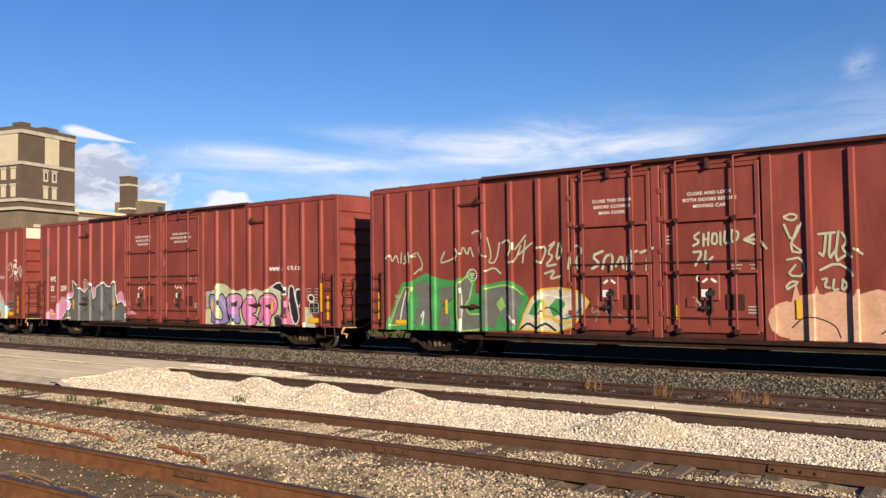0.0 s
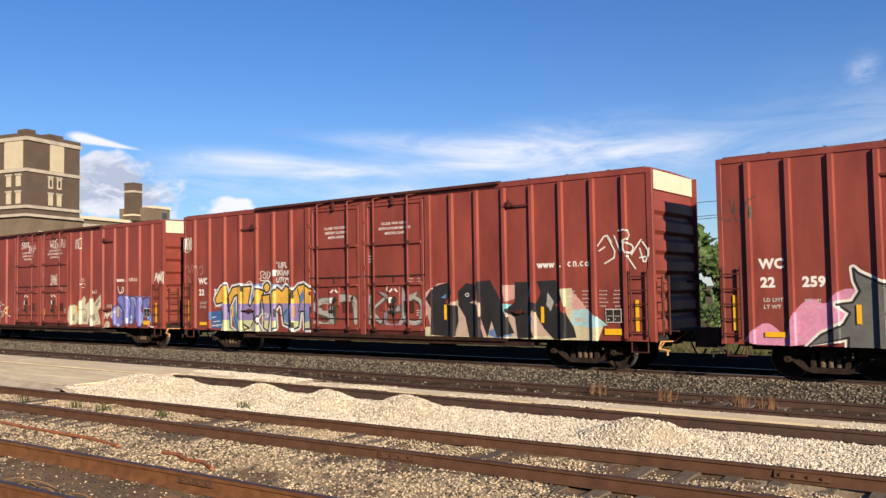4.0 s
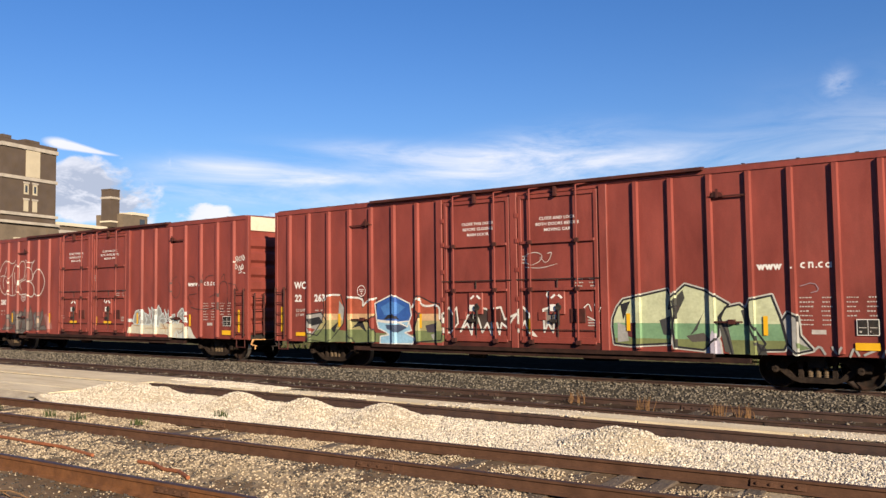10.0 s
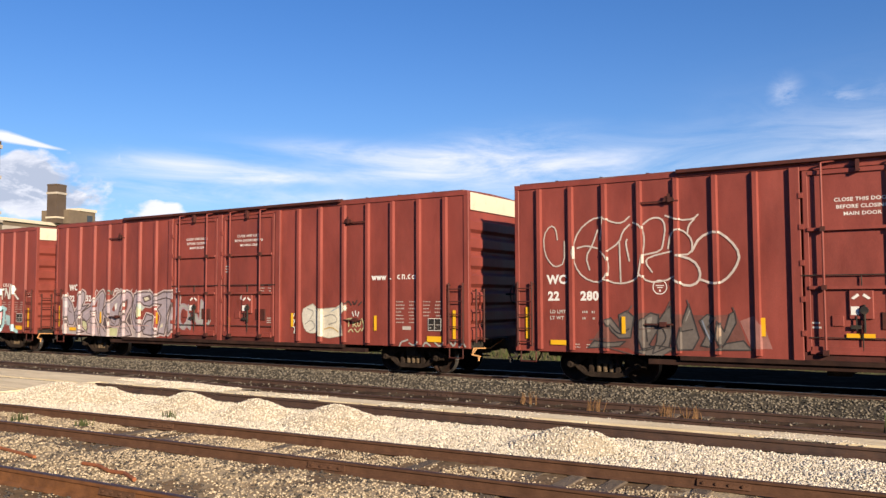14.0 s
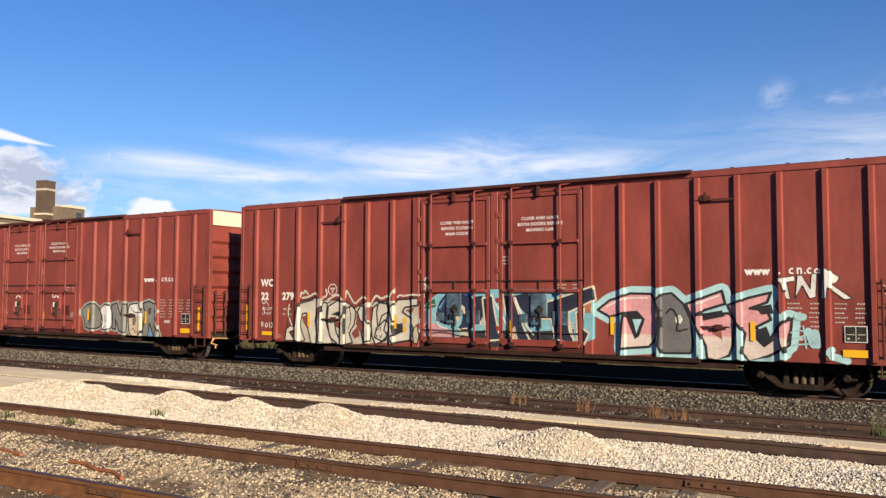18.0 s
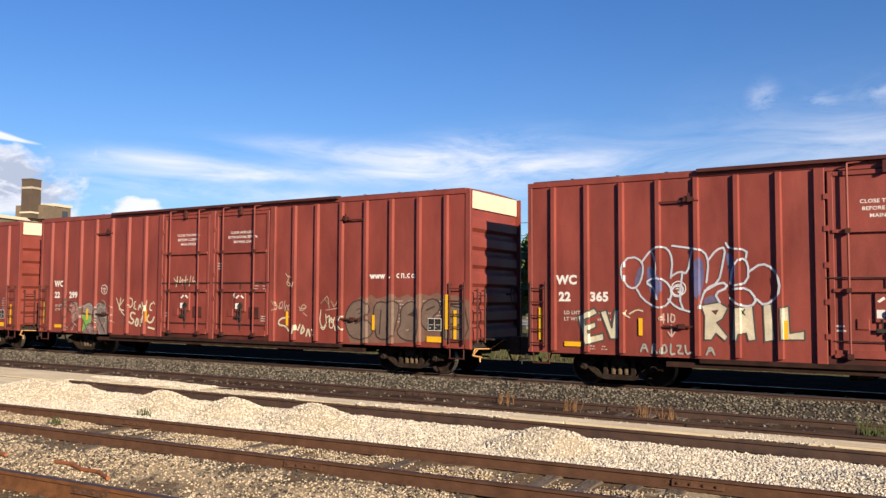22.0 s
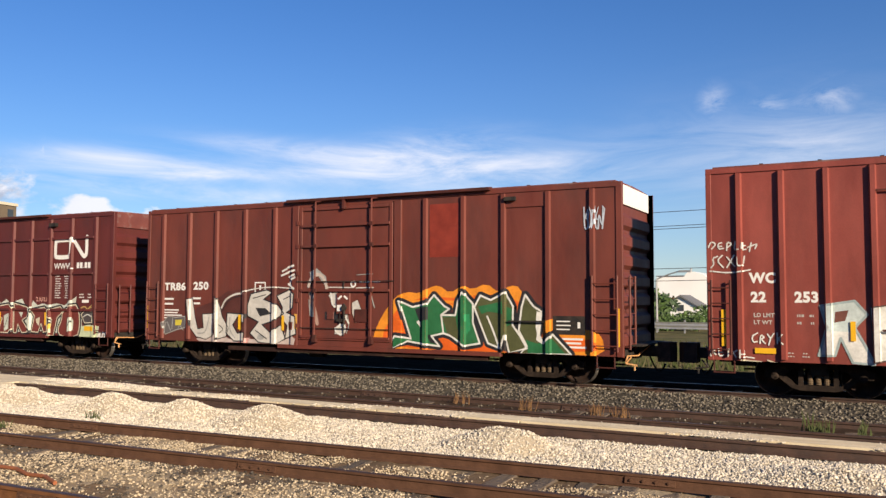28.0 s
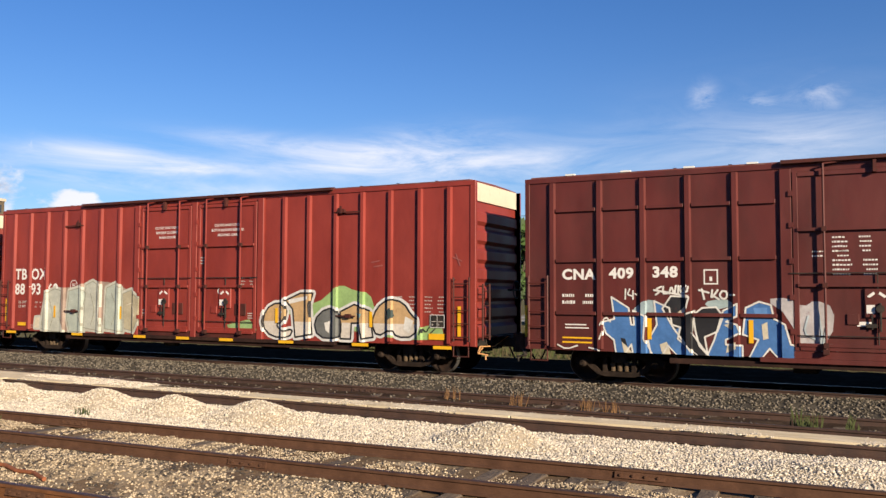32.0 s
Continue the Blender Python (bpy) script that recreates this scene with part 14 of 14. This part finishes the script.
# ---- buildings and distance ----
def build_tower():
    ang = 14.7
    t = thing("brick_tower_building", "brown brick factory tower with cream stone bands and low wing", "building", (-135.62, 66.0, -0.3), rz=ang)
    # own axes: y runs along the lit face away from the camera, x outward; the lit corner is the origin
    W, D = 11.1, 14.0
    def b(name, x0, x1, y0, y1, z0, z1, mat, label="", parent=None):
        return part(name, Mesh().box(x0, x1, y0, y1, z0, z1), mat, parent or t, label)
    b("wall", -D, 0, 0, W, 0, 28.4, BRICK, "brown brick tower walls")
    b("parapet", -D - 0.1, 0.1, -0.1, W + 0.1, 29.05, 29.7, BRICK)
    b("parapet", -D * 0.72, 0.14, W * 0.40, W * 0.66, 29.71, 30.15, BRICK)
    b("parapet", -2.0, 0.14, -0.14, 1.6, 29.71, 30.25, BRICK)
    for z0, z1, o in ((28.41, 29.04, 0.25), (23.2, 23.75, 0.20), (17.1, 17.6, 0.30), (15.7, 16.15, 0.5)):
        b("stone_band", -D - o, o, -o, W + o, z0, z1, STONE, "cream stone band")
    for s in (0.12,):
        w = b("window", -0.05, s, W * 0.42, W * 0.68, 23.8, 28.35, BLIND, "tall boarded window")
        b("window", -D * 0.36, -D * 0.06, -s, 0.05, 23.8, 28.35, BLIND, "tall boarded window")
    for y0 in (4.35, 6.15):
        for z0, z1 in ((20.8, 22.6), (17.9, 19.8)):
            w = b("window", -0.05, 0.06, y0, y0 + 0.95, z0, z1, BLIND, "small window with cream surround")
            b("lintel", -0.05, 0.16, y0 - 0.12, y0 + 1.07, z1, z1 + 0.3, STONE, "", w)
            if z0 > 20:
                b("pane", 0.061, 0.075, y0 + 0.25, y0 + 0.7, z0 + 0.3, z1 - 0.3, GLASS, "", w)
    for x0 in (-2.4, -4.6):
        for z0, z1 in ((20.8, 22.6), (17.9, 19.8)):
            w = b("window", x0, x0 + 1.1, -0.06, 0.05, z0, z1, BLIND)
            b("lintel", x0 - 0.15, x0 + 1.25, -0.16, 0.05, z1, z1 + 0.3, STONE, "", w)
    b("pilaster", -2.3, 0.4, -0.4, 2.0, 0, 15.39, LOWBRICK)
    b("pilaster", -1.0, 0.4, W - 2.0, W + 0.4, 0, 15.39, LOWBRICK)
    b("lower_wall", -D - 0.25, 0.25, -0.25, W + 0.25, 0, 15.38, LOWBRICK)
    for i in range(3):
        b("window", 0.2, 0.30, 2.2 + i * 2.0, 3.6 + i * 2.0, 8.0, 13.4, BLIND, "tall cream framed window")
    # low wing beyond the tower
    b("wing_wall", -22, -0.6, W + 0.56, 62, 0, 16.2, LOWBRICK, "brick wing behind the tower")
    b("stone_band", -22.3, -0.3, W + 0.56, 62.3, 14.6, 15.4, STONE)
    b("stone_band", -22.4, -0.2, W + 0.56, 62.4, 16.201, 16.75, CREAM, "pale roof edge")
    for i in range(8):
        b("window", -0.65, -0.5, W + 3 + i * 5.0, W + 5.6 + i * 5.0, 7.5, 11.8, BLIND)
    # chimney and roof house
    c = thing("brick_chimney", "square brick chimney with pale stone cap bands", "chimney", (-142.4, 89.8, 16.4), rz=ang)
    part("shaft", Mesh().box(-1.15, 1.15, -1.15, 1.15, 0.0, 7.0), BRICK, c)
    part("stone_band", Mesh().box(-1.25, 1.25, -1.25, 1.25, 5.4, 5.8), STONE, c)
    part("stone_band", Mesh().box(-1.3, 1.3, -1.3, 1.3, 0.9, 1.2), CREAM, c)
    part("cap", Mesh().box(-1.2, 1.2, -1.2, 1.2, 7.001, 7.3), BRICK, c)
    h = thing("roof_house", "brick roof house with pale coping", "roof house", (-142.5, 94.1, 16.4), rz=ang)
    part("wall", Mesh().box(-5, 1.5, -3.6, 3.2, 0.0, 2.6), LOWBRICK, h)
    part("coping", Mesh().box(-5.2, 1.7, -1.2, 3.4, 2.601, 3.1), CREAM, h)
    part("opening", Mesh().box(1.501, 1.56, 1.0, 2.4, 0.5, 1.9), GLASS, h)


def leaf_cloud(n, blobs, size, rnd):
    """Many small leaf clumps spread through overlapping lobes."""
    me = Mesh()
    for _ in range(n):
        cx, cy, cz, r = rnd.choice(blobs)
        d = Vector((rnd.gauss(0, 1), rnd.gauss(0, 1), rnd.gauss(0, 1))).normalized() * r * rnd.uniform(0.55, 1.05)
        p = Vector((cx + d.x, cy + d.y, cz + d.z * 0.85))
        u = Vector((rnd.gauss(0, 1), rnd.gauss(0, 1), rnd.gauss(0, 1))).normalized()
        w = u.orthogonal().normalized()
        s = size * rnd.uniform(0.6, 1.4)
        me.add([p - u * s, p + w * s * 0.55, p + u * s, p - w * s * 0.55 + u.cross(w) * s * 0.2], [(0, 1, 2, 3)])
    return me


def tree(x, y, h, spread, seed, leaf, label, z=-0.3, density=1.0):
    rnd = random.Random(seed)
    t = thing("tree", label, "tree", (x, y, z), "trees beyond the tracks")
    trunk = Mesh().tube((0, 0, 0), (0.1, 0, h * 0.45), 0.035 * h, 8, 0, 0.022 * h)
    blobs = []
    for i in range(9):
        a = i * 2.4 + rnd.random()
        r = spread * rnd.uniform(0.25, 0.75)
        zz = h * rnd.uniform(0.35, 0.92)
        q = (r * math.cos(a) * (1.1 - 0.5 * zz / h), r * math.sin(a) * (1.1 - 0.5 * zz / h), zz)
        trunk.tube((0.1 * zz / h, 0, h * rnd.uniform(0.2, 0.42)), q, 0.012 * h, 5, 0, 0.004 * h)
        blobs.append((*q, spread * rnd.uniform(0.32, 0.52)))
    blobs.append((0, 0, h * 0.9, spread * 0.35))
    part("trunk", trunk, BARK, t)
    part("crown", leaf_cloud(int(900 * density), blobs, 0.035 * h + 0.05 + y * 0.0022, rnd), leaf, t, "leafy uneven crown")
    return t


def build_distance():
    def at(az, dist):
        return -dist * math.tan(radians(az)), dist
    rnd = random.Random(12)
    for az, d, el, sp, leaf in ((21.9, 44, 5.2, 2.3, LEAF), (20.6, 47, 4.4, 2.3, LEAF), (23.6, 46, 4.5, 2.4, LEAF), (25.5, 50, 3.6, 2.6, LEAF), (18.4, 60, 2.5, 2.4, LEAF), (17.0, 62, 2.2, 2.4, LEAF),
                               (15.6, 66, 1.2, 2.4, DARKLEAF), (14.2, 70, 0.7, 2.6, LEAF), (28.0, 60, 2.0, 3.0, LEAF), (13.2, 80, -0.1, 2.4, DARKLEAF), (31.0, 70, 1.0, 3.0, LEAF)):
        x, y = at(az, d)
        tree(x, y, 2.5 + d / math.cos(radians(az)) * math.tan(radians(el)), sp, int(az * 10), leaf, "leafy green tree behind the far track")
    for az, d, el, sp in ((7.6, 150, -0.35, 4.5), (6.4, 155, -0.45, 5), (5.2, 160, -0.3, 5), (3.9, 150, -0.5, 4.5), (2.4, 150, -0.35, 5), (0.8, 155, -0.5, 5), (-0.8, 150, -0.4, 5), (9.0, 150, -0.5, 4.5)):
        x, y = at(az, d)
        tree(x, y, max(2.1, 2.0 + d * math.tan(radians(el)) + 0.6), sp * 0.55, int(az * 10) + 300, LEAF, "distant dark green tree", density=1.3)
    x, y = at(8.35, 72)
    t = thing("cypress_tree", "narrow dark evergreen tree", "tree", (x, y, -0.3))
    part("trunk", Mesh().tube((0, 0, 0), (0, 0, 1.2), 0.08, 7), BARK, t)
    part("crown", leaf_cloud(500, [(0, 0, 0.9 + 0.28 * i, 0.34 - 0.025 * i) for i in range(9)], 0.12, rnd), DARKLEAF, t)
    # bushes by the fence line
    for az, d, h, sp in ((12.7, 72, 1.4, 1.6), (12.0, 70, 1.1, 1.5), (11.3, 71, 1.2, 1.6), (10.6, 70, 1.3, 1.5), (9.9, 72, 1.8, 1.6), (9.3, 74, 1.5, 1.4), (14.0, 60, 1.3, 1.5), (16.0, 52, 1.5, 1.5), (19.0, 45, 1.5, 1.6), (1.1, 64, 1.3, 1.5), (0.2, 66, 1.5, 1.6), (-1.0, 66, 1.4, 1.6), (12.9, 64, 1.2, 1.5), (12.2, 66, 1.3, 1.5), (11.4, 65, 1.1, 1.5), (10.4, 64, 1.2, 1.5), (13.6, 63, 1.5, 1.5)):
        x, y = at(az, d)
        s = thing("bush", "rough green bush along the fence", "bush", (x, y, -0.3), "bushes along the fence")
        part("stems", Mesh().tube((0, 0, 0), (0.1, 0, h * 0.6), 0.05, 6).tube((0, 0, 0), (-0.3, 0.1, h * 0.5), 0.04, 6), BARK, s)
        part("foliage", leaf_cloud(260, [(rnd.uniform(-sp, sp) * 0.6, rnd.uniform(-0.5, 0.5), h * rnd.uniform(0.3, 0.8), h * 0.42) for _ in range(6)], 0.16, rnd), LEAF, s)
    # long low barrier
    fence = thing("wire_fence", "grey chain-link fence with steel posts", "fence", (0, 60.5, -0.3))
    for i in range(10):
        x = -9.0 + i * 2.4
        part("post", Mesh().tube((x, 0, 0), (x, 0, 1.15), 0.04, 6), GALV, fence)
    part("top_rail", Mesh().tube((-9.2, 0, 1.12), (13, 0, 1.12), 0.03, 6), GALV, fence)
    me = Mesh()
    for i in range(200):
        x = -9.0 + i * 0.11
        me.tube((x, 0, 0.05), (x + 1.05, 0, 1.1), 0.006, 3).tube((x + 1.05, 0.01, 0.05), (x, 0.01, 1.1), 0.006, 3)
    tagged(part("wire_mesh", me, GALV, fence), kind="stuff")
    # weathered reddish timbers stacked along the fence
    stack = thing("timber_stack", "long low stack of reddish weathered timbers along the fence", "timber stack", (0, 59.6, -0.3))
    for row in range(2):
        for i in range(9):
            x = -9.2 + i * 2.5 + row * 0.4 + rnd.uniform(-0.1, 0.1)
            part("timber", Mesh().chamfer(x, x + 2.3, -0.12 + 0.03 * row, 0.12, 0.20 * row, 0.20 * row + 0.19, 0.015), TIMBER, stack)
    # long low works hall, signs
    hall = thing("works_hall", "long low tan works hall with narrow dark windows", "building", (0, 0, -0.3))
    side = [(-1.66, 90.0), (4.0, 90.0), (4.0, 190.0), (-8.2, 190.0)]
    part("wall", Mesh().prism(side, 0.0, 3.35, "z"), LOWBRICK, hall)
    part("roof", Mesh().prism([(a * 1.02 - (0.1 if a < 0 else -0.1), b) for a, b in side], 3.351, 3.6, "z"), GREYROOF, hall)
    for i in range(14):
        u = 0.05 + i * 0.065
        x, y = -1.66 - 6.54 * u, 90 + 100 * u
        part("window", Mesh().prism([(x - 0.05, y), (x + 0.02, y), (x - 0.11, y + 2.2), (x - 0.18, y + 2.2)], 1.3, 2.7, "z"), GLASS, hall)
    for az, d, w, z0, z1, mat, words in ((3.37, 95, 0.54, 0.05, 0.98, SIGNBLUE, "blue board sign on two posts"), (2.65, 96, 0.58, 0.0, 0.85, REDROOF, "red and white board sign on two posts")):
        x, y = at(az, d)
        sg = thing("board_sign", words, "sign", (x, y, -0.3))
        for k in (-0.9, 0.9):
            part("post", Mesh().box(k * w - 0.04, k * w + 0.04, 0.05, 0.12, 0, z1 + 0.25), GALV, sg)
        part("board", Mesh().box(-w, w, 0, 0.05, z0 + 0.2, z1 + 0.3), mat, sg)
        part("bar", Mesh().box(-w * 0.7, w * 0.1, -0.02, -0.004, z0 + 0.6, z0 + 0.75), CHALK, sg)
        if mat is REDROOF:
            part("band", Mesh().box(-w, w, -0.02, -0.004, z1 + 0.05, z1 + 0.3), CHALK, sg)
    f = thing("roadside_barrier", "long low grey metal roadside barrier", "barrier", (0, 60, -0.3))
    for i in range(11):
        x = -30 + i * 2.0
        part("post", Mesh().box(x - 0.06, x + 0.06, 0.05, 0.17, 0, 0.95), GALV, f)
    part("rail", Mesh().prism([(0.0, 0.30), (0.04, 0.42), (0.0, 0.55), (0.04, 0.68), (0.0, 0.80), (0.05, 0.80), (0.05, 0.30)], -30.5, -9.4, "x"), GALV, f)
    # white shed and small gabled house
    x, y = at(11.2, 122)
    s = thing("white_shed", "off-white industrial shed with a stepped gable", "building", (x, y, -0.3))
    part("wall", Mesh().prism([(-4.2, 0), (4.2, 0), (4.2, 4.4), (2.6, 5.9), (1.2, 6.4), (0.2, 6.3), (-0.2, 5.7), (-4.2, 5.6)], 0, 12, "y"), OFFWHITE, s)
    part("roof", Mesh().box(-4.3, -0.25, -0.1, 12, 5.71, 5.85), GREYROOF, s)
    part("vent", Mesh().tube((0.6, 1, 6.3), (0.6, 1, 6.9), 0.15, 8), GALV, s)
    x, y = at(11.55, 104)
    h = thing("gabled_house", "small white house with a grey gable roof", "house", (x, y, -0.3))
    part("wall", Mesh().prism([(-1.9, 0), (1.9, 0), (1.9, 1.6), (0, 2.7), (-1.9, 1.6)], 0, 6, "y"), OFFWHITE, h)
    part("roof", Mesh().prism([(-2.2, 1.45), (0, 2.72), (2.2, 1.45), (2.2, 1.6), (0, 2.95), (-2.2, 1.6)], -0.3, 6.2, "y"), GREYROOF, h)
    part("window", Mesh().box(-0.4, 0.4, -0.03, 0.02, 0.9, 1.7), GLASS, h)
    x, y = at(13.0, 112)
    h = thing("low_store", "low white store with a red roof edge", "building", (x, y, -0.3))
    part("wall", Mesh().box(-2.6, 2.2, 0, 8, 0, 1.9), OFFWHITE, h)
    part("fascia", Mesh().box(-2.8, 2.4, -0.2, 8.2, 1.901, 2.6), REDROOF, h)
    # street lamps, signals, cables
    for az, d, el, arm in ((13.1, 62, 1.9, 0.6), (3.95, 92, 1.9, -1), (4.65, 118, 0.9, -1), (1.2, 95, 1.7, -1)):
        x, y = at(az, d)
        top = 2.5 + d * math.tan(radians(el))
        l = thing("street_lamp", "tall grey street lamp with a curved arm", "street lamp", (x, y, -0.3), "street lamps")
        part("pole", Mesh().tube((0, 0, 0), (0, 0, top * 0.86), 0.11, 8, 0, 0.07), GALV, l)
        pts = [(arm * 3.6 * u, 0, top * (0.86 + 0.14 * math.sin(u * 1.5))) for u in (0, 0.2, 0.45, 0.7, 1.0)]
        a = Mesh()
        a.pipe(pts, 0.05)
        part("arm", a, GALV, l)
        part("head", Mesh().box(arm * 3.6 - 0.5, arm * 3.6 + 0.35, -0.15, 0.15, top - 0.12, top + 0.03), GALV, l)
    for az, d in ((5.95, 96), (4.75, 93)):
        x, y = at(az, d)
        l = thing("traffic_signal", "yellow traffic signal on a grey pole", "traffic light", (x, y, -0.3), "traffic signals")
        part("pole", Mesh().tube((0, 0, 0), (0, 0, 1.0), 0.07, 8), GALV, l)
        part("housing", Mesh().chamfer(-0.27, 0.27, -0.2, 0.2, 0.75, 1.75, 0.05), SIGNAL, l)
        for k in range(3):
            part("lens", Mesh().tube((0, -0.2, 1.0 + 0.26 * k), (0, -0.24, 1.0 + 0.26 * k), 0.10, 10), BLACKISH, l)
    c = thing("overhead_cables", "thin dark overhead cables on wooden poles", "cables", (0, 46, 0))
    for z in (3.7, 3.02, 5.6, 5.75, 6.55):
        me = Mesh()
        pts = [(-90 + 12 * i, 0, z + 0.0006 * (((-90 + 12 * i) % 60) - 30) ** 2 * 0.6 + (0.0 if z < 5 else 0.004 * (12 * i))) for i in range(11)]
        me.pipe(pts, 0.018, 5)
        part("cable", me, CABLE, c)
    for x in (-88, -38, 28):
        part("pole", Mesh().tube((x, 0.2, -0.3), (x, 0.2, 7.6), 0.14, 8, 0, 0.10), BARK, c)


def weeds():
    rnd = random.Random(9)
    # rough grass behind the train, far more blades than one could count
    for name, mat, n, label in (("dry_grass", DRYGRASS, 5000, "tall dry grass beyond the train's track"), ("green_grass", GREENWEED, 4500, "rough green grass beyond the train's track")):
        me = Mesh()
        for _ in range(n):
            x, y = rnd.uniform(-34, 4), 31.0 + 15 * rnd.random() ** 1.4
            l, a, k = rnd.uniform(0.15, 0.5), rnd.uniform(0, 6.28), rnd.uniform(0.02, 0.05)
            me.add([(x - k, y, -0.42), (x + k, y, -0.42), (x + math.cos(a) * l * 0.4, y + math.sin(a) * 0.1, -0.4 + l)], [(0, 1, 2)])
        tagged(new(name, me.data(name, mat)), label, "grass", "", "stuff")
    def tuft(kind, label, x, y, z, h, n, mat, spread=0.12, blade=0.012):
        t = thing(kind, label, "weed", (x, y, z))
        me = Mesh()
        for _ in range(n):
            a, l = rnd.uniform(0, 6.28), h * rnd.uniform(0.5, 1.1)
            bx, by = rnd.gauss(0, spread * 0.5), rnd.gauss(0, spread * 0.5)
            lx, ly = bx + math.cos(a) * l * rnd.uniform(0.05, 0.35), by + math.sin(a) * l * rnd.uniform(0.05, 0.35)
            mid = ((bx + lx) / 2 + 0.01, (by + ly) / 2, l * 0.6)
            me.add([(bx - blade, by, 0), (bx + blade, by, 0), (mid[0] + blade * 0.8, mid[1], mid[2]), (mid[0] - blade * 0.8, mid[1], mid[2]), (lx, ly, l)], [(0, 1, 2, 3), (3, 2, 4)])
        tagged(part("blade_tuft", me, mat, t), kind="stuff")
    for x, y in ((-8.15, 16.15), (-7.9, 16.1), (-6.5, 15.9), (-6.3, 15.8), (-5.0, 15.75), (-4.75, 15.65), (-4.45, 15.6), (-4.3, 15.7)):
        tuft("dry_weed", "dry brown weed between the dark rails", x, y, -0.12, 0.30, 9, DRYWEED, 0.12, 0.008)
    for x, y, h in ((-13.55, 11.1, 0.2), (-15.9, 9.35, 0.2), (-16.9, 9.3, 0.22), (-14.2, 9.6, 0.16), (-18.9, 9.2, 0.2), (-0.95, 15.2, 0.5), (-0.75, 15.1, 0.42), (-0.2, 15.3, 0.4)):
        tuft("green_weed", "small green weed growing in the gravel", x, y, -0.2, h, 22, GREENWEED, 0.16, 0.014)
    # dry bent stems lying by the nearest rail
    for i in range(7):
        x, y = -11.3 + 0.55 * i + rnd.uniform(-0.2, 0.2), 5.4 + rnd.uniform(-0.5, 0.45)
        a, l = rnd.uniform(-0.4, 0.9), rnd.uniform(0.5, 1.0)
        me = Mesh()
        pts = [(l * k / 5 * math.cos(a), l * k / 5 * math.sin(a) * 0.5, 0.02 + 0.12 * math.sin(k / 5 * 3.0)) for k in range(6)]
        me.pipe(pts, 0.007, 5)
        part("stalk", me, DRYWEED, thing("fallen_twig", "dry bent twig lying on the dirt", "twig", (x, y, z_near(x, y))))
    # rusty bars lying in the gravel
    for pts in ([(-17.5, 7.55), (-15.6, 7.52), (-14.2, 7.40), (-13.1, 7.44), (-11.9, 7.25)], [(-10.9, 7.38), (-10.5, 7.36), (-10.1, 7.24), (-9.7, 7.2), (-9.25, 7.02)]):
        b = thing("rusty_bar", "bent orange rusty bar lying on the gravel", "scrap bar", (0, 0, 0))
        me = Mesh()
        me.pipe([(*p, z_near(*p) + 0.04) for p in pts], 0.028, 7)
        part("bar", me, REDPIPE, b)


build_tower()
build_distance()
weeds()


# ---- what moves ----
def along(t):
    """How far the train has come along the track at t seconds."""
    return 33.05 + 7.941 * (t - 9.0) + (-0.17 + 0.2 * min(1.0, max(0.0, t / 12.0)))


def motions():
    for car, x in TRAIN:
        walk(car, [(t, pose(along(t) + x, TRAIN_Y, 0)) for t in (0, 4, 8, 12, 16, 20, 24, 28, 32)])
        # wheelsets roll without slipping, less than a quarter turn from row to row
        for ax in [o for o in car.children if o.name.startswith("wheelset")]:
            at = ax.location.copy()
            walk(ax, [(i / 15.0, pose(*at, 0, math.degrees(along(i / 15.0) / WHEEL_R) % 360.0, 0)) for i in range(481)])


motions()
